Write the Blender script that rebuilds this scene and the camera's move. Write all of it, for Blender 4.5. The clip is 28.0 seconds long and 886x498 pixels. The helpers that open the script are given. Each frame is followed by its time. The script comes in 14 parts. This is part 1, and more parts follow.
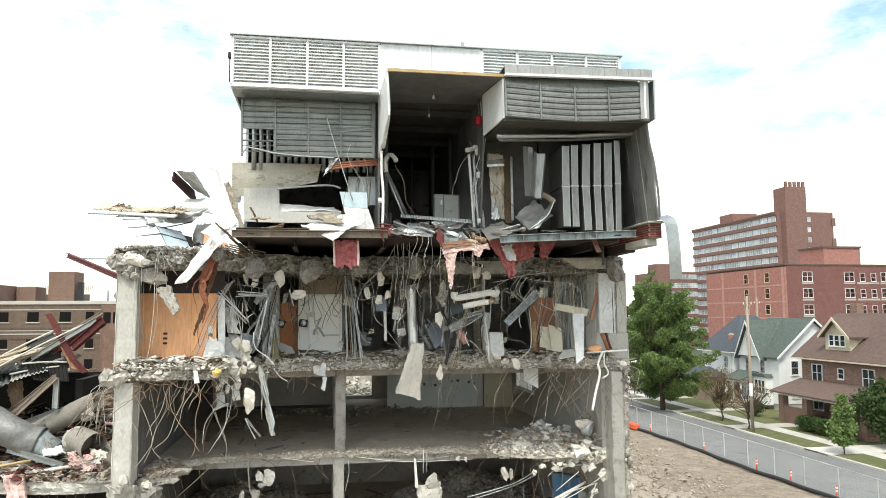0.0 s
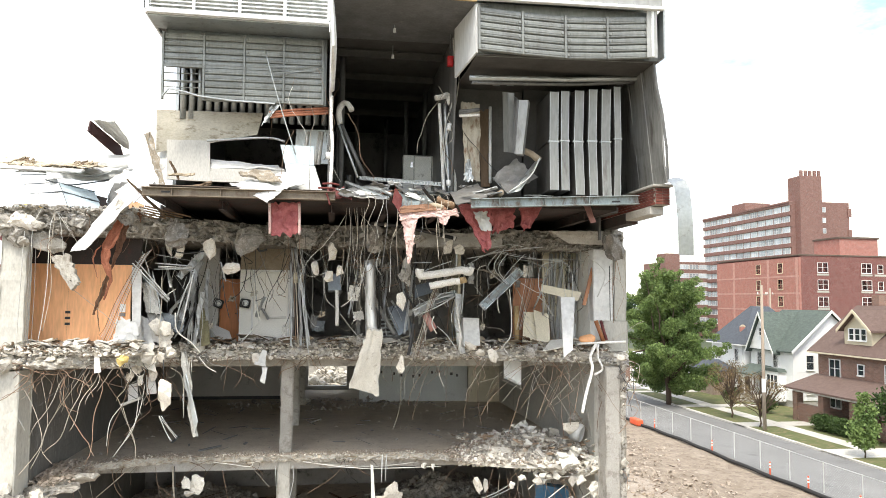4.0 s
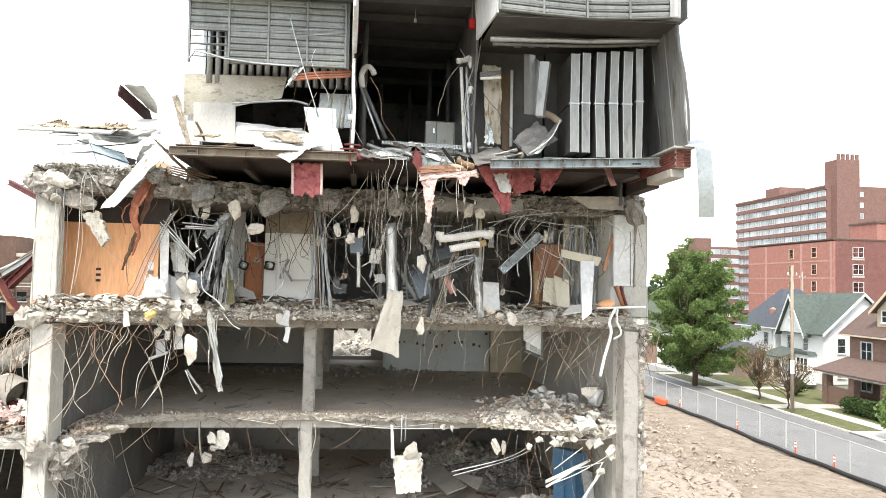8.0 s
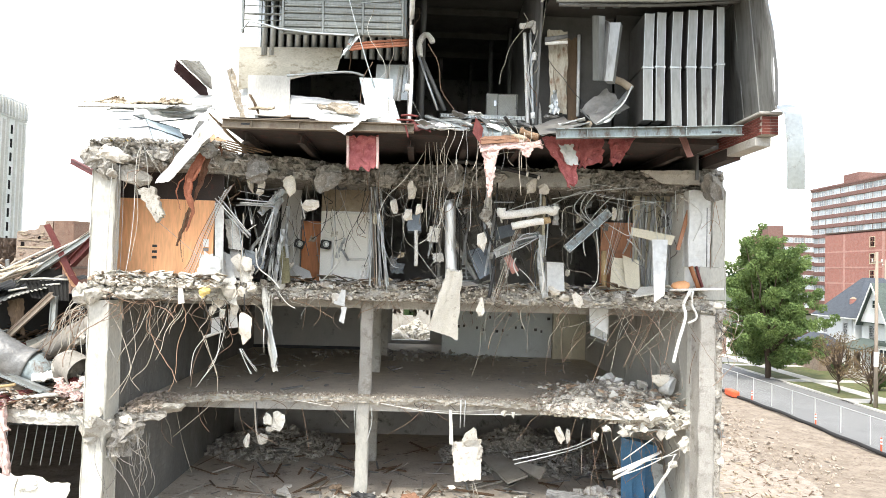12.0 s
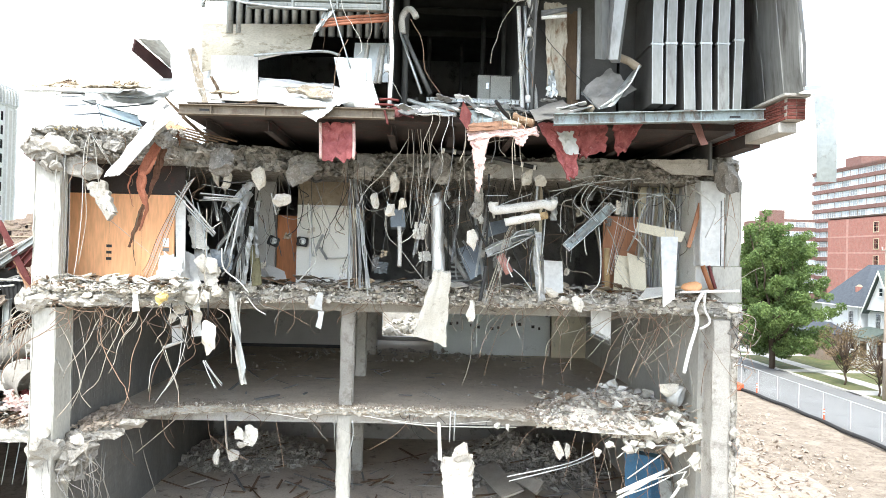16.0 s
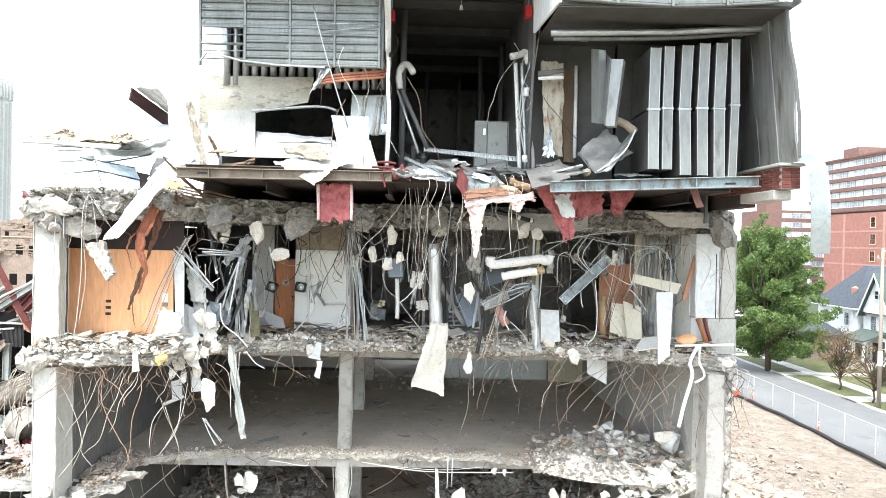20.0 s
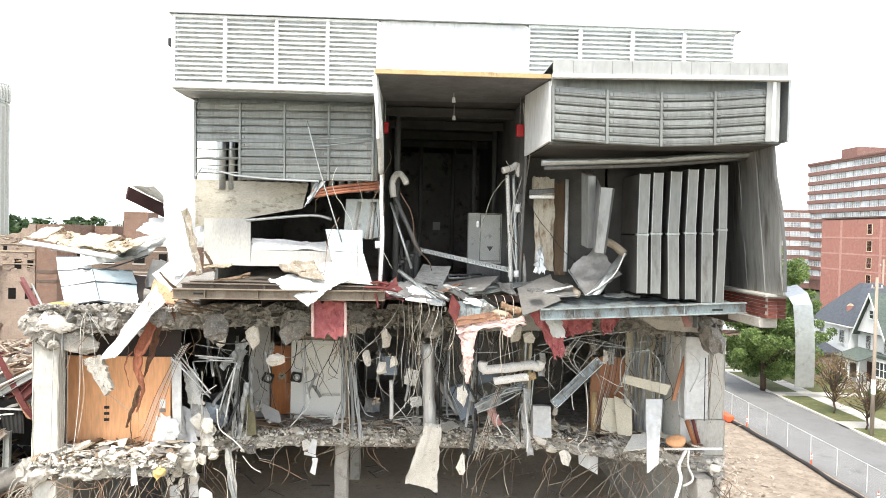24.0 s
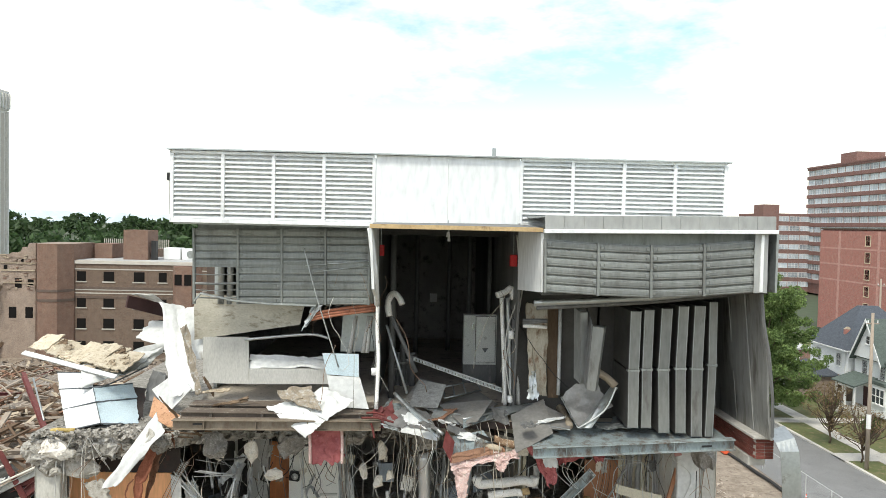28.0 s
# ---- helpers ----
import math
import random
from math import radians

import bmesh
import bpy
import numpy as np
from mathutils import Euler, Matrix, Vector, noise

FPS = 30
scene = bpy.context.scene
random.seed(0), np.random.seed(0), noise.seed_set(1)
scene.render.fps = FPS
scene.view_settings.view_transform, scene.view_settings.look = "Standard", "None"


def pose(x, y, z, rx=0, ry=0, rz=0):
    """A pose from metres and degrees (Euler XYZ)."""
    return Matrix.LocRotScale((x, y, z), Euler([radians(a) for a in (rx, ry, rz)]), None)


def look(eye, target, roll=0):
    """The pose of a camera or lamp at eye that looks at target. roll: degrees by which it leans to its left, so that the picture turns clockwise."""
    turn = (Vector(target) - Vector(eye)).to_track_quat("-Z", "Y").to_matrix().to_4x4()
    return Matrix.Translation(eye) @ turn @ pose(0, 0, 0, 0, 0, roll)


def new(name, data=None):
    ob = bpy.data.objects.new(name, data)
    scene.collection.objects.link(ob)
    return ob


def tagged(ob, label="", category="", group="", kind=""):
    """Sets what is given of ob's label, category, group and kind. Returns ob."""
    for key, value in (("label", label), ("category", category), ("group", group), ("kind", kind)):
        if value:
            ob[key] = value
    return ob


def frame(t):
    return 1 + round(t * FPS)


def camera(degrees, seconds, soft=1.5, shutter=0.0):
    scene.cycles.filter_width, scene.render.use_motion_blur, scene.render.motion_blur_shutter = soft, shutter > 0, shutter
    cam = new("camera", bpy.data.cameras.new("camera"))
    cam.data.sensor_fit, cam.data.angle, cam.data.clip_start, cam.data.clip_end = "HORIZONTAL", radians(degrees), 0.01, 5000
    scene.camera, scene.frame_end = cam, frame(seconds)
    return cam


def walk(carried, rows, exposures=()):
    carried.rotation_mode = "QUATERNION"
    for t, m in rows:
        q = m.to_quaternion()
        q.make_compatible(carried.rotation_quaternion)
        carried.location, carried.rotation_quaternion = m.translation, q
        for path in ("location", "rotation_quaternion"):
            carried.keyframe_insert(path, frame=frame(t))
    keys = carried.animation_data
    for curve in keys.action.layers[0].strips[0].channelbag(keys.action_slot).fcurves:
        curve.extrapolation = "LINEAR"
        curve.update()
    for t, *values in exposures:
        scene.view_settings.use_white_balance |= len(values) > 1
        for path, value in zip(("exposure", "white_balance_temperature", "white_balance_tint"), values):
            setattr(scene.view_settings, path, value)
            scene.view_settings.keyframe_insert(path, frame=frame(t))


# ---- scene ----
cam = camera(64.2, 28.0, soft=0.35)
METRES, EYE, TILT, LEAN, TURN = 18.4, 11.5, 5.2, 0.3, -9.5
ROWS = [
    (0.0, 0.0, 0.0, 0.0, 0.0, 0.0, -0.0),
    (0.5, 0.0129, 0.0215, -0.0007, -0.05, -0.03, -0.14),
    (1.0, 0.0264, 0.0487, -0.0046, -0.08, -0.09, -0.26),
    (1.5, 0.0366, 0.0829, -0.0093, -0.11, -0.18, -0.42),
    (2.0, 0.0429, 0.1241, -0.0158, -0.14, -0.28, -0.51),
    (2.5, 0.0507, 0.166, -0.0212, 0.14, -0.38, -0.63),
    (3.0, 0.0587, 0.1994, -0.0247, 0.75, -0.55, -0.78),
    (3.5, 0.0674, 0.2284, -0.0271, 0.73, -0.72, -0.84),
    (4.0, 0.0778, 0.2386, -0.0321, 0.73, -1.03, -0.89),
    (4.5, 0.0892, 0.2401, -0.0329, 2.6, -1.28, -1.12),
    (6.5, 0.1005, 0.229, -0.0395, 3.1, -1.94, -1.33),
    (7.0, 0.098, 0.2278, -0.0412, 3.11, -2.06, -1.34),
    (7.5, 0.0956, 0.2267, -0.051, 3.11, -2.21, -1.36),
    (8.0, 0.0935, 0.2269, -0.0678, 3.08, -2.36, -1.38),
    (8.5, 0.0925, 0.2286, -0.0703, 3.05, -2.47, -1.38),
    (9.0, 0.0942, 0.2318, -0.0768, 4.97, -2.54, -1.28),
    (9.5, 0.091, 0.2355, -0.0775, 7.97, -2.89, -1.54),
    (10.0, 0.0915, 0.2366, -0.0801, 7.94, -3.06, -1.48),
    (10.5, 0.0923, 0.2374, -0.0822, 7.97, -3.21, -1.43),
    (11.0, 0.0928, 0.24, -0.0844, 7.97, -3.35, -1.37),
    (11.5, 0.091, 0.2566, -0.0861, 7.98, -3.38, -1.33),
    (12.0, 0.0886, 0.2834, -0.0888, 7.94, -3.4, -1.27),
    (12.5, 0.087, 0.3117, -0.0921, 7.92, -3.53, -1.22),
    (14.5, 0.086, 0.403, -0.0997, 7.95, -4.29, -1.06),
    (15.0, 0.0872, 0.4042, -0.0964, 7.88, -4.27, -1.02),
    (15.5, 0.0904, 0.4013, -0.0889, 7.84, -4.45, -1.02),
    (16.0, 0.0922, 0.3982, -0.0746, 7.86, -4.62, -1.03),
    (16.5, 0.0908, 0.3963, -0.0592, 7.86, -4.74, -1.03),
    (17.0, 0.0887, 0.3952, -0.0447, 7.86, -4.88, -1.02),
    (17.5, 0.0882, 0.3955, -0.0308, 7.81, -5.03, -1.01),
    (18.0, 0.0886, 0.3969, -0.0182, 7.8, -5.2, -1.0),
    (18.5, 0.0889, 0.3982, -0.0067, 7.77, -5.38, -0.99),
    (19.0, 0.0892, 0.399, 0.004, 7.72, -5.54, -0.98),
    (19.5, 0.0901, 0.3995, 0.0147, 7.67, -5.66, -0.97),
    (20.0, 0.0909, 0.4004, 0.0273, 7.68, -5.77, -0.97),
    (20.5, 0.091, 0.4017, 0.0481, 7.68, -5.88, -0.96),
    (21.0, 0.0909, 0.4023, 0.0708, 7.69, -5.98, -0.96),
    (21.5, 0.091, 0.4029, 0.0926, 7.65, -6.05, -0.94),
    (23.5, 0.0953, 0.4043, 0.1807, 7.61, -6.49, -0.92),
    (24.0, 0.0962, 0.4048, 0.2025, 7.58, -6.58, -0.92),
    (24.5, 0.0964, 0.4049, 0.2244, 7.59, -6.64, -0.93),
    (25.0, 0.0969, 0.405, 0.247, 7.62, -6.73, -0.93),
    (25.5, 0.0971, 0.4063, 0.2712, 7.64, -6.8, -0.93),
    (26.0, 0.0974, 0.4071, 0.2962, 7.6, -6.87, -0.92),
    (26.5, 0.0979, 0.4085, 0.321, 7.56, -6.93, -0.93),
    (27.0, 0.0983, 0.4098, 0.346, 7.59, -6.98, -0.9),
    (27.5, 0.0991, 0.4109, 0.3697, 7.57, -7.04, -0.9),
    (28.0, 0.0994, 0.4121, 0.3928, 7.57, -7.13, -0.9),
]
EXPOSURES = [(0.0, 0.58, 6650, 5.5), (4.0, 0.96, 6750, 10.5), (9.0, 1.15, 6650, 10.5), (13.0, 1.3, 6450, 10), (15.0, 1.42, 6250, 9), (20.5, 1.52, 6150, 8), (24.0, 1.22, 6650, 11), (26.0, 0.83, 6700, 11), (28.0, 0.42, 6550, 7)]
walk(cam, [(t, pose(0, 0, EYE, TILT, LEAN, TURN) @ pose(METRES * x, METRES * y, METRES * z, 90 + pitch, roll, yaw)) for t, x, y, z, yaw, pitch, roll in ROWS], EXPOSURES)

# ---- sky, sun, exposure ----
world = bpy.data.worlds.new("sky")
scene.world = world
world.use_nodes = True
wt = world.node_tree
wt.nodes.clear()
SUN_EL, SUN_AZ = 60.0, 205.0     # degrees; azimuth from +y, clockwise seen from above
w_out = wt.nodes.new("ShaderNodeOutputWorld")
w_bg = wt.nodes.new("ShaderNodeBackground")
w_sky = wt.nodes.new("ShaderNodeTexSky")
w_sky.sky_type = 'NISHITA'
w_sky.sun_disc = False
w_sky.sun_elevation = radians(SUN_EL)
w_sky.sun_rotation = radians(SUN_AZ)
w_sky.dust_density = 2.0
w_tc = wt.nodes.new("ShaderNodeTexCoord")
w_map = wt.nodes.new("ShaderNodeMapping")
w_map.inputs["Scale"].default_value = (1.0, 1.0, 2.6)
w_map.inputs["Location"].default_value = (0.35, 0.1, 0.2)
w_noise = wt.nodes.new("ShaderNodeTexNoise")
w_noise.inputs["Scale"].default_value = 2.3
w_noise.inputs["Detail"].default_value = 7.0
w_noise.inputs["Roughness"].default_value = 0.62
w_ramp = wt.nodes.new("ShaderNodeValToRGB")
w_ramp.color_ramp.elements[0].position = 0.42
w_ramp.color_ramp.elements[1].position = 0.58
w_mix = wt.nodes.new("ShaderNodeMix")
w_mix.data_type = 'RGBA'
w_mix.inputs["B"].default_value = (11.0, 10.8, 9.8, 1)
w_bg.inputs["Strength"].default_value = 0.1
wt.links.new(w_tc.outputs["Generated"], w_map.inputs["Vector"])
wt.links.new(w_map.outputs["Vector"], w_noise.inputs["Vector"])
wt.links.new(w_noise.outputs["Fac"], w_ramp.inputs["Fac"])
w_sep = wt.nodes.new("ShaderNodeSeparateXYZ")
w_low = wt.nodes.new("ShaderNodeMapRange")
w_low.inputs["From Min"].default_value = 0.02
w_low.inputs["From Max"].default_value = 0.2
w_low.inputs["To Min"].default_value = 1.0
w_low.inputs["To Max"].default_value = 0.0
w_max = wt.nodes.new("ShaderNodeMath")
w_max.operation = 'MAXIMUM'
wt.links.new(w_tc.outputs["Generated"], w_sep.inputs["Vector"])
wt.links.new(w_sep.outputs["Z"], w_low.inputs["Value"])
wt.links.new(w_low.outputs["Result"], w_max.inputs[0])
wt.links.new(w_ramp.outputs["Color"], w_max.inputs[1])
wt.links.new(w_max.outputs["Value"], w_mix.inputs["Factor"])
w_gain = wt.nodes.new("ShaderNodeVectorMath")
w_gain.operation = 'SCALE'
w_gain.inputs["Scale"].default_value = 2.4
wt.links.new(w_sky.outputs["Color"], w_gain.inputs[0])
wt.links.new(w_gain.outputs["Vector"], w_mix.inputs["A"])
wt.links.new(w_mix.outputs["Result"], w_bg.inputs["Color"])
wt.links.new(w_bg.outputs["Background"], w_out.inputs["Surface"])

sun = new("sun", bpy.data.lights.new("sun", 'SUN'))
sun.data.energy = 2.0
sun.data.angle = radians(12)
sun.data.color = (1.0, 0.975, 0.91)
az, el = radians(SUN_AZ), radians(SUN_EL)
sun_from = Vector((math.sin(az) * math.cos(el), math.cos(az) * math.cos(el), math.sin(el)))
sun.matrix_world = look(sun_from * 100, (0, 0, 0))

# ---- materials ----
R = random.Random(7)


def mat(name, c1, c2=None, rough=0.8, metal=0.0, scale=1.2, fine=30.0, bump=0.25, stain=None, amount=0.35, vary=0.12, spec=0.4, squash=1.0):
    """Two colours mixed by coarse and fine noise, an optional stain colour in streaks, fine relief and a shade per object."""
    m = bpy.data.materials.new(name)
    m.use_nodes = True
    t = m.node_tree
    n, l = t.nodes, t.links
    b = n["Principled BSDF"]
    c2 = c2 or tuple(x * 0.75 for x in c1)
    geo = n.new("ShaderNodeNewGeometry")
    mp = n.new("ShaderNodeMapping")
    mp.inputs["Scale"].default_value = (1, 1, squash)
    l.new(geo.outputs["Position"], mp.inputs["Vector"])
    na = n.new("ShaderNodeTexNoise")
    na.inputs["Scale"].default_value = scale
    na.inputs["Detail"].default_value = 6
    na.inputs["Roughness"].default_value = 0.65
    nb = n.new("ShaderNodeTexNoise")
    nb.inputs["Scale"].default_value = fine
    nb.inputs["Detail"].default_value = 3
    l.new(mp.outputs["Vector"], na.inputs["Vector"])
    l.new(mp.outputs["Vector"], nb.inputs["Vector"])
    ra = n.new("ShaderNodeMapRange")
    ra.inputs["From Min"].default_value = 0.32
    ra.inputs["From Max"].default_value = 0.68
    l.new(na.outputs["Fac"], ra.inputs["Value"])
    mx = n.new("ShaderNodeMix")
    mx.data_type = 'RGBA'
    mx.inputs["A"].default_value = (*c1, 1)
    mx.inputs["B"].default_value = (*c2, 1)
    l.new(ra.outputs["Result"], mx.inputs["Factor"])
    last = mx.outputs["Result"]
    if stain:
        ns = n.new("ShaderNodeTexNoise")
        ns.inputs["Scale"].default_value = scale * 2.7
        ns.inputs["Detail"].default_value = 8
        ns.inputs["Roughness"].default_value = 0.7
        mp2 = n.new("ShaderNodeMapping")
        mp2.inputs["Location"].default_value = (3.1, 7.7, 1.3)
        mp2.inputs["Scale"].default_value = (1, 1, squash)
        l.new(geo.outputs["Position"], mp2.inputs["Vector"])
        l.new(mp2.outputs["Vector"], ns.inputs["Vector"])
        rs = n.new("ShaderNodeMapRange")
        rs.inputs["From Min"].default_value = 0.66 - amount * 0.4
        rs.inputs["From Max"].default_value = 0.74 - amount * 0.2
        l.new(ns.outputs["Fac"], rs.inputs["Value"])
        m2 = n.new("ShaderNodeMix")
        m2.data_type = 'RGBA'
        m2.inputs["B"].default_value = (*stain, 1)
        l.new(rs.outputs["Result"], m2.inputs["Factor"])
        l.new(last, m2.inputs["A"])
        last = m2.outputs["Result"]
    oi = n.new("ShaderNodeObjectInfo")
    rv = n.new("ShaderNodeMapRange")
    rv.inputs["To Min"].default_value = 1 - vary
    rv.inputs["To Max"].default_value = 1 + vary
    l.new(oi.outputs["Random"], rv.inputs["Value"])
    rf = n.new("ShaderNodeMapRange")
    rf.inputs["To Min"].default_value = 0.72
    rf.inputs["To Max"].default_value = 1.28
    l.new(nb.outputs["Fac"], rf.inputs["Value"])
    mu = n.new("ShaderNodeMath")
    mu.operation = 'MULTIPLY'
    l.new(rv.outputs["Result"], mu.inputs[0])
    l.new(rf.outputs["Result"], mu.inputs[1])
    hs = n.new("ShaderNodeHueSaturation")
    l.new(mu.outputs["Value"], hs.inputs["Value"])
    l.new(last, hs.inputs["Color"])
    l.new(hs.outputs["Color"], b.inputs["Base Color"])
    rr = n.new("ShaderNodeMapRange")
    rr.inputs["To Min"].default_value = max(0.05, rough - 0.15)
    rr.inputs["To Max"].default_value = min(1.0, rough + 0.15)
    l.new(na.outputs["Fac"], rr.inputs["Value"])
    l.new(rr.outputs["Result"], b.inputs["Roughness"])
    b.inputs["Metallic"].default_value = metal
    b.inputs["Specular IOR Level"].default_value = spec
    if bump:
        ad = n.new("ShaderNodeMath")
        ad.operation = 'ADD'
        l.new(na.outputs["Fac"], ad.inputs[0])
        l.new(nb.outputs["Fac"], ad.inputs[1])
        bu = n.new("ShaderNodeBump")
        bu.inputs["Strength"].default_value = bump
        bu.inputs["Distance"].default_value = 0.03
        l.new(ad.outputs["Value"], bu.inputs["Height"])
        l.new(bu.outputs["Normal"], b.inputs["Normal"])
    return m


def brick_mat(name, c1, c2, mortar, bw=0.2, bh=0.068, mort=0.011, axis='xz', rough=0.9):
    """Brickwork by a pattern at true size, for walls that stay far off."""
    m = bpy.data.materials.new(name)
    m.use_nodes = True
    t = m.node_tree
    n, l = t.nodes, t.links
    b = n["Principled BSDF"]
    geo = n.new("ShaderNodeNewGeometry")
    sep = n.new("ShaderNodeSeparateXYZ")
    l.new(geo.outputs["Position"], sep.inputs["Vector"])
    add = n.new("ShaderNodeMath")
    add.operation = 'ADD'
    l.new(sep.outputs["X"], add.inputs[0])
    l.new(sep.outputs["Y"], add.inputs[1])
    com = n.new("ShaderNodeCombineXYZ")
    l.new(add.outputs["Value"], com.inputs["X"])
    l.new(sep.outputs["Z"], com.inputs["Y"])
    br = n.new("ShaderNodeTexBrick")
    br.inputs["Color1"].default_value = (*c1, 1)
    br.inputs["Color2"].default_value = (*c2, 1)
    br.inputs["Mortar"].default_value = (*mortar, 1)
    br.inputs["Scale"].default_value = 1.0
    br.inputs["Mortar Size"].default_value = mort
    br.inputs["Brick Width"].default_value = bw
    br.inputs["Row Height"].default_value = bh
    l.new(com.outputs["Vector"], br.inputs["Vector"])
    na = n.new("ShaderNodeTexNoise")
    na.inputs["Scale"].default_value = 1.4
    na.inputs["Detail"].default_value = 10
    na.inputs["Roughness"].default_value = 0.7
    l.new(geo.outputs["Position"], na.inputs["Vector"])
    rv = n.new("ShaderNodeMapRange")
    rv.inputs["To Min"].default_value = 0.5
    rv.inputs["To Max"].default_value = 1.5
    l.new(na.outputs["Fac"], rv.inputs["Value"])
    hs = n.new("ShaderNodeHueSaturation")
    l.new(rv.outputs["Result"], hs.inputs["Value"])
    l.new(br.outputs["Color"], hs.inputs["Color"])
    l.new(hs.outputs["Color"], b.inputs["Base Color"])
    b.inputs["Roughness"].default_value = rough
    bu = n.new("ShaderNodeBump")
    bu.inputs["Strength"].default_value = 0.4
    bu.inputs["Distance"].default_value = 0.02
    bu.invert = True
    l.new(br.outputs["Fac"], bu.inputs["Height"])
    l.new(bu.outputs["Normal"], b.inputs["Normal"])
    return m


M_CONC = mat("cast_concrete", (0.47, 0.45, 0.41), (0.36, 0.345, 0.31), 0.9, scale=0.9, fine=25, bump=0.35, stain=(0.24, 0.22, 0.19), amount=0.35)
M_CONCP = mat("painted_concrete", (0.524, 0.511, 0.46), (0.432, 0.419, 0.373), 0.8, scale=0.7, fine=20, bump=0.2, stain=(0.3, 0.28, 0.24), amount=0.22, squash=0.4)
M_BROKEN = mat("broken_concrete", (0.5, 0.475, 0.43), (0.28, 0.26, 0.22), 0.95, scale=4, fine=55, bump=1.0, stain=(0.15, 0.13, 0.105), amount=0.4, vary=0.25)
M_RUBBLE = mat("pale_rubble", (0.7, 0.67, 0.61), (0.48, 0.445, 0.385), 0.95, scale=2.5, fine=40, bump=0.6, stain=(0.33, 0.26, 0.2), amount=0.3, vary=0.3)
M_PLASTER = mat("white_plaster", (0.78, 0.77, 0.72), (0.68, 0.66, 0.6), 0.85, scale=1.5, fine=30, bump=0.3, stain=(0.45, 0.42, 0.36), amount=0.2, vary=0.1)
# Base taken darker than the paint: the wall's shade is in it.
M_BLOCK = mat("shade_darkened_painted_block", (0.189, 0.182, 0.166), (0.123, 0.118, 0.109), 0.8, scale=0.55, fine=18, bump=0.3, stain=(0.2, 0.2, 0.19), amount=0.3, squash=0.4, vary=0.05)
M_FLOOR = mat("dusty_floor", (0.55, 0.485, 0.39), (0.43, 0.375, 0.3), 0.95, scale=0.9, fine=14, bump=0.3, stain=(0.29, 0.26, 0.21), amount=0.22)
M_WALLW = mat("pale_blue_wall", (0.76, 0.79, 0.78), (0.68, 0.71, 0.7), 0.8, scale=0.5, bump=0.1, stain=(0.35, 0.35, 0.33), amount=0.15)
M_WALLG = mat("grey_wall", (0.54, 0.53, 0.5), (0.45, 0.44, 0.415), 0.85, scale=0.6, bump=0.1, stain=(0.25, 0.24, 0.22), amount=0.2)
M_DOORO = mat("deep_orange_door_veneer", (0.56, 0.22, 0.085), (0.47, 0.175, 0.065), 0.45, scale=0.6, fine=18, bump=0.05, squash=0.15)
M_CREAM = mat("cream_wall", (0.68, 0.63, 0.49), (0.6, 0.55, 0.42), 0.85, scale=0.6, bump=0.1, stain=(0.3, 0.28, 0.22), amount=0.2)
M_DARK = mat("dark_blotched_interior", (0.37, 0.355, 0.33), (0.26, 0.25, 0.235), 0.9, scale=0.8, bump=0.2, stain=(0.09, 0.085, 0.08), amount=0.3)
M_ORANGE = mat("orange_wood_veneer", (0.88, 0.47, 0.24), (0.8, 0.41, 0.195), 0.5, scale=0.6, fine=18, bump=0.05, squash=0.15, vary=0.06, stain=(0.6, 0.29, 0.11), amount=0.15)
M_WOOD = mat("red_brown_wood", (0.3, 0.12, 0.05), (0.22, 0.085, 0.035), 0.55, scale=1.5, fine=25, bump=0.1, squash=0.12)
M_LUMBER = mat("bare_lumber", (0.52, 0.38, 0.2), (0.4, 0.28, 0.14), 0.8, scale=2, fine=30, bump=0.25, stain=(0.2, 0.13, 0.07), amount=0.25)
M_WHITE = mat("white_sheet_metal", (0.669, 0.674, 0.65), (0.598, 0.604, 0.586), 0.42, 0.0, scale=0.8, fine=8, bump=0.06, stain=(0.5, 0.48, 0.44), amount=0.14, vary=0.12)
M_FASCIA = mat("white_screen_paint", (0.81, 0.825, 0.81), (0.75, 0.765, 0.755), 0.5, 0.0, scale=0.5, fine=8, bump=0.03, stain=(0.55, 0.55, 0.53), amount=0.1, vary=0.03, squash=0.3)
M_GALV = mat("galvanised_sheet", (0.49, 0.515, 0.505), (0.395, 0.415, 0.41), 0.42, 0.75, scale=1.5, fine=12, bump=0.08, stain=(0.26, 0.25, 0.23), amount=0.25, vary=0.12)
M_LOUVER = mat("grey_louver_paint", (0.285, 0.3, 0.28), (0.2, 0.212, 0.198), 0.45, 0.25, scale=0.9, fine=15, bump=0.06, stain=(0.17, 0.17, 0.16), amount=0.3, squash=0.3)
M_WALLP = mat("streaked_side_wall_metal", (0.4, 0.4, 0.375), (0.25, 0.25, 0.235), 0.45, 0.35, scale=1.3, fine=12, bump=0.06, stain=(0.14, 0.13, 0.115), amount=0.4, squash=0.12)
M_PANEL = mat("grey_splitter_panel", (0.3, 0.305, 0.29), (0.22, 0.224, 0.212), 0.42, 0.4, scale=0.9, fine=12, bump=0.05, stain=(0.16, 0.15, 0.14), amount=0.24, squash=0.3)
M_BEAMG = mat("blue_grey_steel_paint", (0.29, 0.34, 0.345), (0.2, 0.235, 0.235), 0.6, 0.1, scale=1.6, fine=20, bump=0.15, stain=(0.11, 0.08, 0.06), amount=0.45, squash=0.5)
M_BEAMD = mat("dirty_grey_brown_steel_paint", (0.231, 0.195, 0.148), (0.154, 0.124, 0.0884), 0.65, 0.1, scale=1.8, fine=22, bump=0.15, stain=(0.14, 0.1, 0.07), amount=0.42, squash=0.5)
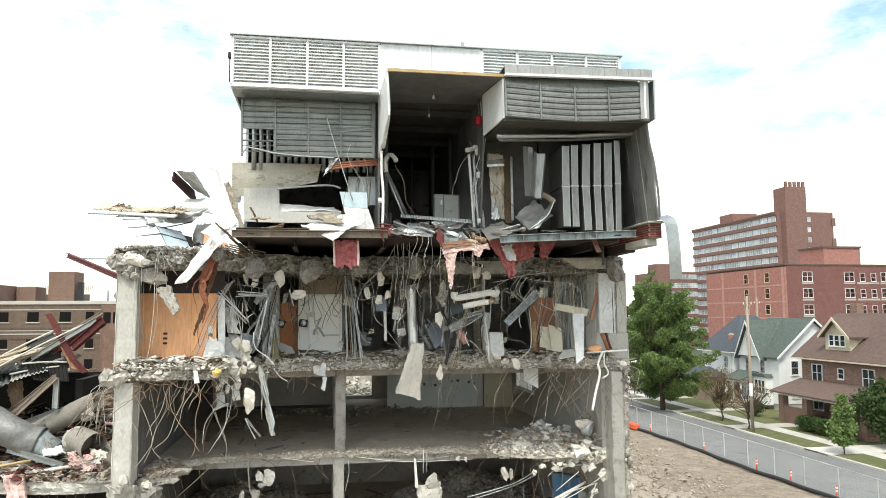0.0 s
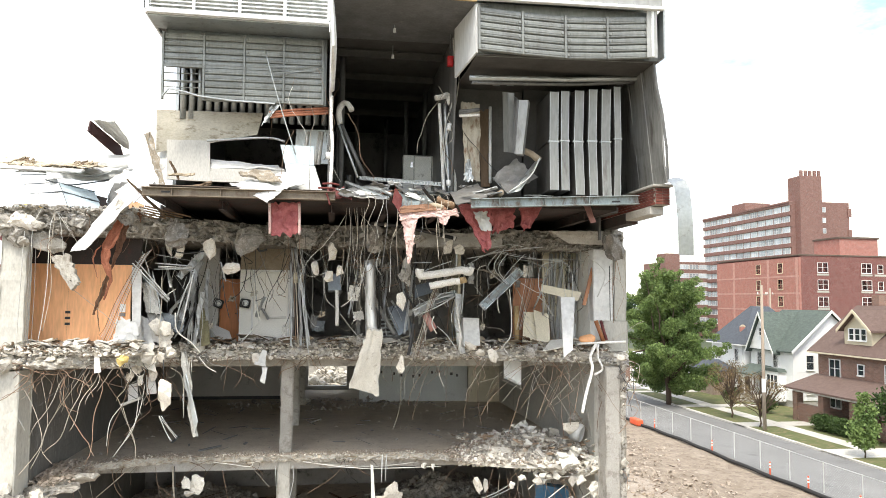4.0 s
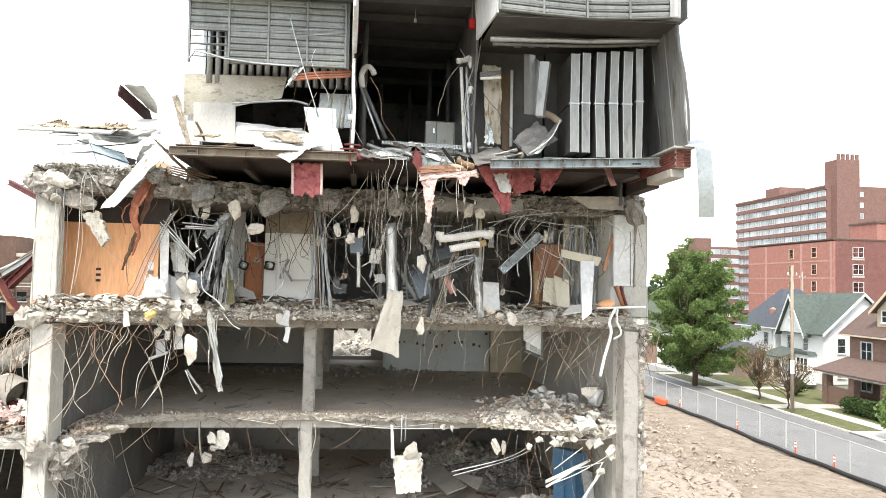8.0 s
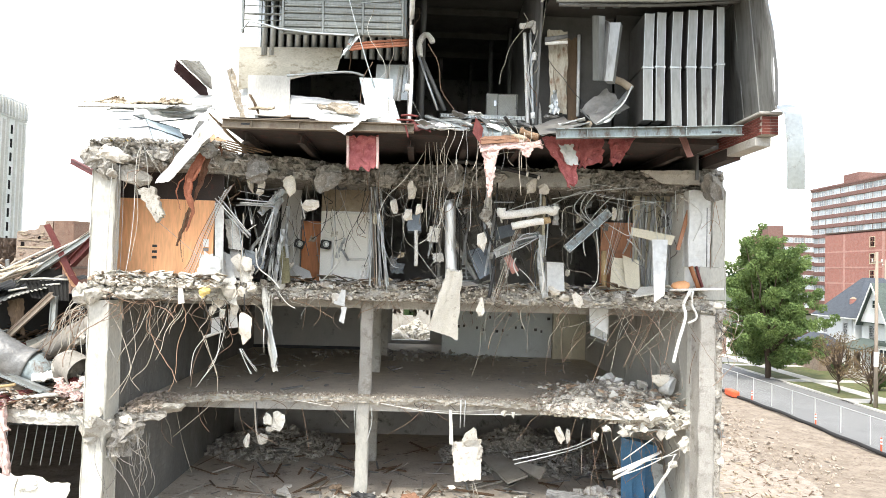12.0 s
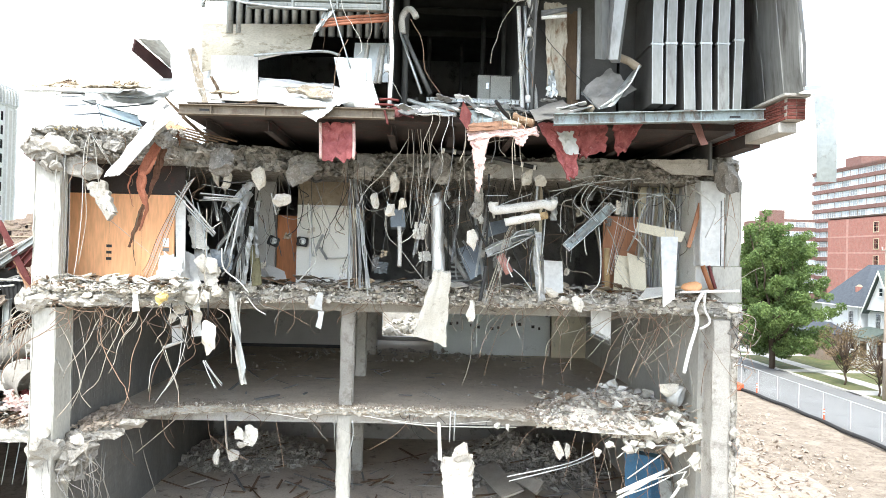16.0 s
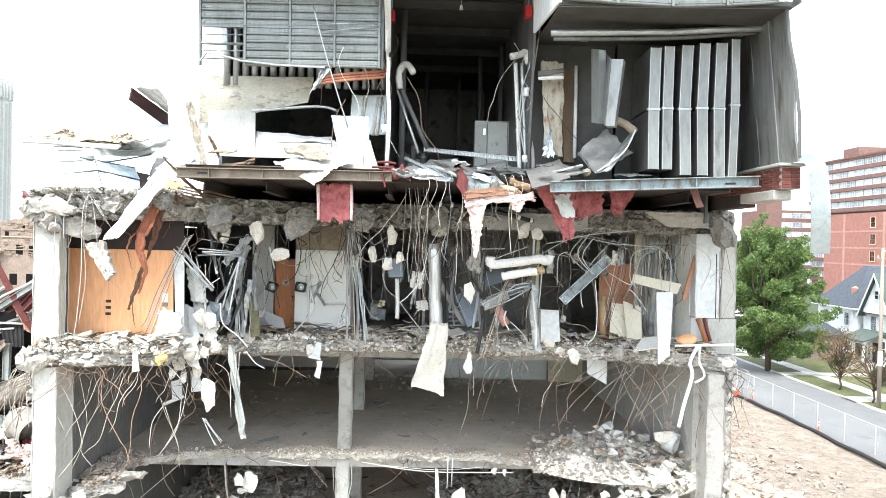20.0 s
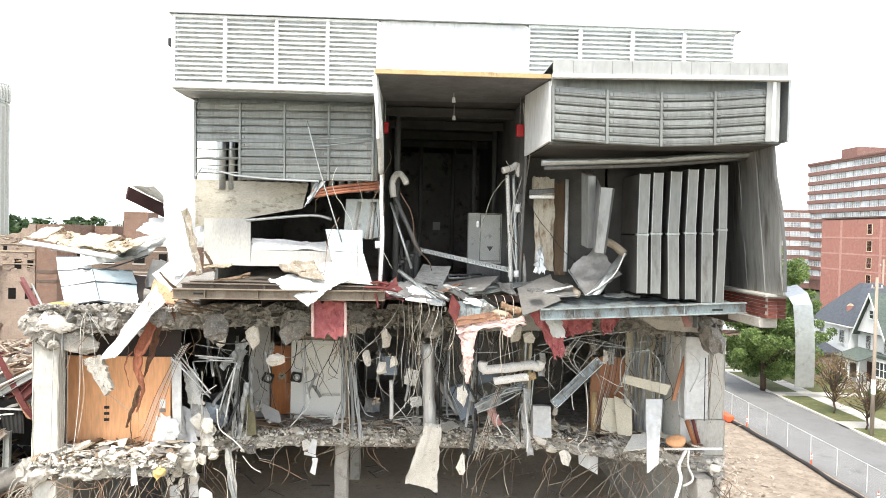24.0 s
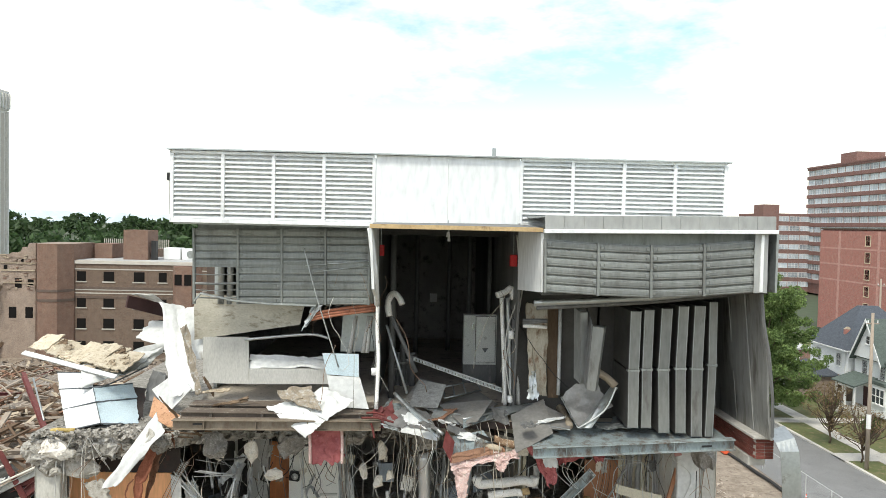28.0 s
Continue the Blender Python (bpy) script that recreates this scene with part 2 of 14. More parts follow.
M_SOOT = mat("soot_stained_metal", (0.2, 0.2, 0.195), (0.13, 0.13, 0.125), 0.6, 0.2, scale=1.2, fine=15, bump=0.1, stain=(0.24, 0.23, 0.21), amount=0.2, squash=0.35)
M_RUSTR = mat("red_oxide_steel", (0.16, 0.045, 0.04), (0.11, 0.03, 0.03), 0.7, 0.1, scale=2, fine=25, bump=0.2, stain=(0.24, 0.14, 0.1), amount=0.2)
M_RUST = mat("orange_rusted_metal", (0.52, 0.225, 0.135), (0.34, 0.135, 0.08), 0.85, 0.1, scale=3, fine=30, bump=0.3, stain=(0.16, 0.07, 0.04), amount=0.15)
M_PINK = mat("pink_insulation", (0.5, 0.17, 0.165), (0.29, 0.075, 0.078), 1.0, scale=5, fine=45, bump=0.8, stain=(0.68, 0.42, 0.38), amount=0.16)
M_YELLOW = mat("yellow_insulation", (0.6, 0.45, 0.16), (0.45, 0.32, 0.12), 1.0, scale=4, fine=45, bump=1.0, stain=(0.3, 0.22, 0.1), amount=0.3)
M_TAN = mat("tan_board", (0.46, 0.385, 0.285), (0.32, 0.26, 0.185), 0.95, scale=2.5, fine=30, bump=0.5, stain=(0.24, 0.18, 0.11), amount=0.3, vary=0.2)
M_STUD = mat("galvanised_stud", (0.68, 0.69, 0.68), (0.54, 0.55, 0.545), 0.35, 0.3, scale=3, fine=20, bump=0.08, stain=(0.3, 0.29, 0.27), amount=0.16, vary=0.25, squash=0.2)
M_WIRE = mat("pale_cable", (0.46, 0.42, 0.35), (0.28, 0.25, 0.2), 0.7, scale=4, bump=0, vary=0.4)
M_WIREB = mat("black_cable", (0.03, 0.03, 0.03), (0.05, 0.05, 0.048), 0.6, scale=4, bump=0, vary=0.3)
M_REBAR = mat("dusty_brown_rebar", (0.29, 0.2, 0.14), (0.18, 0.115, 0.075), 0.9, scale=6, bump=0.2, vary=0.3)
M_PIPEW = mat("white_pipe_lagging", (0.84, 0.83, 0.79), (0.74, 0.72, 0.67), 0.7, scale=3, bump=0.2, stain=(0.35, 0.31, 0.25), amount=0.2)
M_MAROON = mat("dark_maroon_panel", (0.075, 0.028, 0.028), (0.05, 0.02, 0.02), 0.6, scale=2, bump=0.1)
M_RED = mat("red_enamel", (0.55, 0.02, 0.025), (0.48, 0.02, 0.02), 0.4, bump=0)
M_BLUE = mat("blue_locker_paint", (0.05, 0.16, 0.28), (0.04, 0.12, 0.22), 0.5, scale=1.5, bump=0.08, stain=(0.14, 0.16, 0.18), amount=0.2)
M_BLACK = mat("black_plastic", (0.02, 0.02, 0.02), (0.03, 0.03, 0.03), 0.5, bump=0.05)
M_CHROME = mat("chrome", (0.75, 0.75, 0.76), None, 0.2, 0.9, bump=0)
M_DUCTC = mat("canvas_wrapped_duct", (0.33, 0.305, 0.265), (0.2, 0.183, 0.155), 0.8, scale=1.2, fine=14, bump=0.4, stain=(0.24, 0.22, 0.19), amount=0.3)
M_DIRT = mat("bare_dirt", (0.33, 0.275, 0.215), (0.2, 0.16, 0.12), 1.0, scale=0.8, fine=7, bump=1.0, stain=(0.16, 0.12, 0.09), amount=0.4)
M_POST = mat("bright_galvanised_tube", (0.62, 0.63, 0.61), (0.52, 0.53, 0.51), 0.5, 0.2, scale=3, bump=0.03)
M_DOORP = mat("off_white_door_paint", (0.88, 0.865, 0.8), (0.84, 0.82, 0.755), 0.55, scale=0.8, fine=70, bump=0.05, stain=(0.45, 0.43, 0.37), amount=0.14, squash=0.4, vary=0.03)
M_ASPH = mat("asphalt", (0.228, 0.226, 0.22), (0.18, 0.178, 0.174), 0.9, scale=0.25, fine=12, bump=0.15, stain=(0.13, 0.13, 0.128), amount=0.22)
M_WALK = mat("pavement_concrete", (0.52, 0.5, 0.45), (0.44, 0.42, 0.38), 0.9, scale=0.6, fine=10, bump=0.15, stain=(0.33, 0.31, 0.27), amount=0.2)
M_GRASS = mat("lawn", (0.085, 0.11, 0.035), (0.13, 0.13, 0.055), 1.0, scale=0.5, fine=14, bump=0.6, stain=(0.22, 0.175, 0.1), amount=0.36, vary=0.1)
M_SIDING = mat("white_siding", (0.86, 0.87, 0.86), (0.81, 0.82, 0.81), 0.6, scale=0.7, bump=0.05, vary=0.03)
M_TRIM = mat("white_trim", (0.8, 0.8, 0.78), (0.74, 0.74, 0.72), 0.5, bump=0.03, vary=0.03)
M_SHGREY = mat("slate_grey_shingle", (0.075, 0.085, 0.1), (0.055, 0.062, 0.075), 0.95, scale=2.4, fine=8, bump=0.7, stain=(0.1, 0.113, 0.13), amount=0.3, squash=1.6)
M_SHGREEN = mat("green_shingle", (0.1, 0.125, 0.11), (0.07, 0.088, 0.077), 0.95, scale=2.4, fine=8, bump=0.7, stain=(0.13, 0.155, 0.138), amount=0.3, squash=1.6)
M_SHBROWN = mat("brown_shingle", (0.135, 0.092, 0.078), (0.105, 0.07, 0.058), 0.95, scale=2.4, fine=16, bump=0.5, stain=(0.17, 0.12, 0.1), amount=0.3, squash=1.6)
M_CREAMP = mat("cream_paint", (0.62, 0.55, 0.4), (0.56, 0.5, 0.36), 0.6, bump=0.05)
M_TRUNK = mat("bark", (0.12, 0.085, 0.06), (0.08, 0.058, 0.04), 1.0, scale=4, fine=30, bump=0.8, squash=0.3)
M_POLE = mat("weathered_pole_wood", (0.36, 0.3, 0.24), (0.28, 0.23, 0.18), 0.95, scale=1.5, fine=20, bump=0.3, squash=0.15)
M_WATTLE = mat("black_silt_sock", (0.025, 0.025, 0.027), (0.04, 0.038, 0.036), 0.9, scale=3, bump=0.5)
M_CONE = mat("orange_plastic", (0.75, 0.13, 0.05), (0.65, 0.1, 0.04), 0.6, bump=0.03)
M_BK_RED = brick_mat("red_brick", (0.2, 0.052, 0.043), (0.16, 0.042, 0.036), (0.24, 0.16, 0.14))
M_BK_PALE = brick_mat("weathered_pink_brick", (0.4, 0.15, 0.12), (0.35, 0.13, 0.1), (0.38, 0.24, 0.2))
M_BK_TOWER = brick_mat("brown_red_brick", (0.235, 0.108, 0.088), (0.19, 0.086, 0.07), (0.25, 0.18, 0.155))
M_BK_OLD = brick_mat("old_brown_brick", (0.155, 0.096, 0.063), (0.115, 0.07, 0.046), (0.2, 0.165, 0.13))
M_LUMPW = mat("cream_plaster_fragment", (0.74, 0.7, 0.62), (0.62, 0.575, 0.49), 0.95, scale=3, fine=30, bump=0.4, stain=(0.42, 0.37, 0.29), amount=0.25, vary=0.15)
M_BK_TAN = brick_mat("weathered_tan_brick", (0.281, 0.2, 0.149), (0.212, 0.149, 0.111), (0.38, 0.32, 0.26))
M_BK_STAIR = brick_mat("orange_red_brick", (0.2, 0.0978, 0.0638), (0.136, 0.0663, 0.0442), (0.26, 0.2, 0.155))
M_BK_HOUSE = brick_mat("brown_house_brick", (0.27, 0.125, 0.085), (0.12, 0.056, 0.042), (0.33, 0.27, 0.22))
M_BRICK = mat("dark_red_brick_face", (0.2, 0.06, 0.043), (0.14, 0.042, 0.032), 0.9, scale=5, fine=60, bump=0.4, vary=0.22)
M_MORTAR = mat("pale_mortar", (0.5, 0.46, 0.4), (0.42, 0.38, 0.33), 0.95, scale=6, fine=60, bump=0.5)
# Underside shade is put into this near-black brown.
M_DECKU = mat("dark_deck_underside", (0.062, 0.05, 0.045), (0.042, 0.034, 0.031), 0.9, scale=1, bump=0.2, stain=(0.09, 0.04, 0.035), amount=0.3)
M_JOIST = mat("brown_dusty_steel", (0.15, 0.119, 0.091), (0.0975, 0.077, 0.0618), 0.7, 0.1, scale=1.8, fine=22, bump=0.2, stain=(0.3, 0.27, 0.23), amount=0.25, squash=0.5)
M_TOWN = mat("town_ground", (0.05, 0.07, 0.035), (0.07, 0.08, 0.05), 1.0, scale=0.02, fine=0.4, bump=0.2, stain=(0.12, 0.11, 0.09), amount=0.2)
M_FIELD = mat("brown_grey_debris", (0.2, 0.165, 0.13), (0.1, 0.082, 0.066), 0.95, scale=1.6, fine=9, bump=0.7, stain=(0.46, 0.43, 0.39), amount=0.3, vary=0.3)
M_LOUVERH = mat("pale_louver_paint", (0.26, 0.272, 0.255), (0.18, 0.188, 0.177), 0.45, 0.25, scale=0.9, fine=15, bump=0.06, stain=(0.17, 0.17, 0.16), amount=0.35, squash=0.3)
# The rooms' shade is put into this dim wall colour.
M_DIM = mat("shade_dimmed_soiled_wall", (0.27, 0.26, 0.24), (0.19, 0.18, 0.165), 0.9, scale=1.1, bump=0.15, stain=(0.12, 0.11, 0.1), amount=0.35)
M_LUMP = mat("pale_broken_plaster", (0.56, 0.535, 0.475), (0.45, 0.42, 0.365), 0.95, scale=3, fine=35, bump=0.7, stain=(0.3, 0.27, 0.22), amount=0.35, vary=0.2)
M_SEAM = mat("dark_seam_metal", (0.13, 0.14, 0.15), (0.09, 0.1, 0.105), 0.5, 0.3, bump=0)
M_STONE = mat("cast_stone_band", (0.5, 0.47, 0.41), (0.42, 0.39, 0.34), 0.9, scale=1, bump=0.1)
M_TOWERW = mat("white_tower_panel", (0.62, 0.61, 0.57), (0.55, 0.54, 0.5), 0.8, scale=0.15, fine=3, bump=0.05)
M_ROOFING = mat("pale_roofing", (0.45, 0.45, 0.44), (0.36, 0.36, 0.35), 0.9, scale=0.3, bump=0.1)


def glass_mat(name, c, rough):
    m = bpy.data.materials.new(name)
    m.use_nodes = True
    b = m.node_tree.nodes["Principled BSDF"]
    b.inputs["Base Color"].default_value = (*c, 1)
    b.inputs["Roughness"].default_value = rough
    b.inputs["Specular IOR Level"].default_value = 0.8
    return m


M_FLOORD = mat("dark_dusty_floor", (0.56, 0.5, 0.42), (0.42, 0.37, 0.305), 0.95, scale=0.9, fine=14, bump=0.4, stain=(0.2, 0.175, 0.145), amount=0.26)
M_BAND = mat("weathered_grey_fascia", (0.38, 0.385, 0.37), (0.34, 0.345, 0.33), 0.5, 0.15, scale=0.5, fine=8, bump=0.03, stain=(0.28, 0.28, 0.265), amount=0.12, squash=0.4, vary=0.03)
M_DOORW = mat("brown_door_veneer", (0.4, 0.19, 0.1), (0.31, 0.14, 0.07), 0.5, scale=0.7, fine=18, bump=0.05, squash=0.12, stain=(0.24, 0.1, 0.05), amount=0.15)
M_BROWN = mat("dark_brown_timber", (0.16, 0.1, 0.06), (0.1, 0.065, 0.04), 0.9, scale=2, bump=0.3)
M_BK_DARK = brick_mat("dark_brown_brick", (0.115, 0.075, 0.055), (0.085, 0.056, 0.042), (0.16, 0.13, 0.105))
M_FADED = brick_mat("faded_brick_band", (0.5, 0.25, 0.21), (0.44, 0.21, 0.17), (0.48, 0.34, 0.29))
# Distance haze is put into the pale blue base.
M_HILL = mat("hazy_far_hills", (0.5, 0.58, 0.62), (0.45, 0.53, 0.58), 1.0, scale=0.002, fine=0.02, bump=0)
M_ROOFC = mat("broken_roof_concrete", (0.62, 0.59, 0.53), (0.38, 0.355, 0.31), 0.95, scale=2.6, fine=50, bump=1.0, stain=(0.17, 0.15, 0.12), amount=0.36)
# The unlit void under the fallen roof, put into a black base.
M_PITCH = mat("pitch_black_shade", (0.022, 0.021, 0.019), (0.013, 0.012, 0.011), 0.9, scale=1.5, bump=0.1)
# Soot and the shade of deep places together in one near-black base.
M_SHADESOOT = mat("shade_and_soot_black", (0.1, 0.096, 0.088), (0.07, 0.066, 0.06), 0.7, 0.1, scale=1.5, bump=0.1, stain=(0.1, 0.095, 0.085), amount=0.25)
M_GLASS = glass_mat("window_glass", (0.035, 0.045, 0.05), 0.06)
M_VOID = glass_mat("unlit_void", (0.012, 0.011, 0.01), 0.9)
M_VOID.node_tree.nodes["Principled BSDF"].inputs["Specular IOR Level"].default_value = 0.1
M_BLIND = mat("pale_window_blind", (0.62, 0.66, 0.68), (0.3, 0.34, 0.37), 0.35, scale=0.35, fine=3, bump=0, vary=0.35)


def leaf_mat(name, c1, c2):
    m = mat(name, c1, c2, 0.6, scale=0.8, fine=5, bump=0, vary=0.08)
    t = m.node_tree
    geo = t.nodes.new("ShaderNodeNewGeometry")
    hs = [n for n in t.nodes if n.type == 'HUE_SAT'][0]
    rv = t.nodes.new("ShaderNodeMapRange")
    rv.inputs["To Min"].default_value = 0.6
    rv.inputs["To Max"].default_value = 1.45
    t.links.new(geo.outputs["Random Per Island"], rv.inputs["Value"])
    h2 = t.nodes.new("ShaderNodeHueSaturation")
    t.links.new(rv.outputs["Result"], h2.inputs["Value"])
    t.links.new(hs.outputs["Color"], h2.inputs["Color"])
    b = t.nodes["Principled BSDF"]
    t.links.new(h2.outputs["Color"], b.inputs["Base Color"])
    tr = t.nodes.new("ShaderNodeBsdfTranslucent")
    t.links.new(h2.outputs["Color"], tr.inputs["Color"])
    ms = t.nodes.new("ShaderNodeMixShader")
    ms.inputs["Fac"].default_value = 0.4
    out = [n for n in t.nodes if n.type == 'OUTPUT_MATERIAL'][0]
    t.links.new(b.outputs["BSDF"], ms.inputs[1])
    t.links.new(tr.outputs["BSDF"], ms.inputs[2])
    t.links.new(ms.outputs["Shader"], out.inputs["Surface"])
    return m


M_LEAF = leaf_mat("tree_leaves", (0.25, 0.335, 0.108), (0.115, 0.185, 0.06))
M_LEAFD = leaf_mat("dark_bush_leaves", (0.05, 0.085, 0.025), (0.065, 0.11, 0.03))
M_LEAFF = leaf_mat("far_tree_leaves", (0.063, 0.105, 0.0358), (0.042, 0.075, 0.0292))
M_LEAFB = leaf_mat("sparse_brown_leaves", (0.26, 0.17, 0.09), (0.16, 0.13, 0.06))


# ---- building blocks ----
def bm_new():
    return bmesh.new()


def box(bm, x0, y0, z0, x1, y1, z1, m=None):
    """Adds a box; m: an optional matrix for its corners."""
    c = [Vector((x, y, z)) for z in (z0, z1) for y in (y0, y1) for x in (x0, x1)]
    if m is not None:
        c = [m @ v for v in c]
    v = [bm.verts.new(p) for p in c]
    for f in ((0, 2, 3, 1), (4, 5, 7, 6), (0, 1, 5, 4), (2, 6, 7, 3), (0, 4, 6, 2), (1, 3, 7, 5)):
        bm.faces.new([v[i] for i in f])
    return bm


def bx(x0, y0, z0, x1, y1, z1, bevel=0.0):
    bm = box(bmesh.new(), x0, y0, z0, x1, y1, z1)
    if bevel:
        bmesh.ops.bevel(bm, geom=bm.edges[:], offset=bevel, segments=1, affect='EDGES')
    return bm


def mesh_of(name, bm, m, smooth=False):
    me = bpy.data.meshes.new(name)
    bmesh.ops.recalc_face_normals(bm, faces=bm.faces[:])
    if smooth:
        for f in bm.faces:
            f.smooth = True
    bm.to_mesh(me)
    bm.free()
    for k in (m if isinstance(m, (list, tuple)) else [m]):
        me.materials.append(k)
    return me


def thing(name, label="", category="", m=None, group="", kind=""):
    """An Empty at the base of a thing, for its parts."""
    ob = new(name)
    ob.empty_display_size = 0.1
    if m is not None:
        ob.matrix_world = m
    return tagged(ob, label, category, group, kind)


def part(name, bm, m, parent, label="", smooth=False):
    ob = new(name, mesh_of(name, bm, m, smooth))
    ob.parent = parent
    return tagged(ob, label)


def piece(name, me, parent, m):
    ob = new(name, me)
    ob.parent = parent
    ob.matrix_basis = m
    return ob


def solo(name, bm, m, label="", category="", mtx=None, group="", kind="", smooth=False):
    """A thing of one mesh."""
    ob = new(name, mesh_of(name, bm, m, smooth))
    if mtx is not None:
        ob.matrix_world = mtx
    return tagged(ob, label, category, group, kind)


def raw(name, verts, faces, m, smooth=False):
    me = bpy.data.meshes.new(name)
    me.from_pydata([tuple(v) for v in verts], [], [tuple(f) for f in faces])
    me.materials.append(m)
    if smooth:
        me.polygons.foreach_set("use_smooth", [True] * len(me.polygons))
    return me


def tube(bm, pts, r, n=6, caps=True, r2=None):
    """Sweeps a round section along points; r2: the radius at the end."""
    pts = [Vector(p) for p in pts]
    rings = []
    up = None
    for i, p in enumerate(pts):
        a = pts[max(0, i - 1)]
        b = pts[min(len(pts) - 1, i + 1)]
        d = (b - a).normalized()
        if up is None:
            up = d.orthogonal().normalized()
        up = (up - d * up.dot(d))
        up = up.normalized() if up.length > 1e-5 else d.orthogonal().normalized()
        side = d.cross(up)
        rr = r if r2 is None else r + (r2 - r) * i / max(1, len(pts) - 1)
        rings.append([bm.verts.new(p + (up * math.cos(q) + side * math.sin(q)) * rr) for q in [2 * math.pi * k / n for k in range(n)]])
    for a, b in zip(rings, rings[1:]):
        for k in range(n):
            bm.faces.new((a[k], a[(k + 1) % n], b[(k + 1) % n], b[k]))
    if caps:
        bm.faces.new(rings[0][::-1])
        bm.faces.new(rings[-1])
    return bm


def open_tube(bm, pts, r, n=18, wall=0.02):
    """A pipe with a hollow bore."""
    a = tube(bm, pts, r, n, caps=False)
    base = len(bm.verts)
    tube(bm, pts, r - wall, n, caps=False)
    bm.verts.ensure_lookup_table()
    k = base // 1
    half = k
    m = len(pts)
    for j in range(n):
        for e in (0, m - 1):
            o0, o1 = e * n + j, e * n + (j + 1) % n
            bm.faces.new([bm.verts[q] for q in (o0, o1, half + o1, half + o0)])
    return a


def sheet(w, h, nx, ny, shape, thick=0.006):
    """A thin bent plate: shape(u, v) gives the offset (dx, dy, dz) at 0..1; w along x, h along z, bent in y."""
    bm = bmesh.new()
    front, back = [], []
    for j in range(ny + 1):
        for i in range(nx + 1):
            u, v = i / nx, j / ny
            d = Vector(shape(u, v))
            p = Vector((w * (u - 0.5), 0, h * v)) + d
            front.append(bm.verts.new(p))
            back.append(bm.verts.new(p + Vector((0, thick, 0))))
    q = lambda g, i, j: g[j * (nx + 1) + i]
    for j in range(ny):
        for i in range(nx):
            bm.faces.new((q(front, i, j), q(front, i + 1, j), q(front, i + 1, j + 1), q(front, i, j + 1)))
            bm.faces.new((q(back, i, j), q(back, i, j + 1), q(back, i + 1, j + 1), q(back, i + 1, j)))
    rim = [(i, 0) for i in range(nx)] + [(nx, j) for j in range(ny)] + [(i, ny) for i in range(nx, 0, -1)] + [(0, j) for j in range(ny, 0, -1)]
    for k in range(len(rim)):
        a, b = rim[k], rim[(k + 1) % len(rim)]
        bm.faces.new((q(front, *a), q(back, *a), q(back, *b), q(front, *b)))
    return bm


def crumple(amp, freq, seed, curl=0.0, fold=None):
    """A shape for sheet(): noise, a curl along v and an optional sharp fold (at u, depth)."""
    o = Vector((seed * 1.7, seed * 3.1, seed * 0.7))

    def shape(u, v):
        n = noise.noise(Vector((u * freq, v * freq, 0)) + o)
        y = amp * n + curl * (v - 0.5) ** 2 * 4
        if fold:
            y += fold[1] * abs(u - fold[0])
        e = 0.25 * amp * noise.noise(Vector((u * freq * 3, v * freq * 3, 5)) + o)
        return (e, y, e)
    return shape


def ibeam(bm, length, h=0.3, w=0.2, t=0.02, axis='x', m=None):
    """An I-section along x from 0, centred."""
    box(bm, 0, -w / 2, h / 2 - t, length, w / 2, h / 2, m)
    box(bm, 0, -w / 2, -h / 2, length, w / 2, -h / 2 + t, m)
    box(bm, 0, -t / 2, -h / 2 + t + 0.001, length, t / 2, h / 2 - t - 0.001, m)
    return bm


def hull(points):
    bm = bmesh.new()
    for p in points:
        bm.verts.new(p)
    res = bmesh.ops.convex_hull(bm, input=bm.verts[:])
    loose = [v for v in bm.verts if not v.link_faces]
    bmesh.ops.delete(bm, geom=loose, context='VERTS')
    return bm


# a dozen broken-stone shapes of about unit size
STONES = []
for k in range(14):
    rr = random.Random(100 + k)
    pts = []
    for i in range(10):
        v = Vector([rr.gauss(0, 1) for _ in range(3)]).normalized()
        big = max(abs(c) for c in v) ** 0.45
        pts.append(v / big * rr.uniform(0.6, 1.0) * 0.56)
    sb = hull(pts)
    sb.verts.index_update()
    STONES.append(([tuple(v.co) for v in sb.verts], [[v.index for v in f.verts] for f in sb.faces]))
    sb.free()


def stones(name, places, m, label="", category="rubble", seed=1, kind="stuff"):
    """Many broken stones as one mesh: places are (x, y, z, size, flatness)."""
    rr = random.Random(seed)
    V, F = [], []
    for x, y, z, s, flat in places:
        vs, fs = STONES[rr.randrange(len(STONES))]
        e = Euler((rr.uniform(-0.5, 0.5), rr.uniform(-0.5, 0.5), rr.uniform(0, 6.3))).to_matrix()
        sc = Vector((s * rr.uniform(0.7, 1.4), s * rr.uniform(0.6, 1.1), s * flat * rr.uniform(0.6, 1.2)))
        b = len(V)
        for v in vs:
            p = e @ Vector((v[0] * sc.x, v[1] * sc.y, v[2] * sc.z))
            V.append((p.x + x, p.y + y, p.z + z))
        F += [[i + b for i in f] for f in fs]
    ob = new(name, raw(name, V, F, m))
    return tagged(ob, label, category, kind=kind)


STONE_MESH = {}


def stone_mesh(k, m, detail=False):
    key = (k, m.name)
    if key not in STONE_MESH:
        vs, fs = STONES[k]
        STONE_MESH[key] = raw("stone", vs, fs, m)
    return STONE_MESH[key]


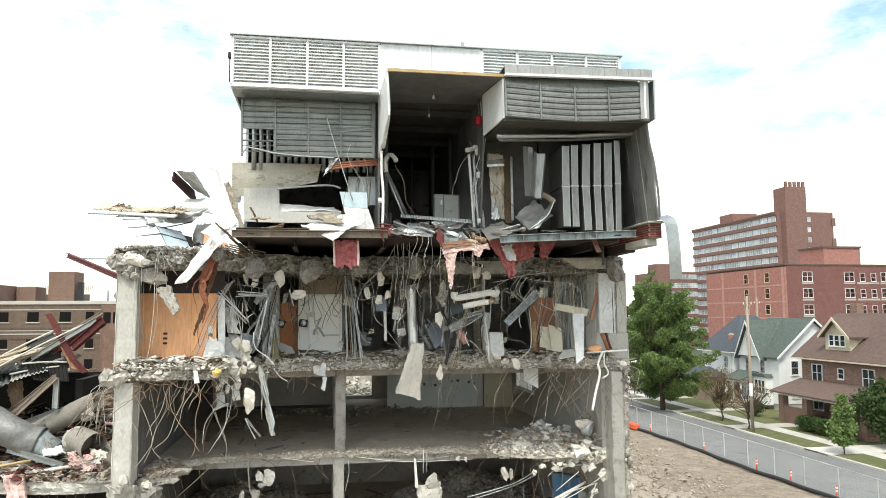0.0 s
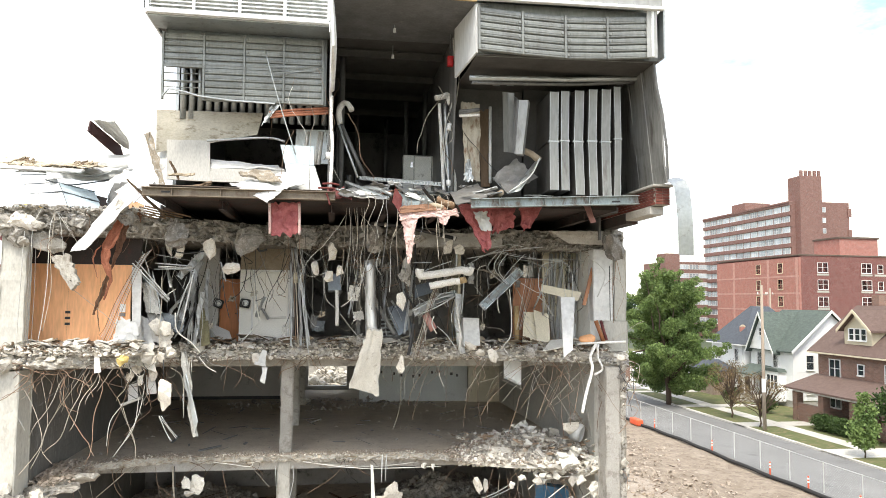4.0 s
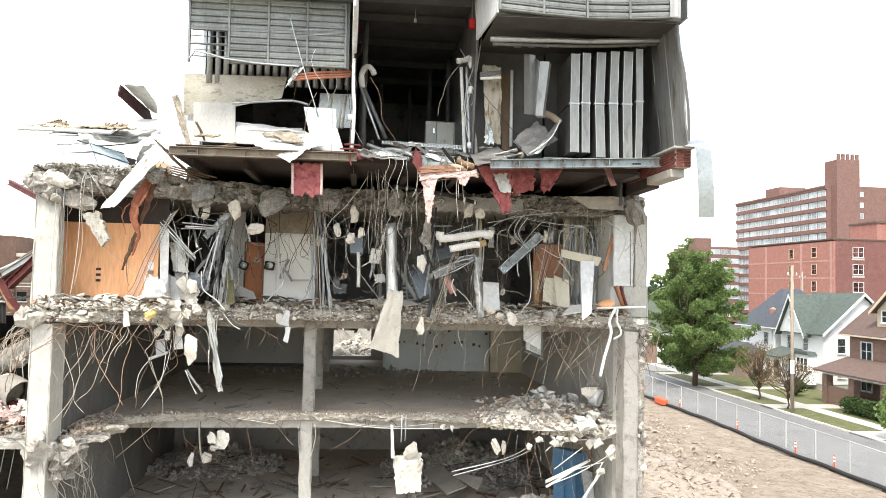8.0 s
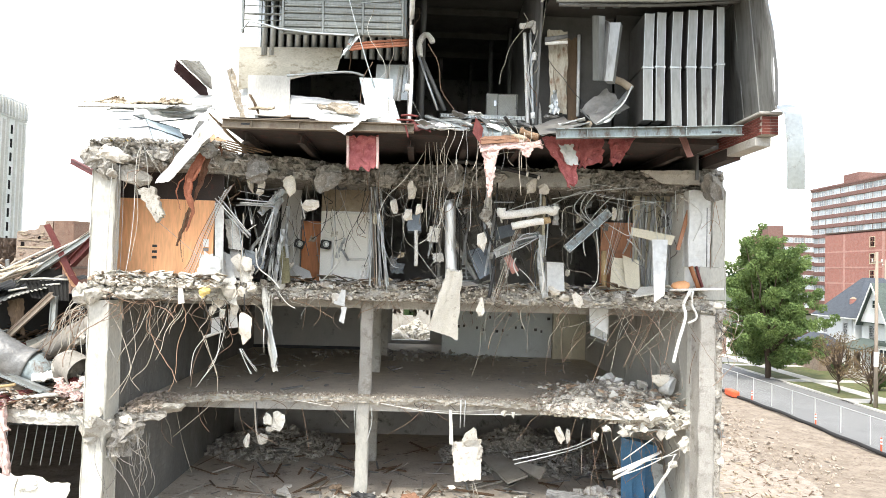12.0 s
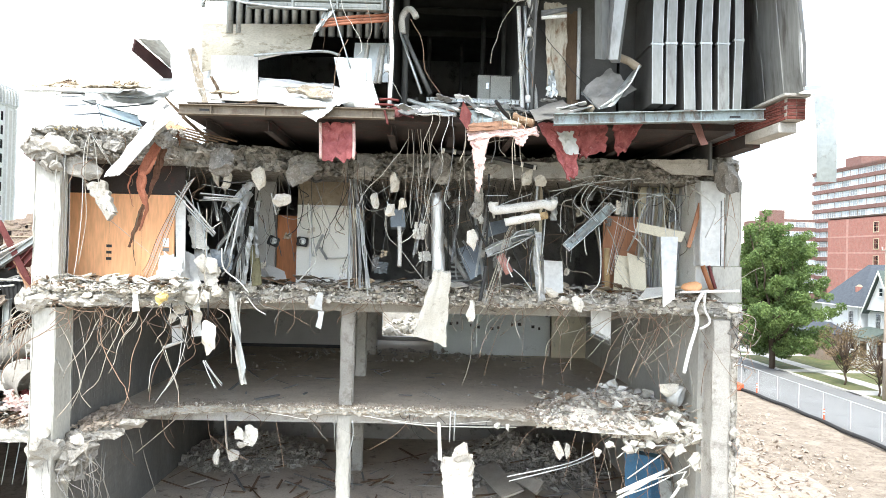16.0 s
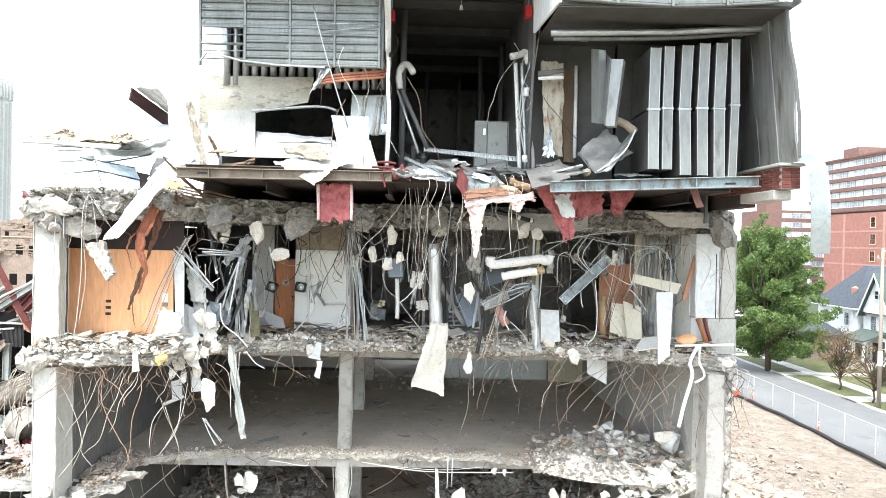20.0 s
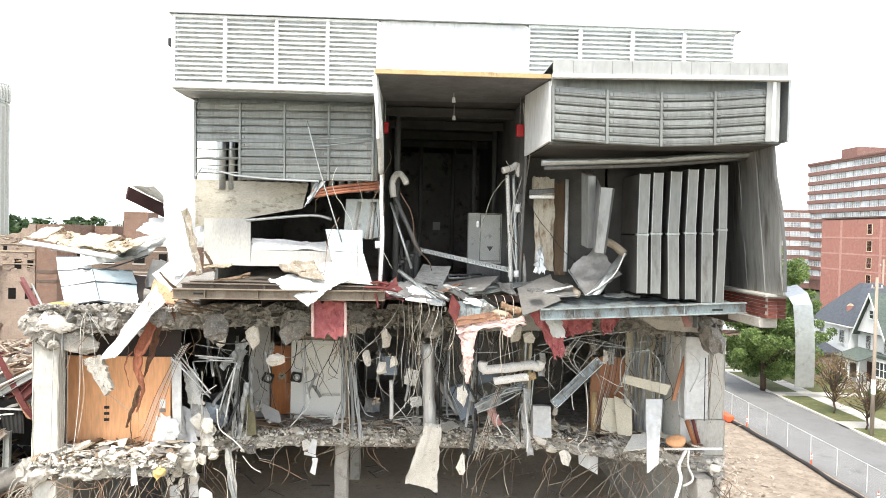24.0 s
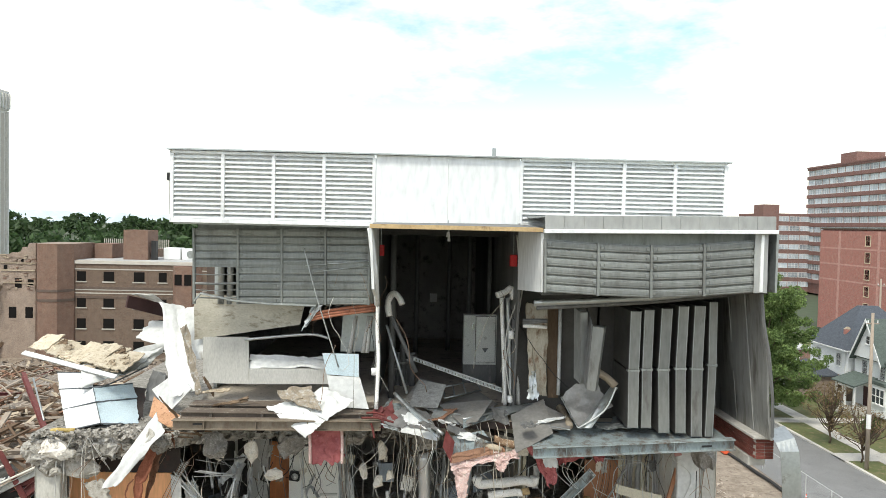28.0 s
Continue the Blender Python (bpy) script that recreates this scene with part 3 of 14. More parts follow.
def chunk(x, y, z, sx, sy, sz, m, seed, label="broken grey concrete chunk", name="concrete_chunk", category="rubble", group="fallen concrete chunks"):
    """One fractured lump: a hull of many points with chipped corners."""
    rr = random.Random(seed)
    pts = []
    for i in range(20):
        v = Vector([rr.gauss(0, 1) for _ in range(3)]).normalized()
        v = v / max(abs(c) for c in v) ** 0.35 * rr.uniform(0.55, 1.0) * 0.58
        pts.append((v.x * sx * 0.82, v.y * sy * 0.82, v.z * sz * 0.82))
    bm = hull(pts)
    bmesh.ops.triangulate(bm, faces=bm.faces[:])
    bmesh.ops.subdivide_edges(bm, edges=bm.edges[:], cuts=2, use_grid_fill=True)
    for v in bm.verts:
        v.co += (noise.noise_vector(v.co * 6 + Vector((seed, 0, 0))) + 0.6 * noise.noise_vector(v.co * 15 + Vector((seed, 3, 0)))) * (0.12 if m is M_LUMPW else 0.2) * min(sx, sy, sz)
    return solo(name, bm, m, label, category, pose(x, y, z, rr.uniform(-15, 15), rr.uniform(-15, 15), rr.uniform(-20, 20)), group)


def ragged_slab(x0, x1, yb, front, z0, z1, step=0.075, amp=0.12, seed=1, sag=None):
    """A slab with a broken front edge; front(x) gives the edge, sag(x, y) lowers it."""
    bm = bmesh.new()
    n = max(2, int((x1 - x0) / step))
    cols = []
    layers = 9
    for i in range(n + 1):
        x = x0 + (x1 - x0) * i / n
        yf = front(x) + amp * 1.6 * noise.noise(Vector((x * 0.9, seed * 9.1, 0)))
        col = []
        ys = [yb, yf + 2.0, yf + 0.9]
        for y in ys:
            col.append((x, max(y, yf + 0.3) if y != yb else yb, z1))
        for k in range(layers + 1):
            f = k / layers
            z = z1 + (z0 - z1) * f
            y = yf + amp * noise.noise(Vector((x * 4, z * 6 + 11, seed))) + amp * 0.55 * noise.noise(Vector((x * 11, z * 13, seed + 4))) + amp * 0.3 * noise.noise(Vector((x * 27, z * 29, seed + 8))) + 0.12 * abs(f - 0.45)
            col.append((x, y, z + (0.03 * noise.noise(Vector((x * 6, seed, k))))))
        col.append((x, yb, z0))
        row = []
        for p in col:
            d = sag(p[0], p[1]) if sag else 0
            row.append(bm.verts.new((p[0], p[1], p[2] - d)))
        cols.append(row)
    for a, b in zip(cols, cols[1:]):
        m = len(a)
        for k in range(m):
            bm.faces.new((a[k], a[(k + 1) % m], b[(k + 1) % m], b[k]))
    bm.faces.new(cols[0])
    bm.faces.new(cols[-1][::-1])
    return bm


def lerp_table(table):
    """A function through (x, value) knots."""
    xs = [a for a, _ in table]
    ys = [b for _, b in table]
    return lambda x: float(np.interp(x, xs, ys))

# ---- ground, road, pavements ----
def flat(name, x0, y0, x1, y1, z, m, label, cat="ground", thick=0.9):
    return solo(name, bx(x0, y0, z - thick, x1, y1, z), m, label, cat, kind="structure")


solo("ground", bx(-2500, -400, -1.6, 2500, 3500, -0.6), M_TOWN, "dull green town ground reaching the horizon", "ground", kind="structure")


def dirt_field():
    bm = bmesh.new()
    nx, ny = 60, 90
    g = []
    for j in range(ny + 1):
        for i in range(nx + 1):
            x = -75 + (106.2) * i / nx
            y = -20 + 160 * j / ny
            z = 0.0
            if x < 30.5:
                z += 0.22 * noise.noise(Vector((x * 0.25, y * 0.25, 0))) + 0.1 * noise.noise(Vector((x, y, 3)))
                z += 0.35 * max(0, 1 - abs(x - 15) / 4.5) * (0.6 + noise.noise(Vector((x * 0.5, y * 0.5, 9))))
            g.append(bm.verts.new((x, y, z)))
    for j in range(ny):
        for i in range(nx):
            a = j * (nx + 1) + i
            bm.faces.new((g[a], g[a + 1], g[a + nx + 2], g[a + nx + 1]))
    return bm


solo("demolition_ground", dirt_field(), M_DIRT, "bare tan dirt of the cleared demolition lot", "ground", kind="structure", smooth=True)
flat("road", 31.2, -60, 39.6, 400, 0.02, M_ASPH, "grey asphalt residential street", "road")
flat("verge", 39.9, -60, 42.6, 400, 0.14, M_GRASS, "dry grass verge beside the street", "grass")
pv = tagged(thing("pavement", "pale concrete pavement along the houses", "pavement"), kind="structure")
part("bed", bx(42.6, -60, -0.15, 44.2, 400, 0.12), M_STONE, pv)
slab_me = mesh_of("paving_slab", bx(-0.78, -0.74, 0, 0.78, 0.74, 0.045, 0.01), M_WALK)
for i in range(52):
    piece("paving_slab", slab_me, pv, pose(43.4, 34 + i * 1.5, 0.115 + 0.006 * math.sin(i * 2.3), 0.3 * math.sin(i * 1.7)))
flat("front_lawns", 44.2, -60, 75, 400, 0.13, M_GRASS, "patchy green front lawns", "grass")


flat("side_street", 39.7, 91.5, 78, 98.5, 0.155, M_ASPH, "grey asphalt side street", "road")


def kerb():
    k = tagged(thing("kerb", "pale concrete kerb stones along the street", "kerb"), kind="structure")
    me = mesh_of("kerb_stone", bx(-0.15, -1.48, -0.1, 0.15, 1.48, 0.16, 0.02), M_WALK)
    for i in range(45):
        if not 90 < 26 + 3 * i < 100:
            piece("kerb_stone", me, k, pose(39.75, 26 + 3 * i, 0))


kerb()
for i, (y0, y1) in enumerate(((51.5, 54.5), (64.5, 66.6), (76.3, 78.0), (88.5, 90))):
    flat("driveway" if i == 0 else "front_path", 39.6, y0, 50 if i else 60, y1, 0.165, M_WALK, "pale concrete drive" if i == 0 else "pale concrete front path", "path")


def wattle():
    pts = []
    for i in range(90):
        y = 24 + i * 0.8
        pts.append((30.6 + 0.12 * math.sin(y * 0.35) - 0.006 * (y - 40), y, 0.17 + 0.03 * math.sin(y * 1.3)))
    bm = tube(bmesh.new(), pts, 0.13, 8)
    solo("silt_sock", bm, M_WATTLE, "black fabric silt sock lying along the street edge", "erosion sock", smooth=True)


wattle()


def site_fence():
    f = thing("chain_link_fence", "temporary chain-link fence with thin grey posts", "fence", pose(31.6, 0, 0))
    me = mesh_of("post", tube(bmesh.new(), [(0, 0, 0), (0, 0, 1.85)], 0.032, 6), M_POST)
    for i in range(19):
        piece("post", me, f, pose(0, 27.5 + i * 3.2, 0.02))
    rail = mesh_of("rail", tube(bmesh.new(), [(0, 0, 0), (0, 3.2, 0)], 0.02, 5), M_POST)
    for i in range(18):
        piece("rail", rail, f, pose(0, 27.5 + i * 3.2, 1.84))
    # wires of one bay, shared by all bays
    bm = bmesh.new()
    for k in range(-10, 18):
        for s in (1, -1):
            y0 = k * 0.18
            a, b = (0, y0, 0.05), (0, y0 + 1.78, 1.83)
            if y0 < 0:
                a = (0, 0, 0.05 - y0)
            if y0 + 1.78 > 3.2:
                b = (0, 3.2, 0.05 + 3.2 - y0)
            if s < 0:
                a, b = (0, 3.2 - a[1], a[2]), (0, 3.2 - b[1], b[2])
            if abs(b[1] - a[1]) > 0.05:
                tube(bm, [a, b], 0.0016, 3, caps=False)
    wm = mesh_of("wire_mesh", bm, M_GALV)
    for i in range(18):
        piece("wire_mesh", wm, f, pose(0, 27.5 + i * 3.2, 0))


site_fence()


def delineator(x, y):
    c = thing("traffic_delineator", "orange delineator post with pale bands on black base", "traffic cone", pose(x, y, 0.02), "street delineators")
    part("base", bx(-0.2, -0.2, 0, 0.2, 0.2, 0.07, 0.02), M_BLACK, c)
    part("tube", tube(bmesh.new(), [(0, 0, 0.07), (0, 0, 0.95)], 0.055, 8, r2=0.045), M_CONE, c)
    for z in (0.55, 0.75):
        part("band", tube(bmesh.new(), [(0, 0, z), (0, 0, z + 0.1)], 0.062, 8), M_TRIM, c, "pale reflective band")


for y in (39.5, 43.8, 47.6, 54.8, 64.5):
    delineator(31.4 - 0.6, y)
bar = thing("water_barrier", "low orange plastic traffic barrier at the kerb", "barrier", pose(30.2, 67, 0.05))
part("body", bx(-0.3, -0.9, 0, 0.3, 0.9, 0.55, 0.08), M_CONE, bar)

# ---- shell of the broken building ----
XL, XR = -6.68, 11.3
solo("wall_left", box(bx(-6.95, 25.96, -0.3, -6.2, 46, 9.3), -6.95, 25.5, 9.3, -6.62, 46, 13.0), M_BLOCK, "grey painted block side wall, colour darkened for shade", "wall", kind="structure")
wr_ = bmesh.new()
for c in ((10.85, 26.95, -0.3, 11.75, 36.2, 13.0), (10.85, 39.5, -0.3, 11.75, 46, 13.0), (10.85, 36.2, -0.3, 11.75, 39.5, 7.3), (10.85, 36.2, 8.85, 11.75, 39.5, 13.0)):
    box(wr_, *c)
solo("wall_right", wr_, M_CONCP, "grey concrete side wall with patches and a window", "wall", kind="structure")
wi_ = thing("window_1", "empty white side window opening with a torn frame", "window", kind="structure")
for c in ((10.8, 36.2, 7.3, 11.0, 36.32, 8.85), (10.8, 39.38, 7.3, 11.0, 39.5, 8.85), (10.8, 36.32, 7.3, 11.0, 39.38, 7.42), (10.8, 36.32, 8.75, 11.0, 39.38, 8.85)):
    part("window_frame", bx(*c, 0.01), M_TRIM, wi_)
part("window_sill", bx(10.75, 36.1, 7.24, 11.74, 39.6, 7.298), M_PLASTER, wi_)
part("mullion", bx(10.86, 37.3, 7.43, 10.95, 37.38, 8.74), M_TRIM, wi_)
wb_ = bmesh.new()
for c in ((-6.95, 46, -0.3, 0.85, 46.3, 13.0), (3.05, 46, -0.3, 11.75, 46.3, 13.0), (0.85, 46, -0.3, 3.05, 46.3, 6.3), (0.85, 46, 9.1, 3.05, 46.3, 13.0)):
    box(wb_, *c)
solo("wall_back", wb_, M_WALLG, "dark rear wall of the building with a torn opening", "wall", kind="structure")


def worn_post(x0, y0, z0, x1, y1, z1, seed, amp=0.03):
    """A cast post with chipped edges."""
    bm = bmesh.new()
    n = max(3, int((z1 - z0) / 0.25))
    rings = []
    for i in range(n + 1):
        z = z0 + (z1 - z0) * i / n
        ring = []
        for cx, cy in ((x0, y0), (x1, y0), (x1, y1), (x0, y1)):
            for q in range(2):
                d = noise.noise_vector(Vector((cx * 3 + q, cy * 3, z * 2.2 + seed))) * amp
                ex = (0.03 if cx == x0 else -0.03) * (1 - q if (cx == x0) == (cy == y0) else q)
                ey = (0.03 if cy == y0 else -0.03) * (q if (cx == x0) == (cy == y0) else 1 - q)
                ring.append(bm.verts.new((cx + ex + d.x, cy + ey + d.y, z)))
        rings.append(ring)
    for a, b in zip(rings, rings[1:]):
        for k in range(8):
            bm.faces.new((a[k], a[(k + 1) % 8], b[(k + 1) % 8], b[k]))
    bm.faces.new(rings[0][::-1])
    bm.faces.new(rings[-1])
    return bm


def column(x0, y0, z0, x1, y1, z1, seed, m, label="square concrete column with chipped edges"):
    cx, cy = (x0 + x1) / 2, (y0 + y1) / 2
    return solo("column", worn_post(x0 - cx, y0 - cy, 0, x1 - cx, y1 - cy, z1 - z0, seed), m, label, "column", pose(cx, cy, z0), "storey columns")


column(-6.8, 25.0, -0.2, -6.2, 25.95, 9.25, 1, M_CONCP, "pale painted end pier of the side wall")
column(-6.84, 25.0, 9.7, -6.16, 25.36, 13.0, 2, M_CONCP, "pale painted end pier of the side wall")
column(10.72, 25.6, -0.2, 11.2, 26.3, 9.25, 3, M_CONC, "pale end pier with torn edge and cables")
column(11.215, 25.66, -0.2, 11.42, 26.3, 9.25, 7, M_BROKEN, "torn outer edge of the end pier, holed by fixings")
column(10.62, 26.4, 10.7, 11.33, 26.9, 13.05, 4, M_WHITE, "white painted end pier with dark crack")
column(10.95, 26.36, 9.7, 11.8, 26.9, 10.69, 6, M_CONCP, "patched grey foot of the end pier")
column(11.36, 26.44, 10.7, 11.8, 26.94, 13.05, 5, M_CONCP, "chipped outer half of the end pier beside a dark crack")
for yy in (29.0, 34.2, 40):
    column(0.46, yy, 6.1, 0.88, yy + 0.42, 9.32, int(yy), M_CONC)
    column(0.42, yy, 2.5, 0.84, yy + 0.42, 5.78, int(yy) + 50, M_CONCP if yy < 30 else M_CONC)

front3 = lerp_table([(-6.9, 25.0), (-3.6, 25.2), (-2.7, 27.4), (0, 28.3), (3, 28.2), (7, 28.0), (9, 27.2), (11.3, 26.2)])
front2 = lerp_table([(-6.9, 26.6), (-5.2, 27.9), (-4, 28.75), (0, 28.75), (5, 28.7), (7, 28.0), (9, 27.0), (11.3, 26.4)])
frontr = lerp_table([(-6.9, 25.0), (-4.2, 25.2), (-3.2, 26.7), (0, 27.5), (8, 27.2), (10.2, 26.8), (11.3, 26.4)])
front1 = lerp_table([(-6.9, 26.5), (0, 27.5), (11.3, 26.5)])
def edged(bm):
    """Second material on the broken edge of a slab."""
    bm.normal_update()
    for f in bm.faces:
        if abs(f.normal.z) < 0.75:
            f.material_index = 1
    return bm


solo("floor_first", ragged_slab(-6.2, 10.85, 46, front1, 2.1, 2.5, seed=5, amp=0.3), M_FLOORD, "dusty concrete floor slab with broken edge", "floor", kind="structure")
solo("floor_second", edged(ragged_slab(-6.2, 10.85, 46, front2, 5.84, 6.08, seed=2, amp=0.16)), [M_FLOOR, M_LUMP], "dusty concrete floor slab with ragged broken edge", "floor", kind="structure")
solo("floor_third", edged(ragged_slab(-6.95, 11.72, 46, front3, 9.3, 9.68, seed=3, amp=0.25)), [M_BROKEN, M_LUMP], "concrete floor slab with torn ragged edge", "floor", kind="structure")
solo("roof_slab", edged(ragged_slab(-6.95, 11.72, 46, frontr, 13.05, 13.72, seed=4, amp=0.3)), [M_BROKEN, M_ROOFC], "broken concrete roof slab, underside exposed", "roof", kind="structure")
# down-stand beams under the second and third floors
solo("beam_second", bx(-6.2, 29.05, 5.55, 10.85, 29.4, 5.85), M_CONC, "concrete beam under the second floor", "beam", kind="structure")
solo("beam_third", bx(-6.2, 29.05, 9.0, 10.85, 29.4, 9.33), M_CONC, "concrete beam under the third floor", "beam", kind="structure")

# rear partitions, second floor
solo("partition_blue", bx(3.6, 41.0, 6.08, 9.2, 41.15, 9.3), M_WALLW, "pale blue painted rear partition with holes", "wall", kind="structure")
solo("partition_cream", bx(9.2, 40.6, 6.08, 10.85, 40.75, 9.3), M_CREAM, "cream painted rear partition", "wall", kind="structure")
solo("partition_grey", bx(-6.2, 42.4, 6.08, 0.8, 42.55, 9.3), M_WALLG, "grey painted rear partition with dark skirting", "wall", kind="structure")
for i in range(16):
    x, z = 4.0 + 0.33 * i, 6.5 + (0.9 if i % 3 else 1.6) + 0.12 * math.sin(i * 7)
    solo("wall_hole", bx(x, 40.985, z, x + 0.1 + 0.05 * (i % 2), 40.996, z + 0.14), M_BLACK, "small dark hole in the rear partition", "hole", kind="structure")
solo("baseboard", bx(-6.2, 42.34, 6.08, 0.8, 42.4, 6.24), M_BLACK, "dark skirting at the rear partition", "trim", kind="structure")
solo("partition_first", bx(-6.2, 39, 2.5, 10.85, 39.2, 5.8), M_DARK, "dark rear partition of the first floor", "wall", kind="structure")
# third floor rooms
solo("wall_orange_room", bx(-6.61, 26.35, 9.68, -3.8, 26.45, 12.25), M_ORANGE, "orange wood-veneer wall panelling", "wall", kind="structure")
# Solid sheet coloured near-black in place of the unlit ceiling void.
solo("wall_orange_head", bx(-6.61, 26.37, 12.26, -3.55, 26.47, 13.05), M_DECKU, "dark sheet in place of the unlit ceiling void above the panelling", "wall", kind="structure")
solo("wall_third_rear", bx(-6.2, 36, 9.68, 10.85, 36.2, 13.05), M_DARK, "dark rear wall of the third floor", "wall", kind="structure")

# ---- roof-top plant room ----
# Near-black below for shade; paler top faces bounce light into the bay.
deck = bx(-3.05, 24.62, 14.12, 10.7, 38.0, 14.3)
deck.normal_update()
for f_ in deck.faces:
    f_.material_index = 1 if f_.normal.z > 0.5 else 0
# Added sheets that keep daylight out of the deck void, not known parts.
solo("void_wall", bx(-3.12, 26.6, 13.35, -3.052, 38, 14.11), M_SOOT, "dark sheet added to block daylight from the void under the plant deck", "wall", kind="structure")
solo("void_wall", bx(10.75, 26.2, 13.35, 10.82, 38, 14.11), M_SOOT, "dark sheet added to block daylight from the void under the plant deck", "wall", kind="structure")
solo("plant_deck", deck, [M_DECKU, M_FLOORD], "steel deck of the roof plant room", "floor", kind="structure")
solo("plant_deck_edge", bx(10.7, 25.2, 14.12, 11.3, 38, 14.3), M_SOOT, "steel deck of the roof plant room", "floor", kind="structure")
solo("plant_wall_upper", bx(11.06, 25.6, 17.95, 11.14, 38, 19.36), M_SOOT, "sooty upper side wall of the plant room", "wall", kind="structure")
solo("plant_wall_left", bx(-3.08, 27.9, 14.3, -2.98, 38, 19.36), M_GALV, "grey metal side wall of the plant room", "wall", kind="structure")
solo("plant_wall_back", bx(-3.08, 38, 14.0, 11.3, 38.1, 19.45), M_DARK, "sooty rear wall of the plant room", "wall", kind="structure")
solo("plant_roof", bx(-3.2, 25.6, 19.36, 11.2, 38.2, 19.5), M_SHADESOOT, "roof of the plant room", "roof", kind="structure")
solo("soffit_left", bx(-3.2, 24.6, 19.26, 1.86, 25.6, 19.34), M_GALV, "pale metal soffit under the screen", "soffit", kind="structure")


def plate(name, a, b, c, d, thick, m, parent=None, label="", cat="", kind=""):
    """A four-cornered plate of some thickness."""
    p = [Vector(q) for q in (a, b, c, d)]
    nrm = (p[1] - p[0]).cross(p[3] - p[0]).normalized() * thick
    bm = bmesh.new()
    lo = [bm.verts.new(q) for q in p]
    hi = [bm.verts.new(q + nrm) for q in p]
    bm.faces.new(lo[::-1])
    bm.faces.new(hi)
    for k in range(4):
        bm.faces.new((lo[k], lo[(k + 1) % 4], hi[(k + 1) % 4], hi[k]))
    if parent:
        return part(name, bm, m, parent, label)
    return solo(name, bm, m, label, cat, kind=kind)


plate("deck_front", (5.9, 23.3, 13.98), (10.7, 23.3, 14.24), (10.7, 24.62, 14.29), (5.9, 24.62, 14.29), 0.05, M_BEAMG, None, "steel deck sagging behind the edge beam", "floor", "structure")


def extrude_x(profile, x0, x1):
    """A (y, z) profile pushed along x."""
    bm = bmesh.new()
    a = [bm.verts.new((x0, y, z)) for y, z in profile]
    b = [bm.verts.new((x1, y, z)) for y, z in profile]
    bm.faces.new(a[::-1])
    bm.faces.new(b)
    for i in range(len(profile)):
        j = (i + 1) % len(profile)
        bm.faces.new((a[i], a[j], b[j], b[i]))
    return bm


def screen_louver(x0, x1, y, z0, z1, bays, blades):
    s = thing("roof_screen_louver", "white metal louver screen around the roof", "louver", pose(x0, y, z0), "roof screen louvers")
    w = (x1 - x0) / bays
    h = z1 - z0
    part("top_rail", bx(0, -0.06, h - 0.07, x1 - x0, 0.1, h, 0.008), M_FASCIA, s)
    part("bottom_rail", bx(0, -0.06, 0, x1 - x0, 0.1, 0.1, 0.008), M_FASCIA, s)
    mull = mesh_of("mullion", bx(-0.045, -0.05, 0.1, 0.045, 0.1, h - 0.07, 0.006), M_FASCIA)
    for i in range(bays + 1):
        piece("mullion", mull, s, pose(i * w, 0, 0))
    pitch = (h - 0.17) / blades
    bl = mesh_of("blade", extrude_x([(-0.06, -0.05), (-0.048, -0.05), (-0.044, -0.03), (0.05, 0.034), (0.046, 0.044), (-0.052, -0.022), (-0.06, -0.025)], 0.046, w - 0.046), M_FASCIA)
    for i in range(bays):
        for k in range(blades):
            piece("blade", bl, s, pose(i * w, 0.03, 0.1 + (k + 0.5) * pitch))
    part("backing", bx(0.05, 0.13, 0.05, x1 - x0 - 0.05, 0.15, h - 0.05), M_FASCIA, s, "white sheet behind the blades")
    return s


screen_louver(-3.2, 1.85, 24.5, 19.3, 21.1, 4, 14)
screen_louver(5.6, 10.9, 24.5, 19.36, 21.12, 4, 14)
blank = thing("roof_screen_panel", "plain white metal screen panel with faint streaks", "panel", pose(1.9, 24.48, 19.34))
for i in range(2):
    part("sheet", bx(i * 1.83 + 0.003, 0, 0, (i + 1) * 1.83 - 0.003, 0.1, 1.77, 0.005), M_FASCIA, blank)
part("coping", bx(-5.2, -0.12, 1.775, 9.1, 0.16, 1.81), M_GALV, blank, "thin grey coping strip")
solo("roof_stub_vent", bx(-0.05, -0.05, 0, 0.05, 0.05, 0.22), M_GALV, "small grey vent stub on the roof screen", "vent", pose(4.9, 24.6, 21.15))
# return of the screen at its left end
solo("screen_return", bx(-3.26, 24.5, 19.3, -3.2, 38, 21.1), M_FASCIA, "white return of the roof screen", "wall", kind="structure")
solo("screen_return", bx(10.9, 24.6, 19.36, 10.96, 38, 21.1), M_FASCIA, "white return of the roof screen", "wall", kind="structure")
fl = thing("flood_light", "small dark flood lamp on the screen corner", "lamp", pose(-3.3, 24.7, 20.35))
part("housing", bx(-0.08, -0.1, 0, 0.04, 0.1, 0.2, 0.02), M_BLACK, fl)
part("conduit", tube(bmesh.new(), [(-0.02, 0, 0), (-0.02, 0, -0.85)], 0.02, 6), M_BLACK, fl)

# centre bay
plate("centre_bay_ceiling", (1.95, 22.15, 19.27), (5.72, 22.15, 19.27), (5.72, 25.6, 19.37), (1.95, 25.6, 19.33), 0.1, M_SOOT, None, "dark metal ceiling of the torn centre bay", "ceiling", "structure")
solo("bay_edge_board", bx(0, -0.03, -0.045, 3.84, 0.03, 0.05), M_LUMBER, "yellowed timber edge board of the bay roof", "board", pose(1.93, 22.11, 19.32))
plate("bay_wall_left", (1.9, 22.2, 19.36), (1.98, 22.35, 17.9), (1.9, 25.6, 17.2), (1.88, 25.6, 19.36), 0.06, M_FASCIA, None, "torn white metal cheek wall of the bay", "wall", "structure")
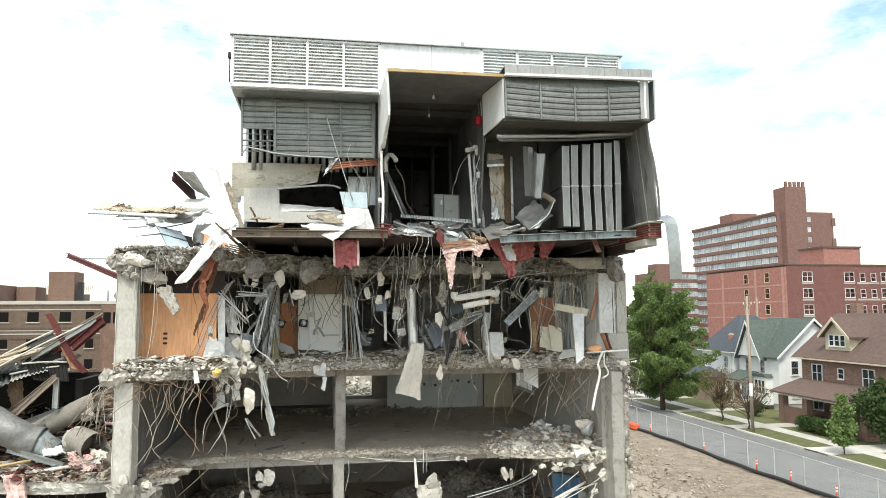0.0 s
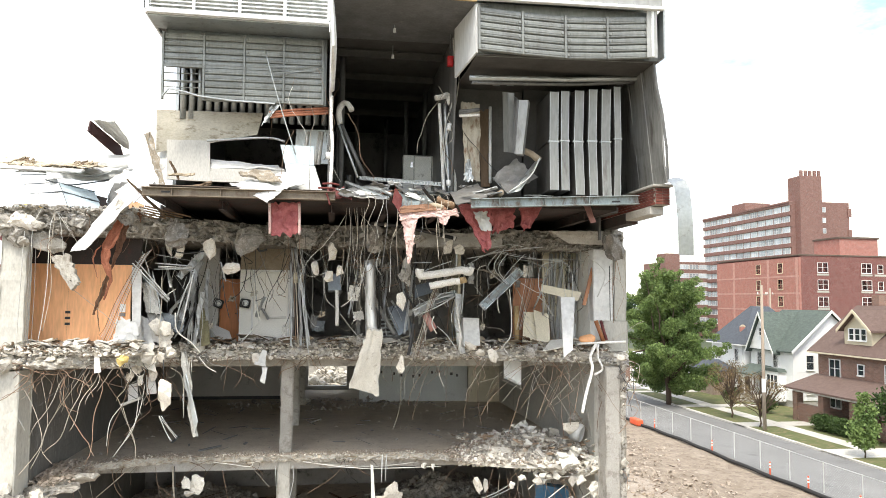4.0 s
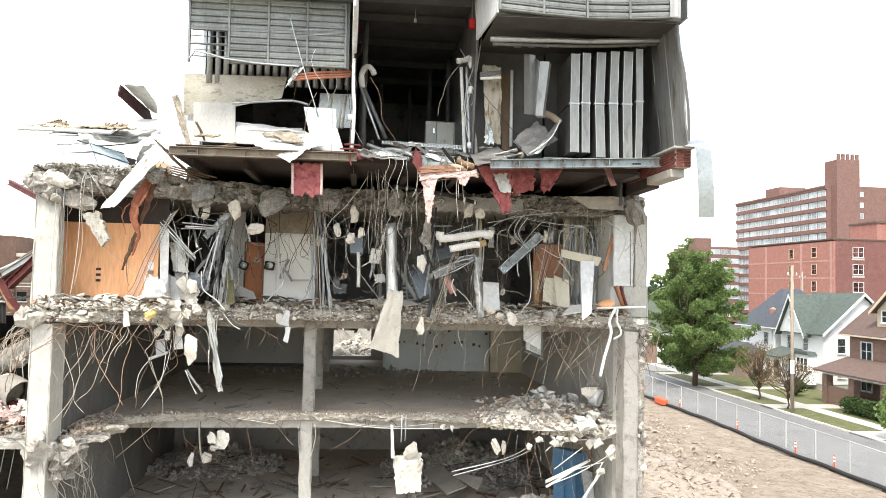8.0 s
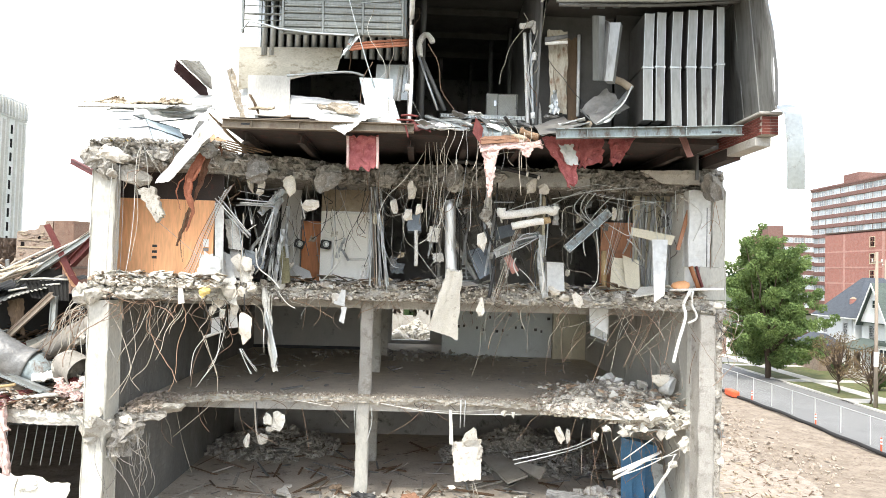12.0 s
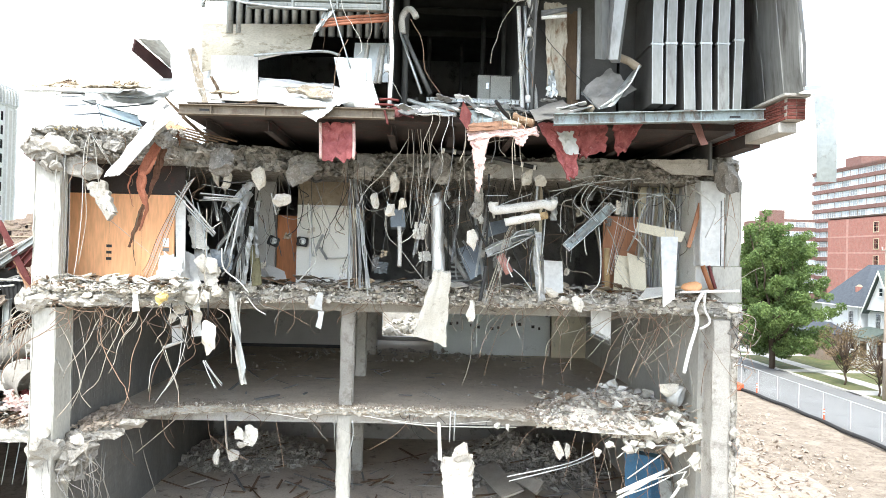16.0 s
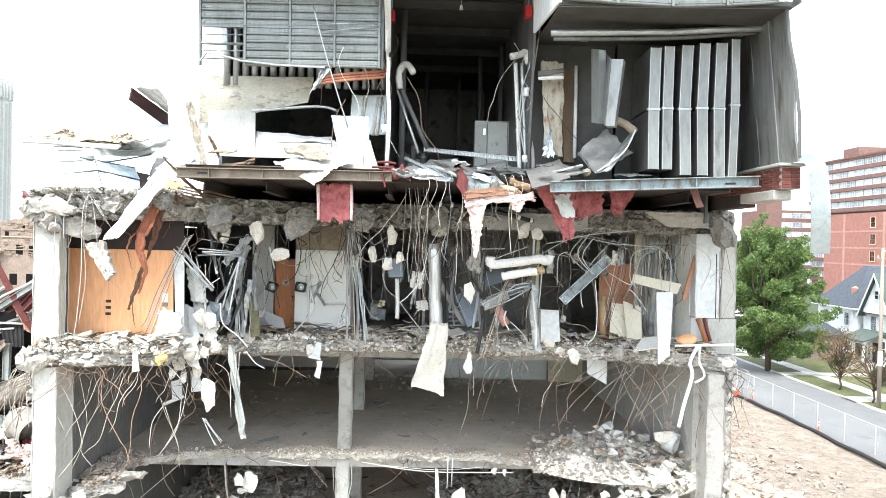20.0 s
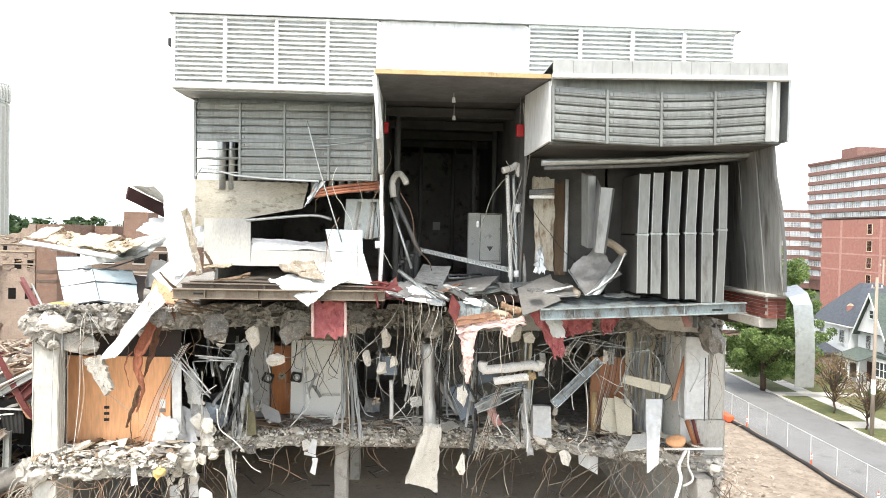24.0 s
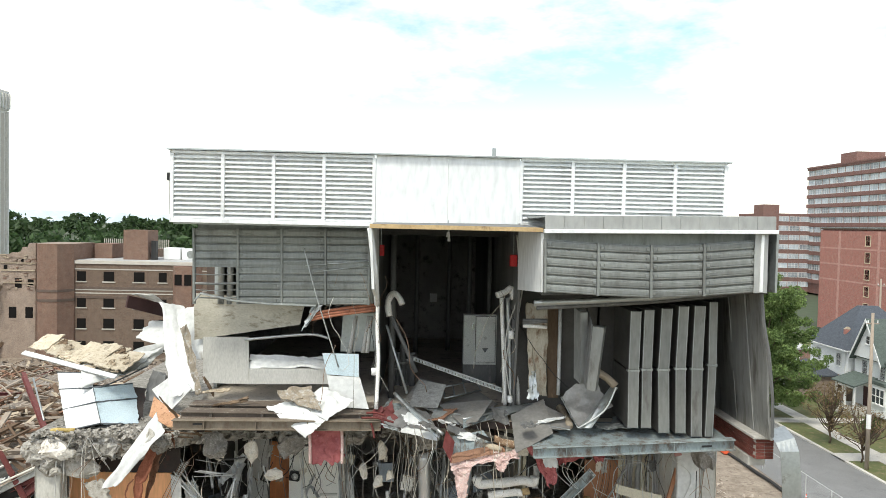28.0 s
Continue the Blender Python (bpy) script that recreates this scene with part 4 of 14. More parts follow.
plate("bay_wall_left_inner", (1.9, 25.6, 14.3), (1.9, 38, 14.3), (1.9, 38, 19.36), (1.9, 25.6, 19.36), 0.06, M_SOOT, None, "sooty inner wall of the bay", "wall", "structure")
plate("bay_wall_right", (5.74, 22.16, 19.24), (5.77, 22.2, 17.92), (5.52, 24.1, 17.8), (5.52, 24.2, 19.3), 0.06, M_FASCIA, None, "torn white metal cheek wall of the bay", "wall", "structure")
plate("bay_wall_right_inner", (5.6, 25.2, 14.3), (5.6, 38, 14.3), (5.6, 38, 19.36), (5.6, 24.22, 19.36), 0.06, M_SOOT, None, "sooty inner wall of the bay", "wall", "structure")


def wall_louver(x0, x1, y, z0, z1, bays, rows, name, label, m, gone=(), mtx=None, sag=None):
    """Grey plant louvers: bulged blades with a raised field, held by notched clips between bolted mullions."""
    s = thing(name, label, "louver", mtx or pose(x0, y, z0))
    w = (x1 - x0) / bays
    h = z1 - z0
    pitch = h / rows
    q = pitch / 2
    sag = sag or [0.0] * (bays + 1)
    for i in range(bays):
        d0, d1 = sag[i], sag[i + 1]
        bl = extrude_x([(-0.03, -q * 0.98), (-0.055, -q * 0.9), (-0.065, -q * 0.7), (-0.056, q * 0.62), (-0.045, q * 0.76), (-0.022, q * 0.8), (-0.02, q * 0.99), (0.03, q * 0.99), (0.03, -q * 0.98)], 0.035, w - 0.035)
        bmesh.ops.bevel(bl, geom=[e for e in bl.edges if abs(e.verts[0].co.x - e.verts[1].co.x) > w * 0.5], offset=0.004, segments=1, affect='EDGES')
        fd = bx(0.13, -0.074, -q * 0.42, w - 0.13, -0.05, q * 0.38, 0.008)
        cl = bx(0.045, -0.085, -q * 0.42, 0.12, -0.05, q * 0.2, 0.006)
        cr = bx(w - 0.12, -0.085, -q * 0.42, w - 0.045, -0.05, q * 0.2, 0.006)
        made = []
        for nm, bm in (("blade", bl), ("field", fd), ("clip", cl), ("clip", cr)):
            for v in bm.verts:
                v.co.z += d0 + (d1 - d0) * v.co.x / w
            made.append((nm, mesh_of(nm, bm, m)))
        for k in range(rows):
            if (i, k) in gone:
                continue
            tilt = R.uniform(-4, 4)
            for nm, me in made:
                piece(nm, me, s, pose(i * w, 0, (k + 0.5) * pitch, tilt))
    for i in range(bays + 1):
        piece("mullion", mesh_of("mullion", bx(-0.03, -0.1, sag[i], 0.03, 0.02, h + sag[i], 0.005), m), s, pose(i * w, 0, 0))
    lug = bmesh.new()
    for sx in (-1, 1):
        box(lug, sx * 0.015, -0.122, -0.012, sx * 0.07, -0.101, 0.012, pose(0, 0, 0, 0, sx * 40))
        box(lug, sx * 0.015, -0.122, -0.012, sx * 0.07, -0.101, 0.012, pose(0, 0, 0, 0, -sx * 40))
    lm = mesh_of("bracket", lug, M_LOUVERH)
    for i in range(1, bays):
        for z in (h * 0.5, h - 0.04) if sag[1] == 0 else ():
            piece("bracket", lm, s, pose(i * w, 0, z + sag[i]))
    if sag[1] == 0:
        part("transom", bx(0.0, -0.07, h * 0.5 - 0.022, x1 - x0, -0.04, h * 0.5 + 0.022), m, s)
    return s


wall_louver(-2.95, 1.7, 25.6, 17.14, 19.17, 4, 10, "plant_louver", "grey stepped plant-room louver, lower corner stripped", M_LOUVER, gone={(0, k) for k in range(0, 5)}, mtx=pose(-2.95, 25.6, 17.12, 0, -0.7))
solo("louver_backing", bx(-1.75, 25.72, 17.2, 1.8, 25.78, 19.3), M_LOUVER, "grey sheet behind the louver", "wall", kind="structure")
solo("louver_backing", bx(-2.93, 25.72, 18.16, -1.752, 25.78, 19.3), M_LOUVER, "grey sheet behind the louver", "wall", kind="structure")

# tubes bared behind the stripped louver corner
tubes = thing("coil_tubes", "row of bare grey coil tubes behind the louver", "coil", pose(-2.9, 27.15, 16.95))
for i in range(18):
    part("tube", tube(bmesh.new(), [(0.22 + i * 0.26, 0, 0), (0.22 + i * 0.26, 0.03 * math.sin(i), 2.35)], 0.095, 12), M_GALV, tubes, smooth=True)
grille = thing("torn_louver_rods", "bare cross rods of the stripped louver bay", "louver")
for z, r in ((17.3, 0.02), (17.5, 0.014), (17.68, 0.035), (17.92, 0.016)):
    part("rod", tube(bmesh.new(), [(-2.95, 25.55, z), (-2.4, 25.53, z - 0.01), (-1.8, 25.56, z + 0.02)], r, 5), M_LOUVER, grille)
part("bent_lip", tube(bmesh.new(), [(-2.93, 25.5, 17.2), (-2.75, 25.45, 17.42), (-2.3, 25.42, 17.34), (-1.9, 25.45, 17.24), (-1.0, 25.5, 17.17), (0.3, 25.5, 17.14)], 0.03, 6), M_GALV, grille, "bent pale sill strip")

# right module: band, louver, cheek
rm = thing("plant_hood_band", "grey metal band along the projecting plant hood", "trim", pose(5.78, 21.9, 19.34, 0, -1.0))
for i in range(12):
    part("band_panel", bx(i * 0.43, 0, 0, (i + 1) * 0.43 - 0.004, 0.08, 0.3, 0.006), M_BAND, rm)
part("drip_edge", bx(-0.02, -0.05, -0.09, 5.2, 0.1, -0.003, 0.01), M_FASCIA, rm)
part("top", bx(0, 0.081, 0.26, 5.16, 3.6, 0.3), M_GALV, rm)
wall_louver(5.83, 10.6, 22.1, 17.95, 19.13, 4, 6, "hood_louver", "grey stepped louver of the sagging plant hood", M_LOUVERH, mtx=pose(5.83, 22.1, 17.94, 0, -1.0), sag=[0.0, -0.08, -0.13, -0.09, 0.0])
plate("hood_back", (5.8, 22.3, 17.85), (10.95, 22.3, 17.98), (10.95, 22.3, 19.4), (5.8, 22.3, 19.32), 0.03, M_LOUVER, None, "grey sheet behind the hood louver", "wall", "structure")
# Shade under the hood is put into the near-black colour.
plate("hood_underside", (5.8, 22.2, 17.86), (10.95, 22.2, 17.98), (10.95, 25.6, 17.9), (5.75, 25.6, 17.9), 0.03, M_SHADESOOT, None, "dark underside of the plant hood", "soffit", "structure")
plate("hood_cheek", (10.98, 21.95, 18.03), (10.98, 25.6, 18.0), (10.98, 25.6, 19.4), (10.98, 21.95, 19.4), 0.05, M_GALV, None, "grey metal end cheek of the plant hood", "wall", "structure")
hc = thing("hood_corner_post", "bent grey corner plate of the plant hood", "panel", pose(10.66, 21.98, 18.02))
part("plate", sheet(0.3, 1.34, 4, 5, crumple(0.03, 2, 3), 0.02), M_BAND, hc)
part("edge_post", bx(-0.02, -0.03, 0.02, 0.05, 0.02, 1.3, 0.008), M_FASCIA, hc, "pale edge post")

# leaning right wall of the plant room
rw = thing("plant_wall_right", "buckled grey metal side wall of the plant room", "wall", kind="structure")


def right_wall():
    bm = bmesh.new()
    nu, nv = 9, 7
    g = [[], []]
    for j in range(nv + 1):
        for i in range(nu + 1):
            u, v = i / nu, j / nv
            y = 22.35 + 8.0 * u - 0.15 * (1 - v)
            z = 14.62 + 3.45 * v
            x = 11.15 - 0.3 * v + 0.07 * noise.noise(Vector((u * 4, v * 3, 2))) + 0.03 * math.sin(u * 25)
            g[0].append(bm.verts.new((x, y, z)))
            g[1].append(bm.verts.new((x + 0.05, y, z)))
    for s in (0, 1):
        for j in range(nv):
            for i in range(nu):
                a = j * (nu + 1) + i
                bm.faces.new([g[s][q] for q in (a, a + 1, a + nu + 2, a + nu + 1)])
    for j in range(nv):
        a, b = j * (nu + 1), (j + 1) * (nu + 1)
        bm.faces.new((g[0][a], g[1][a], g[1][b], g[0][b]))
        a, b = a + nu, b + nu
        bm.faces.new((g[0][a], g[1][a], g[1][b], g[0][b]))
    return bm


part("buckled_sheet", right_wall(), M_WALLP, rw)
part("rear_sheet", bx(11.0, 30.2, 14.3, 11.05, 38, 19.3), M_SOOT, rw)
for y in (23.1, 24.0, 25.3, 27):
    part("seam", tube(bmesh.new(), [(11.12, y - 0.13, 14.65), (10.97, y - 0.06, 16.4), (10.82, y, 18.05)], 0.018, 4), M_WALLP, rw)
part("torn_edge", tube(bmesh.new(), [(11.18, 22.2, 14.7), (11.15, 22.2, 15.6), (11.05, 22.24, 16.6), (10.93, 22.3, 17.3), (10.86, 22.32, 18.03)], 0.04, 5), M_SOOT, rw, "dark torn edge strip")

# floor beams of the plant room
def channel_beam(name, x0, x1, y, z, h, m, label, tilt=0):
    b = thing(name, label, "steel beam", pose(x0, y, z, 0, tilt))
    L = x1 - x0
    part("web", bx(0, 0, -h, L, 0.02, 0), m, b)
    part("top_flange", bx(0, -0.1, 0.0, L, 0.14, 0.025, 0.006), m, b)
    part("bottom_flange", bx(0, -0.1, -h - 0.025, L, 0.1, -h, 0.006), m, b)
    st = mesh_of("stiffener", bx(-0.008, -0.085, -h, 0.008, 0.0, 0), m)
    for i in range(int(L / 1.3)):
        piece("stiffener", st, b, pose(0.8 + i * 1.3, 0, 0))
    return b


bl = channel_beam("edge_beam", -3.1, 2.15, 24.4, 14.3, 0.2, M_BEAMD, "grey-brown painted steel edge beam with rust", -0.4)
part("stencil_mark", bx(0.5, -0.003, -0.12, 0.74, 0, -0.07), M_BLACK, bl, "dark stencilled bars")
br = channel_beam("edge_beam", 5.85, 10.75, 23.15, 14.09, 0.21, M_BEAMG, "blue-grey painted steel edge beam, slightly twisted", -3.0)
part("stencil_mark", bx(4.1, -0.003, -0.16, 4.35, 0, -0.11), M_BLACK, br, "dark stencilled bars")
for i, (y, z) in enumerate(((24.75, 14.42), (25.05, 14.4), (25.4, 14.44), (25.75, 14.42))):
    channel_beam("deck_joist", -3.0, 1.9, y, z, 0.1, M_JOIST, "rusty brown steel deck joist", 0)
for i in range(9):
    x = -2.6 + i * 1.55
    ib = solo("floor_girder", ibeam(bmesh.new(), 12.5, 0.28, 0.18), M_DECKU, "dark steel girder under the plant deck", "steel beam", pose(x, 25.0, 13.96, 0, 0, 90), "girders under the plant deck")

# brick upstand under the right wall
def brick_upstand():
    w = thing("brick_upstand", "short dark-red brick wall with pale joints", "wall", kind="structure")
    part("core", bx(11.02, 22.62, 14.05, 11.44, 28, 14.535), M_MORTAR, w)
    part("capping", bx(10.9, 22.5, 14.55, 11.5, 28, 14.62, 0.015), M_CONC, w, "pale broken capping stone")
    part("sill", bx(10.98, 22.9, 13.8, 11.4, 24.6, 14.04, 0.02), M_CONC, w, "broken concrete kerb below")
    part("sill_core", bx(11.0, 24.6, 13.72, 11.38, 28, 14.04), M_DECKU, w)
    me = mesh_of("brick", bx(0, 0, 0, 0.012 + 0.02, 0.2, 0.066, 0.004), M_BRICK)
    me2 = mesh_of("brick", bx(0, 0, 0, 0.2, 0.032, 0.066, 0.004), M_BRICK)
    for k in range(6):
        z = 14.06 + k * 0.078
        for i in range(22):
            y = 22.64 + i * 0.212 + (0.106 if k % 2 else 0)
            piece("brick", me, w, pose(11.0, y, z))
        for i in range(2):
            piece("brick", me2, w, pose(11.02 + i * 0.212 + (0.0 if k % 2 else -0.0), 22.6, z))


brick_upstand()
# hanging white sheet beside the right wall
hs = thing("hanging_sheet", "long pale metal sheet hanging off the corner", "sheet", pose(11.55, 22.0, 12.6))
part("sheet", sheet(0.46, 2.15, 4, 14, lambda u, v: (0.05 * (1 - v) - 0.1 * v, -0.1 * math.sin(v * 3) + 0.04 * u + 6.0 * max(0, v - 0.9), 0.1 * u * (v > 0.9)), 0.012), M_GALV, hs, smooth=False)

# ---- the street's houses, far buildings, trees ----
def lattice(xs, zs, solid, y0, y1):
    """A plate with openings as one closed shell: solid(i, j) says which cells are filled."""
    bm = bmesh.new()
    V = {}

    def vert(i, j, y):
        if (i, j, y) not in V:
            V[i, j, y] = bm.verts.new((xs[i], y, zs[j]))
        return V[i, j, y]
    nx, nz = len(xs) - 1, len(zs) - 1
    full = lambda i, j: 0 <= i < nx and 0 <= j < nz and solid(i, j)
    for i in range(nx):
        for j in range(nz):
            if not full(i, j):
                continue
            for y in (y0, y1):
                bm.faces.new((vert(i, j, y), vert(i + 1, j, y), vert(i + 1, j + 1, y), vert(i, j + 1, y)))
            for di, dj, a, b in ((-1, 0, (i, j), (i, j + 1)), (1, 0, (i + 1, j), (i + 1, j + 1)), (0, -1, (i, j), (i + 1, j)), (0, 1, (i, j + 1), (i + 1, j + 1))):
                if not full(i + di, j + dj):
                    bm.faces.new((vert(*a, y0), vert(*b, y0), vert(*b, y1), vert(*a, y1)))
    return bm


def window_mesh(w, h, depth=0.12, bars=1, trim=M_TRIM, glass=M_GLASS, sill=True):
    """The meshes of a window that faces -y at local z 0..h: its frame, its pane and a sill."""
    t = 0.08
    xs = [-w / 2 - t, -w / 2]
    for i in range(1, bars):
        x = -w / 2 + w * i / bars
        xs += [x - 0.03, x + 0.03]
    xs += [w / 2, w / 2 + t]
    zs = [-t, 0, h * 0.5 - 0.025, h * 0.5 + 0.025, h, h + t]
    fr = mesh_of("window", lattice(xs, zs, lambda i, j: i % 2 == 0 or j % 2 == 0, -0.05, depth), trim)
    pane = mesh_of("pane", bx(-w / 2, 0.02, 0, w / 2, 0.03, h), glass)
    si = mesh_of("sill", bx(-w / 2 - t - 0.04, -0.1, -t - 0.06, w / 2 + t + 0.04, -0.051, -t + 0.03), trim) if sill else None
    return fr, pane, si


def put_window(kit, parent, m):
    fr, pane, si = kit
    w = piece("window", fr, parent, m)
    piece("pane", pane, w, Matrix())
    if si:
        piece("sill", si, w, Matrix())
    return w


WEST = 90    # turn for a wall that faces the street


def gable_roof(x0, x1, y0, y1, z, rise, over, axis, m_roof, parent, name="roof"):
    """A pitched roof of real thickness; axis: the ridge's direction."""
    t = 0.16
    if axis == 'y':
        xm = (x0 + x1) / 2
        k = rise / ((x1 - x0) / 2)
        for s, (a, b) in enumerate(((x0 - over, xm), (x1 + over, xm))):
            za = z - over * k
            bm = bmesh.new()
            lo = [(a, y0 - over, za), (a, y1 + over, za), (b, y1 + over, z + rise), (b, y0 - over, z + rise)]
            p = [bm.verts.new(q) for q in lo] + [bm.verts.new((q[0], q[1], q[2] + t)) for q in lo]
            for f in ((0, 1, 2, 3), (4, 5, 6, 7), (0, 1, 5, 4), (1, 2, 6, 5), (2, 3, 7, 6), (3, 0, 4, 7)):
                bm.faces.new([p[i] for i in f])
            part(name, bm, m_roof, parent)
    else:
        ym = (y0 + y1) / 2
        k = rise / ((y1 - y0) / 2)
        for s, (a, b) in enumerate(((y0 - over, ym), (y1 + over, ym))):
            za = z - over * k
            bm = bmesh.new()
            lo = [(x0 - over, a, za), (x1 + over, a, za), (x1 + over, b, z + rise), (x0 - over, b, z + rise)]
            p = [bm.verts.new(q) for q in lo] + [bm.verts.new((q[0], q[1], q[2] + t)) for q in lo]
            for f in ((0, 1, 2, 3), (4, 5, 6, 7), (0, 1, 5, 4), (1, 2, 6, 5), (2, 3, 7, 6), (3, 0, 4, 7)):
                bm.faces.new([p[i] for i in f])
            part(name, bm, m_roof, parent)


def prism(pts, y0, y1, axis='y'):
    """A polygon (u, z) pushed from y0 to y1 (or along x)."""
    bm = bmesh.new()
    f = (lambda u, z, w: (u, w, z)) if axis == 'y' else (lambda u, z, w: (w, u, z))
    a = [bm.verts.new(f(u, z, y0)) for u, z in pts]
    b = [bm.verts.new(f(u, z, y1)) for u, z in pts]
    bm.faces.new(a)
    bm.faces.new(b[::-1])
    for i in range(len(pts)):
        j = (i + 1) % len(pts)
        bm.faces.new((a[i], a[j], b[j], b[i]))
    return bm


def siding(x0, y0, x1, y1, z0, z1, parent, m, step=0.16):
    """Lap-siding boards on the two faces that the street and the lot see."""
    bm = bmesh.new()
    z = z0
    while z < z1 - 0.02:
        zt = min(z + step, z1)
        box(bm, x0 - 0.03, y0 - 0.03, z, x0, y1, zt - 0.012)
        box(bm, x0, y0 - 0.03, z, x1, y0, zt - 0.012)
        z += step
    ob = part("siding", bm, m, parent)
    tagged(ob, kind="stuff")


def house_white(y0, y1, x0, roof_m, gable_at, label, gname):
    """A two-storey white sided house with a front gable and a porch."""
    h = thing("house", label, "house", pose(0, 0, 0.13))
    x1 = x0 + 9
    ze = 6.3
    part("foundation", bx(x0 + 0.05, y0 + 0.05, 0, x1 - 0.05, y1 - 0.05, 0.7), M_CONC, h)
    part("wall", bx(x0, y0, 0.7, x1, y1, ze), M_SIDING, h)
    siding(x0, y0, x1, y1, 0.75, ze, h, M_SIDING)
    gable_roof(x0, x1, y0, y1, ze, 4.1, 0.45, 'y', roof_m, h)
    xm = (x0 + x1) / 2
    part("gable", prism([(x0, ze), (x1, ze), (xm, ze + 4.0)], y0 + 0.02, y0 + 0.2), M_SIDING, h)
    part("gable", prism([(x0, ze), (x1, ze), (xm, ze + 4.0)], y1 - 0.2, y1 - 0.02), M_SIDING, h)
    for s in (0, 1):
        a, b = ((x0 - 0.45, ze - 0.41), (xm, ze + 4.1)) if s == 0 else ((x1 + 0.45, ze - 0.41), (xm, ze + 4.1))
        part("barge_board", prism([(a[0], a[1] - 0.12), (a[0], a[1] + 0.2), (b[0], b[1] + 0.2), (b[0], b[1] - 0.12)], y0 - 0.5, y0 - 0.44), M_TRIM, h)
    # front cross gable that looks at the street
    ga, gb = gable_at
    gm = (ga + gb) / 2
    part("front_gable", prism([(ga, ze - 0.3), (gb, ze - 0.3), (gm, ze + 3.7)], x0 - 0.5, xm, 'x'), M_SIDING, h)
    for s in (ga - 0.35, gb + 0.35):
        bm = bmesh.new()
        lo = [(x0 - 0.9, s, ze - 0.75), (xm, s, ze - 0.75), (xm, gm, ze + 3.85), (x0 - 0.9, gm, ze + 3.85)]
        p = [bm.verts.new(q) for q in lo] + [bm.verts.new((q[0], q[1], q[2] + 0.16)) for q in lo]
        for f in ((0, 1, 2, 3), (4, 5, 6, 7), (0, 1, 5, 4), (1, 2, 6, 5), (2, 3, 7, 6), (3, 0, 4, 7)):
            bm.faces.new([p[i] for i in f])
        part("front_roof", bm, roof_m, h)
        part("barge_board", prism([(s, ze - 0.95), (s, ze - 0.6), (gm, ze + 4.0), (gm, ze + 3.65)], x0 - 0.96, x0 - 0.9, 'x'), M_TRIM, h)
    w1 = window_mesh(0.85, 1.5)
    for y in (ga + 0.5, gb - 1.3):
        put_window(w1, h, pose(x0 - 0.05 if not ga <= y <= gb else x0 - 0.05, y, 4.1, 0, 0, -90))
    put_window(window_mesh(0.6, 0.8), h, pose(x0 - 0.55, gm, ze + 1.3, 0, 0, -90))
    for x in (x0 + 2, x0 + 5.5):
        put_window(w1, h, pose(x, y0 - 0.05, 4.1))
        put_window(w1, h, pose(x, y0 - 0.05, 1.5))
    # bay window beside the porch
    part("bay_window", bx(x0 - 0.9, y0 + 1.2, 0.5, x0 - 0.035, ga + 1.2, 3.7, 0.02), M_SIDING, h)
    part("bay_roof", prism([(y0 + 1.0, 3.7), (ga + 1.4, 3.7), (ga + 1.0, 4.05), (y0 + 1.4, 4.05)], x0 - 1.05, x0 - 0.035, 'x'), roof_m, h)
    put_window(window_mesh(1.9, 1.5, bars=3), h, pose(x0 - 0.95, (y0 + ga) / 2 + 1.1, 1.8, 0, 0, -90))
    # porch
    pa, pb = ga + 1.6, y1 - 0.2
    part("porch_floor", bx(x0 - 2.2, pa, 0, x0 - 0.04, pb, 0.75), M_WALK, h)
    bm = bmesh.new()
    lo = [(x0 - 2.6, pa - 0.3, 3.1), (x0 - 0.035, pa - 0.3, 4.0), (x0 - 0.035, pb + 0.3, 4.0), (x0 - 2.6, pb + 0.3, 3.1)]
    p = [bm.verts.new(q) for q in lo] + [bm.verts.new((q[0], q[1], q[2] + 0.14)) for q in lo]
    for f in ((0, 1, 2, 3), (4, 5, 6, 7), (0, 1, 5, 4), (1, 2, 6, 5), (2, 3, 7, 6), (3, 0, 4, 7)):
        bm.faces.new([p[i] for i in f])
    part("porch_roof", bm, roof_m, h)
    part("porch_beam", bx(x0 - 2.35, pa, 2.85, x0 - 2.15, pb, 3.12), M_TRIM, h)
    for y in (pa + 0.15, (pa + pb) / 2, pb - 0.15):
        part("porch_post", bx(x0 - 2.35, y - 0.09, 0.75, x0 - 2.15, y + 0.09, 2.85), M_TRIM, h)
    part("front_door", bx(x0 - 0.09, pa + 1.0, 0.75, x0 - 0.035, pa + 1.95, 2.85), M_MAROON, h, "dark red front door")
    for i in range(3):
        part("step", bx(x0 - 2.2 - 0.3 * (i + 1), (pa + pb) / 2 - 0.7, 0, x0 - 2.2 - 0.3 * i, (pa + pb) / 2 + 0.7, 0.56 - 0.19 * i), M_WALK, h)
    return h


def roof_vent(x, y, z):
    """The squat brick-coloured pot on the grey roof."""
    v = thing("roof_pot", "squat terracotta pot vent on a shingle roof", "roof vent", pose(x, y, z))
    part("body", tube(bmesh.new(), [(0, 0, -0.3), (0, 0, 0.5)], 0.4, 10), M_BK_PALE, v)
    part("cap", tube(bmesh.new(), [(0, 0, 0.5), (0, 0, 0.75)], 0.42, 10, r2=0.1), M_TAN, v)


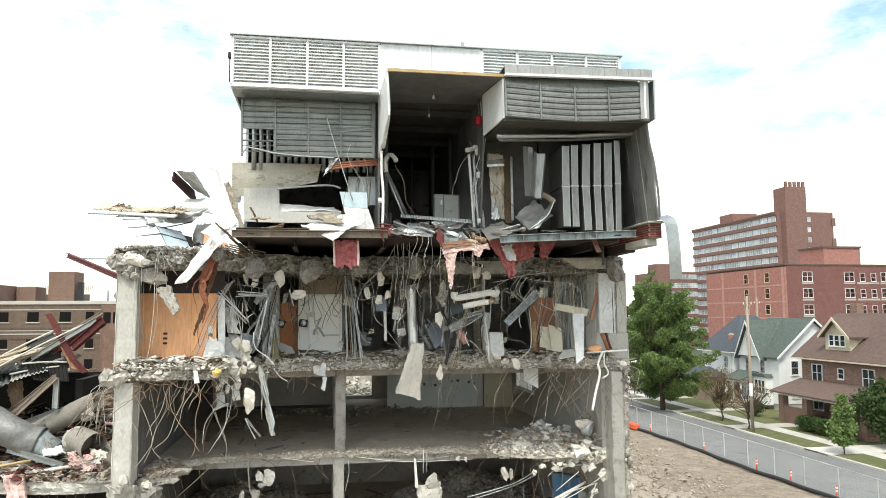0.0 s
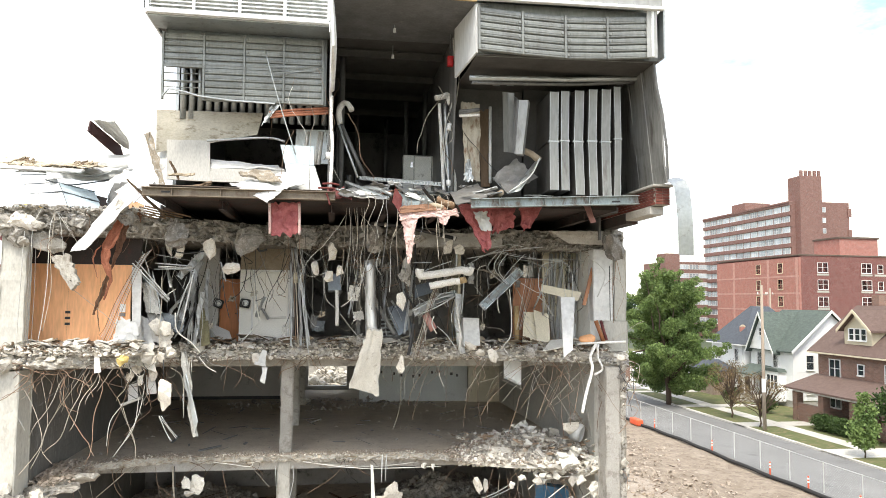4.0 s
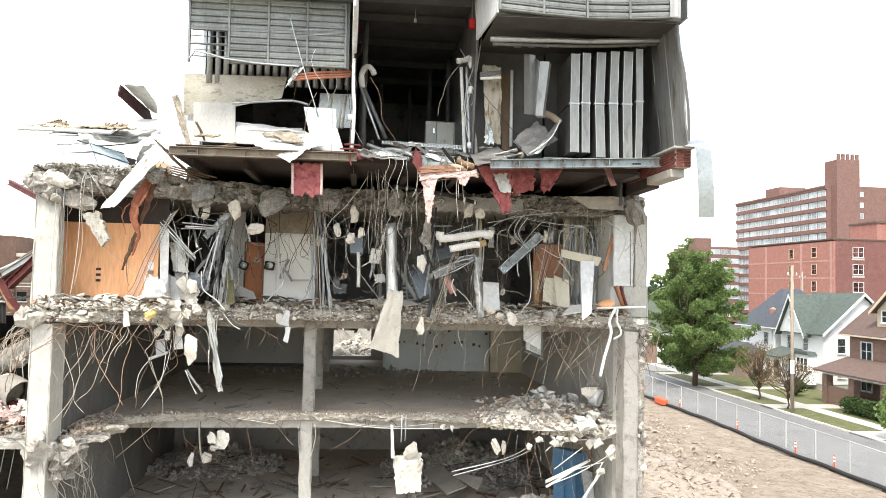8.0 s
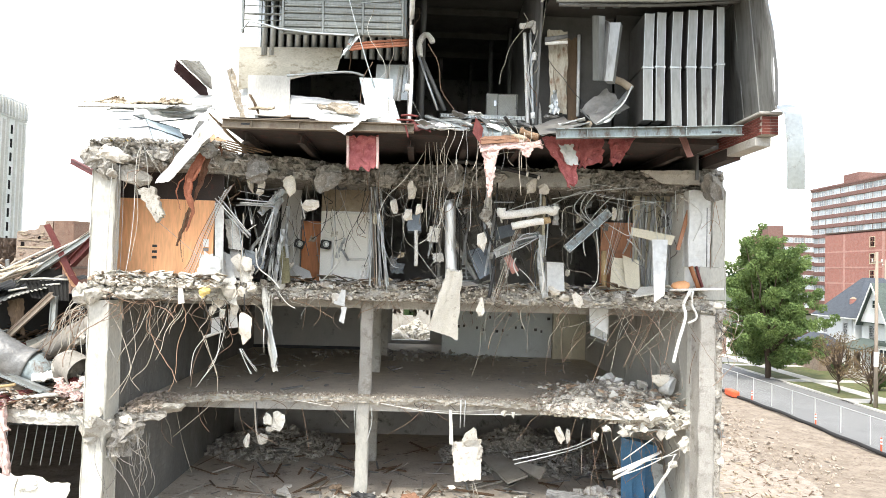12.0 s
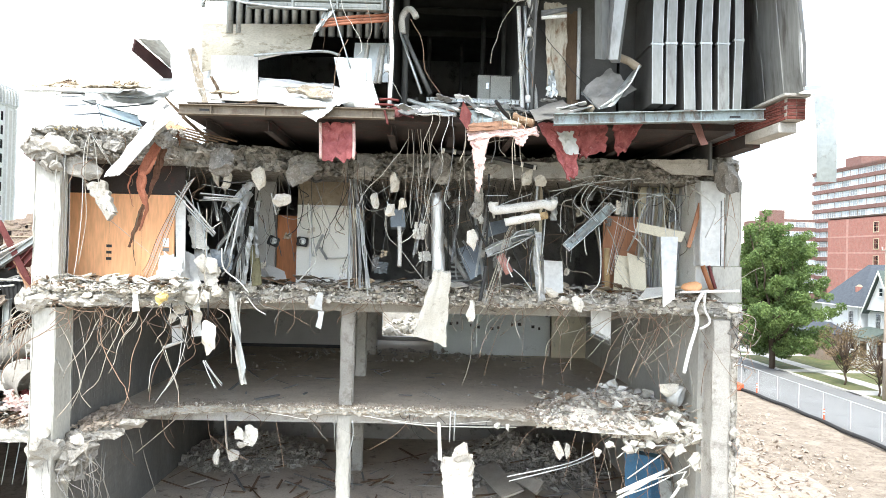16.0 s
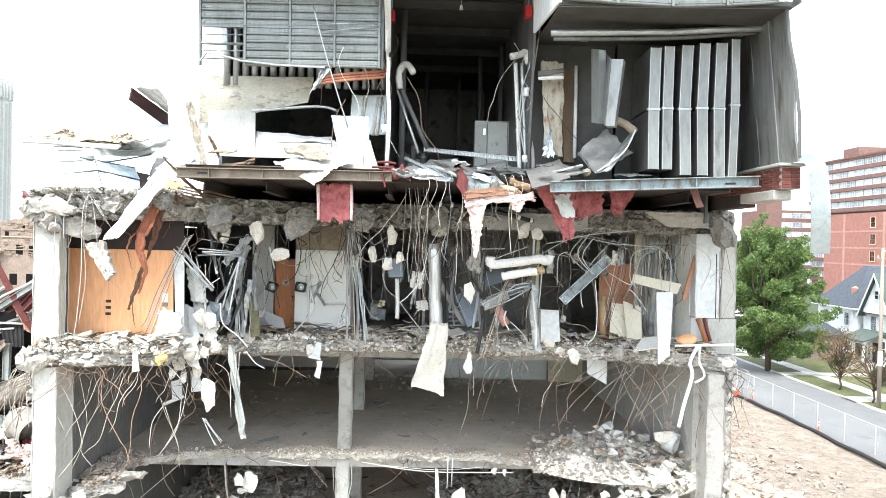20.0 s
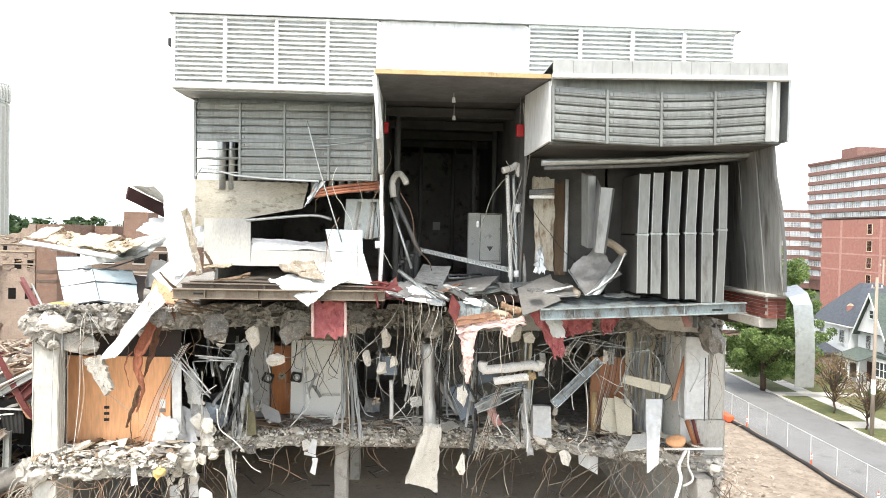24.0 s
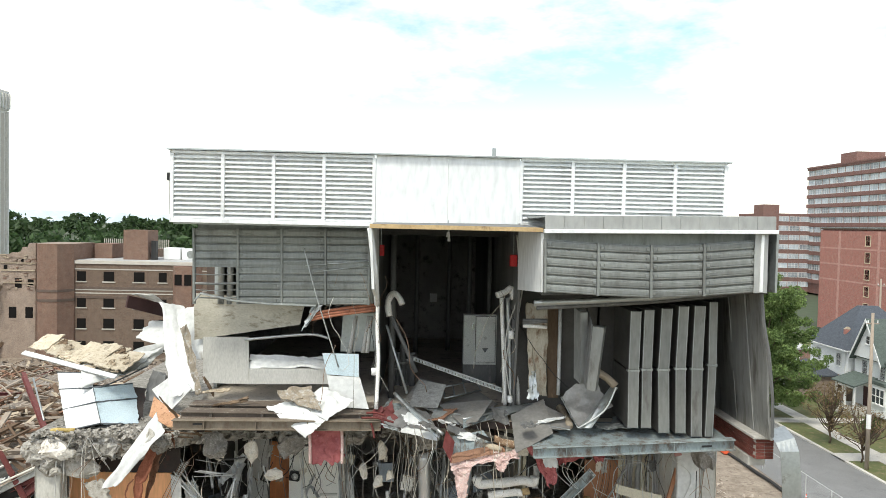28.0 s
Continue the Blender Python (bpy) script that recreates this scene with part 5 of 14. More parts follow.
def hip_roof(x0, x1, y0, y1, z, rise, over, m, h, name="roof"):
    """Four slopes up to a short ridge, with a real eave thickness."""
    bm = bmesh.new()
    inset = min(x1 - x0, y1 - y0) / 2 * 0.92
    a = [(x0 - over, y0 - over), (x1 + over, y0 - over), (x1 + over, y1 + over), (x0 - over, y1 + over)]
    t = [(x0 + inset, y0 + inset), (x1 - inset, y0 + inset), (x1 - inset, y1 - inset), (x0 + inset, y1 - inset)]
    rings = [[bm.verts.new((x, y, zz)) for x, y in q] for q, zz in ((a, z - 0.14), (a, z + 0.02), (t, z + rise))]
    for lo, hi in zip(rings, rings[1:]):
        for k in range(4):
            bm.faces.new((lo[k], lo[(k + 1) % 4], hi[(k + 1) % 4], hi[k]))
    bm.faces.new(rings[0][::-1])
    bm.faces.new(rings[2])
    part(name, bm, m, h)


def house_hip(x0, y0, y1):
    """A white sided house on a tan brick ground floor, under a steep grey hip roof."""
    h = thing("house", "white sided house with tan brick ground floor and slate-grey hip roof", "house", pose(0, 0, 0.13))
    x1 = x0 + 9
    part("wall", bx(x0, y0, 0, x1, y1, 3.2), M_BK_TAN, h)
    part("wall", bx(x0, y0, 3.201, x1, y1, 6.3), M_SIDING, h)
    siding(x0, y0, x1, y1, 3.3, 6.3, h, M_SIDING)
    hip_roof(x0, x1, y0, y1, 6.3, 4.6, 0.5, M_SHGREY, h)
    part("gutter", bx(x0 - 0.6, y0 - 0.6, 6.14, x0 - 0.52, y1 + 0.5, 6.27), M_TRIM, h)
    part("gutter", bx(x0 - 0.52, y0 - 0.6, 6.14, x1 + 0.5, y0 - 0.52, 6.27), M_TRIM, h)
    part("downpipe", tube(bmesh.new(), [(x0 - 0.08, y0 + 0.3, 0.1), (x0 - 0.08, y0 + 0.3, 6.1)], 0.06, 6), M_TRIM, h)
    part("side_wing", bx(x0 - 3.0, y1 - 5.5, 0, x0 - 0.01, y1 - 0.3, 3.0), M_BK_TAN, h, "tan brick sun porch")
    hip_roof(x0 - 3.0, x0 - 0.05, y1 - 5.5, y1 - 0.3, 3.0, 1.2, 0.3, M_SHGREY, h, "wing_roof")
    w = window_mesh(0.85, 1.4)
    for y in (y0 + 1.6, y1 - 1.8):
        put_window(w, h, pose(x0 - 0.05, y, 4.2, 0, 0, -90))
    for x in (x0 + 2, x0 + 5.5):
        put_window(w, h, pose(x, y0 - 0.05, 4.2))
    put_window(w, h, pose(x0 - 0.02, y0 + 1.2, 1.4, 0, 0, -90))


house_hip(51.5, 83.6, 91.0)
roof_vent(52.6, 85.6, 8.0)
house_white(74.9, 82.7, 51.8, M_SHGREEN, (77.4, 82.2), "white sided house with green shingle roof", "green")


def house_brick():
    x0, x1, y0, y1, ze = 50.0, 60.0, 56.0, 68.4, 7.0
    h = thing("house", "brown brick house with brown shingle roof and porch", "house", pose(0, 0, 0.13))
    part("wall", bx(x0, y0, 0, x1, y1, ze), M_BK_HOUSE, h)
    gable_roof(x0, x1, y0, y1, ze, 4.0, 0.7, 'y', M_SHBROWN, h)
    xm = (x0 + x1) / 2
    part("gable", prism([(x0, ze), (x1, ze), (xm, ze + 3.9)], y0 + 0.02, y0 + 0.3), M_BK_HOUSE, h)
    part("gable", prism([(x0, ze), (x1, ze), (xm, ze + 3.9)], y1 - 0.3, y1 - 0.02), M_BK_HOUSE, h)
    part("fascia", bx(x0 - 0.74, y0 - 0.7, ze - 0.58, x0 - 0.68, y1 + 0.7, ze - 0.44), M_CREAMP, h)
    # dormer
    dm, dw = 63.4, 1.75
    part("dormer_wall", prism([(dm - dw, ze + 0.5), (dm + dw, ze + 0.5), (dm + dw, ze + 2.0), (dm, ze + 3.5), (dm - dw, ze + 2.0)], x0 + 0.4, x0 + 4.6, 'x'), M_CREAMP, h)
    for s in (-1, 1):
        bm = bmesh.new()
        lo = [(x0 - 0.1, dm + s * (dw + 0.45), ze + 1.7), (x0 + 4.9, dm + s * (dw + 0.45), ze + 1.7), (x0 + 4.9, dm, ze + 3.6), (x0 - 0.1, dm, ze + 3.6)]
        p = [bm.verts.new(q) for q in lo] + [bm.verts.new((q[0], q[1], q[2] + 0.16)) for q in lo]
        for f in ((0, 1, 2, 3), (4, 5, 6, 7), (0, 1, 5, 4), (1, 2, 6, 5), (2, 3, 7, 6), (3, 0, 4, 7)):
            bm.faces.new([p[i] for i in f])
        part("dormer_roof", bm, M_SHBROWN, h)
        part("dormer_board", prism([(dm + s * (dw + 0.45), ze + 1.55), (dm + s * (dw + 0.45), ze + 1.85), (dm, ze + 3.78), (dm, ze + 3.45)], x0 - 0.17, x0 - 0.1, 'x'), M_CREAMP, h)
    wd = window_mesh(0.6, 1.0)
    for i in (-1, 0, 1):
        put_window(wd, h, pose(x0 + 0.36, dm + i * 0.78, ze + 0.95, 0, 0, -90))
    wa, wb = window_mesh(1.4, 1.6, bars=2), window_mesh(0.7, 0.9)
    put_window(wa, h, pose(x0 - 0.05, 66.0, 4.3, 0, 0, -90))
    put_window(wb, h, pose(x0 - 0.05, 62.6, 4.8, 0, 0, -90))
    put_window(wa, h, pose(x0 - 0.05, 59.0, 4.3, 0, 0, -90))
    put_window(wa, h, pose(x0 - 0.05, 66.0, 1.4, 0, 0, -90))
    for x in (52.5, 56.5):
        put_window(wa, h, pose(x, y0 - 0.05, 4.2))
    # porch
    part("porch_floor", bx(x0 - 3, y0, 0, x0, y1 - 0.4, 0.8), M_BK_HOUSE, h)
    bm = bmesh.new()
    lo = [(x0 - 3.7, y0 - 0.6, 3.0), (x0, y0 - 0.6, 4.2), (x0, y1 + 0.3, 4.2), (x0 - 3.7, y1 + 0.3, 3.0)]
    p = [bm.verts.new(q) for q in lo] + [bm.verts.new((q[0], q[1], q[2] + 0.16)) for q in lo]
    for f in ((0, 1, 2, 3), (4, 5, 6, 7), (0, 1, 5, 4), (1, 2, 6, 5), (2, 3, 7, 6), (3, 0, 4, 7)):
        bm.faces.new([p[i] for i in f])
    part("porch_roof", bm, M_SHBROWN, h)
    part("porch_beam", bx(x0 - 3.1, y0, 2.75, x0 - 2.7, y1 - 0.4, 3.0), M_TRIM, h)
    for y in (y0 + 0.3, 60.0, 64.0, y1 - 0.7):
        part("porch_pier", bx(x0 - 3.15, y - 0.35, 0, x0 - 2.5, y + 0.35, 2.75), M_BK_HOUSE, h)
    part("parapet", bx(x0 - 3.05, 64.4, 0.8, x0 - 2.8, y1 - 1.05, 1.7), M_BK_HOUSE, h)
    part("front_door", bx(x0 - 0.06, 61.4, 0.8, x0 - 0.005, 62.4, 2.9), M_MAROON, h)
    part("chimney", bx(xm + 0.3, 66.4, ze + 3, xm + 1.1, 67.4, ze + 5.2), M_BK_HOUSE, h)
    for i in range(4):
        part("step", bx(x0 - 3.05 - 0.3 * (i + 1), 61.2, 0, x0 - 3.05 - 0.3 * i, 62.9, 0.6 - 0.16 * i), M_WALK, h)


house_brick()


def apartment_block():
    """The four-storey red brick flats behind the houses: end wall paler as if sunlit, long wall darker."""
    b = thing("apartment_building", "red brick apartment block with flat parapet roof", "building", pose(0, 0, 0))
    x0, x1, y0, y1, zt = 86.5, 150.0, 122.0, 150.0, 20.3
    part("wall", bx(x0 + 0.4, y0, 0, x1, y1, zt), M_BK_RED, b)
    # Sunlight on this weathered end is put into its paler brick.
    part("end_wall", bx(x0, y0 + 0.02, 0, x0 + 0.4, y1, zt - 0.25), M_BK_PALE, b, "weathered brick end wall, paler for the sunlight on it")
    part("coping", bx(x0 - 0.1, y0 - 0.1, zt, x1, y1, zt + 0.25), M_BK_DARK, b)
    part("roof_house", bx(x0 + 21, y0 + 16, zt + 0.25, x0 + 30, y1 - 4, zt + 5), M_BK_PALE, b)
    part("roof_house_cap", bx(x0 + 20.8, y0 + 15.8, zt + 5, x0 + 30.2, y1 - 3.8, zt + 5.4), M_BK_DARK, b)
    wa, wb = window_mesh(2.0, 1.7, bars=2), window_mesh(1.0, 1.5)
    we = window_mesh(1.4, 1.8, trim=M_CREAMP)
    lint = mesh_of("lintel", bx(-1.2, -0.06, 0, 1.2, 0.05, 0.35), M_STONE)
    for k in range(6):
        z = zt - 3.0 - 3.15 * k
        if z < 1:
            break
        for x, w in ((91.3, wa), (100.3, wa), (103.2, wb), (105.6, wb), (108.3, wa), (117, wa), (121, wb), (124, wb), (128, wa), (136, wa), (141, wb)):
            put_window(w, b, pose(x, y0 - 0.02, z))
            piece("lintel", lint, b, pose(x, y0, z - 0.6))
        for y in (127.5, 134.5):
            put_window(we, b, pose(x0 - 0.02, y, z, 0, 0, -90))
    for z in (zt - 3.9, zt - 7.05, zt - 10.2):
        part("band", bx(x0 - 0.03, y0, z, x0 + 0.001, y1, z + 0.3), M_FADED, b, "faded pale band")
    for y in (y0 + 0.3, 131.0, 143.0):
        part("band", bx(x0 - 0.028, y, 1, x0 + 0.001, y + 0.7, zt - 0.3), M_FADED, b, "faded pale band")


apartment_block()


def slab_tower():
    """The twelve-storey brick tower with ribbon windows and a stair core."""
    b = thing("tower_block", "twelve-storey brown-red brick tower with ribbon windows", "building", pose(0, 0, 0))
    x0, x1, y0, y1 = 131.2, 150.2, 188.0, 236.0
    zt, st = 40.5, 3.05
    part("core_wall", bx(x0 + 0.5, y0, 0, x1, y1, zt), M_BK_TOWER, b)
    part("stair_core", bx(x0 + 1.8, y0 - 2.4, 0, x0 + 8.6, y0 + 3, zt + 7.5), M_BK_TOWER, b)
    cren = mesh_of("crenel", bx(-0.4, -0.25, 0, 0.4, 0.25, 1.6), M_BK_TOWER)
    for i in range(5):
        piece("crenel", cren, b, pose(x0 + 2.4 + i * 1.4, y0 - 2.1, zt + 7.5))
    part("lift_house", bx(x0 + 5, y0 + 30, zt, x0 + 14, y0 + 38, zt + 4.2), M_BK_TOWER, b)
    part("roof_edge", bx(x0 - 0.2, y0, zt, x1, y1, zt + 0.5), M_BK_TOWER, b)
    # ribbon windows on the street side, floor by floor
    wm = window_mesh(3.3, 1.6, bars=3, trim=M_TRIM, glass=M_BLIND, sill=False)
    for k in range(12):
        z = zt - 2.4 - k * st
        part("spandrel", bx(x0, y0, z - 1.25, x0 + 0.5, y1, z - 0.1), M_BK_TOWER, b)
        for i in range(12):
            put_window(wm, b, pose(x0 + 0.35, y0 + 2.2 + i * 3.95, z, 0, 0, -90))
    part("spandrel", bx(x0, y0, zt - 0.65, x0 + 0.5, y1, zt), M_BK_TOWER, b)
    ws = window_mesh(2.0, 1.3, trim=M_TRIM, glass=M_BLIND, sill=False)
    for k in range(11):
        z = zt - 2.4 - k * st
        put_window(ws, b, pose(x0 + 10.4, y0 - 0.05, z))
    # end bays that step out along the wing's edge
    for k in range(6):
        part("bay", bx(x1 - 0.6, y0 - 0.3, zt - 3.6 - k * 6.1, x1 + 0.6, y0 + 2, zt - 1.2 - k * 6.1), M_BK_TOWER, b)


slab_tower()


def low_tower():
    b = thing("tower_block", "lower brick block with ribbon windows behind the tree", "building", pose(0, 0, 0))
    x0, y0, zt = 117.0, 234.0, 25.7
    part("wall", bx(x0, y0, 0, x0 + 34, y0 + 20, zt), M_BK_TOWER, b)
    part("stair_core", bx(x0 - 1.4, y0 - 0.5, 0, x0 + 3.9, y0 + 6, zt + 2.8), M_BK_TOWER, b)
    wm = window_mesh(3.2, 1.5, bars=3, glass=M_BLIND, sill=False)
    for k in range(8):
        for i in range(6):
            put_window(wm, b, pose(x0 + 5.8 + i * 3.6, y0 - 0.05, zt - 2.5 - k * 3.05))


low_tower()


def white_tower():
    """The pale concrete tower with slit windows on its long side."""
    b = thing("office_tower", "tall pale concrete tower with narrow slit windows", "building", pose(0, 0, 0))
    xr, y0, y1, zt = -104.8, 140.0, 196.0, 51.6
    part("shaft", bx(xr - 26, y0, 0, xr, y1, zt - 5), M_TOWERW, b)
    part("crown", bx(xr - 26.2, y0, zt - 5, xr + 0.35, y1 + 0.3, zt), M_TOWERW, b)
    fin = mesh_of("fin", bx(0, -0.3, 0, 0.7, 0.3, zt - 5.3), M_TOWERW)
    fint = mesh_of("crown_fin", bx(0.35, -0.25, zt - 4.6, 0.95, 0.25, zt - 0.7), M_TOWERW)
    slit = mesh_of("window", bx(-0.02, -0.6, 0, 0.04, 0.6, 2.3), M_VOID)
    dark = mesh_of("recess", bx(-0.02, -0.9, 0, 0.03, 0.9, zt - 6), M_STONE)
    for i in range(26):
        piece("crown_fin", fint, b, pose(xr, y1 - 0.4 - i * 1.4, 0))
    for i in range(11):
        y = y1 - 0.6 - i * 3.6
        piece("fin", fin, b, pose(xr, y, 0))
        if i % 2 == 1:
            for k in range(12):
                piece("window", slit, b, pose(xr, y - 1.8, zt - 9 - k * 3.6))
        else:
            piece("recess", dark, b, pose(xr, y - 1.8, 0.2))


white_tower()


def old_wing():
    """The old brown brick hospital wing with octagonal bays, partly torn down."""
    b = thing("old_brick_wing", "old brown brick wing with square empty windows", "building", pose(0, 0, 0))
    y0, zt = 105.0, 13.0
    part("wall", bx(-44.2, y0, 0, -26, y0 + 18, zt), M_BK_OLD, b)
    part("coping", bx(-44.3, y0 - 0.15, zt, -26, y0 + 18, zt + 0.45), M_STONE, b)
    part("roof_sheet", bx(-44, y0 + 0.4, zt + 0.45, -26, y0 + 17.5, zt + 0.5), M_ROOFING, b)
    for z in (8.9, 9.35, 12.2):
        part("band", bx(-44.25, y0 - 0.06, z, -26, y0 - 0.005, z + 0.14), M_STONE, b)
    octa = [(-49.0, y0 - 0.3), (-47.7, y0 - 2.2), (-45.2, y0 - 2.2), (-43.9, y0 - 0.3), (-43.9, y0 + 6), (-49.0, y0 + 6)]

    def bay(pts, z1, nm):
        bm = bmesh.new()
        lo = [bm.verts.new((x, y, 0)) for x, y in pts]
        hi = [bm.verts.new((x, y, z1)) for x, y in pts]
        bm.faces.new(hi)
        for i in range(len(pts)):
            j = (i + 1) % len(pts)
            bm.faces.new((lo[i], lo[j], hi[j], hi[i]))
        return part(nm, bm, M_BK_STAIR, b)
    bay(octa, 15.7, "octagonal_bay")
    bay([(-30.6, y0), (-29.7, y0 - 1.8), (-27.5, y0 - 1.8), (-26.6, y0), (-26.6, y0 + 3), (-30.6, y0 + 3)], 12.9, "octagonal_bay")
    part("stair_tower", bx(-38.6, y0 + 3, zt, -35.2, y0 + 7, 17.7), M_BK_STAIR, b)
    part("roof_wall", bx(-43.5, y0 + 5, zt, -41, y0 + 9, 15.6), M_BK_STAIR, b)
    part("escape_ladder", bx(-34.9, y0 + 3.5, zt + 0.5, -34.2, y0 + 4.2, 16.2), M_BLACK, b)
    win = mesh_of("window", box(box(bmesh.new(), -0.6, -0.02, 0, 0.6, 0.03, 1.35), -0.62, -0.03, 0.66, 0.62, 0.0, 0.72), M_VOID)
    sill = mesh_of("sill", bx(-0.75, -0.12, -0.16, 0.75, 0.05, 0.0), M_STONE)
    for x, sc in ((-43.0, 1), (-39.3, 1.2), (-35.2, 1.2), (-32.0, 0.9)):
        for z in (10.6, 7.0, 4.1, 1.0):
            piece("window", win, b, pose(x, y0 - 0.02, z) @ Matrix.Diagonal((sc, 1, 1, 1)))
            piece("sill", sill, b, pose(x, y0, z) @ Matrix.Diagonal((sc, 1, 1, 1)))
    for x in (-29.3, -28.0, ):
        piece("window", win, b, pose(x, y0 - 1.83, 10.4) @ Matrix.Diagonal((0.8, 1, 1.1, 1)))
    # torn end of the wing
    part("torn_wall", ragged_slab(-60, -53.4, y0 + 6, lambda x: y0 + 1 + 0.8 * math.sin(x * 1.7), 9.5, 13.2, seed=31, amp=0.9), M_BK_OLD, b, "torn brick end wall")
    top = [(-53.5 + 0.22 * k, 13.9 + 0.045 * k + 0.16 * R.uniform(-1, 1) + (0.45 if k > 13 else 0) + (0.5 if k > 17 else 0)) for k in range(23)]
    part("torn_facade", prism([(-53.5, 0)] + top + [(-48.66, 0)], y0 - 1.0, y0 - 0.4), M_BK_TAN, b, "tan brick facade with a stepped broken top")
    for z in (12.9, 11.9, 10.2):
        part("stone_course", bx(-53.3, y0 - 1.12, z, -48.7, y0 - 1.003, z + 0.16), M_TAN, b)
    for x, z, w, h in ((-52.9, 12.1, 0.5, 0.6), (-51.4, 9.6, 0.9, 1.3), (-49.7, 9.7, 0.8, 1.1), (-50.6, 13.15, 0.35, 0.4), (-52.2, 5.5, 1.0, 1.5), (-50.0, 5.5, 1.0, 1.5)):
        part("torn_opening", bx(x, y0 - 1.03, z, x + w, y0 - 1.002, z + h), M_VOID, b, "dark torn opening")
    for k in range(60):
        x, z = R.uniform(-53.4, -48.8), R.uniform(9, 14)
        part("loose_brick", bx(x, y0 - 1.06 - R.uniform(0, 0.08), z, x + R.uniform(0.25, 0.8), y0 - 1.001, z + R.uniform(0.08, 0.2)), R.choice((M_TAN, M_BK_TAN, M_BK_TAN, M_BK_STAIR)), b)
    for z in (0.4, 4.3, 8.3):
        part("torn_floor", ragged_slab(-60, -53.4, y0 + 7, lambda x: y0 - 2 + 0.9 * math.sin(x * 1.1 + z), z, z + 0.5, seed=int(z) + 40, amp=0.8), M_BROKEN, b)
    part("torn_back", bx(-60, y0 + 5, 0, -48.9, y0 + 5.4, 13), M_DARK, b)
    for i in range(5):
        x = -58.5 + i * 1.0
        part("torn_pier", bx(x, y0 - 0.8 + 0.5 * math.sin(i * 2.1), 0, x + R.uniform(0.3, 0.8), y0 + 1, R.choice((4.3, 8.3, 9.5))), M_BK_OLD if i % 2 else M_CONC, b)
    for i in range(46):
        x, z = R.uniform(-59.5, -53.6), R.choice((0.9, 4.8, 8.8))
        L = R.uniform(0.6, 2.6)
        a = R.uniform(-1.2, 1.2)
        m_ = R.choice((M_POLE, M_BROWN, M_CONC, M_GALV, M_PLASTER, M_BK_OLD))
        part("debris", tube(bmesh.new(), [(x, y0 - 1.4 + R.uniform(-0.5, 1), z), (x + L * math.sin(a), y0 - 1.2 + R.uniform(-0.6, 0.4), z + L * abs(math.cos(a)))], R.uniform(0.06, 0.3), 5), m_, b)
    for z in (8.75, 10.05):
        part("dark_course", bx(-44.26, y0 - 0.07, z - 0.5, -26, y0 - 0.003, z - 0.2), M_BK_DARK, b, "dark brick band")
    for i in range(5):
        p0, p1 = octa[i % 6], octa[(i + 1) % 6]
        for z in (7.9, 9.2):
            bm = bmesh.new()
            d = (Vector((p1[0], p1[1], 0)) - Vector((p0[0], p0[1], 0)))
            nn = Vector((d.y, -d.x, 0)).normalized() * 0.06
            lo_ = [Vector((*p0, z)) + nn, Vector((*p1, z)) + nn, Vector((*p1, z)) - nn, Vector((*p0, z)) - nn]
            va = [bm.verts.new(q) for q in lo_]
            vb = [bm.verts.new(q + Vector((0, 0, 0.35))) for q in lo_]
            bm.faces.new(va)
            bm.faces.new(vb)
            for q in range(4):
                bm.faces.new((va[q], va[(q + 1) % 4], vb[(q + 1) % 4], vb[q]))
            part("dark_course", bm, M_BK_DARK, b, "dark brick band")
    picket = mesh_of("picket", bx(-0.06, -0.02, 0, 0.06, 0.02, 1.5), M_STONE)
    for i in range(34):
        piece("picket", picket, b, pose(-46 + i * 0.3, y0 + 14, zt + 1.6))
    part("rear_roof", bx(-52, y0 + 12, 0, -33, y0 + 16, zt + 1.7), M_BK_DARK, b, "dark rear roof block")
    ac = thing("rooftop_unit", "white rooftop air-conditioning unit", "air conditioner", pose(-31.5, y0 + 6, zt + 0.5))
    part("casing", bx(-2.2, -1, 0, 0.2, 1, 1.7, 0.05), M_TRIM, ac)
    part("casing", bx(0.4, -1, 0, 3.0, 1, 1.6, 0.05), M_TRIM, ac)
    part("fan_ring", tube(bmesh.new(), [(1.7, -1.08, 0.8), (1.7, -1.0, 0.8)], 0.55, 14), M_LOUVER, ac)


old_wing()


def garage():
    """A low brown brick garage by the side street."""
    g = thing("garage", "low brown brick garage with flat roof and dark doors", "garage", pose(41.5, 101, 0.13))
    part("wall", bx(0, 0, 0, 16, 9, 3.3), M_BK_HOUSE, g)
    part("roof", bx(-0.25, -0.25, 3.301, 16.25, 9.25, 3.55, 0.03), M_ROOFING, g)
    for i in range(3):
        part("door", bx(3.0 + 4.2 * i, -0.06, 0, 5.8 + 4.2 * i, -0.003, 2.3, 0.01), M_TRIM, g, "white panel door")


garage()


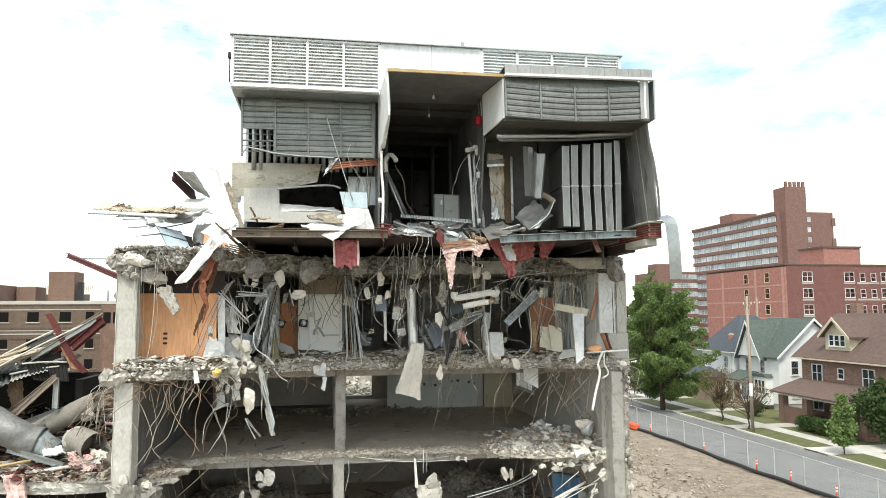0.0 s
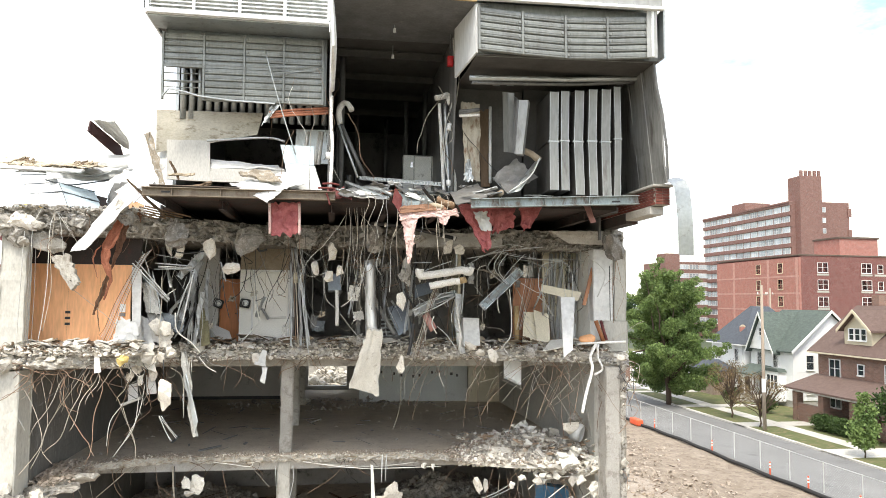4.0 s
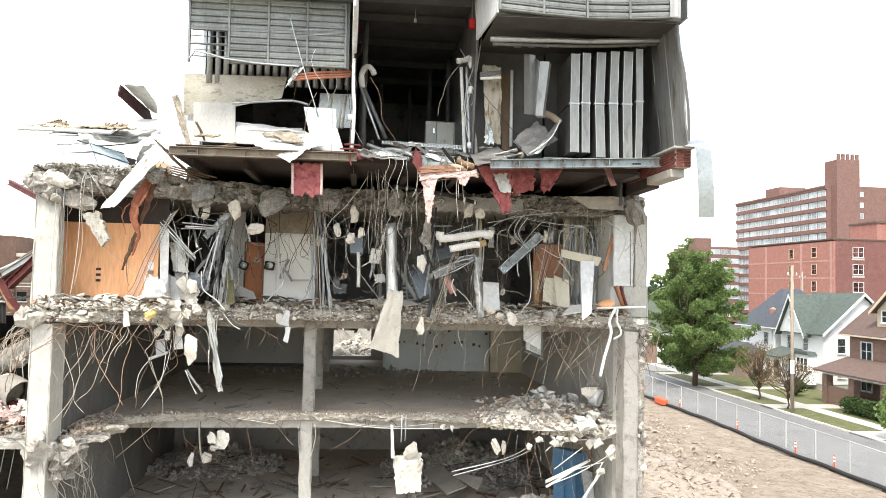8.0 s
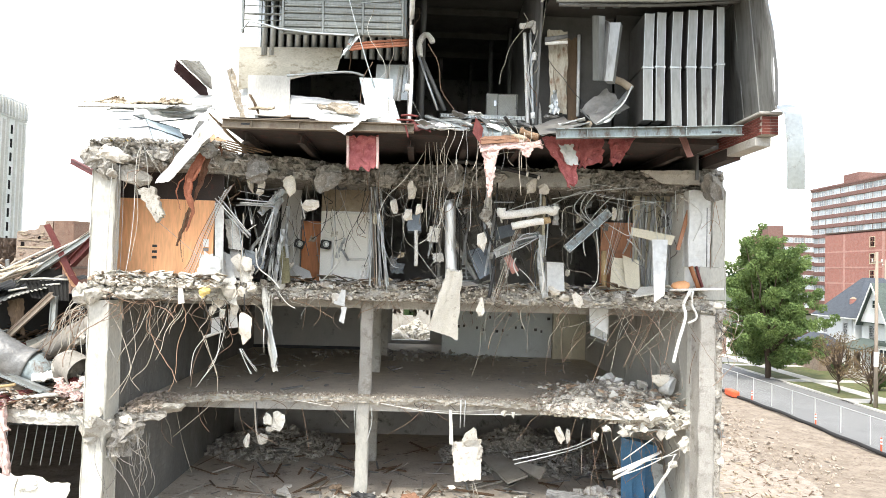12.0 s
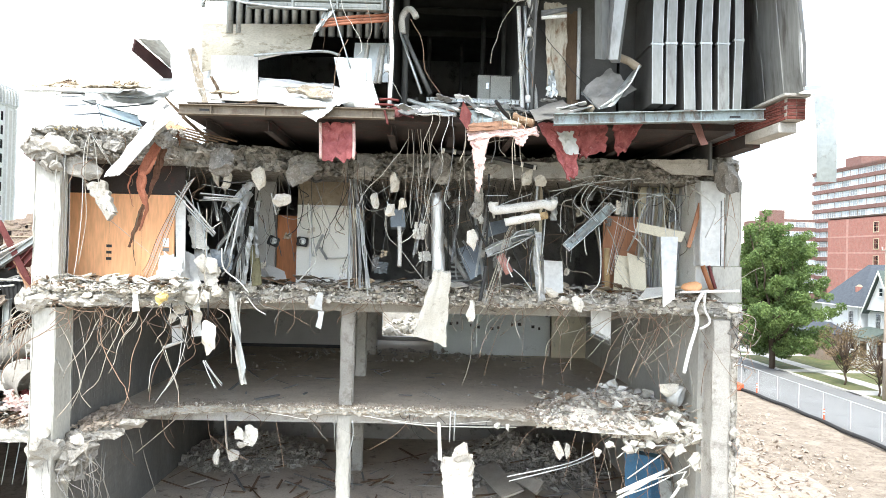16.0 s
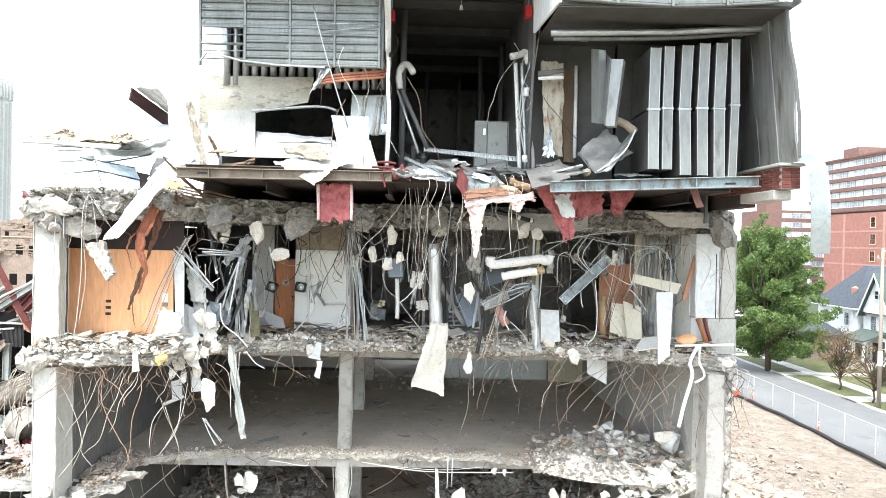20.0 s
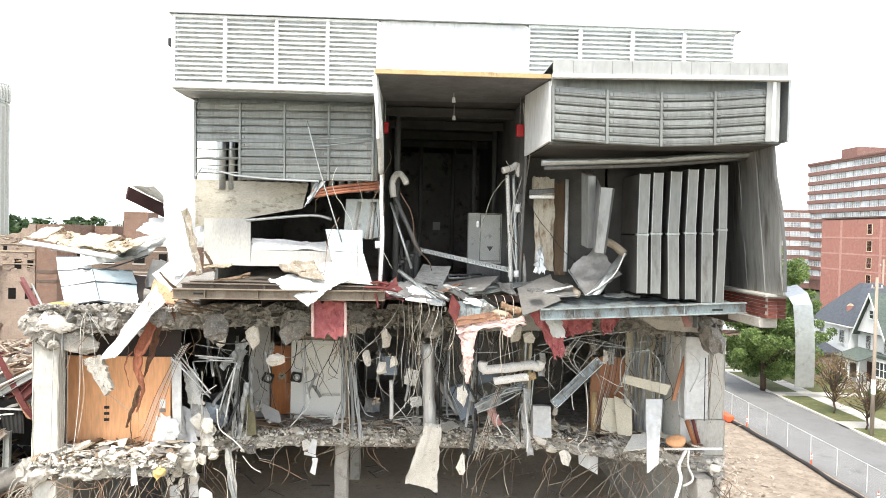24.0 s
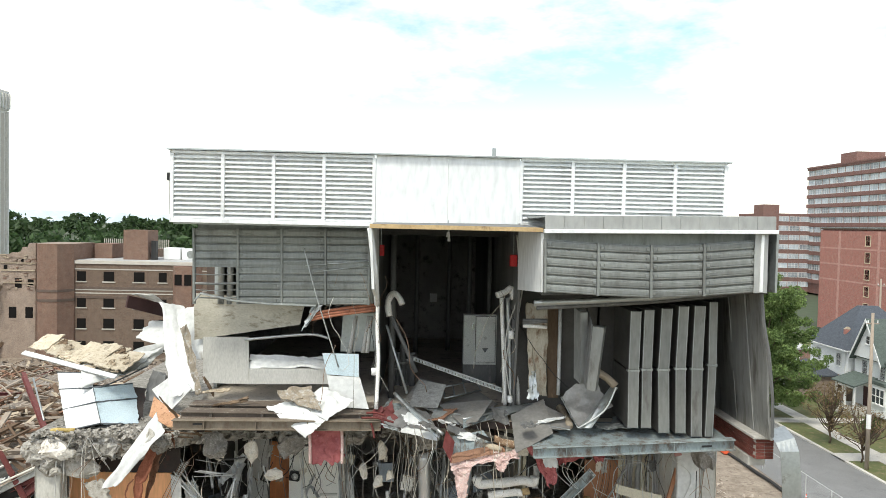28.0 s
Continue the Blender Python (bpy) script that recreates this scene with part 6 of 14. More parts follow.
# ---- trees and plants ----
def leaf_cloud(name, blobs, n, size, m, seed, parent=None, flat=0.7):
    """A crown of many small leaf clumps round several centres: blobs are (x, y, z, radius)."""
    rng = np.random.default_rng(seed)
    vol = np.array([b[3] ** 2.2 for b in blobs])
    pick = rng.choice(len(blobs), n, p=vol / vol.sum())
    B = np.array(blobs)[pick]
    d = rng.normal(size=(n, 3))
    d /= np.linalg.norm(d, axis=1)[:, None]
    r = B[:, 3] * (0.45 + 0.55 * rng.random(n) ** 0.45) * (1 + 0.13 * rng.normal(size=n))
    c = B[:, :3] + d * r[:, None] * np.array([1, 1, flat])
    s = size * (0.6 + 0.9 * rng.random(n))
    a = rng.normal(size=(n, 3))
    a /= np.linalg.norm(a, axis=1)[:, None]
    b = np.cross(a, rng.normal(size=(n, 3)))
    b /= np.linalg.norm(b, axis=1)[:, None]
    k = np.cross(a, b)
    V = np.stack([c - a * s[:, None], c + b * s[:, None] * 0.55 + k * s[:, None] * 0.2, c + a * s[:, None], c - b * s[:, None] * 0.55 + k * s[:, None] * 0.2], 1).reshape(-1, 3)
    F = np.arange(4 * n).reshape(-1, 4)
    me = raw(name, V.tolist(), F.tolist(), m)
    ob = new(name, me)
    if parent:
        ob.parent = parent
    return ob


def limb(bm, a, b, r0, r1, seed, n=5):
    rr = random.Random(seed)
    a, b = Vector(a), Vector(b)
    L = (b - a).length
    pts = [a.lerp(b, i / n) + Vector([rr.uniform(-1, 1) * 0.05 * L * (0 < i < n) for _ in range(3)]) for i in range(n + 1)]
    tube(bm, pts, r0, 7, r2=r1)
    return pts


def tree(x, y, h, crown, n, leaf, m, seed, label, trunk_r=0.28, z0=0.14):
    t = thing("tree", label, "tree", pose(x, y, z0))
    bm = bmesh.new()
    limb(bm, (0, 0, -0.1), (0.1, 0, h * 0.55), trunk_r, trunk_r * 0.6, seed)
    part("trunk", bm, M_TRUNK, t, smooth=True)
    for i, (bx_, by_, bz_, br_) in enumerate(crown[::max(1, len(crown) // 40)]):
        bm = bmesh.new()
        limb(bm, (0.05, 0, h * (0.2 + 0.25 * (i % 3) / 2)), (bx_, by_, bz_), trunk_r * 0.45, 0.04, seed + i)
        part("limb", bm, M_TRUNK, t, smooth=True)
    leaf_cloud("crown", crown, n, leaf, m, seed, t, 0.85)
    return t


rt_ = random.Random(31)
crown_big = []
for i in range(34):
    # limbs in a spiral, each with clumps along it that thin towards the tip
    a, u = i * 2.4, (i + 0.5) / 34
    z0_, rise = 1.6 + 9.4 * u, rt_.uniform(0.5, 2.0) + 3.2 * u * u
    reach = 6.3 * math.sin(math.pi * min(1.0, 0.24 + 0.66 * u)) ** 0.8 * rt_.uniform(0.72, 1.12)
    for k in range(7):
        v = 0.3 + 0.7 * k / 6
        crown_big.append((math.cos(a + 0.1 * k) * reach * v + rt_.uniform(-0.4, 0.4), math.sin(a + 0.1 * k) * reach * v + rt_.uniform(-0.4, 0.4), z0_ + rise * v + rt_.uniform(-0.35, 0.35), (1.25 - 0.7 * v) * rt_.uniform(0.75, 1.15)))
for lx, lt in ((-1.2, 16.2), (1.5, 14.8), (3.2, 12.8), (-3.0, 14.0)):
    for k in range(6):
        crown_big.append((lx * (0.6 + 0.08 * k) + rt_.uniform(-0.3, 0.3), rt_.uniform(-0.6, 0.6), lt - 4.0 + 0.75 * k, 1.1 - 0.13 * k))
tree(39.5, 79.2, 15, crown_big, 92000, 0.125, M_LEAF, 11, "tall broad green street tree in full leaf", 0.33)
tree(41.0, 51.5, 4.5, [(0, 0, 2.2, 1.0), (0.2, 0.1, 3.4, 0.8), (-0.1, 0, 1.4, 0.9), (0, 0, 4.4, 0.45)], 2200, 0.13, M_LEAF, 12, "young green street tree", 0.06)
def sprays(n, reach, z0, z1, seed):
    """Small loose sprays of twigs through a flattened crown."""
    rr = random.Random(seed)
    out = []
    for i in range(n):
        a, u = rr.uniform(0, 6.28), rr.random()
        d = reach * rr.random() ** 0.5 * math.sin(math.pi * (0.2 + 0.7 * u))
        out.append((math.cos(a) * d, math.sin(a) * d, z0 + (z1 - z0) * u, rr.uniform(0.3, 0.6)))
    return out


tree(41.2, 69.5, 5, sprays(40, 2.9, 2.0, 5.3, 41), 2600, 0.065, M_LEAFB, 13, "thin half-bare street tree with brown leaves", 0.1)
tree(40.8, 64.2, 4.6, sprays(36, 2.4, 1.9, 4.7, 42), 1500, 0.06, M_LEAFB, 14, "thin half-bare street tree with brown leaves", 0.09)
tree(47.2, 53.5, 6.2, [(0, 0, 2.6, 2.1), (1.4, -1, 3.6, 1.7), (-1.2, 0.6, 3.4, 1.6), (0.2, 0.6, 4.6, 1.3), (-0.5, -1.2, 1.6, 1.6)], 6000, 0.16, M_LEAFD, 15, "dense dark green garden shrub tree", 0.12)


def bush(x, y, blobs, n, m, seed, label, leaf=0.1):
    b = thing("bush", label, "bush", pose(x, y, 0.12))
    bm = bmesh.new()
    for i in range(5):
        a = i * 1.256
        limb(bm, (0, 0, -0.05), (0.4 * math.cos(a), 0.4 * math.sin(a), 0.6), 0.04, 0.015, seed + i, 3)
    part("stems", bm, M_TRUNK, b)
    leaf_cloud("leaves", blobs, n, leaf, m, seed, b)


for i in range(3):
    bush(45.6, 57.6 + i * 2.1, [(0, 0, 0.7, 1.0), (0.3, 0.9, 0.8, 0.9), (0, -0.8, 0.6, 0.8)], 2200, M_LEAFD, 20 + i, "clipped dark green hedge shrub")
bush(46.6, 71.8, [(0, 0, 0.9, 0.9), (0.3, 0.3, 1.2, 0.7)], 1200, M_LEAFD, 25, "round dark green garden bush")
bush(48.8, 82, [(0, 0, 0.8, 0.9), (0.5, 0.6, 0.7, 0.7)], 900, M_LEAFD, 26, "round dark green garden bush")


def utility_pole(x, y, h):
    p = thing("utility_pole", "weathered wooden utility pole with pale marker", "utility pole", pose(x, y, 0.1))
    part("pole", tube(bmesh.new(), [(0, 0, -0.2), (-0.03, 0, h)], 0.17, 10, r2=0.11), M_POLE, p, smooth=True)
    part("marker", tube(bmesh.new(), [(0, 0, 3.4), (0, 0, 4.6)], 0.18, 10), M_TRIM, p, "pale marker band")
    part("bracket", bx(-0.5, -0.05, h - 0.9, 0.5, 0.05, h - 0.8), M_POLE, p)
    part("insulator", tube(bmesh.new(), [(0.4, 0, h - 0.8), (0.4, 0, h - 0.6)], 0.05, 6), M_TRIM, p)
    part("insulator", tube(bmesh.new(), [(-0.4, 0, h - 0.8), (-0.4, 0, h - 0.6)], 0.05, 6), M_TRIM, p)
    return p


utility_pole(38.8 + 1.4, 62.5, 12.9)
utility_pole(64, 97, 13.5)

# far trees and roofs to the horizon
rngf = np.random.default_rng(5)
for k, (dist, n, hh) in enumerate(((150, 34, 9), (240, 44, 14), (420, 56, 18), (800, 60, 22))):
    blobs = []
    for i in range(n * 3):
        x = rngf.uniform(-0.95, 0.15) * dist * 1.0 - 10 if k < 2 else rngf.uniform(-1.1, 1.1) * dist
        blobs.append((x, dist + rngf.uniform(-12, 12), rngf.uniform(0.3, 0.75) * hh, rngf.uniform(0.3, 0.55) * hh))
    ob = leaf_cloud("far_trees", blobs, 16000, 0.6 + dist / 330, M_LEAFF, 60 + k)
    tagged(ob, "distant green tree belt on the horizon", "trees", kind="stuff")


def far_hills():
    """A low hazy ridge at the horizon."""
    bm = bmesh.new()
    rows = []
    for i in range(81):
        x = -3600 + i * 90
        h = 34 + 16 * noise.noise(Vector((x * 0.0011, 3, 0))) + 7 * noise.noise(Vector((x * 0.005, 5, 0)))
        rows.append([bm.verts.new((x, 2550, -2)), bm.verts.new((x, 2600, h)), bm.verts.new((x, 2900, h * 0.9)), bm.verts.new((x, 2950, -2))])
    for a, b in zip(rows, rows[1:]):
        for k in range(3):
            bm.faces.new((a[k], b[k], b[k + 1], a[k + 1]))
    solo("far_hills", bm, M_HILL, "pale hazy hills along the horizon", "hills", kind="structure")


far_hills()

# ---- more materials for the wreck ----
M_SCORCH = mat("scorched_cream_metal", (0.52, 0.49, 0.41), (0.36, 0.33, 0.26), 0.6, 0.1, scale=0.8, fine=14, bump=0.1, stain=(0.2, 0.165, 0.11), amount=0.3, squash=2.2)
M_CASING = mat("pale_grey_casing", (0.47, 0.455, 0.415), (0.37, 0.36, 0.325), 0.5, 0.1, scale=1.0, bump=0.06, stain=(0.28, 0.27, 0.24), amount=0.2, squash=0.3)
M_PALEBLUE = mat("pale_blue_enamel", (0.52, 0.62, 0.66), (0.46, 0.56, 0.6), 0.45, scale=1.4, bump=0.04, stain=(0.34, 0.38, 0.39), amount=0.15)
M_BROWNI = mat("brown_torn_insulation", (0.3, 0.2, 0.12), (0.17, 0.1, 0.06), 0.95, scale=5, fine=40, bump=0.8, stain=(0.46, 0.37, 0.26), amount=0.38, vary=0.2)
M_WIREW = mat("white_cable_sheath", (0.66, 0.65, 0.6), (0.5, 0.49, 0.45), 0.5, bump=0, vary=0.15)
M_CREAMS = mat("soiled_cream_metal", (0.5, 0.46, 0.37), (0.38, 0.33, 0.25), 0.6, 0.1, scale=2.2, bump=0.15, stain=(0.2, 0.11, 0.06), amount=0.35, squash=0.4)
M_BROWNB = mat("brown_burnt_board", (0.2, 0.14, 0.09), (0.14, 0.095, 0.06), 0.9, scale=2, bump=0.3, stain=(0.3, 0.2, 0.12), amount=0.2, squash=0.3)
M_DUCTD = mat("blue_grey_duct", (0.2, 0.23, 0.25), (0.15, 0.17, 0.19), 0.5, 0.4, scale=2, bump=0.06)
M_PINKW = mat("faded_pink_membrane", (0.5, 0.27, 0.24), (0.4, 0.2, 0.18), 0.9, scale=3, bump=0.3)
M_PINKP = mat("pale_pink_insulation", (0.74, 0.56, 0.51), (0.64, 0.42, 0.38), 1.0, scale=4, fine=45, bump=1.0, stain=(0.74, 0.66, 0.6), amount=0.35)
M_YELLOWF = mat("yellow_foam", (0.72, 0.56, 0.22), (0.62, 0.46, 0.16), 1.0, scale=4, fine=30, bump=0.6)
M_FOIL = mat("foil_wrap", (0.24, 0.24, 0.233), (0.14, 0.14, 0.135), 0.5, 0.3, scale=2.5, fine=9, bump=0.8, stain=(0.3, 0.28, 0.25), amount=0.2)
M_FOILB = mat("bright_foil_duct", (0.86, 0.86, 0.85), (0.66, 0.66, 0.65), 0.3, 0.55, scale=4, fine=14, bump=0.5, stain=(0.4, 0.38, 0.35), amount=0.2, squash=0.12)
M_PLANK = mat("grey_dusty_plank", (0.32, 0.3, 0.26), (0.25, 0.23, 0.2), 0.95, scale=2, bump=0.3, squash=0.3)
M_RAIL = mat("bright_galvanised_rail", (0.58, 0.6, 0.59), (0.4, 0.415, 0.41), 0.45, 0.15, scale=4, bump=0.05, vary=0.25)
M_RUSTP = mat("pale_rusted_strip", (0.3, 0.165, 0.1), (0.2, 0.105, 0.065), 0.8, scale=3, fine=30, bump=0.3, stain=(0.12, 0.06, 0.04), amount=0.3)
M_MOSS = mat("green_stained_timber", (0.26, 0.24, 0.14), (0.16, 0.15, 0.085), 0.95, scale=5, fine=40, bump=0.5, stain=(0.09, 0.08, 0.05), amount=0.35)
M_AGG = mat("aggregate_concrete", (0.36, 0.34, 0.31), (0.22, 0.205, 0.18), 0.95, scale=6, fine=60, bump=1.0, stain=(0.52, 0.5, 0.46), amount=0.35, vary=0.15)
M_LUMP2 = mat("chalky_slab", (0.72, 0.7, 0.63), (0.62, 0.595, 0.52), 0.95, scale=2.2, fine=30, bump=0.4, stain=(0.42, 0.38, 0.31), amount=0.2)
M_FIBRE = mat("pale_fibre_board", (0.57, 0.5, 0.385), (0.45, 0.385, 0.28), 0.95, scale=3, fine=30, bump=0.5, stain=(0.25, 0.19, 0.13), amount=0.35, vary=0.25)
M_FIBREG = mat("grey_tan_duct_lining", (0.42, 0.36, 0.275), (0.25, 0.21, 0.16), 0.95, scale=3, fine=35, bump=0.8, stain=(0.5, 0.48, 0.44), amount=0.4, vary=0.2)
M_DUSTY = mat("dusty_dark_duct_metal", (0.32, 0.31, 0.29), (0.2, 0.192, 0.178), 0.45, 0.3, scale=1.3, fine=12, bump=0.06, stain=(0.27, 0.25, 0.22), amount=0.3)
M_FLAKED = mat("paint_flaked_metal", (0.54, 0.54, 0.5), (0.3, 0.29, 0.265), 0.6, 0.1, scale=7, fine=30, bump=0.2, stain=(0.62, 0.61, 0.58), amount=0.3)
M_REDS = mat("red_membrane", (0.15, 0.03, 0.025), (0.1, 0.02, 0.018), 0.7, scale=4, bump=0.2)
M_CABINET = mat("pale_enamel_cabinet", (0.85, 0.85, 0.8), (0.77, 0.77, 0.71), 0.5, scale=1.4, bump=0.04, stain=(0.36, 0.34, 0.29), amount=0.2)
M_SPLINT = mat("mixed_board_splinters", (0.3, 0.22, 0.15), (0.17, 0.12, 0.08), 0.9, scale=5, fine=40, bump=0.4, stain=(0.4, 0.33, 0.25), amount=0.3)
M_YARD = mat("dirt_stained_rubble", (0.44, 0.385, 0.32), (0.26, 0.21, 0.165), 0.95, scale=2.5, fine=30, bump=0.6, stain=(0.28, 0.2, 0.15), amount=0.3)
M_RUSTT = mat("pale_orange_rust", (0.5, 0.29, 0.17), (0.36, 0.19, 0.1), 0.8, scale=3, bump=0.2, stain=(0.2, 0.09, 0.05), amount=0.3)
SEED = [0]


def quad(name, label, cat, m, c, amp=0.03, thick=0.012, n=6, group=""):
    """A bent, torn or dented plate between four corners, with real thickness and uneven edges."""
    SEED[0] += 1
    s = SEED[0] * 1.37
    c = [Vector(p) for p in c]
    base = sum(c, Vector()) / 4
    base.z = min(p.z for p in c)
    nrm = ((c[1] - c[0]).cross(c[3] - c[0]) + (c[2] - c[1]).cross(c[3] - c[2])).normalized()
    if nrm.y > 0:
        nrm = -nrm
    bm = bmesh.new()
    f, b = [], []
    ragged = min(amp, 0.08) * (1.0 if amp > 0.045 else 0.25)
    fluff = "batt" in name or "insul" in cat
    if fluff:
        n = 20
    elif amp >= 0.045:
        n = max(n, 12)
    if cat == "concrete slab":
        n, ragged = 14, 0.05
    ax, ay = (c[1] - c[0]).normalized(), (c[3] - c[0]).normalized()
    for j in range(n + 1):
        for i in range(n + 1):
            u, v = i / n, j / n
            p = (c[0] * (1 - u) + c[1] * u) * (1 - v) + (c[3] * (1 - u) + c[2] * u) * v
            d = amp * (noise.noise(Vector((u * 2.1 + s, v * 2.1, s))) + 0.45 * noise.noise(Vector((u * 5 + s, v * 5, s + 3))))
            if fluff:
                d += 0.045 * noise.noise(p * 8 + Vector((s, 0, 0))) + 0.02 * noise.noise(p * 21)
            fq = 2.2 if cat == "concrete slab" else 1.0
            e = ax * noise.noise(Vector((u * 4 * fq, v * 6 * fq + s, 1))) * ragged * 1.5 + ay * noise.noise(Vector((u * 6 * fq + s, v * 4 * fq, 2))) * ragged * 1.5
            q = p - base + nrm * d + e
            f.append(bm.verts.new(q))
            b.append(bm.verts.new(q - nrm * thick))
    k = n + 1
    for j in range(n):
        for i in range(n):
            a = j * k + i
            bm.faces.new((f[a], f[a + 1], f[a + k + 1], f[a + k]))
            bm.faces.new((b[a], b[a + k], b[a + k + 1], b[a + 1]))
    rim = [i for i in range(n)] + [n + j * k for j in range(n)] + [n * k + i for i in range(n, 0, -1)] + [j * k for j in range(n, 0, -1)]
    for i in range(len(rim)):
        a, q = rim[i], rim[(i + 1) % len(rim)]
        bm.faces.new((f[a], b[a], b[q], f[q]))
    ob = solo(name, bm, m, label, cat, Matrix.Translation(base), group, smooth=True)
    ob.data.set_sharp_from_angle(angle=0.6)
    return ob


def pipe(name, label, cat, m, pts, r, hollow=False, square=False, group=""):
    """A round or square member along a few points, with softened bends."""
    SEED[0] += 1
    p = [Vector(q) for q in pts]
    base = sum(p, Vector()) / len(p)
    base.z = min(q.z for q in p)
    p = [q - base for q in p]
    if len(p) > 2:
        fine = []
        for i in range(len(p) - 1):
            p0, p1, p2, p3 = p[max(0, i - 1)], p[i], p[i + 1], p[min(len(p) - 1, i + 2)]
            for k in range(4):
                t = k / 4
                fine.append(0.5 * ((2 * p1) + (p2 - p0) * t + (2 * p0 - 5 * p1 + 4 * p2 - p3) * t * t + (3 * p1 - p0 - 3 * p2 + p3) * t ** 3))
        fine.append(p[-1])
        p = fine
    bm = bmesh.new()
    if square:
        d = p[-1] - p[0]
        q = d.to_track_quat('X', 'Z').to_matrix().to_4x4()
        ibeam(bm, d.length, r * 2.2, r * 1.6, 0.02, m=Matrix.Translation(p[0]) @ q)
    elif hollow:
        seg = []
        for a, b in zip(p, p[1:]):
            seg += [a.lerp(b, k / 3) for k in range(3)]
        seg.append(p[-1])
        open_tube(bm, seg, r, 20, 0.025)
        for v in bm.verts:
            v.co += noise.noise_vector(v.co * 2.2 + Vector((SEED[0], 0, 0))) * 0.12 * r
    else:
        tube(bm, p, r, 8 if r > 0.03 else 5)
        if r > 0.07 and len(p) > 3:
            for v in bm.verts:
                v.co += noise.noise_vector(v.co * 6 + Vector((SEED[0], 0, 0))) * 0.25 * r
    return solo(name, bm, m, label, cat, Matrix.Translation(base), group, smooth=not square)


def curl(name, label, cat, m, pts, widths, turn=1.2, arc=3.4):
    """A torn strip of sheet curled along its length, open at the back, narrowing and twisting."""
    SEED[0] += 1
    P = [Vector(q) for q in pts]
    base = P[0].copy()
    bm = bmesh.new()
    rows, n, k = [], 22, 8
    for i in range(n + 1):
        f = i / n * (len(P) - 1)
        a = min(int(f), len(P) - 2)
        c = P[a].lerp(P[a + 1], f - a) - base + noise.noise_vector(Vector((i * 0.33, SEED[0], 0))) * 0.03
        d = (P[min(a + 1, len(P) - 1)] - P[a]).normalized()
        sx = d.cross(Vector((0, 1, 0))).normalized()
        sy = d.cross(sx).normalized()
        g = i / n * (len(widths) - 1)
        b = min(int(g), len(widths) - 2)
        w = widths[b] + (widths[b + 1] - widths[b]) * (g - b)
        w *= 1 + 0.3 * noise.noise(Vector((i * 0.6, SEED[0], 4)))
        row = []
        for j in range(k + 1):
            th = turn * i / n + arc * (j / k - 0.5)
            r = w * (1 + 0.35 * noise.noise(Vector((i * 0.5, j * 0.8, SEED[0]))))
            row.append(bm.verts.new(c + sx * r * math.sin(th) - sy * r * math.cos(th) * 0.6))
        rows.append(row)
    for a, b in zip(rows, rows[1:]):
        for j in range(k):
            bm.faces.new((a[j], a[j + 1], b[j + 1], b[j]))
    bmesh.ops.solidify(bm, geom=bm.faces[:], thickness=0.008)
    return solo(name, bm, m, label, cat, Matrix.Translation(base), smooth=False)


def lump(p, sx, sy, sz, m, label):
    SEED[0] += 1
    return chunk(p[0], p[1], p[2], sx, sy, sz, m, SEED[0], label, "concrete_lump", "rubble", "concrete lumps")


# ---- plant room: splitters, cabinet, lamps ----
def splitter(x, w, top, mid, bot, lean, y=23.5):
    """A bent sound-attenuator panel: an upper and a lower half, kinked at a pale seam."""
    s = thing("sound_splitter", "tall grey metal sound-attenuator panel, kinked at mid-height", "duct panel", pose(x, y, bot), "sound splitter panels")
    h1, h2 = mid - bot, top - bot
    for nm, (z0, z1, a, b) in (("lower_half", (0, h1 - 0.02, 0.0, lean)), ("upper_half", (h1 + 0.02, h2, lean, 0.3 * lean))):
        bm = bmesh.new()
        v = []
        for z, dx in ((z0, a), (z1, b)):
            for cx, cy in ((-w / 2, 0), (w / 2, 0), (w / 2 + 0.05, 1.5), (-w / 2 + 0.05, 1.5)):
                v.append(bm.verts.new((cx + dx, cy + 0.05 * dx, z)))
        for fc in ((0, 1, 2, 3), (4, 5, 6, 7), (0, 1, 5, 4), (1, 2, 6, 5), (2, 3, 7, 6), (3, 0, 4, 7)):
            bm.faces.new([v[i] for i in fc])
        bmesh.ops.bevel(bm, geom=bm.edges[:], offset=0.012, segments=1, affect='EDGES')
        # Body near-black: char plus the shade of the gaps between panels.
        part(nm, bm, M_SHADESOOT, s)
        part("face", prism([(-w / 2 + 0.01 + a, z0 + 0.01), (w / 2 - 0.01 + a, z0 + 0.01), (w / 2 - 0.01 + b, z1 - 0.01), (-w / 2 + 0.01 + b, z1 - 0.01)], -0.012, -0.003), M_PANEL, s, "grey sheet face")
    for sx in (-1, 1):
        part("edge_strip", tube(bmesh.new(), [(sx * (w / 2 - 0.015), -0.01, 0), (sx * (w / 2 - 0.015) + lean, -0.01, h1), (sx * (w / 2 - 0.015) + 0.3 * lean, -0.01, h2)], 0.012, 4), M_GALV, s)
    part("seam", box(bmesh.new(), -w / 2 - 0.02 + lean, -0.02, h1 - 0.022, w / 2 + 0.02 + lean, 0.1, h1 + 0.022), M_GALV, s, "pale seam strip")
    part("scratch", bx(-w * 0.3 + lean * 0.6, -0.004, h1 * 0.55, w * 0.3 + lean * 0.6, 0.002, h1 * 0.55 + 0.02), M_SOOT, s, "dark scratch")


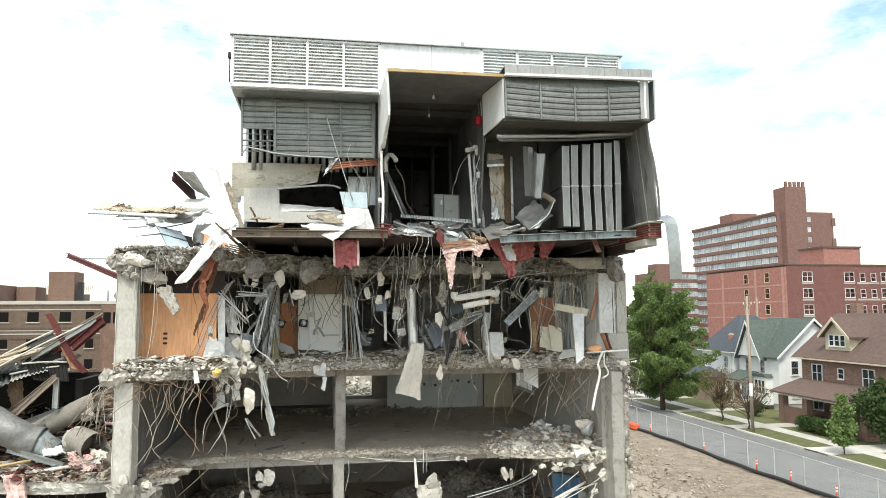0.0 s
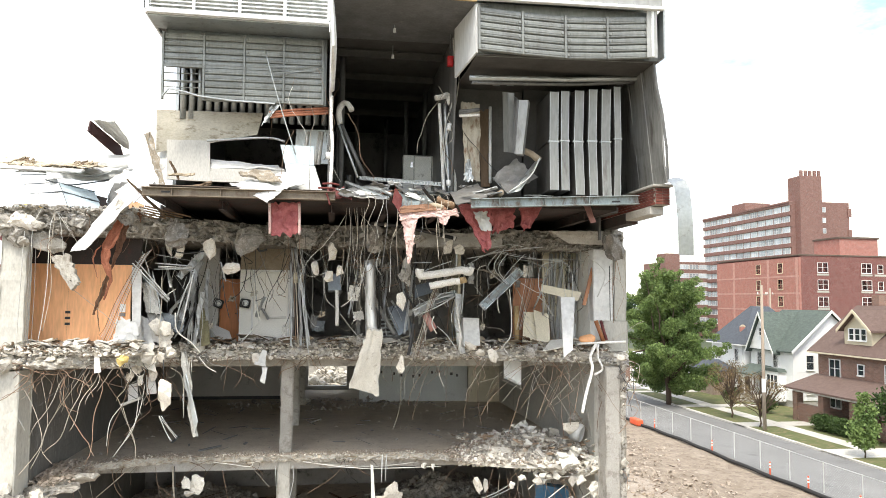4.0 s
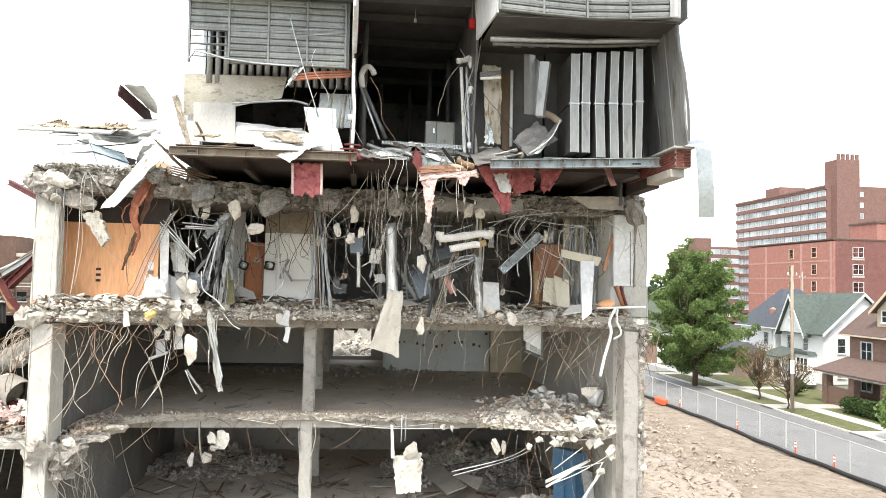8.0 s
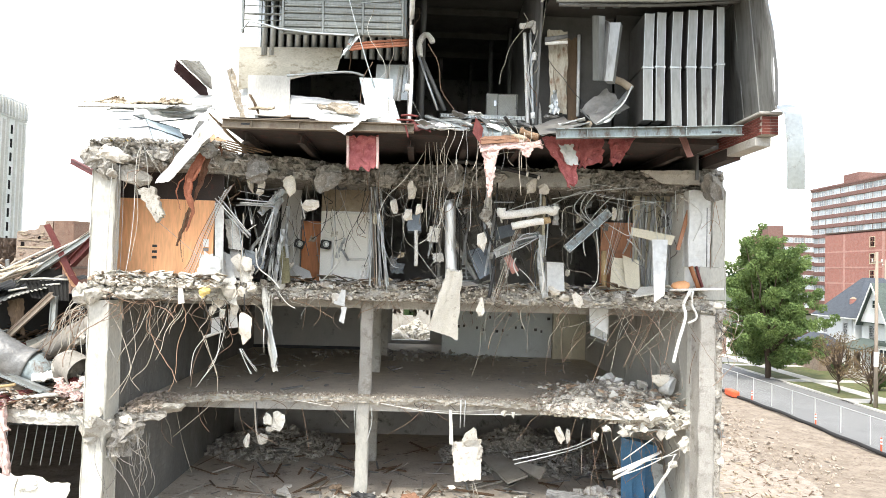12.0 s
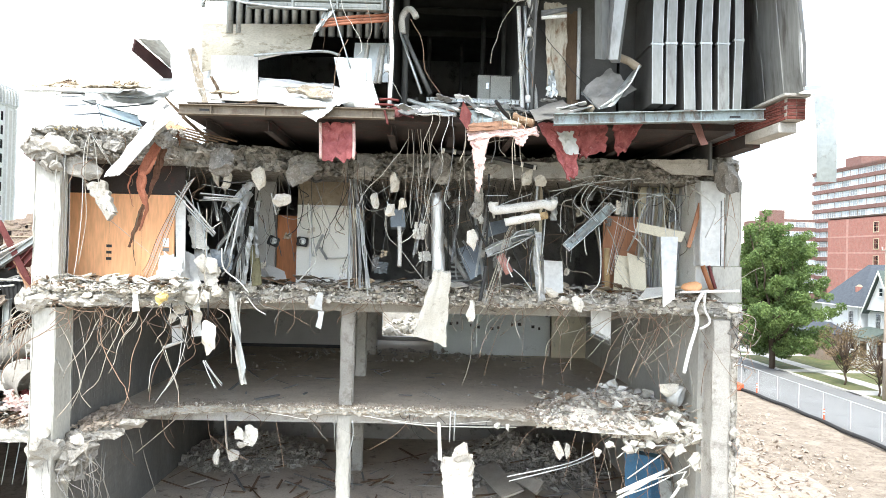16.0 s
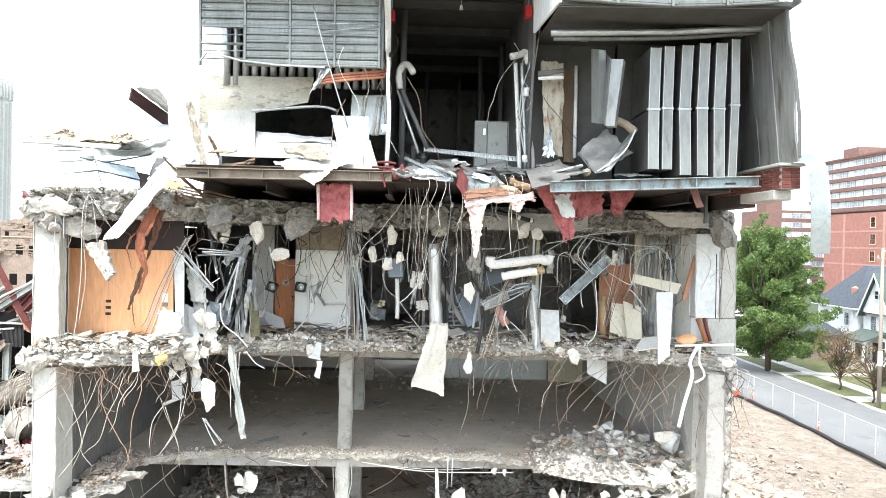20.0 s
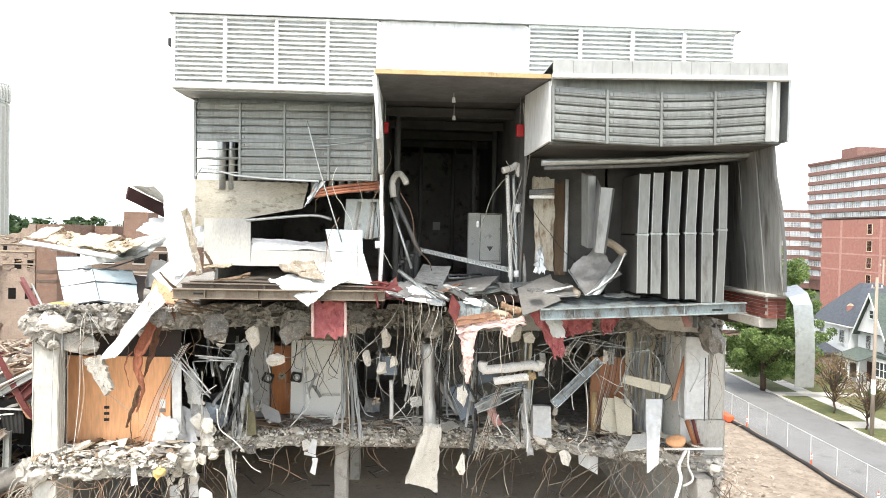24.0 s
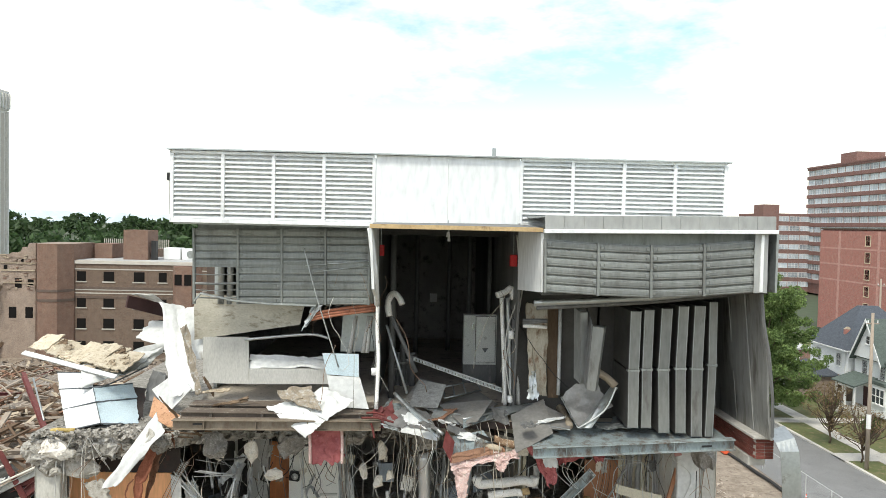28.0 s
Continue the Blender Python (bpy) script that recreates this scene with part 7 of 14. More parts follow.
for x, w, top, mid, bot, ln in ((8.36, 0.27, 17.38, 15.92, 14.5, -0.02), (8.69, 0.25, 17.42, 15.95, 14.5, -0.02), (9.14, 0.28, 17.46, 15.95, 14.38, -0.06), (9.55, 0.26, 17.52, 15.98, 14.38, -0.05),
                                (9.95, 0.28, 17.54, 15.98, 14.3, -0.04), (10.26, 0.21, 17.64, 16.08, 14.3, 0.03)):
    splitter(x, w, top, mid, bot, ln)
strip_thing = thing("lintel_clips", "row of pale clips under the bent lintel", "bracket", pose(6.6, 23.8, 17.55))
for i in range(10):
    part("clip", bx(i * 0.42, -0.02, 0.028 * i, i * 0.42 + 0.2, 0.02, 0.028 * i + 0.04), M_GALV, strip_thing)
# Near-black in place of the shade behind splitters and torn frames.
solo("splitter_plenum", bx(7.9, 25.1, 14.3, 10.9, 25.2, 17.9), M_SHADESOOT, "dark plenum behind the splitters", "wall", kind="structure")
solo("bay_divider", bx(5.62, 25.4, 14.3, 7.9, 25.5, 17.9), M_SHADESOOT, "dark partition behind the torn frames", "wall", kind="structure")

cab = thing("electrical_cabinet", "grey electrical cabinet with warning label", "cabinet", pose(4.93, 29.1, 14.3))
part("body", bx(-0.4, 0, 0.6, 0.68, 0.4, 2.2, 0.01), M_CABINET, cab)
part("door", bx(0.0, -0.06, 0.7, 0.62, -0.001, 2.16, 0.012), M_CABINET, cab)
part("door_gasket", bx(-0.02, -0.012, 0.68, 0.64, -0.0005, 2.18), M_SOOT, cab, "dark gap round the door")
part("handle", bx(-0.14, -0.05, 1.75, -0.06, 0, 1.95), M_CHROME, cab)
part("warning_label", prism([(0.2, 1.15), (0.4, 1.15), (0.3, 1.0)], -0.066, -0.061), M_SOOT, cab, "dark triangular label")
part("plinth", bx(-0.4, 0.02, 0, 0.68, 0.38, 0.598), M_SOOT, cab)
wb = thing("wall_panel_box", "small white box on the rear wall", "box", pose(3.75, 37.9, 15.95))
part("face", bx(-0.16, -0.1, 0, 0.16, 0.1, 0.36, 0.01), M_TRIM, wb)
for x, y, z in ((5.48, 24.7, 18.35), (1.99, 25.9, 18.5)):
    rb = thing("fire_call_box", "small red fire alarm box on the wall", "alarm box", pose(x, y, z))
    part("case", bx(-0.09, -0.09, 0, 0.09, 0.09, 0.3, 0.01), M_RED, rb)
    part("conduit", tube(bmesh.new(), [(0, 0, 0.3), (0, 0, 1.0)], 0.015, 5), M_GALV, rb)
for x, y, z in ((3.75, 24.2, 19.1), (3.85, 26, 18.95)):
    hl = thing("pendant_lamp", "small pale bulkhead lamp on the bay ceiling", "lamp", pose(x, y, z))
    part("stem", tube(bmesh.new(), [(0, 0, 0.1), (0, 0, 0.4)], 0.012, 6), M_GALV, hl)
    part("bulb_guard", tube(bmesh.new(), [(0, 0, -0.02), (0, 0, 0.1)], 0.05, 8, r2=0.035), M_TRIM, hl)
for i, (x, y) in enumerate(((2.3, 27), (4.9, 32), (5.48, 30.6), (3.0, 34), (2.2, 31), (4.3, 35))):
    pipe("riser_pipe", "dark riser pipe in the plant bay", "pipe", M_SOOT, [(x, y, 14.3), (x, y, 19.3)], 0.09)
for i in range(4):
    solo("ceiling_joist", ibeam(bmesh.new(), 3.6, 0.25, 0.15), M_SHADESOOT, "dark steel joist under the bay roof", "steel beam", pose(1.95, 26.5 + i * 2.4, 19.2), "bay roof joists")
pump = thing("pump_set", "dark cluster of pumps and valves", "pump", pose(2.6, 28.6, 14.3))
for i in range(5):
    part("valve", tube(bmesh.new(), [(0.15 * i - 0.3, 0.1 * (i % 2), 0), (0.15 * i - 0.3, 0.1 * (i % 2), 0.8 + 0.25 * (i % 3))], 0.09, 8), M_SOOT, pump)
    part("flange", tube(bmesh.new(), [(0.15 * i - 0.3, 0.1 * (i % 2), 0.5 + 0.1 * i), (0.15 * i - 0.3, 0.1 * (i % 2), 0.56 + 0.1 * i)], 0.16, 10), M_PANEL, pump)

# ---- third floor rooms ----
for nm, dims, m, lab in (("wall_white_door", (-1.05, 29.5, 9.68, 0.72, 29.6, 12.3), M_DOORP, "off-white partition with a door"),
                         ("wall_tan_head", (-1.05, 29.5, 12.31, 0.72, 29.6, 13.05), M_TAN, "tan wall head above the door"),
                         ("wall_grey_stub", (-2.5, 29.9, 9.68, -1.82, 30.0, 13.05), M_WALLG, "grey partition stub"),
                         # The stripped room's darkness is put into this wall's colour.
                         ("wall_room_left", (-3.75, 31.3, 9.68, -2.45, 31.4, 13.05), M_SHADESOOT, "rear wall of the stripped room, near-black for its shade"),
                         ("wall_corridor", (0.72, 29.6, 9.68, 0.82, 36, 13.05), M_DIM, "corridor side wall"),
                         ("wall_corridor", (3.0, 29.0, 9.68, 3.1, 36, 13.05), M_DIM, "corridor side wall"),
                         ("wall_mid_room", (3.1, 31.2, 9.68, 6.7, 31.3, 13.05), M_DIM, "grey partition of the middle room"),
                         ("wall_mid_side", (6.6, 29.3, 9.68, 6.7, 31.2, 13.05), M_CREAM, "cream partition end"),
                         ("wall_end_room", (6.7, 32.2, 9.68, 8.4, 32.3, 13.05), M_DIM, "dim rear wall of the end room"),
                         ("wall_end_cream", (9.46, 28.3, 9.68, 10.7, 28.4, 13.05), M_CREAM, "cream plasterboard of the end room"),
                         ("wall_end_side", (10.7, 26.9, 9.68, 10.85, 36, 13.05), M_PLASTER, "pale inner side wall")):
    solo(nm, bx(*dims), m, lab, "wall", kind="structure")
d1 = thing("door", "closed off-white flush door with frame", "door", pose(-0.02, 29.46, 9.68))
part("leaf", bx(-0.55, -0.02, 0.01, 0.6, 0.035, 2.5, 0.006), M_DOORP, d1)
for a in ((-0.62, -0.56, 0, 2.56), (0.61, 0.67, 0, 2.56)):
    part("jamb", bx(a[0], -0.04, a[2], a[1], 0.04, a[3]), M_TRIM, d1)
part("head", bx(-0.62, -0.04, 2.561, 0.67, 0.04, 2.62), M_TRIM, d1)
d2 = thing("door", "orange wood-veneer door standing ajar", "door", pose(-1.45, 30.2, 9.68))
part("leaf", bx(-0.36, 0, 0.02, 0.36, 0.045, 2.3, 0.004), M_DOORO, d2)
part("jamb", bx(0.365, -0.06, 0, 0.42, 0.06, 2.36), M_BLACK, d2)
part("jamb", bx(-0.42, -0.06, 0, -0.365, 0.06, 2.36), M_SOOT, d2)
part("lever_handle", tube(bmesh.new(), [(0.27, -0.05, 1.08), (0.17, -0.05, 1.08)], 0.014, 6), M_CHROME, d2)
d3 = thing("door", "red-brown panelled wooden door with an arched panel", "door", pose(8.9, 28.22, 9.7))
part("leaf", bx(-0.53, 0, 0, 0.53, 0.05, 2.42, 0.006), M_DOORW, d3)
part("raised_panel", bx(-0.38, -0.014, 0.2, 0.38, -0.001, 1.38, 0.005), M_DOORW, d3)
part("raised_panel", prism([(-0.38, 1.5), (0.38, 1.5), (0.38, 2.08), (0.2, 2.24), (0, 2.29), (-0.2, 2.24), (-0.38, 2.08)], -0.014, -0.001), M_DOORW, d3)


def exit_lamp(x, y, z, turn):
    e = thing("emergency_lamp", "black square emergency lamp with round chrome lens", "lamp", pose(x, y, z, 0, turn), "emergency lamps")
    hs = bx(-0.17, -0.08, -0.15, 0.17, 0.1, 0.15, 0.035)
    bmesh.ops.rotate(hs, verts=hs.verts[:], cent=(0, 0, 0), matrix=Matrix.Rotation(0.22, 3, 'Y'))
    part("housing", hs, M_BLACK, e)
    part("reflector", tube(bmesh.new(), [(0.02, -0.1, 0.01), (0.02, -0.081, 0.01)], 0.1, 14, r2=0.11), M_GALV, e, "round dull reflector")
    part("bulb", tube(bmesh.new(), [(0.03, -0.135, 0.0), (0.03, -0.101, 0.0)], 0.032, 10, r2=0.045), M_WHITE, e, "small white bulb")
    part("bracket", bx(-0.06, -0.1, -0.06, -0.02, -0.082, 0.06), M_SOOT, e)


exit_lamp(-1.72, 29.2, 11.12, 8)
exit_lamp(-0.84, 29.3, 11.13, -4)
# panelling joints, cut-outs and switch on the orange wall
pn = thing("panel_fittings", "dark cable cut-outs in the veneer panelling", "cut-out", pose(-5.52, 26.34, 10.46))
for k in range(3):
    part("cut_out", bx(-0.07, -0.004, k * 0.17, 0.07, 0.01, k * 0.17 + 0.075), M_BLACK, pn)
for x in (-5.53, -4.66):
    solo("panel_joint", bx(-0.003, -0.003, 0, 0.003, 0.005, 2.5), M_RUSTT, "thin dark joint in the veneer panelling", "joint", pose(x, 26.35, 9.7), kind="structure")
sw = thing("switch_plate", "white switch plate with dark sockets", "switch", pose(-4.0, 26.33, 10.85))
part("plate", bx(-0.08, -0.012, 0, 0.08, 0.01, 0.24, 0.004), M_TRIM, sw)
part("socket", bx(-0.08, -0.012, -0.12, 0.08, 0.01, -0.03), M_SOOT, sw)
for i in range(5):
    x = 9.6 + i * 0.25
    pipe("wall_stud", "galvanised wall stud, bared and bent", "stud", M_STUD, [(x, 28.2, 9.7), (x + R.uniform(-0.06, 0.06), 28.1, 11.4), (x + R.uniform(-0.1, 0.1), 28.15, 13.0)], 0.045)


# perforated cable tray lying across the bay floor
tray = thing("cable_tray", "pale perforated cable tray leaning across the bay floor", "cable tray")
ta, tb = Vector((2.93, 27.6, 15.3)), Vector((5.38, 25.6, 14.85))
for dz in (0.0, 0.1):
    part("rail", tube(bmesh.new(), [ta + Vector((0, 0, dz)), tb + Vector((0, 0, dz))], 0.018, 6), M_WHITE, tray)
for i in range(26):
    c = ta.lerp(tb, (i + 0.5) / 26)
    part("rung", bx(-0.04, -0.012, 0.0, 0.04, 0.012, 0.1), M_GALV, tray).location = c

# ---- torn roof cladding over the left corner ----
def roof_cladding():
    """Courses of standing-seam panels folded over the roof edge."""
    left = [(-6.13, 25.21, 13.76), (-6.45, 25.67, 14.19), (-6.89, 26.37, 14.57), (-7.21, 26.9, 14.93)]
    fold = [(-5.4, 25.57, 13.86), (-5.69, 25.95, 14.34), (-5.94, 26.31, 14.65), (-6.2, 26.75, 14.97)]
    right = [(-4.6, 26.1, 13.7), (-5.0, 26.99, 14.19), (-5.25, 27.3, 14.55)]
    for k in range(3):
        quad("roof_sheet", "pale standing-seam roof sheet folded over the edge", "sheet metal", M_WHITE, [left[k], fold[k], fold[k + 1], left[k + 1]], 0.03, 0.02, 5)
    for k in range(2):
        quad("roof_sheet", "blue-grey roof sheet folded over the edge", "sheet metal", M_PALEBLUE, [fold[k], right[k], right[k + 1], fold[k + 1]], 0.05, 0.02, 6)
    for k in range(4):
        pipe("roof_seam", "dark standing seam of a roof sheet", "seam", M_SEAM, [left[k], fold[k]], 0.022)
        if k < 3:
            pipe("roof_seam", "dark standing seam of a roof sheet", "seam", M_SEAM, [fold[k], right[k]], 0.022)
    pipe("roof_seam", "dark folded edge of a roof sheet", "seam", M_SEAM, [fold[0], fold[1], fold[2]], 0.012)
    quad("torn_underlay", "dark torn underlay below the roof sheets", "roofing", M_DECKU, [(-6.0, 25.35, 13.68), (-4.6, 26.3, 13.6), (-4.9, 27.4, 14.4), (-6.7, 26.9, 14.6)], 0.05, 0.03, 5)


roof_cladding()
quad("roof_sheet", "long white roof sheet curling over the others", "sheet metal", M_WHITE, [(-6.17, 26.05, 14.69), (-4.96, 27.64, 15.0), (-4.4, 28.4, 15.7), (-6.5, 26.9, 15.15)], 0.16, 0.02, 10)
pipe("roof_seam", "dark curled edge of a roof sheet", "seam", M_SEAM, [(-6.2, 26.03, 14.68), (-5.8, 26.5, 14.62), (-5.3, 27.2, 14.82), (-4.94, 27.63, 15.0)], 0.022)
quad("duct_stub", "dark round duct stub under the torn roof sheets", "duct", M_SOOT, [(-4.9, 27.2, 14.1), (-4.3, 26.8, 14.1), (-4.2, 27.0, 14.85), (-4.8, 27.6, 14.9)], 0.1, 0.2, 6)
rb_ = random.Random(5)
lo = lambda f: Vector((-8.5, 27.8, 15.4)).lerp(Vector((-5.1, 26.2, 15.12)), f)
hi = lambda f: Vector((-8.3, 28.5, 15.74)).lerp(Vector((-4.9, 27.7, 15.42)), f)
for i in range(9):
    # broad fibre boards lying over one another, with broken ends
    f0 = -0.03 + 0.108 * i + rb_.uniform(-0.02, 0.02)
    f1 = f0 + rb_.uniform(0.15, 0.21)
    g0, g1 = rb_.uniform(-0.05, 0.15), rb_.uniform(0.75, 1.05)
    up = Vector((0, 0, 0.012 * (i % 3) + rb_.uniform(-0.02, 0.02)))
    tip = Vector((0, 0, rb_.uniform(-0.06, 0.05)))
    quad("roof_board", "pale weathered fibre roof board with broken ends", "board", M_FIBRE,
         [tuple(lo(f0).lerp(hi(f0), g0) + up), tuple(lo(f1).lerp(hi(f1), g0) + up + tip), tuple(lo(f1 - 0.04).lerp(hi(f1), g1) + up + tip), tuple(lo(f0 + 0.03).lerp(hi(f0 + 0.02), g1) + up)], 0.05, 0.03, 8, "fibre roof boards")
for i in range(7):
    f0 = rb_.uniform(0.1, 0.85)
    p, q_ = lo(f0), lo(f0 + rb_.uniform(0.08, 0.16))
    up = Vector((0, 0, -0.05 + rb_.uniform(-0.03, 0.06)))
    quad("roof_board", "split fibre strip hanging from the broken roof boards", "board", rb_.choice((M_FIBRE, M_TAN)), [tuple(p + up), tuple(q_ + up), tuple(q_.lerp(hi(f0), 0.3) + up), tuple(p.lerp(hi(f0), 0.25) + up)], 0.06, 0.02, 5, "fibre roof boards")
for i in range(6):
    f = rb_.uniform(0.0, 0.95)
    p = lo(f).lerp(hi(f), rb_.random())
    quad("board_flake", "splintered brown flake standing off the boards", "board", rb_.choice((M_TAN, M_BROWNB)), [tuple(p), tuple(p + Vector((0.3, 0.02, 0.03))), tuple(p + Vector((0.22, 0.1, 0.2))), tuple(p + Vector((0.04, 0.1, 0.12)))], 0.06, 0.02, 4)
quad("roof_edge_strip", "pale metal edge under the tan boards", "sheet metal", M_WHITE, [(-8.7, 27.75, 15.28), (-5.3, 26.1, 14.96), (-5.2, 26.15, 15.05), (-8.6, 27.8, 15.38)], 0.02, 0.06, 7)
quad("roof_edge_strip", "grey torn lining under the tan boards", "sheet metal", M_GALV, [(-7.6, 27.3, 15.12), (-5.2, 26.6, 14.95), (-4.9, 27.9, 15.25), (-7.4, 28.2, 15.4)], 0.08, 0.02, 7)
quad("maroon_plank", "long dark maroon fascia plank sticking out of the roof", "fascia", M_MAROON, [(-5.82, 28.25, 16.66), (-5.25, 30.4, 16.05), (-5.32, 30.0, 16.58), (-5.77, 28.3, 17.02)], 0.015, 0.05, 5)
quad("roof_sheet", "pale torn trim along the maroon plank", "sheet metal", M_WHITE, [(-5.35, 29.9, 16.62), (-4.6, 29.6, 16.2), (-5.1, 28.4, 17.05), (-5.72, 28.35, 17.05)], 0.05, 0.02, 6)
quad("roof_sheet", "tall white roof sheet standing on end", "sheet metal", M_WHITE, [(-3.7, 25.9, 14.5), (-2.97, 26.04, 14.69), (-3.75, 27.2, 16.85), (-4.35, 27.0, 17.0)], 0.07, 0.02, 9)
quad("roof_sheet", "white roof sheet leaning behind the upright one", "sheet metal", M_WHITE, [(-4.4, 27.6, 15.4), (-3.2, 27.2, 15.3), (-3.1, 27.8, 16.9), (-4.2, 28.0, 16.6)], 0.08, 0.02, 7)
quad("roof_sheet", "white roof sheet lying behind the tan boards", "sheet metal", M_WHITE, [(-5.6, 28.4, 15.7), (-4.3, 28.3, 15.4), (-4.3, 29.2, 16.2), (-5.5, 29.3, 16.1)], 0.06, 0.02, 6)
quad("roof_sheet", "pale square roof sheet hanging at the corner", "sheet metal", M_WHITE, [(-3.75, 26.0, 14.05), (-3.1, 25.9, 14.75), (-3.7, 26.6, 15.1), (-4.5, 26.8, 14.5)], 0.03, 0.02, 5)
quad("roof_strip", "long white metal strip hanging down the wall", "sheet metal", M_WHITE, [(-4.92, 24.5, 12.5), (-4.5, 24.48, 12.58), (-3.36, 24.52, 13.97), (-3.66, 24.75, 14.4)], 0.05, 0.02, 9)
quad("rust_sheet", "pale orange rusted metal sheet", "sheet metal", M_RUSTT, [(-4.25, 25.9, 14.0), (-3.5, 25.5, 13.75), (-3.4, 25.9, 14.0), (-4.3, 26.4, 14.4)], 0.04, 0.02, 6)
for i in range(5):
    y = 25.0 + 0.16 * i
    pipe("broken_lath", "dark broken lath under the deck corner", "board", M_BROWNB, [(-3.8 + 0.12 * i, y, 13.75 + 0.05 * i), (-2.9 + 0.2 * i, y + 0.4, 13.55 + 0.04 * i)], 0.025)
lump((-5.78, 25.2, 12.85), 1.35, 0.3, 0.85, M_LUMP, "hanging pale slab fragment at the corner")
lump((-6.75, 25.05, 13.2), 0.9, 0.8, 0.8, M_BROKEN, "broken concrete mass at the corner")
pipe("yellow_insulation", "tuft of yellow insulation under the sheets", "insulation", M_YELLOW, [(-6.5, 25.2, 13.76), (-6.3, 25.15, 13.8), (-6.1, 25.2, 13.77), (-5.95, 25.3, 13.76)], 0.055)
quad("torn_lining", "torn tan insulation edge of the casing", "insulation", M_FIBREG, [(-3.0, 25.95, 14.6), (-2.86, 26.05, 14.6), (-3.5, 26.75, 16.4), (-3.66, 26.65, 16.3)], 0.05, 0.08, 9)

# torn roof cladding on the left corner
lump((-6.34, 25.0, 13.31), 0.97, 0.9, 0.56, M_RUBBLE, "pile of pale concrete at the roof corner")
lump((-5.05, 25.2, 13.41), 1.13, 0.8, 0.49, M_BROKEN, "broken concrete lump on the roof edge")
lump((-3.61, 24.9, 13.52), 0.58, 0.5, 0.55, M_BROKEN, "broken concrete lump on the roof edge")
pipe("steel_angle", "red-brown steel angle sticking out of the roof edge", "steel beam", M_RUSTR, [(-10.4, 31.0, 13.95), (-6.68, 25.9, 12.66)], 0.08, square=True)
pipe("steel_bar", "thin pale bar beside the steel angle", "steel bar", M_GALV, [(-10.07, 31.0, 13.81), (-7.63, 27.0, 13.52)], 0.03)

# plant room, left part
quad("scorched_duct_sheet", "scorched cream metal sheet torn from a duct", "sheet metal", M_SCORCH, [(-3.48, 27.3, 15.86), (-0.32, 26.7, 16.45), (-0.17, 26.7, 17.15), (-3.5, 27.3, 17.23)], 0.04, 0.02, 10)
quad("torn_duct_edge", "curled rusty edge of the torn duct", "sheet metal", M_GALV, [(-0.09, 25.5, 16.46), (0.08, 25.5, 16.61), (0.48, 25.6, 17.17), (0.2, 25.6, 17.16)], 0.08, 0.02, 6)
pipe("rusty_strip", "rusted brown roof strip", "strip", M_RUST, [(0.13, 25.6, 16.89), (0.89, 25.7, 17.04), (1.88, 25.8, 17.17)], 0.04)
pipe("rusty_strip", "rusted brown roof strip", "strip", M_RUST, [(0.14, 25.6, 16.81), (0.9, 25.7, 16.95), (1.88, 25.8, 17.09)], 0.04)
pipe("rusty_strip", "rusted brown roof strip", "strip", M_RUST, [(0.14, 25.6, 16.74), (0.9, 25.7, 16.88), (1.88, 25.8, 17.01)], 0.04)
quad("duct_casing", "pale grey sheet-metal casing of an air handler", "air handler", M_CASING, [(-2.89, 26.2, 14.85), (-1.63, 26.2, 14.83), (-1.69, 26.4, 16.12), (-2.96, 26.4, 16.1)], 0.015, 0.05, 4)
quad("duct_casing", "white lower casing panel, buckled top", "air handler", M_CASING, [(-1.63, 26.2, 14.83), (0.58, 26.2, 14.86), (0.56, 26.3, 15.28), (-1.66, 26.3, 15.25)], 0.01, 0.05, 5)
quad("duct_casing", "buckled white casing flange", "air handler", M_WHITE, [(-1.66, 26.3, 15.25), (0.56, 26.3, 15.28), (0.35, 26.8, 15.52), (-1.69, 26.6, 15.6)], 0.07, 0.03, 8)
pipe("casing_rail", "bent pale rail across the opening", "rail", M_GALV, [(-1.75, 26.2, 16.07), (-0.02, 26.2, 16.25), (0.56, 26.2, 16.15)], 0.04)
quad("hanging_sheet", "pale blue metal sheet hanging on a wire", "sheet metal", M_PALEBLUE, [(0.63, 25.35, 15.32), (1.5, 25.3, 15.27), (1.47, 25.4, 15.87), (0.5, 25.4, 15.88)], 0.02, 0.015, 4)
quad("hanging_sheet", "white metal sheet hinged under the blue one", "sheet metal", M_WHITE, [(0.83, 25.15, 14.51), (1.79, 25.15, 14.45), (1.52, 25.3, 15.26), (0.64, 25.3, 15.31)], 0.03, 0.015, 5)
quad("crumpled_sheet", "crumpled white sheet with torn tan lining", "sheet metal", M_WHITE, [(0.27, 24.15, 13.97), (0.78, 24.2, 14.39), (-0.13, 24.9, 14.7), (-0.85, 24.8, 14.58)], 0.08, 0.015, 8)
quad("crumpled_sheet", "crumpled white sheet lying over the beam", "sheet metal", M_WHITE, [(0.77, 24.25, 14.38), (1.41, 24.8, 14.76), (0.57, 25.2, 15.02), (-0.13, 24.9, 14.69)], 0.1, 0.015, 9)
quad("torn_lining", "torn tan and grey duct lining", "insulation", M_FIBREG, [(-0.45, 24.78, 14.73), (0.62, 24.4, 14.64), (0.24, 25.1, 15.07), (-0.65, 25.1, 14.99)], 0.12, 0.04, 10)
quad("splintered_board", "splintered bare timber piece", "board", M_TAN, [(-2.59, 25.2, 14.8), (-1.93, 25.3, 14.86), (-1.92, 25.35, 14.93), (-2.59, 25.25, 14.85)], 0.05, 0.03, 5)
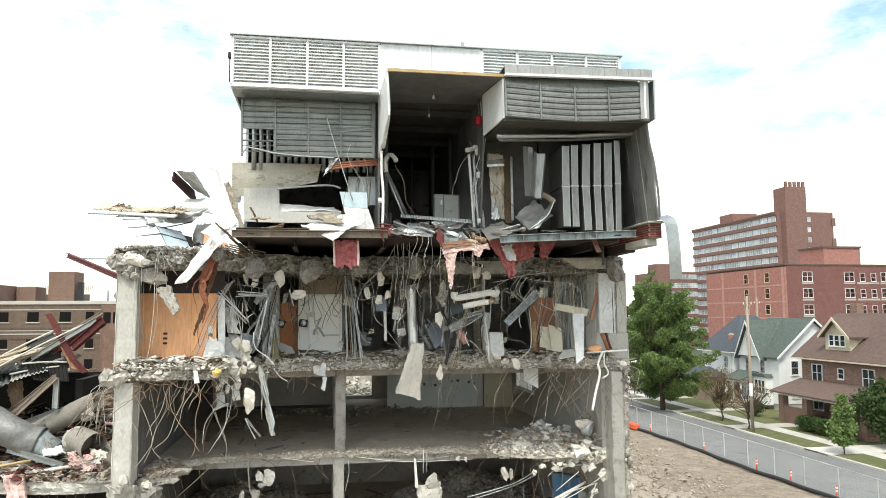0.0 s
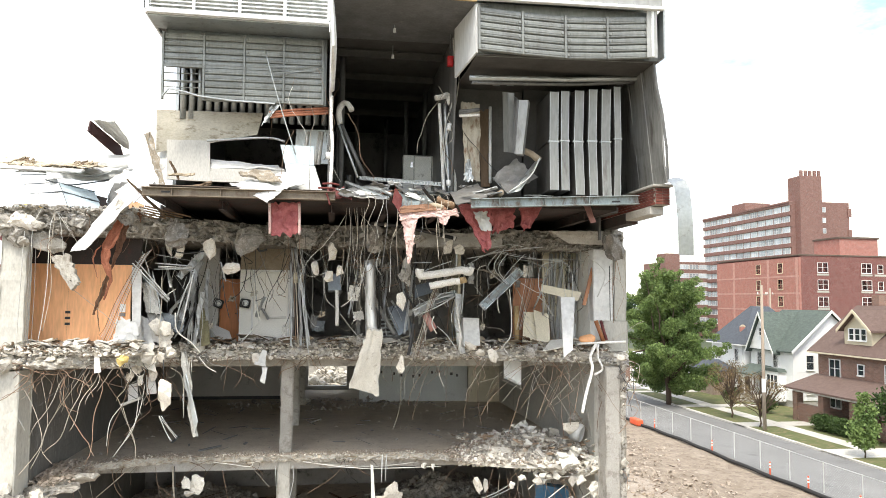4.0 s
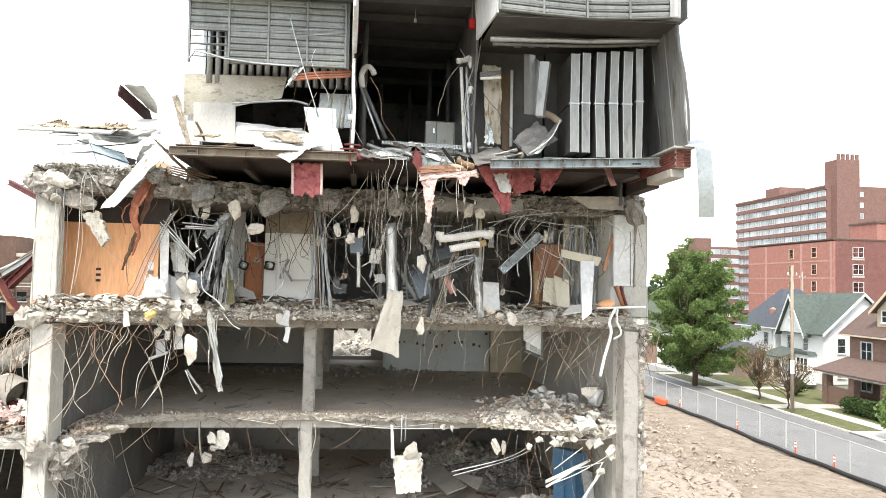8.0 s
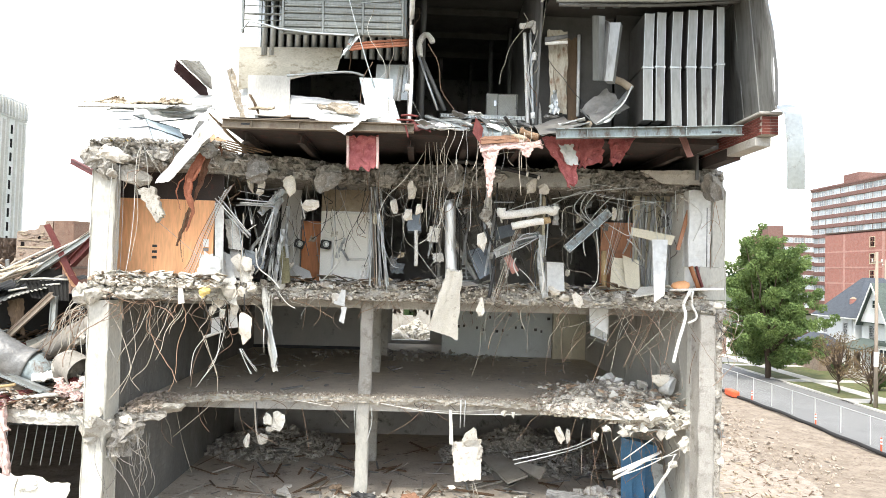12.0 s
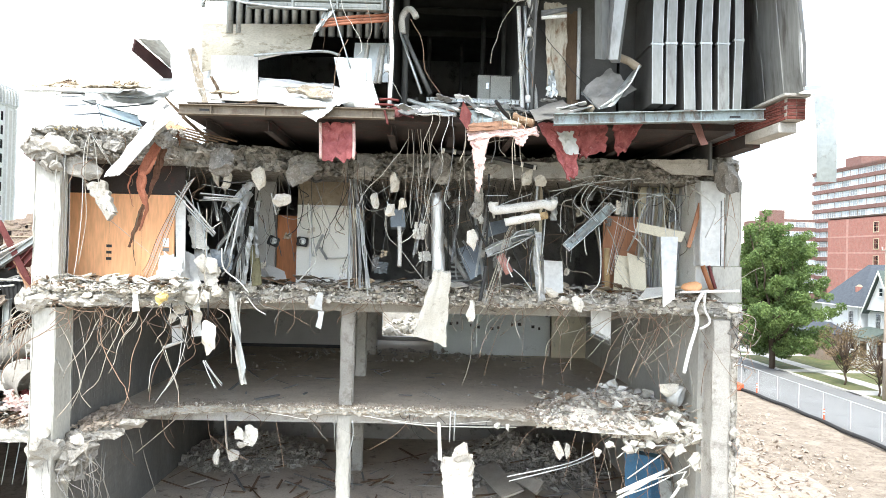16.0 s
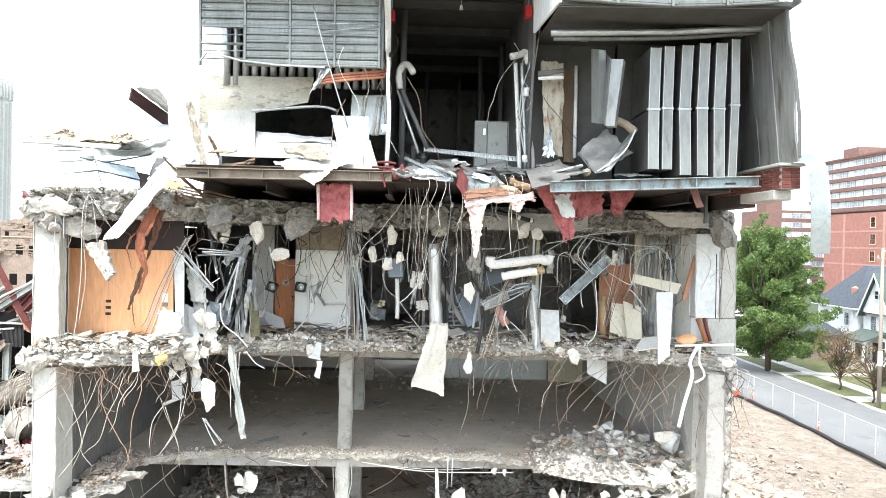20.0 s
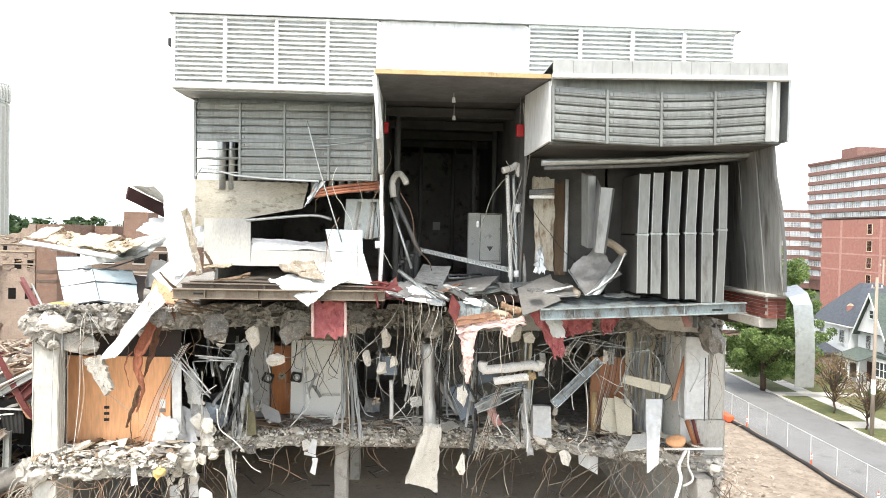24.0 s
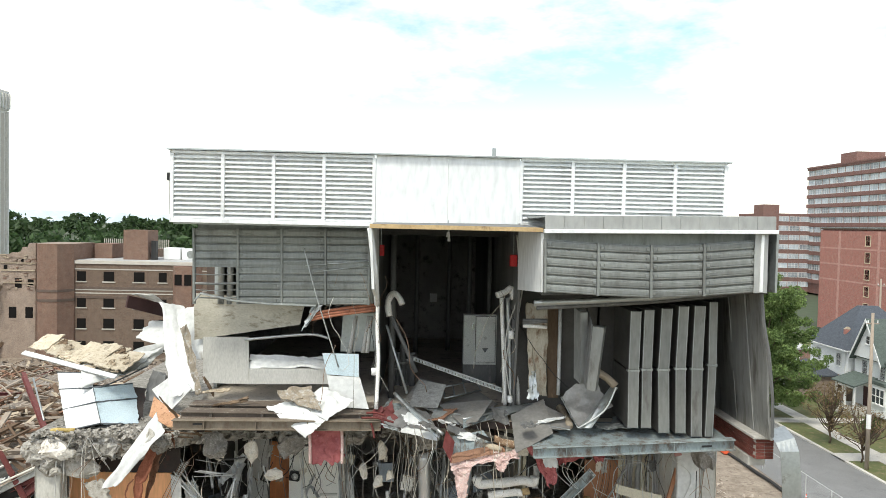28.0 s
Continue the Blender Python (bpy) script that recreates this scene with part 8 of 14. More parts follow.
quad("splintered_board", "splintered bare timber piece", "board", M_BROWNB, [(-2.31, 25.2, 14.46), (-1.45, 25.3, 14.6), (-1.43, 25.35, 14.67), (-2.31, 25.25, 14.51)], 0.05, 0.03, 5)
quad("splintered_board", "splintered bare timber piece", "board", M_BROWNB, [(-2.56, 25.2, 15.19), (-2.34, 25.3, 14.71), (-2.33, 25.35, 14.78), (-2.56, 25.25, 15.24)], 0.05, 0.03, 5)
pipe("guy_wire", "slim pale rod leaning across the louver", "rod", M_GALV, [(-0.02, 25.3, 18.69), (0.39, 25.2, 17.28), (0.96, 25.2, 15.55)], 0.02)
pipe("guy_wire", "slim pale rod across the louver", "rod", M_GALV, [(0.0, 25.4, 18.22), (1.7, 25.5, 18.36)], 0.014)
pipe("guy_wire", "slim pale rod across the louver", "rod", M_GALV, [(0.25, 25.4, 18.05), (1.7, 25.5, 18.25)], 0.014)
pipe("white_corner_post", "torn white corner trim of the bay", "trim", M_FASCIA, [(1.92, 22.4, 19.27), (1.99, 22.6, 18.61), (2.03, 23.0, 18.04), (1.99, 24.4, 17.33)], 0.07)
pipe("conduit", "white vertical conduit beside the bay", "pipe", M_PIPEW, [(1.98, 25.0, 17.33), (1.98, 25.0, 16.57), (2.03, 24.9, 15.77), (2.0, 24.8, 14.55)], 0.05)
pipe("gooseneck_pipe", "pale lagged gooseneck vent pipe", "pipe", M_PIPEW, [(2.23, 26.2, 16.8), (2.2, 26.2, 17.17), (2.27, 26.2, 17.37), (2.38, 26.1, 17.44), (2.5, 26.0, 17.36), (2.6, 25.9, 17.17)], 0.09)
pipe("gooseneck_pipe", "pale lagged elbow pipe", "pipe", M_PIPEW, [(5.15, 25.3, 17.53), (5.36, 25.4, 17.61), (5.55, 25.5, 17.69), (5.64, 25.5, 17.41)], 0.09)
pipe("pipe_stub", "pale pipe stub inside the plant room", "pipe", M_PIPEW, [(1.08, 26.97, 15.61), (1.25, 26.97, 16.68)], 0.06)
pipe("pipe_stub", "pale pipe stub inside the plant room", "pipe", M_PIPEW, [(1.47, 26.97, 15.62), (1.63, 26.97, 16.69)], 0.06)
pipe("pipe_stub", "pale pipe stub inside the plant room", "pipe", M_PIPEW, [(1.59, 26.97, 15.62), (1.68, 26.97, 16.69)], 0.06)
quad("grey_casing", "grey casing panel behind the pipes", "panel", M_GALV, [(0.81, 27.0, 15.64), (1.91, 27.0, 15.66), (1.89, 27.0, 16.77), (0.87, 27.0, 16.75)], 0.02, 0.03, 4)
pipe("steel_brace", "dark diagonal steel brace in the bay", "steel bar", M_SOOT, [(2.29, 26.3, 16.79), (3.03, 26.3, 15.21)], 0.06)
pipe("steel_brace", "grey rod leaning in the bay", "steel bar", M_GALV, [(2.2, 25.6, 16.63), (2.79, 25.0, 14.92)], 0.035)

# centre bay of the plant room
pipe("cable_riser", "perforated vertical cable riser", "pipe", M_PIPEW, [(5.3, 25.6, 17.44), (5.38, 25.5, 16.01), (5.45, 25.4, 14.54)], 0.055)
pipe("cable_riser", "perforated vertical cable riser", "pipe", M_GALV, [(5.47, 25.6, 17.44), (5.55, 25.5, 16.01), (5.62, 25.4, 14.55)], 0.055)
pipe("cable_riser", "perforated vertical cable riser", "pipe", M_PIPEW, [(5.66, 25.6, 17.44), (5.74, 25.5, 16.02), (5.81, 25.4, 14.55)], 0.055)
pipe("white_cable", "loose white cable hanging in the bay", "cable", M_WIREW, [(5.53, 24.5, 19.16), (5.64, 24.8, 18.33), (5.63, 25.0, 17.42), (5.43, 25.2, 16.63), (5.4, 25.2, 15.78), (5.54, 25.0, 14.85)], 0.022)
pipe("white_cable", "loose white cable hanging in the bay", "cable", M_WIREW, [(5.81, 24.6, 18.55), (5.67, 25.0, 16.94), (5.42, 25.0, 16.1), (5.29, 24.8, 14.75)], 0.018)
pipe("junction_box", "small white electrical junction box", "electrical box", M_TRIM, [(5.5, 24.9, 16.64), (5.5, 24.9, 16.43)], 0.07)
pipe("junction_box", "small white electrical junction box", "electrical box", M_TRIM, [(5.5, 24.9, 14.92), (5.51, 24.9, 14.75)], 0.07)
pipe("junction_box", "small white electrical junction box", "electrical box", M_TRIM, [(1.91, 24.9, 15.6), (1.92, 24.9, 15.42)], 0.07)
quad("torn_door_frame", "torn cream sheet-metal frame", "sheet metal", M_CREAMS, [(6.04, 24.9, 14.95), (6.47, 24.9, 14.94), (6.46, 25.0, 17.33), (5.86, 25.0, 17.37)], 0.07, 0.03, 9)
quad("rusty_board", "tall rust-brown board standing in the bay", "board", M_BROWNB, [(6.57, 25.2, 14.81), (6.85, 25.2, 14.81), (6.86, 25.4, 17.3), (6.5, 25.4, 17.29)], 0.02, 0.05, 4)
quad("torn_door_frame", "torn grey metal strip below the frame", "sheet metal", M_GALV, [(5.92, 24.7, 14.89), (6.23, 24.7, 14.89), (6.14, 24.9, 15.64), (6.05, 24.9, 15.43)], 0.08, 0.02, 7)
pipe("white_stud", "pale vertical wall stud standing", "stud", M_WHITE, [(6.83, 25.1, 14.91), (6.86, 25.3, 17.34)], 0.05)
pipe("short_pipe", "dark grey pipe in a short stack", "pipe", M_SOOT, [(5.75, 24.6, 16.96), (6.35, 24.4, 17.0)], 0.045)
pipe("short_pipe", "dark grey pipe in a short stack", "pipe", M_SOOT, [(5.75, 24.6, 16.89), (6.35, 24.4, 16.98)], 0.045)
pipe("short_pipe", "dark grey pipe in a short stack", "pipe", M_PIPEW, [(5.76, 24.6, 16.82), (6.35, 24.4, 16.82)], 0.045)
quad("bent_duct_box", "bent grey duct section standing on end", "duct", M_PANEL, [(6.96, 23.9, 15.63), (7.05, 23.6, 15.56), (7.01, 23.6, 17.31), (6.91, 23.9, 17.41)], 0.01, 0.2, 4)
quad("bent_duct_box", "bent grey duct section face", "duct", M_PANEL, [(7.16, 23.35, 15.47), (7.34, 23.25, 15.45), (7.5, 23.2, 17.0), (7.25, 23.3, 17.02)], 0.01, 0.3, 4)
quad("bent_duct_box", "dark side of the bent duct section", "duct", M_SOOT, [(7.22, 24.3, 16.02), (7.17, 23.4, 15.48), (7.26, 23.35, 17.04), (7.3, 24.4, 17.53)], 0.02, 0.03, 4)
pipe("lintel", "long pale bent steel lintel", "steel beam", M_GALV, [(5.8, 23.25, 17.56), (7.11, 23.3, 17.63), (8.65, 23.4, 17.73), (10.36, 23.5, 17.88), (10.9, 23.5, 17.93)], 0.08)
pipe("lintel_lip", "thin dark lip below the lintel", "steel beam", M_SOOT, [(5.88, 23.3, 17.44), (8.69, 23.5, 17.61), (10.85, 23.6, 17.84)], 0.05)

# third floor, hung and leaning things
quad("hanging_slab", "large pale concrete slab hanging by its steel", "concrete slab", M_LUMP2, [(2.72, 27.3, 8.48), (3.67, 27.4, 8.19), (3.73, 26.6, 10.33), (3.26, 26.6, 10.35)], 0.07, 0.16, 7)
quad("hanging_sheet", "pale sheet hanging below the floor", "sheet metal", M_FASCIA, [(8.72, 28.4, 8.4), (8.11, 28.4, 8.73), (8.12, 28.5, 9.24), (8.75, 28.5, 9.25)], 0.02, 0.03, 4)
quad("leaning_sheet", "white metal panel leaning out over the edge", "panel", M_WHITE, [(9.14, 25.0, 9.62), (9.46, 25.1, 9.84), (9.7, 25.6, 11.46), (9.24, 25.6, 11.45)], 0.03, 0.05, 6)
quad("falling_board", "beige board falling across the studs", "board", M_CREAM, [(8.94, 26.8, 11.63), (10.17, 26.6, 11.34), (10.28, 26.6, 11.63), (8.97, 26.8, 11.88)], 0.01, 0.04, 4)
def light_tray(p, q, w, lean):
    """A strip-light housing torn off its ceiling: open tray with lips, ballast cover and lamp holders."""
    p, q = Vector(p), Vector(q)
    d = q - p
    m = Matrix.Translation(p) @ d.to_track_quat('X', 'Z').to_matrix().to_4x4() @ Matrix.Rotation(lean, 4, 'X')
    t = thing("light_fixture", "dented grey-green strip-light tray hanging askew by its wires", "lamp", m)
    L = d.length
    part("tray", bx(0, -w / 2, 0, L, w / 2, 0.012), M_BEAMG, t)
    for sy in (-1, 1):
        part("lip", prism([(0, 0.013), (L, 0.013), (L * 0.98, 0.075), (L * 0.52, 0.06), (L * 0.02, 0.08)], sy * w / 2 - 0.006, sy * w / 2 + 0.006), M_STUD, t)
        part("lamp_holder", bx(0.02, sy * w / 4 - 0.02, 0.013, 0.06, sy * w / 4 + 0.02, 0.1, 0.006), M_WHITE, t)
        part("lamp_holder", bx(L - 0.06, sy * w / 4 - 0.02, 0.013, L - 0.02, sy * w / 4 + 0.02, 0.1, 0.006), M_WHITE, t)
    part("end_plate", bx(-0.008, -w / 2, 0, -0.001, w / 2, 0.085), M_STUD, t)
    part("end_plate", bx(L + 0.001, -w / 2, 0, L + 0.008, w / 2, 0.085), M_STUD, t)
    part("ballast_cover", bx(L * 0.12, -0.045, 0.013, L * 0.62, 0.045, 0.06, 0.008), M_LOUVERH, t)
    for k in range(4):
        part("cross_strap", bx(L * (0.2 + 0.2 * k), -w / 2 + 0.01, 0.061, L * (0.2 + 0.2 * k) + 0.025, w / 2 - 0.01, 0.066), M_SOOT, t)


light_tray((6.85, 26.3, 11.1), (8.2, 26.62, 12.3), 0.26, 1.25)
light_tray((4.85, 26.7, 11.02), (6.1, 26.75, 11.55), 0.2, 1.1)
pipe("white_pipe", "white lagged pipe broken at the elbow", "pipe", M_PIPEW, [(4.83, 26.2, 12.29), (4.88, 26.2, 12.08), (5.48, 26.1, 12.15), (6.16, 26.0, 12.26), (6.36, 26.0, 12.2), (6.42, 26.0, 12.37)], 0.13)
pipe("white_pipe", "white lagged pipe stub", "pipe", M_PIPEW, [(5.15, 26.2, 11.74), (5.64, 26.1, 11.85), (6.09, 26.0, 11.93)], 0.11)
pipe("pipe_end", "brass coupling on the pipe stub", "pipe", M_LUMBER, [(6.06, 26.0, 11.92), (6.27, 26.0, 11.97)], 0.1)
pipe("vertical_duct", "galvanised round duct standing on the floor", "duct", M_FOILB, [(3.3, 27.3, 12.6), (3.35, 27.3, 11.29), (3.41, 27.3, 10.24), (3.44, 27.3, 9.51)], 0.19)
quad("duct_box", "blue-grey duct box hanging from the ceiling", "duct", M_DUCTD, [(1.99, 27.6, 11.59), (2.42, 27.6, 11.6), (2.37, 27.7, 12.13), (1.94, 27.7, 12.12)], 0.01, 0.3, 3)
quad("fallen_wallboard", "white wall panel fallen against the post", "panel", M_WHITE, [(-4.12, 26.1, 9.93), (-3.52, 26.1, 9.84), (-3.7, 26.2, 10.51), (-4.13, 26.2, 10.65)], 0.03, 0.03, 5)
quad("fallen_wallboard", "white upright jamb panel", "panel", M_WHITE, [(-3.7, 26.3, 10.36), (-3.47, 26.3, 10.13), (-3.52, 26.35, 12.12), (-3.8, 26.35, 12.2)], 0.02, 0.05, 4)
quad("fallen_wallboard", "white fallen panel with holes", "panel", M_WHITE, [(-3.73, 26.6, 9.85), (-3.11, 26.6, 9.81), (-3.44, 27.0, 10.65), (-3.76, 27.0, 10.8)], 0.05, 0.02, 5)
quad("leaning_board", "beige wallboard leaning on the wall", "board", M_WALLG, [(-1.59, 28.4, 9.98), (-1.08, 28.2, 9.95), (-1.24, 28.6, 10.21), (-2.05, 28.8, 10.53)], 0.01, 0.03, 3)
quad("cream_board", "broken cream wallboard leaning in the room", "board", M_CREAM, [(8.55, 27.6, 9.92), (9.46, 27.6, 9.98), (9.5, 27.9, 10.9), (8.68, 27.9, 10.95)], 0.04, 0.03, 6)
pipe("timber_post", "bare timber post in the end room", "post", M_LUMBER, [(8.38, 27.7, 10.0), (8.35, 27.7, 11.15)], 0.09)
quad("white_cabinet", "small white cabinet with open top", "cabinet", M_WHITE, [(6.5, 27.5, 9.8), (7.06, 27.5, 9.81), (7.03, 27.6, 10.72), (6.49, 27.6, 10.74)], 0.02, 0.4, 4)
quad("timber_strip", "brown timber strip leaning", "board", M_DOORW, [(10.29, 26.5, 11.22), (10.39, 26.5, 11.19), (10.76, 26.6, 12.44), (10.64, 26.6, 12.46)], 0.01, 0.06, 3)
pipe("timber_strip", "brown splintered timber on the rubble", "board", M_WOOD, [(10.9, 26.2, 10.0), (10.66, 26.3, 10.7)], 0.07)
pipe("timber_strip", "brown splintered timber on the rubble", "board", M_RUSTR, [(10.99, 26.2, 10.08), (10.87, 26.4, 10.7)], 0.05)
sh_ = bmesh.new()
bmesh.ops.create_uvsphere(sh_, u_segments=22, v_segments=12, radius=1.0)
bmesh.ops.delete(sh_, geom=[v for v in sh_.verts if v.co.z < -0.35], context='VERTS')
for v in sh_.verts:
    v.co = Vector((v.co.x * 0.3, v.co.y * 0.24, v.co.z * 0.15 + 0.05 * v.co.x * v.co.x + 0.02 * noise.noise(v.co * 3)))
bmesh.ops.solidify(sh_, geom=sh_.faces[:], thickness=0.008)
solo("chair_shell", sh_, M_ORANGE, "orange moulded plastic chair shell upside down in the rubble", "chair", pose(10.36, 26.3, 10.08, 14, -12, 20), smooth=True)
pipe("pink_strip", "faded pink wood piece hanging", "board", M_PINKW, [(5.1, 26.8, 10.86), (5.38, 26.8, 10.36)], 0.12)
wk_ = thing("white_bracket", "white folded metal bracket hanging on a wire below the floor", "bracket", pose(-0.15, 27.6, 9.0))
part("plate", prism([(-0.06, 0.22), (0.1, 0.66), (0.2, 0.64), (0.24, 0.62), (0.2, 0.2)], -0.02, 0.0), M_WHITE, wk_)
part("arm", prism([(-0.14, 0.2), (0.22, 0.12), (0.22, 0.19), (-0.12, 0.3)], -0.05, -0.021), M_WHITE, wk_)
part("fold", prism([(0.1, 0.1), (0.28, 0.1), (0.2, -0.42), (0.04, -0.34), (0.12, -0.05)], -0.03, -0.005), M_WHITE, wk_)
part("wire", tube(bmesh.new(), [(0.1, -0.01, 0.6), (0.08, -0.01, 0.9)], 0.008, 5), M_WIRE, wk_)
pipe("white_pipe_thin", "thin white pipe across the white door", "pipe", M_WIREW, [(0.02, 29.0, 10.64), (0.58, 29.0, 10.66)], 0.04)
pipe("white_conduit", "bent white conduit hanging from the edge", "pipe", M_PIPEW, [(10.51, 25.9, 9.97), (10.28, 25.8, 9.56), (10.31, 25.7, 9.2), (10.07, 25.6, 8.45), (9.9, 25.5, 7.86)], 0.05)
pipe("white_conduit", "bent white conduit hanging from the edge", "pipe", M_PIPEW, [(10.59, 25.9, 9.97), (10.57, 25.9, 9.56), (10.69, 25.8, 9.19), (10.42, 25.8, 9.0)], 0.035)
pipe("white_rod", "white rod lying across the end pier", "pipe", M_PIPEW, [(9.93, 26.0, 9.97), (11.48, 25.8, 10.05)], 0.035)
pipe("chute_stair", "grey dented stair string in the dark room", "stair", M_WALLG, [(3.51, 29.0, 11.47), (3.79, 29.0, 10.95), (4.34, 29.0, 10.08)], 0.08)

# pink insulation
quad("pink_batt", "pink insulation batt hanging under the beam", "insulation", M_PINK, [(0.34, 24.75, 13.1), (1.13, 24.75, 13.15), (1.14, 24.7, 14.08), (0.31, 24.7, 14.03)], 0.11, 0.12, 8)
for x0_, x1_ in ((0.3, 0.33), (1.13, 1.15)):
    pipe("batt_edge", "pale frayed edge of the hanging pink batt", "insulation", M_PINKP, [(x0_, 24.68, 14.03), (x0_ + 0.02, 24.67, 13.6), (x1_, 24.68, 13.14)], 0.04)
quad("pink_batt", "torn triangular pink insulation batt", "insulation", M_PINK, [(6.48, 24.2, 12.77), (6.66, 24.2, 12.84), (6.7, 24.2, 14.14), (5.66, 24.2, 14.11)], 0.08, 0.1, 9)
quad("pink_batt", "pink insulation batt under the beam", "insulation", M_PINK, [(6.75, 24.3, 13.27), (7.38, 24.3, 13.5), (7.4, 24.3, 14.18), (6.7, 24.3, 14.15)], 0.08, 0.1, 8)
quad("pink_batt", "torn pink insulation batt", "insulation", M_PINK, [(7.63, 24.2, 13.39), (7.87, 24.2, 13.51), (8.24, 24.2, 14.21), (7.54, 24.2, 14.16)], 0.1, 0.1, 8)
quad("foil_flap", "white foil flap over the pink batt", "sheet metal", M_WHITE, [(6.33, 24.0, 13.33), (6.65, 24.0, 13.34), (6.52, 24.1, 13.9), (6.1, 24.1, 13.88)], 0.06, 0.01, 7)
quad("pink_strip", "torn pink membrane strip under the deck", "membrane", M_PINKW, [(9.63, 24.0, 13.64), (9.81, 24.0, 13.68), (9.73, 24.4, 14.29), (9.52, 24.4, 14.31)], 0.03, 0.02, 4)

# concrete lumps caught in the steel
lump((-2.52, 26.7, 12.72), 0.4, 0.25, 0.65, M_LUMPW, "pale broken plaster fragment caught in the steel")
lump((-2.85, 26.8, 12.79), 0.28, 0.25, 0.62, M_LUMPW, "pale broken plaster fragment caught in the steel")
lump((-1.63, 26.6, 12.81), 0.46, 0.25, 0.77, M_LUMPW, "pale broken plaster fragment caught in the steel")
lump((-0.92, 26.4, 12.2), 0.73, 0.25, 0.52, M_LUMPW, "pale broken plaster fragment caught in the steel")
lump((2.11, 26.8, 12.82), 0.37, 0.25, 0.7, M_LUMPW, "pale broken plaster fragment caught in the steel")
lump((2.01, 26.5, 12.04), 0.34, 0.25, 0.54, M_LUMPW, "pale broken plaster fragment caught in the steel")
lump((2.33, 26.5, 12.18), 0.34, 0.25, 0.46, M_LUMPW, "pale broken plaster fragment caught in the steel")
lump((1.58, 26.6, 12.27), 0.28, 0.25, 0.59, M_LUMPW, "pale broken plaster fragment caught in the steel")
lump((4.3, 26.5, 11.24), 0.4, 0.25, 0.84, M_LUMPW, "pale broken plaster fragment caught in the steel")
lump((4.33, 26.6, 9.27), 0.37, 0.25, 0.69, M_LUMPW, "pale broken plaster fragment caught in the steel")
lump((5.8, 26.5, 13.01), 0.55, 0.25, 0.61, M_LUMPW, "pale broken plaster fragment caught in the steel")
lump((6.15, 26.5, 12.94), 0.37, 0.25, 0.4, M_LUMPW, "pale broken plaster fragment caught in the steel")
lump((7.24, 26.4, 9.54), 0.46, 0.25, 0.61, M_LUMPW, "pale broken plaster fragment caught in the steel")
lump((1.24, 27.0, 13.16), 0.63, 0.5, 0.79, M_BROKEN, "grey broken concrete mass with aggregate")
lump((3.48, 27.0, 13.23), 0.79, 0.5, 0.95, M_BROKEN, "grey broken concrete mass with aggregate")
lump((-0.51, 27.0, 13.12), 1.42, 0.5, 0.95, M_BROKEN, "grey broken concrete mass with aggregate")
lump((4.77, 27.0, 13.26), 0.95, 0.5, 0.57, M_BROKEN, "grey broken concrete mass with aggregate")
lump((11.24, 26.5, 13.39), 0.84, 0.5, 1.38, M_BROKEN, "grey broken concrete mass with aggregate")
lump((-3.1, 26.5, 10.36), 0.54, 0.25, 0.77, M_LUMPW, "pale broken plaster fragment caught in the steel")
lump((-2.76, 26.3, 10.38), 0.46, 0.25, 0.61, M_LUMPW, "pale broken plaster fragment caught in the steel")
lump((10.15, 27.3, 7.11), 0.83, 0.25, 0.48, M_LUMPW, "pale broken plaster fragment caught in the steel")
lump((10.38, 27.5, 7.32), 0.48, 0.5, 0.65, M_BROKEN, "grey broken concrete mass with aggregate")
lump((6.99, 27.4, 5.3), 0.32, 0.25, 0.96, M_LUMPW, "pale broken plaster fragment caught in the steel")
lump((4.37, 26.6, 12.11), 0.46, 0.5, 0.77, M_BROKEN, "grey broken concrete mass with aggregate")
lump((-0.23, 27.9, 9.37), 0.49, 0.25, 0.43, M_LUMPW, "pale broken plaster fragment caught in the steel")
lump((2.96, 27.8, 9.95), 0.66, 0.5, 0.49, M_BROKEN, "grey broken concrete mass with aggregate")
lump((4.76, 27.6, 9.51), 0.49, 0.5, 0.32, M_BROKEN, "grey broken concrete mass with aggregate")
lump((6.67, 27.2, 9.83), 0.54, 0.25, 0.32, M_LUMPW, "pale broken plaster fragment caught in the steel")
lump((6.96, 27.0, 9.61), 0.41, 0.25, 0.35, M_LUMPW, "pale broken plaster fragment caught in the steel")
lump((8.62, 26.8, 9.66), 0.56, 0.5, 0.41, M_BROKEN, "grey broken concrete mass with aggregate")
lump((-1.98, 27.6, 9.36), 0.65, 0.5, 0.39, M_BROKEN, "grey broken concrete mass with aggregate")
lump((-4.21, 25.0, 9.76), 0.42, 0.25, 0.28, M_LUMPW, "pale broken plaster fragment caught in the steel")
lump((-5.42, 24.9, 9.6), 0.37, 0.25, 0.25, M_LUMPW, "pale broken plaster fragment caught in the steel")
lump((-3.05, 25.6, 9.59), 0.59, 0.25, 0.53, M_LUMPW, "pale broken plaster fragment caught in the steel")
lump((-2.6, 26.2, 9.7), 0.51, 0.25, 0.45, M_LUMPW, "pale broken plaster fragment caught in the steel")

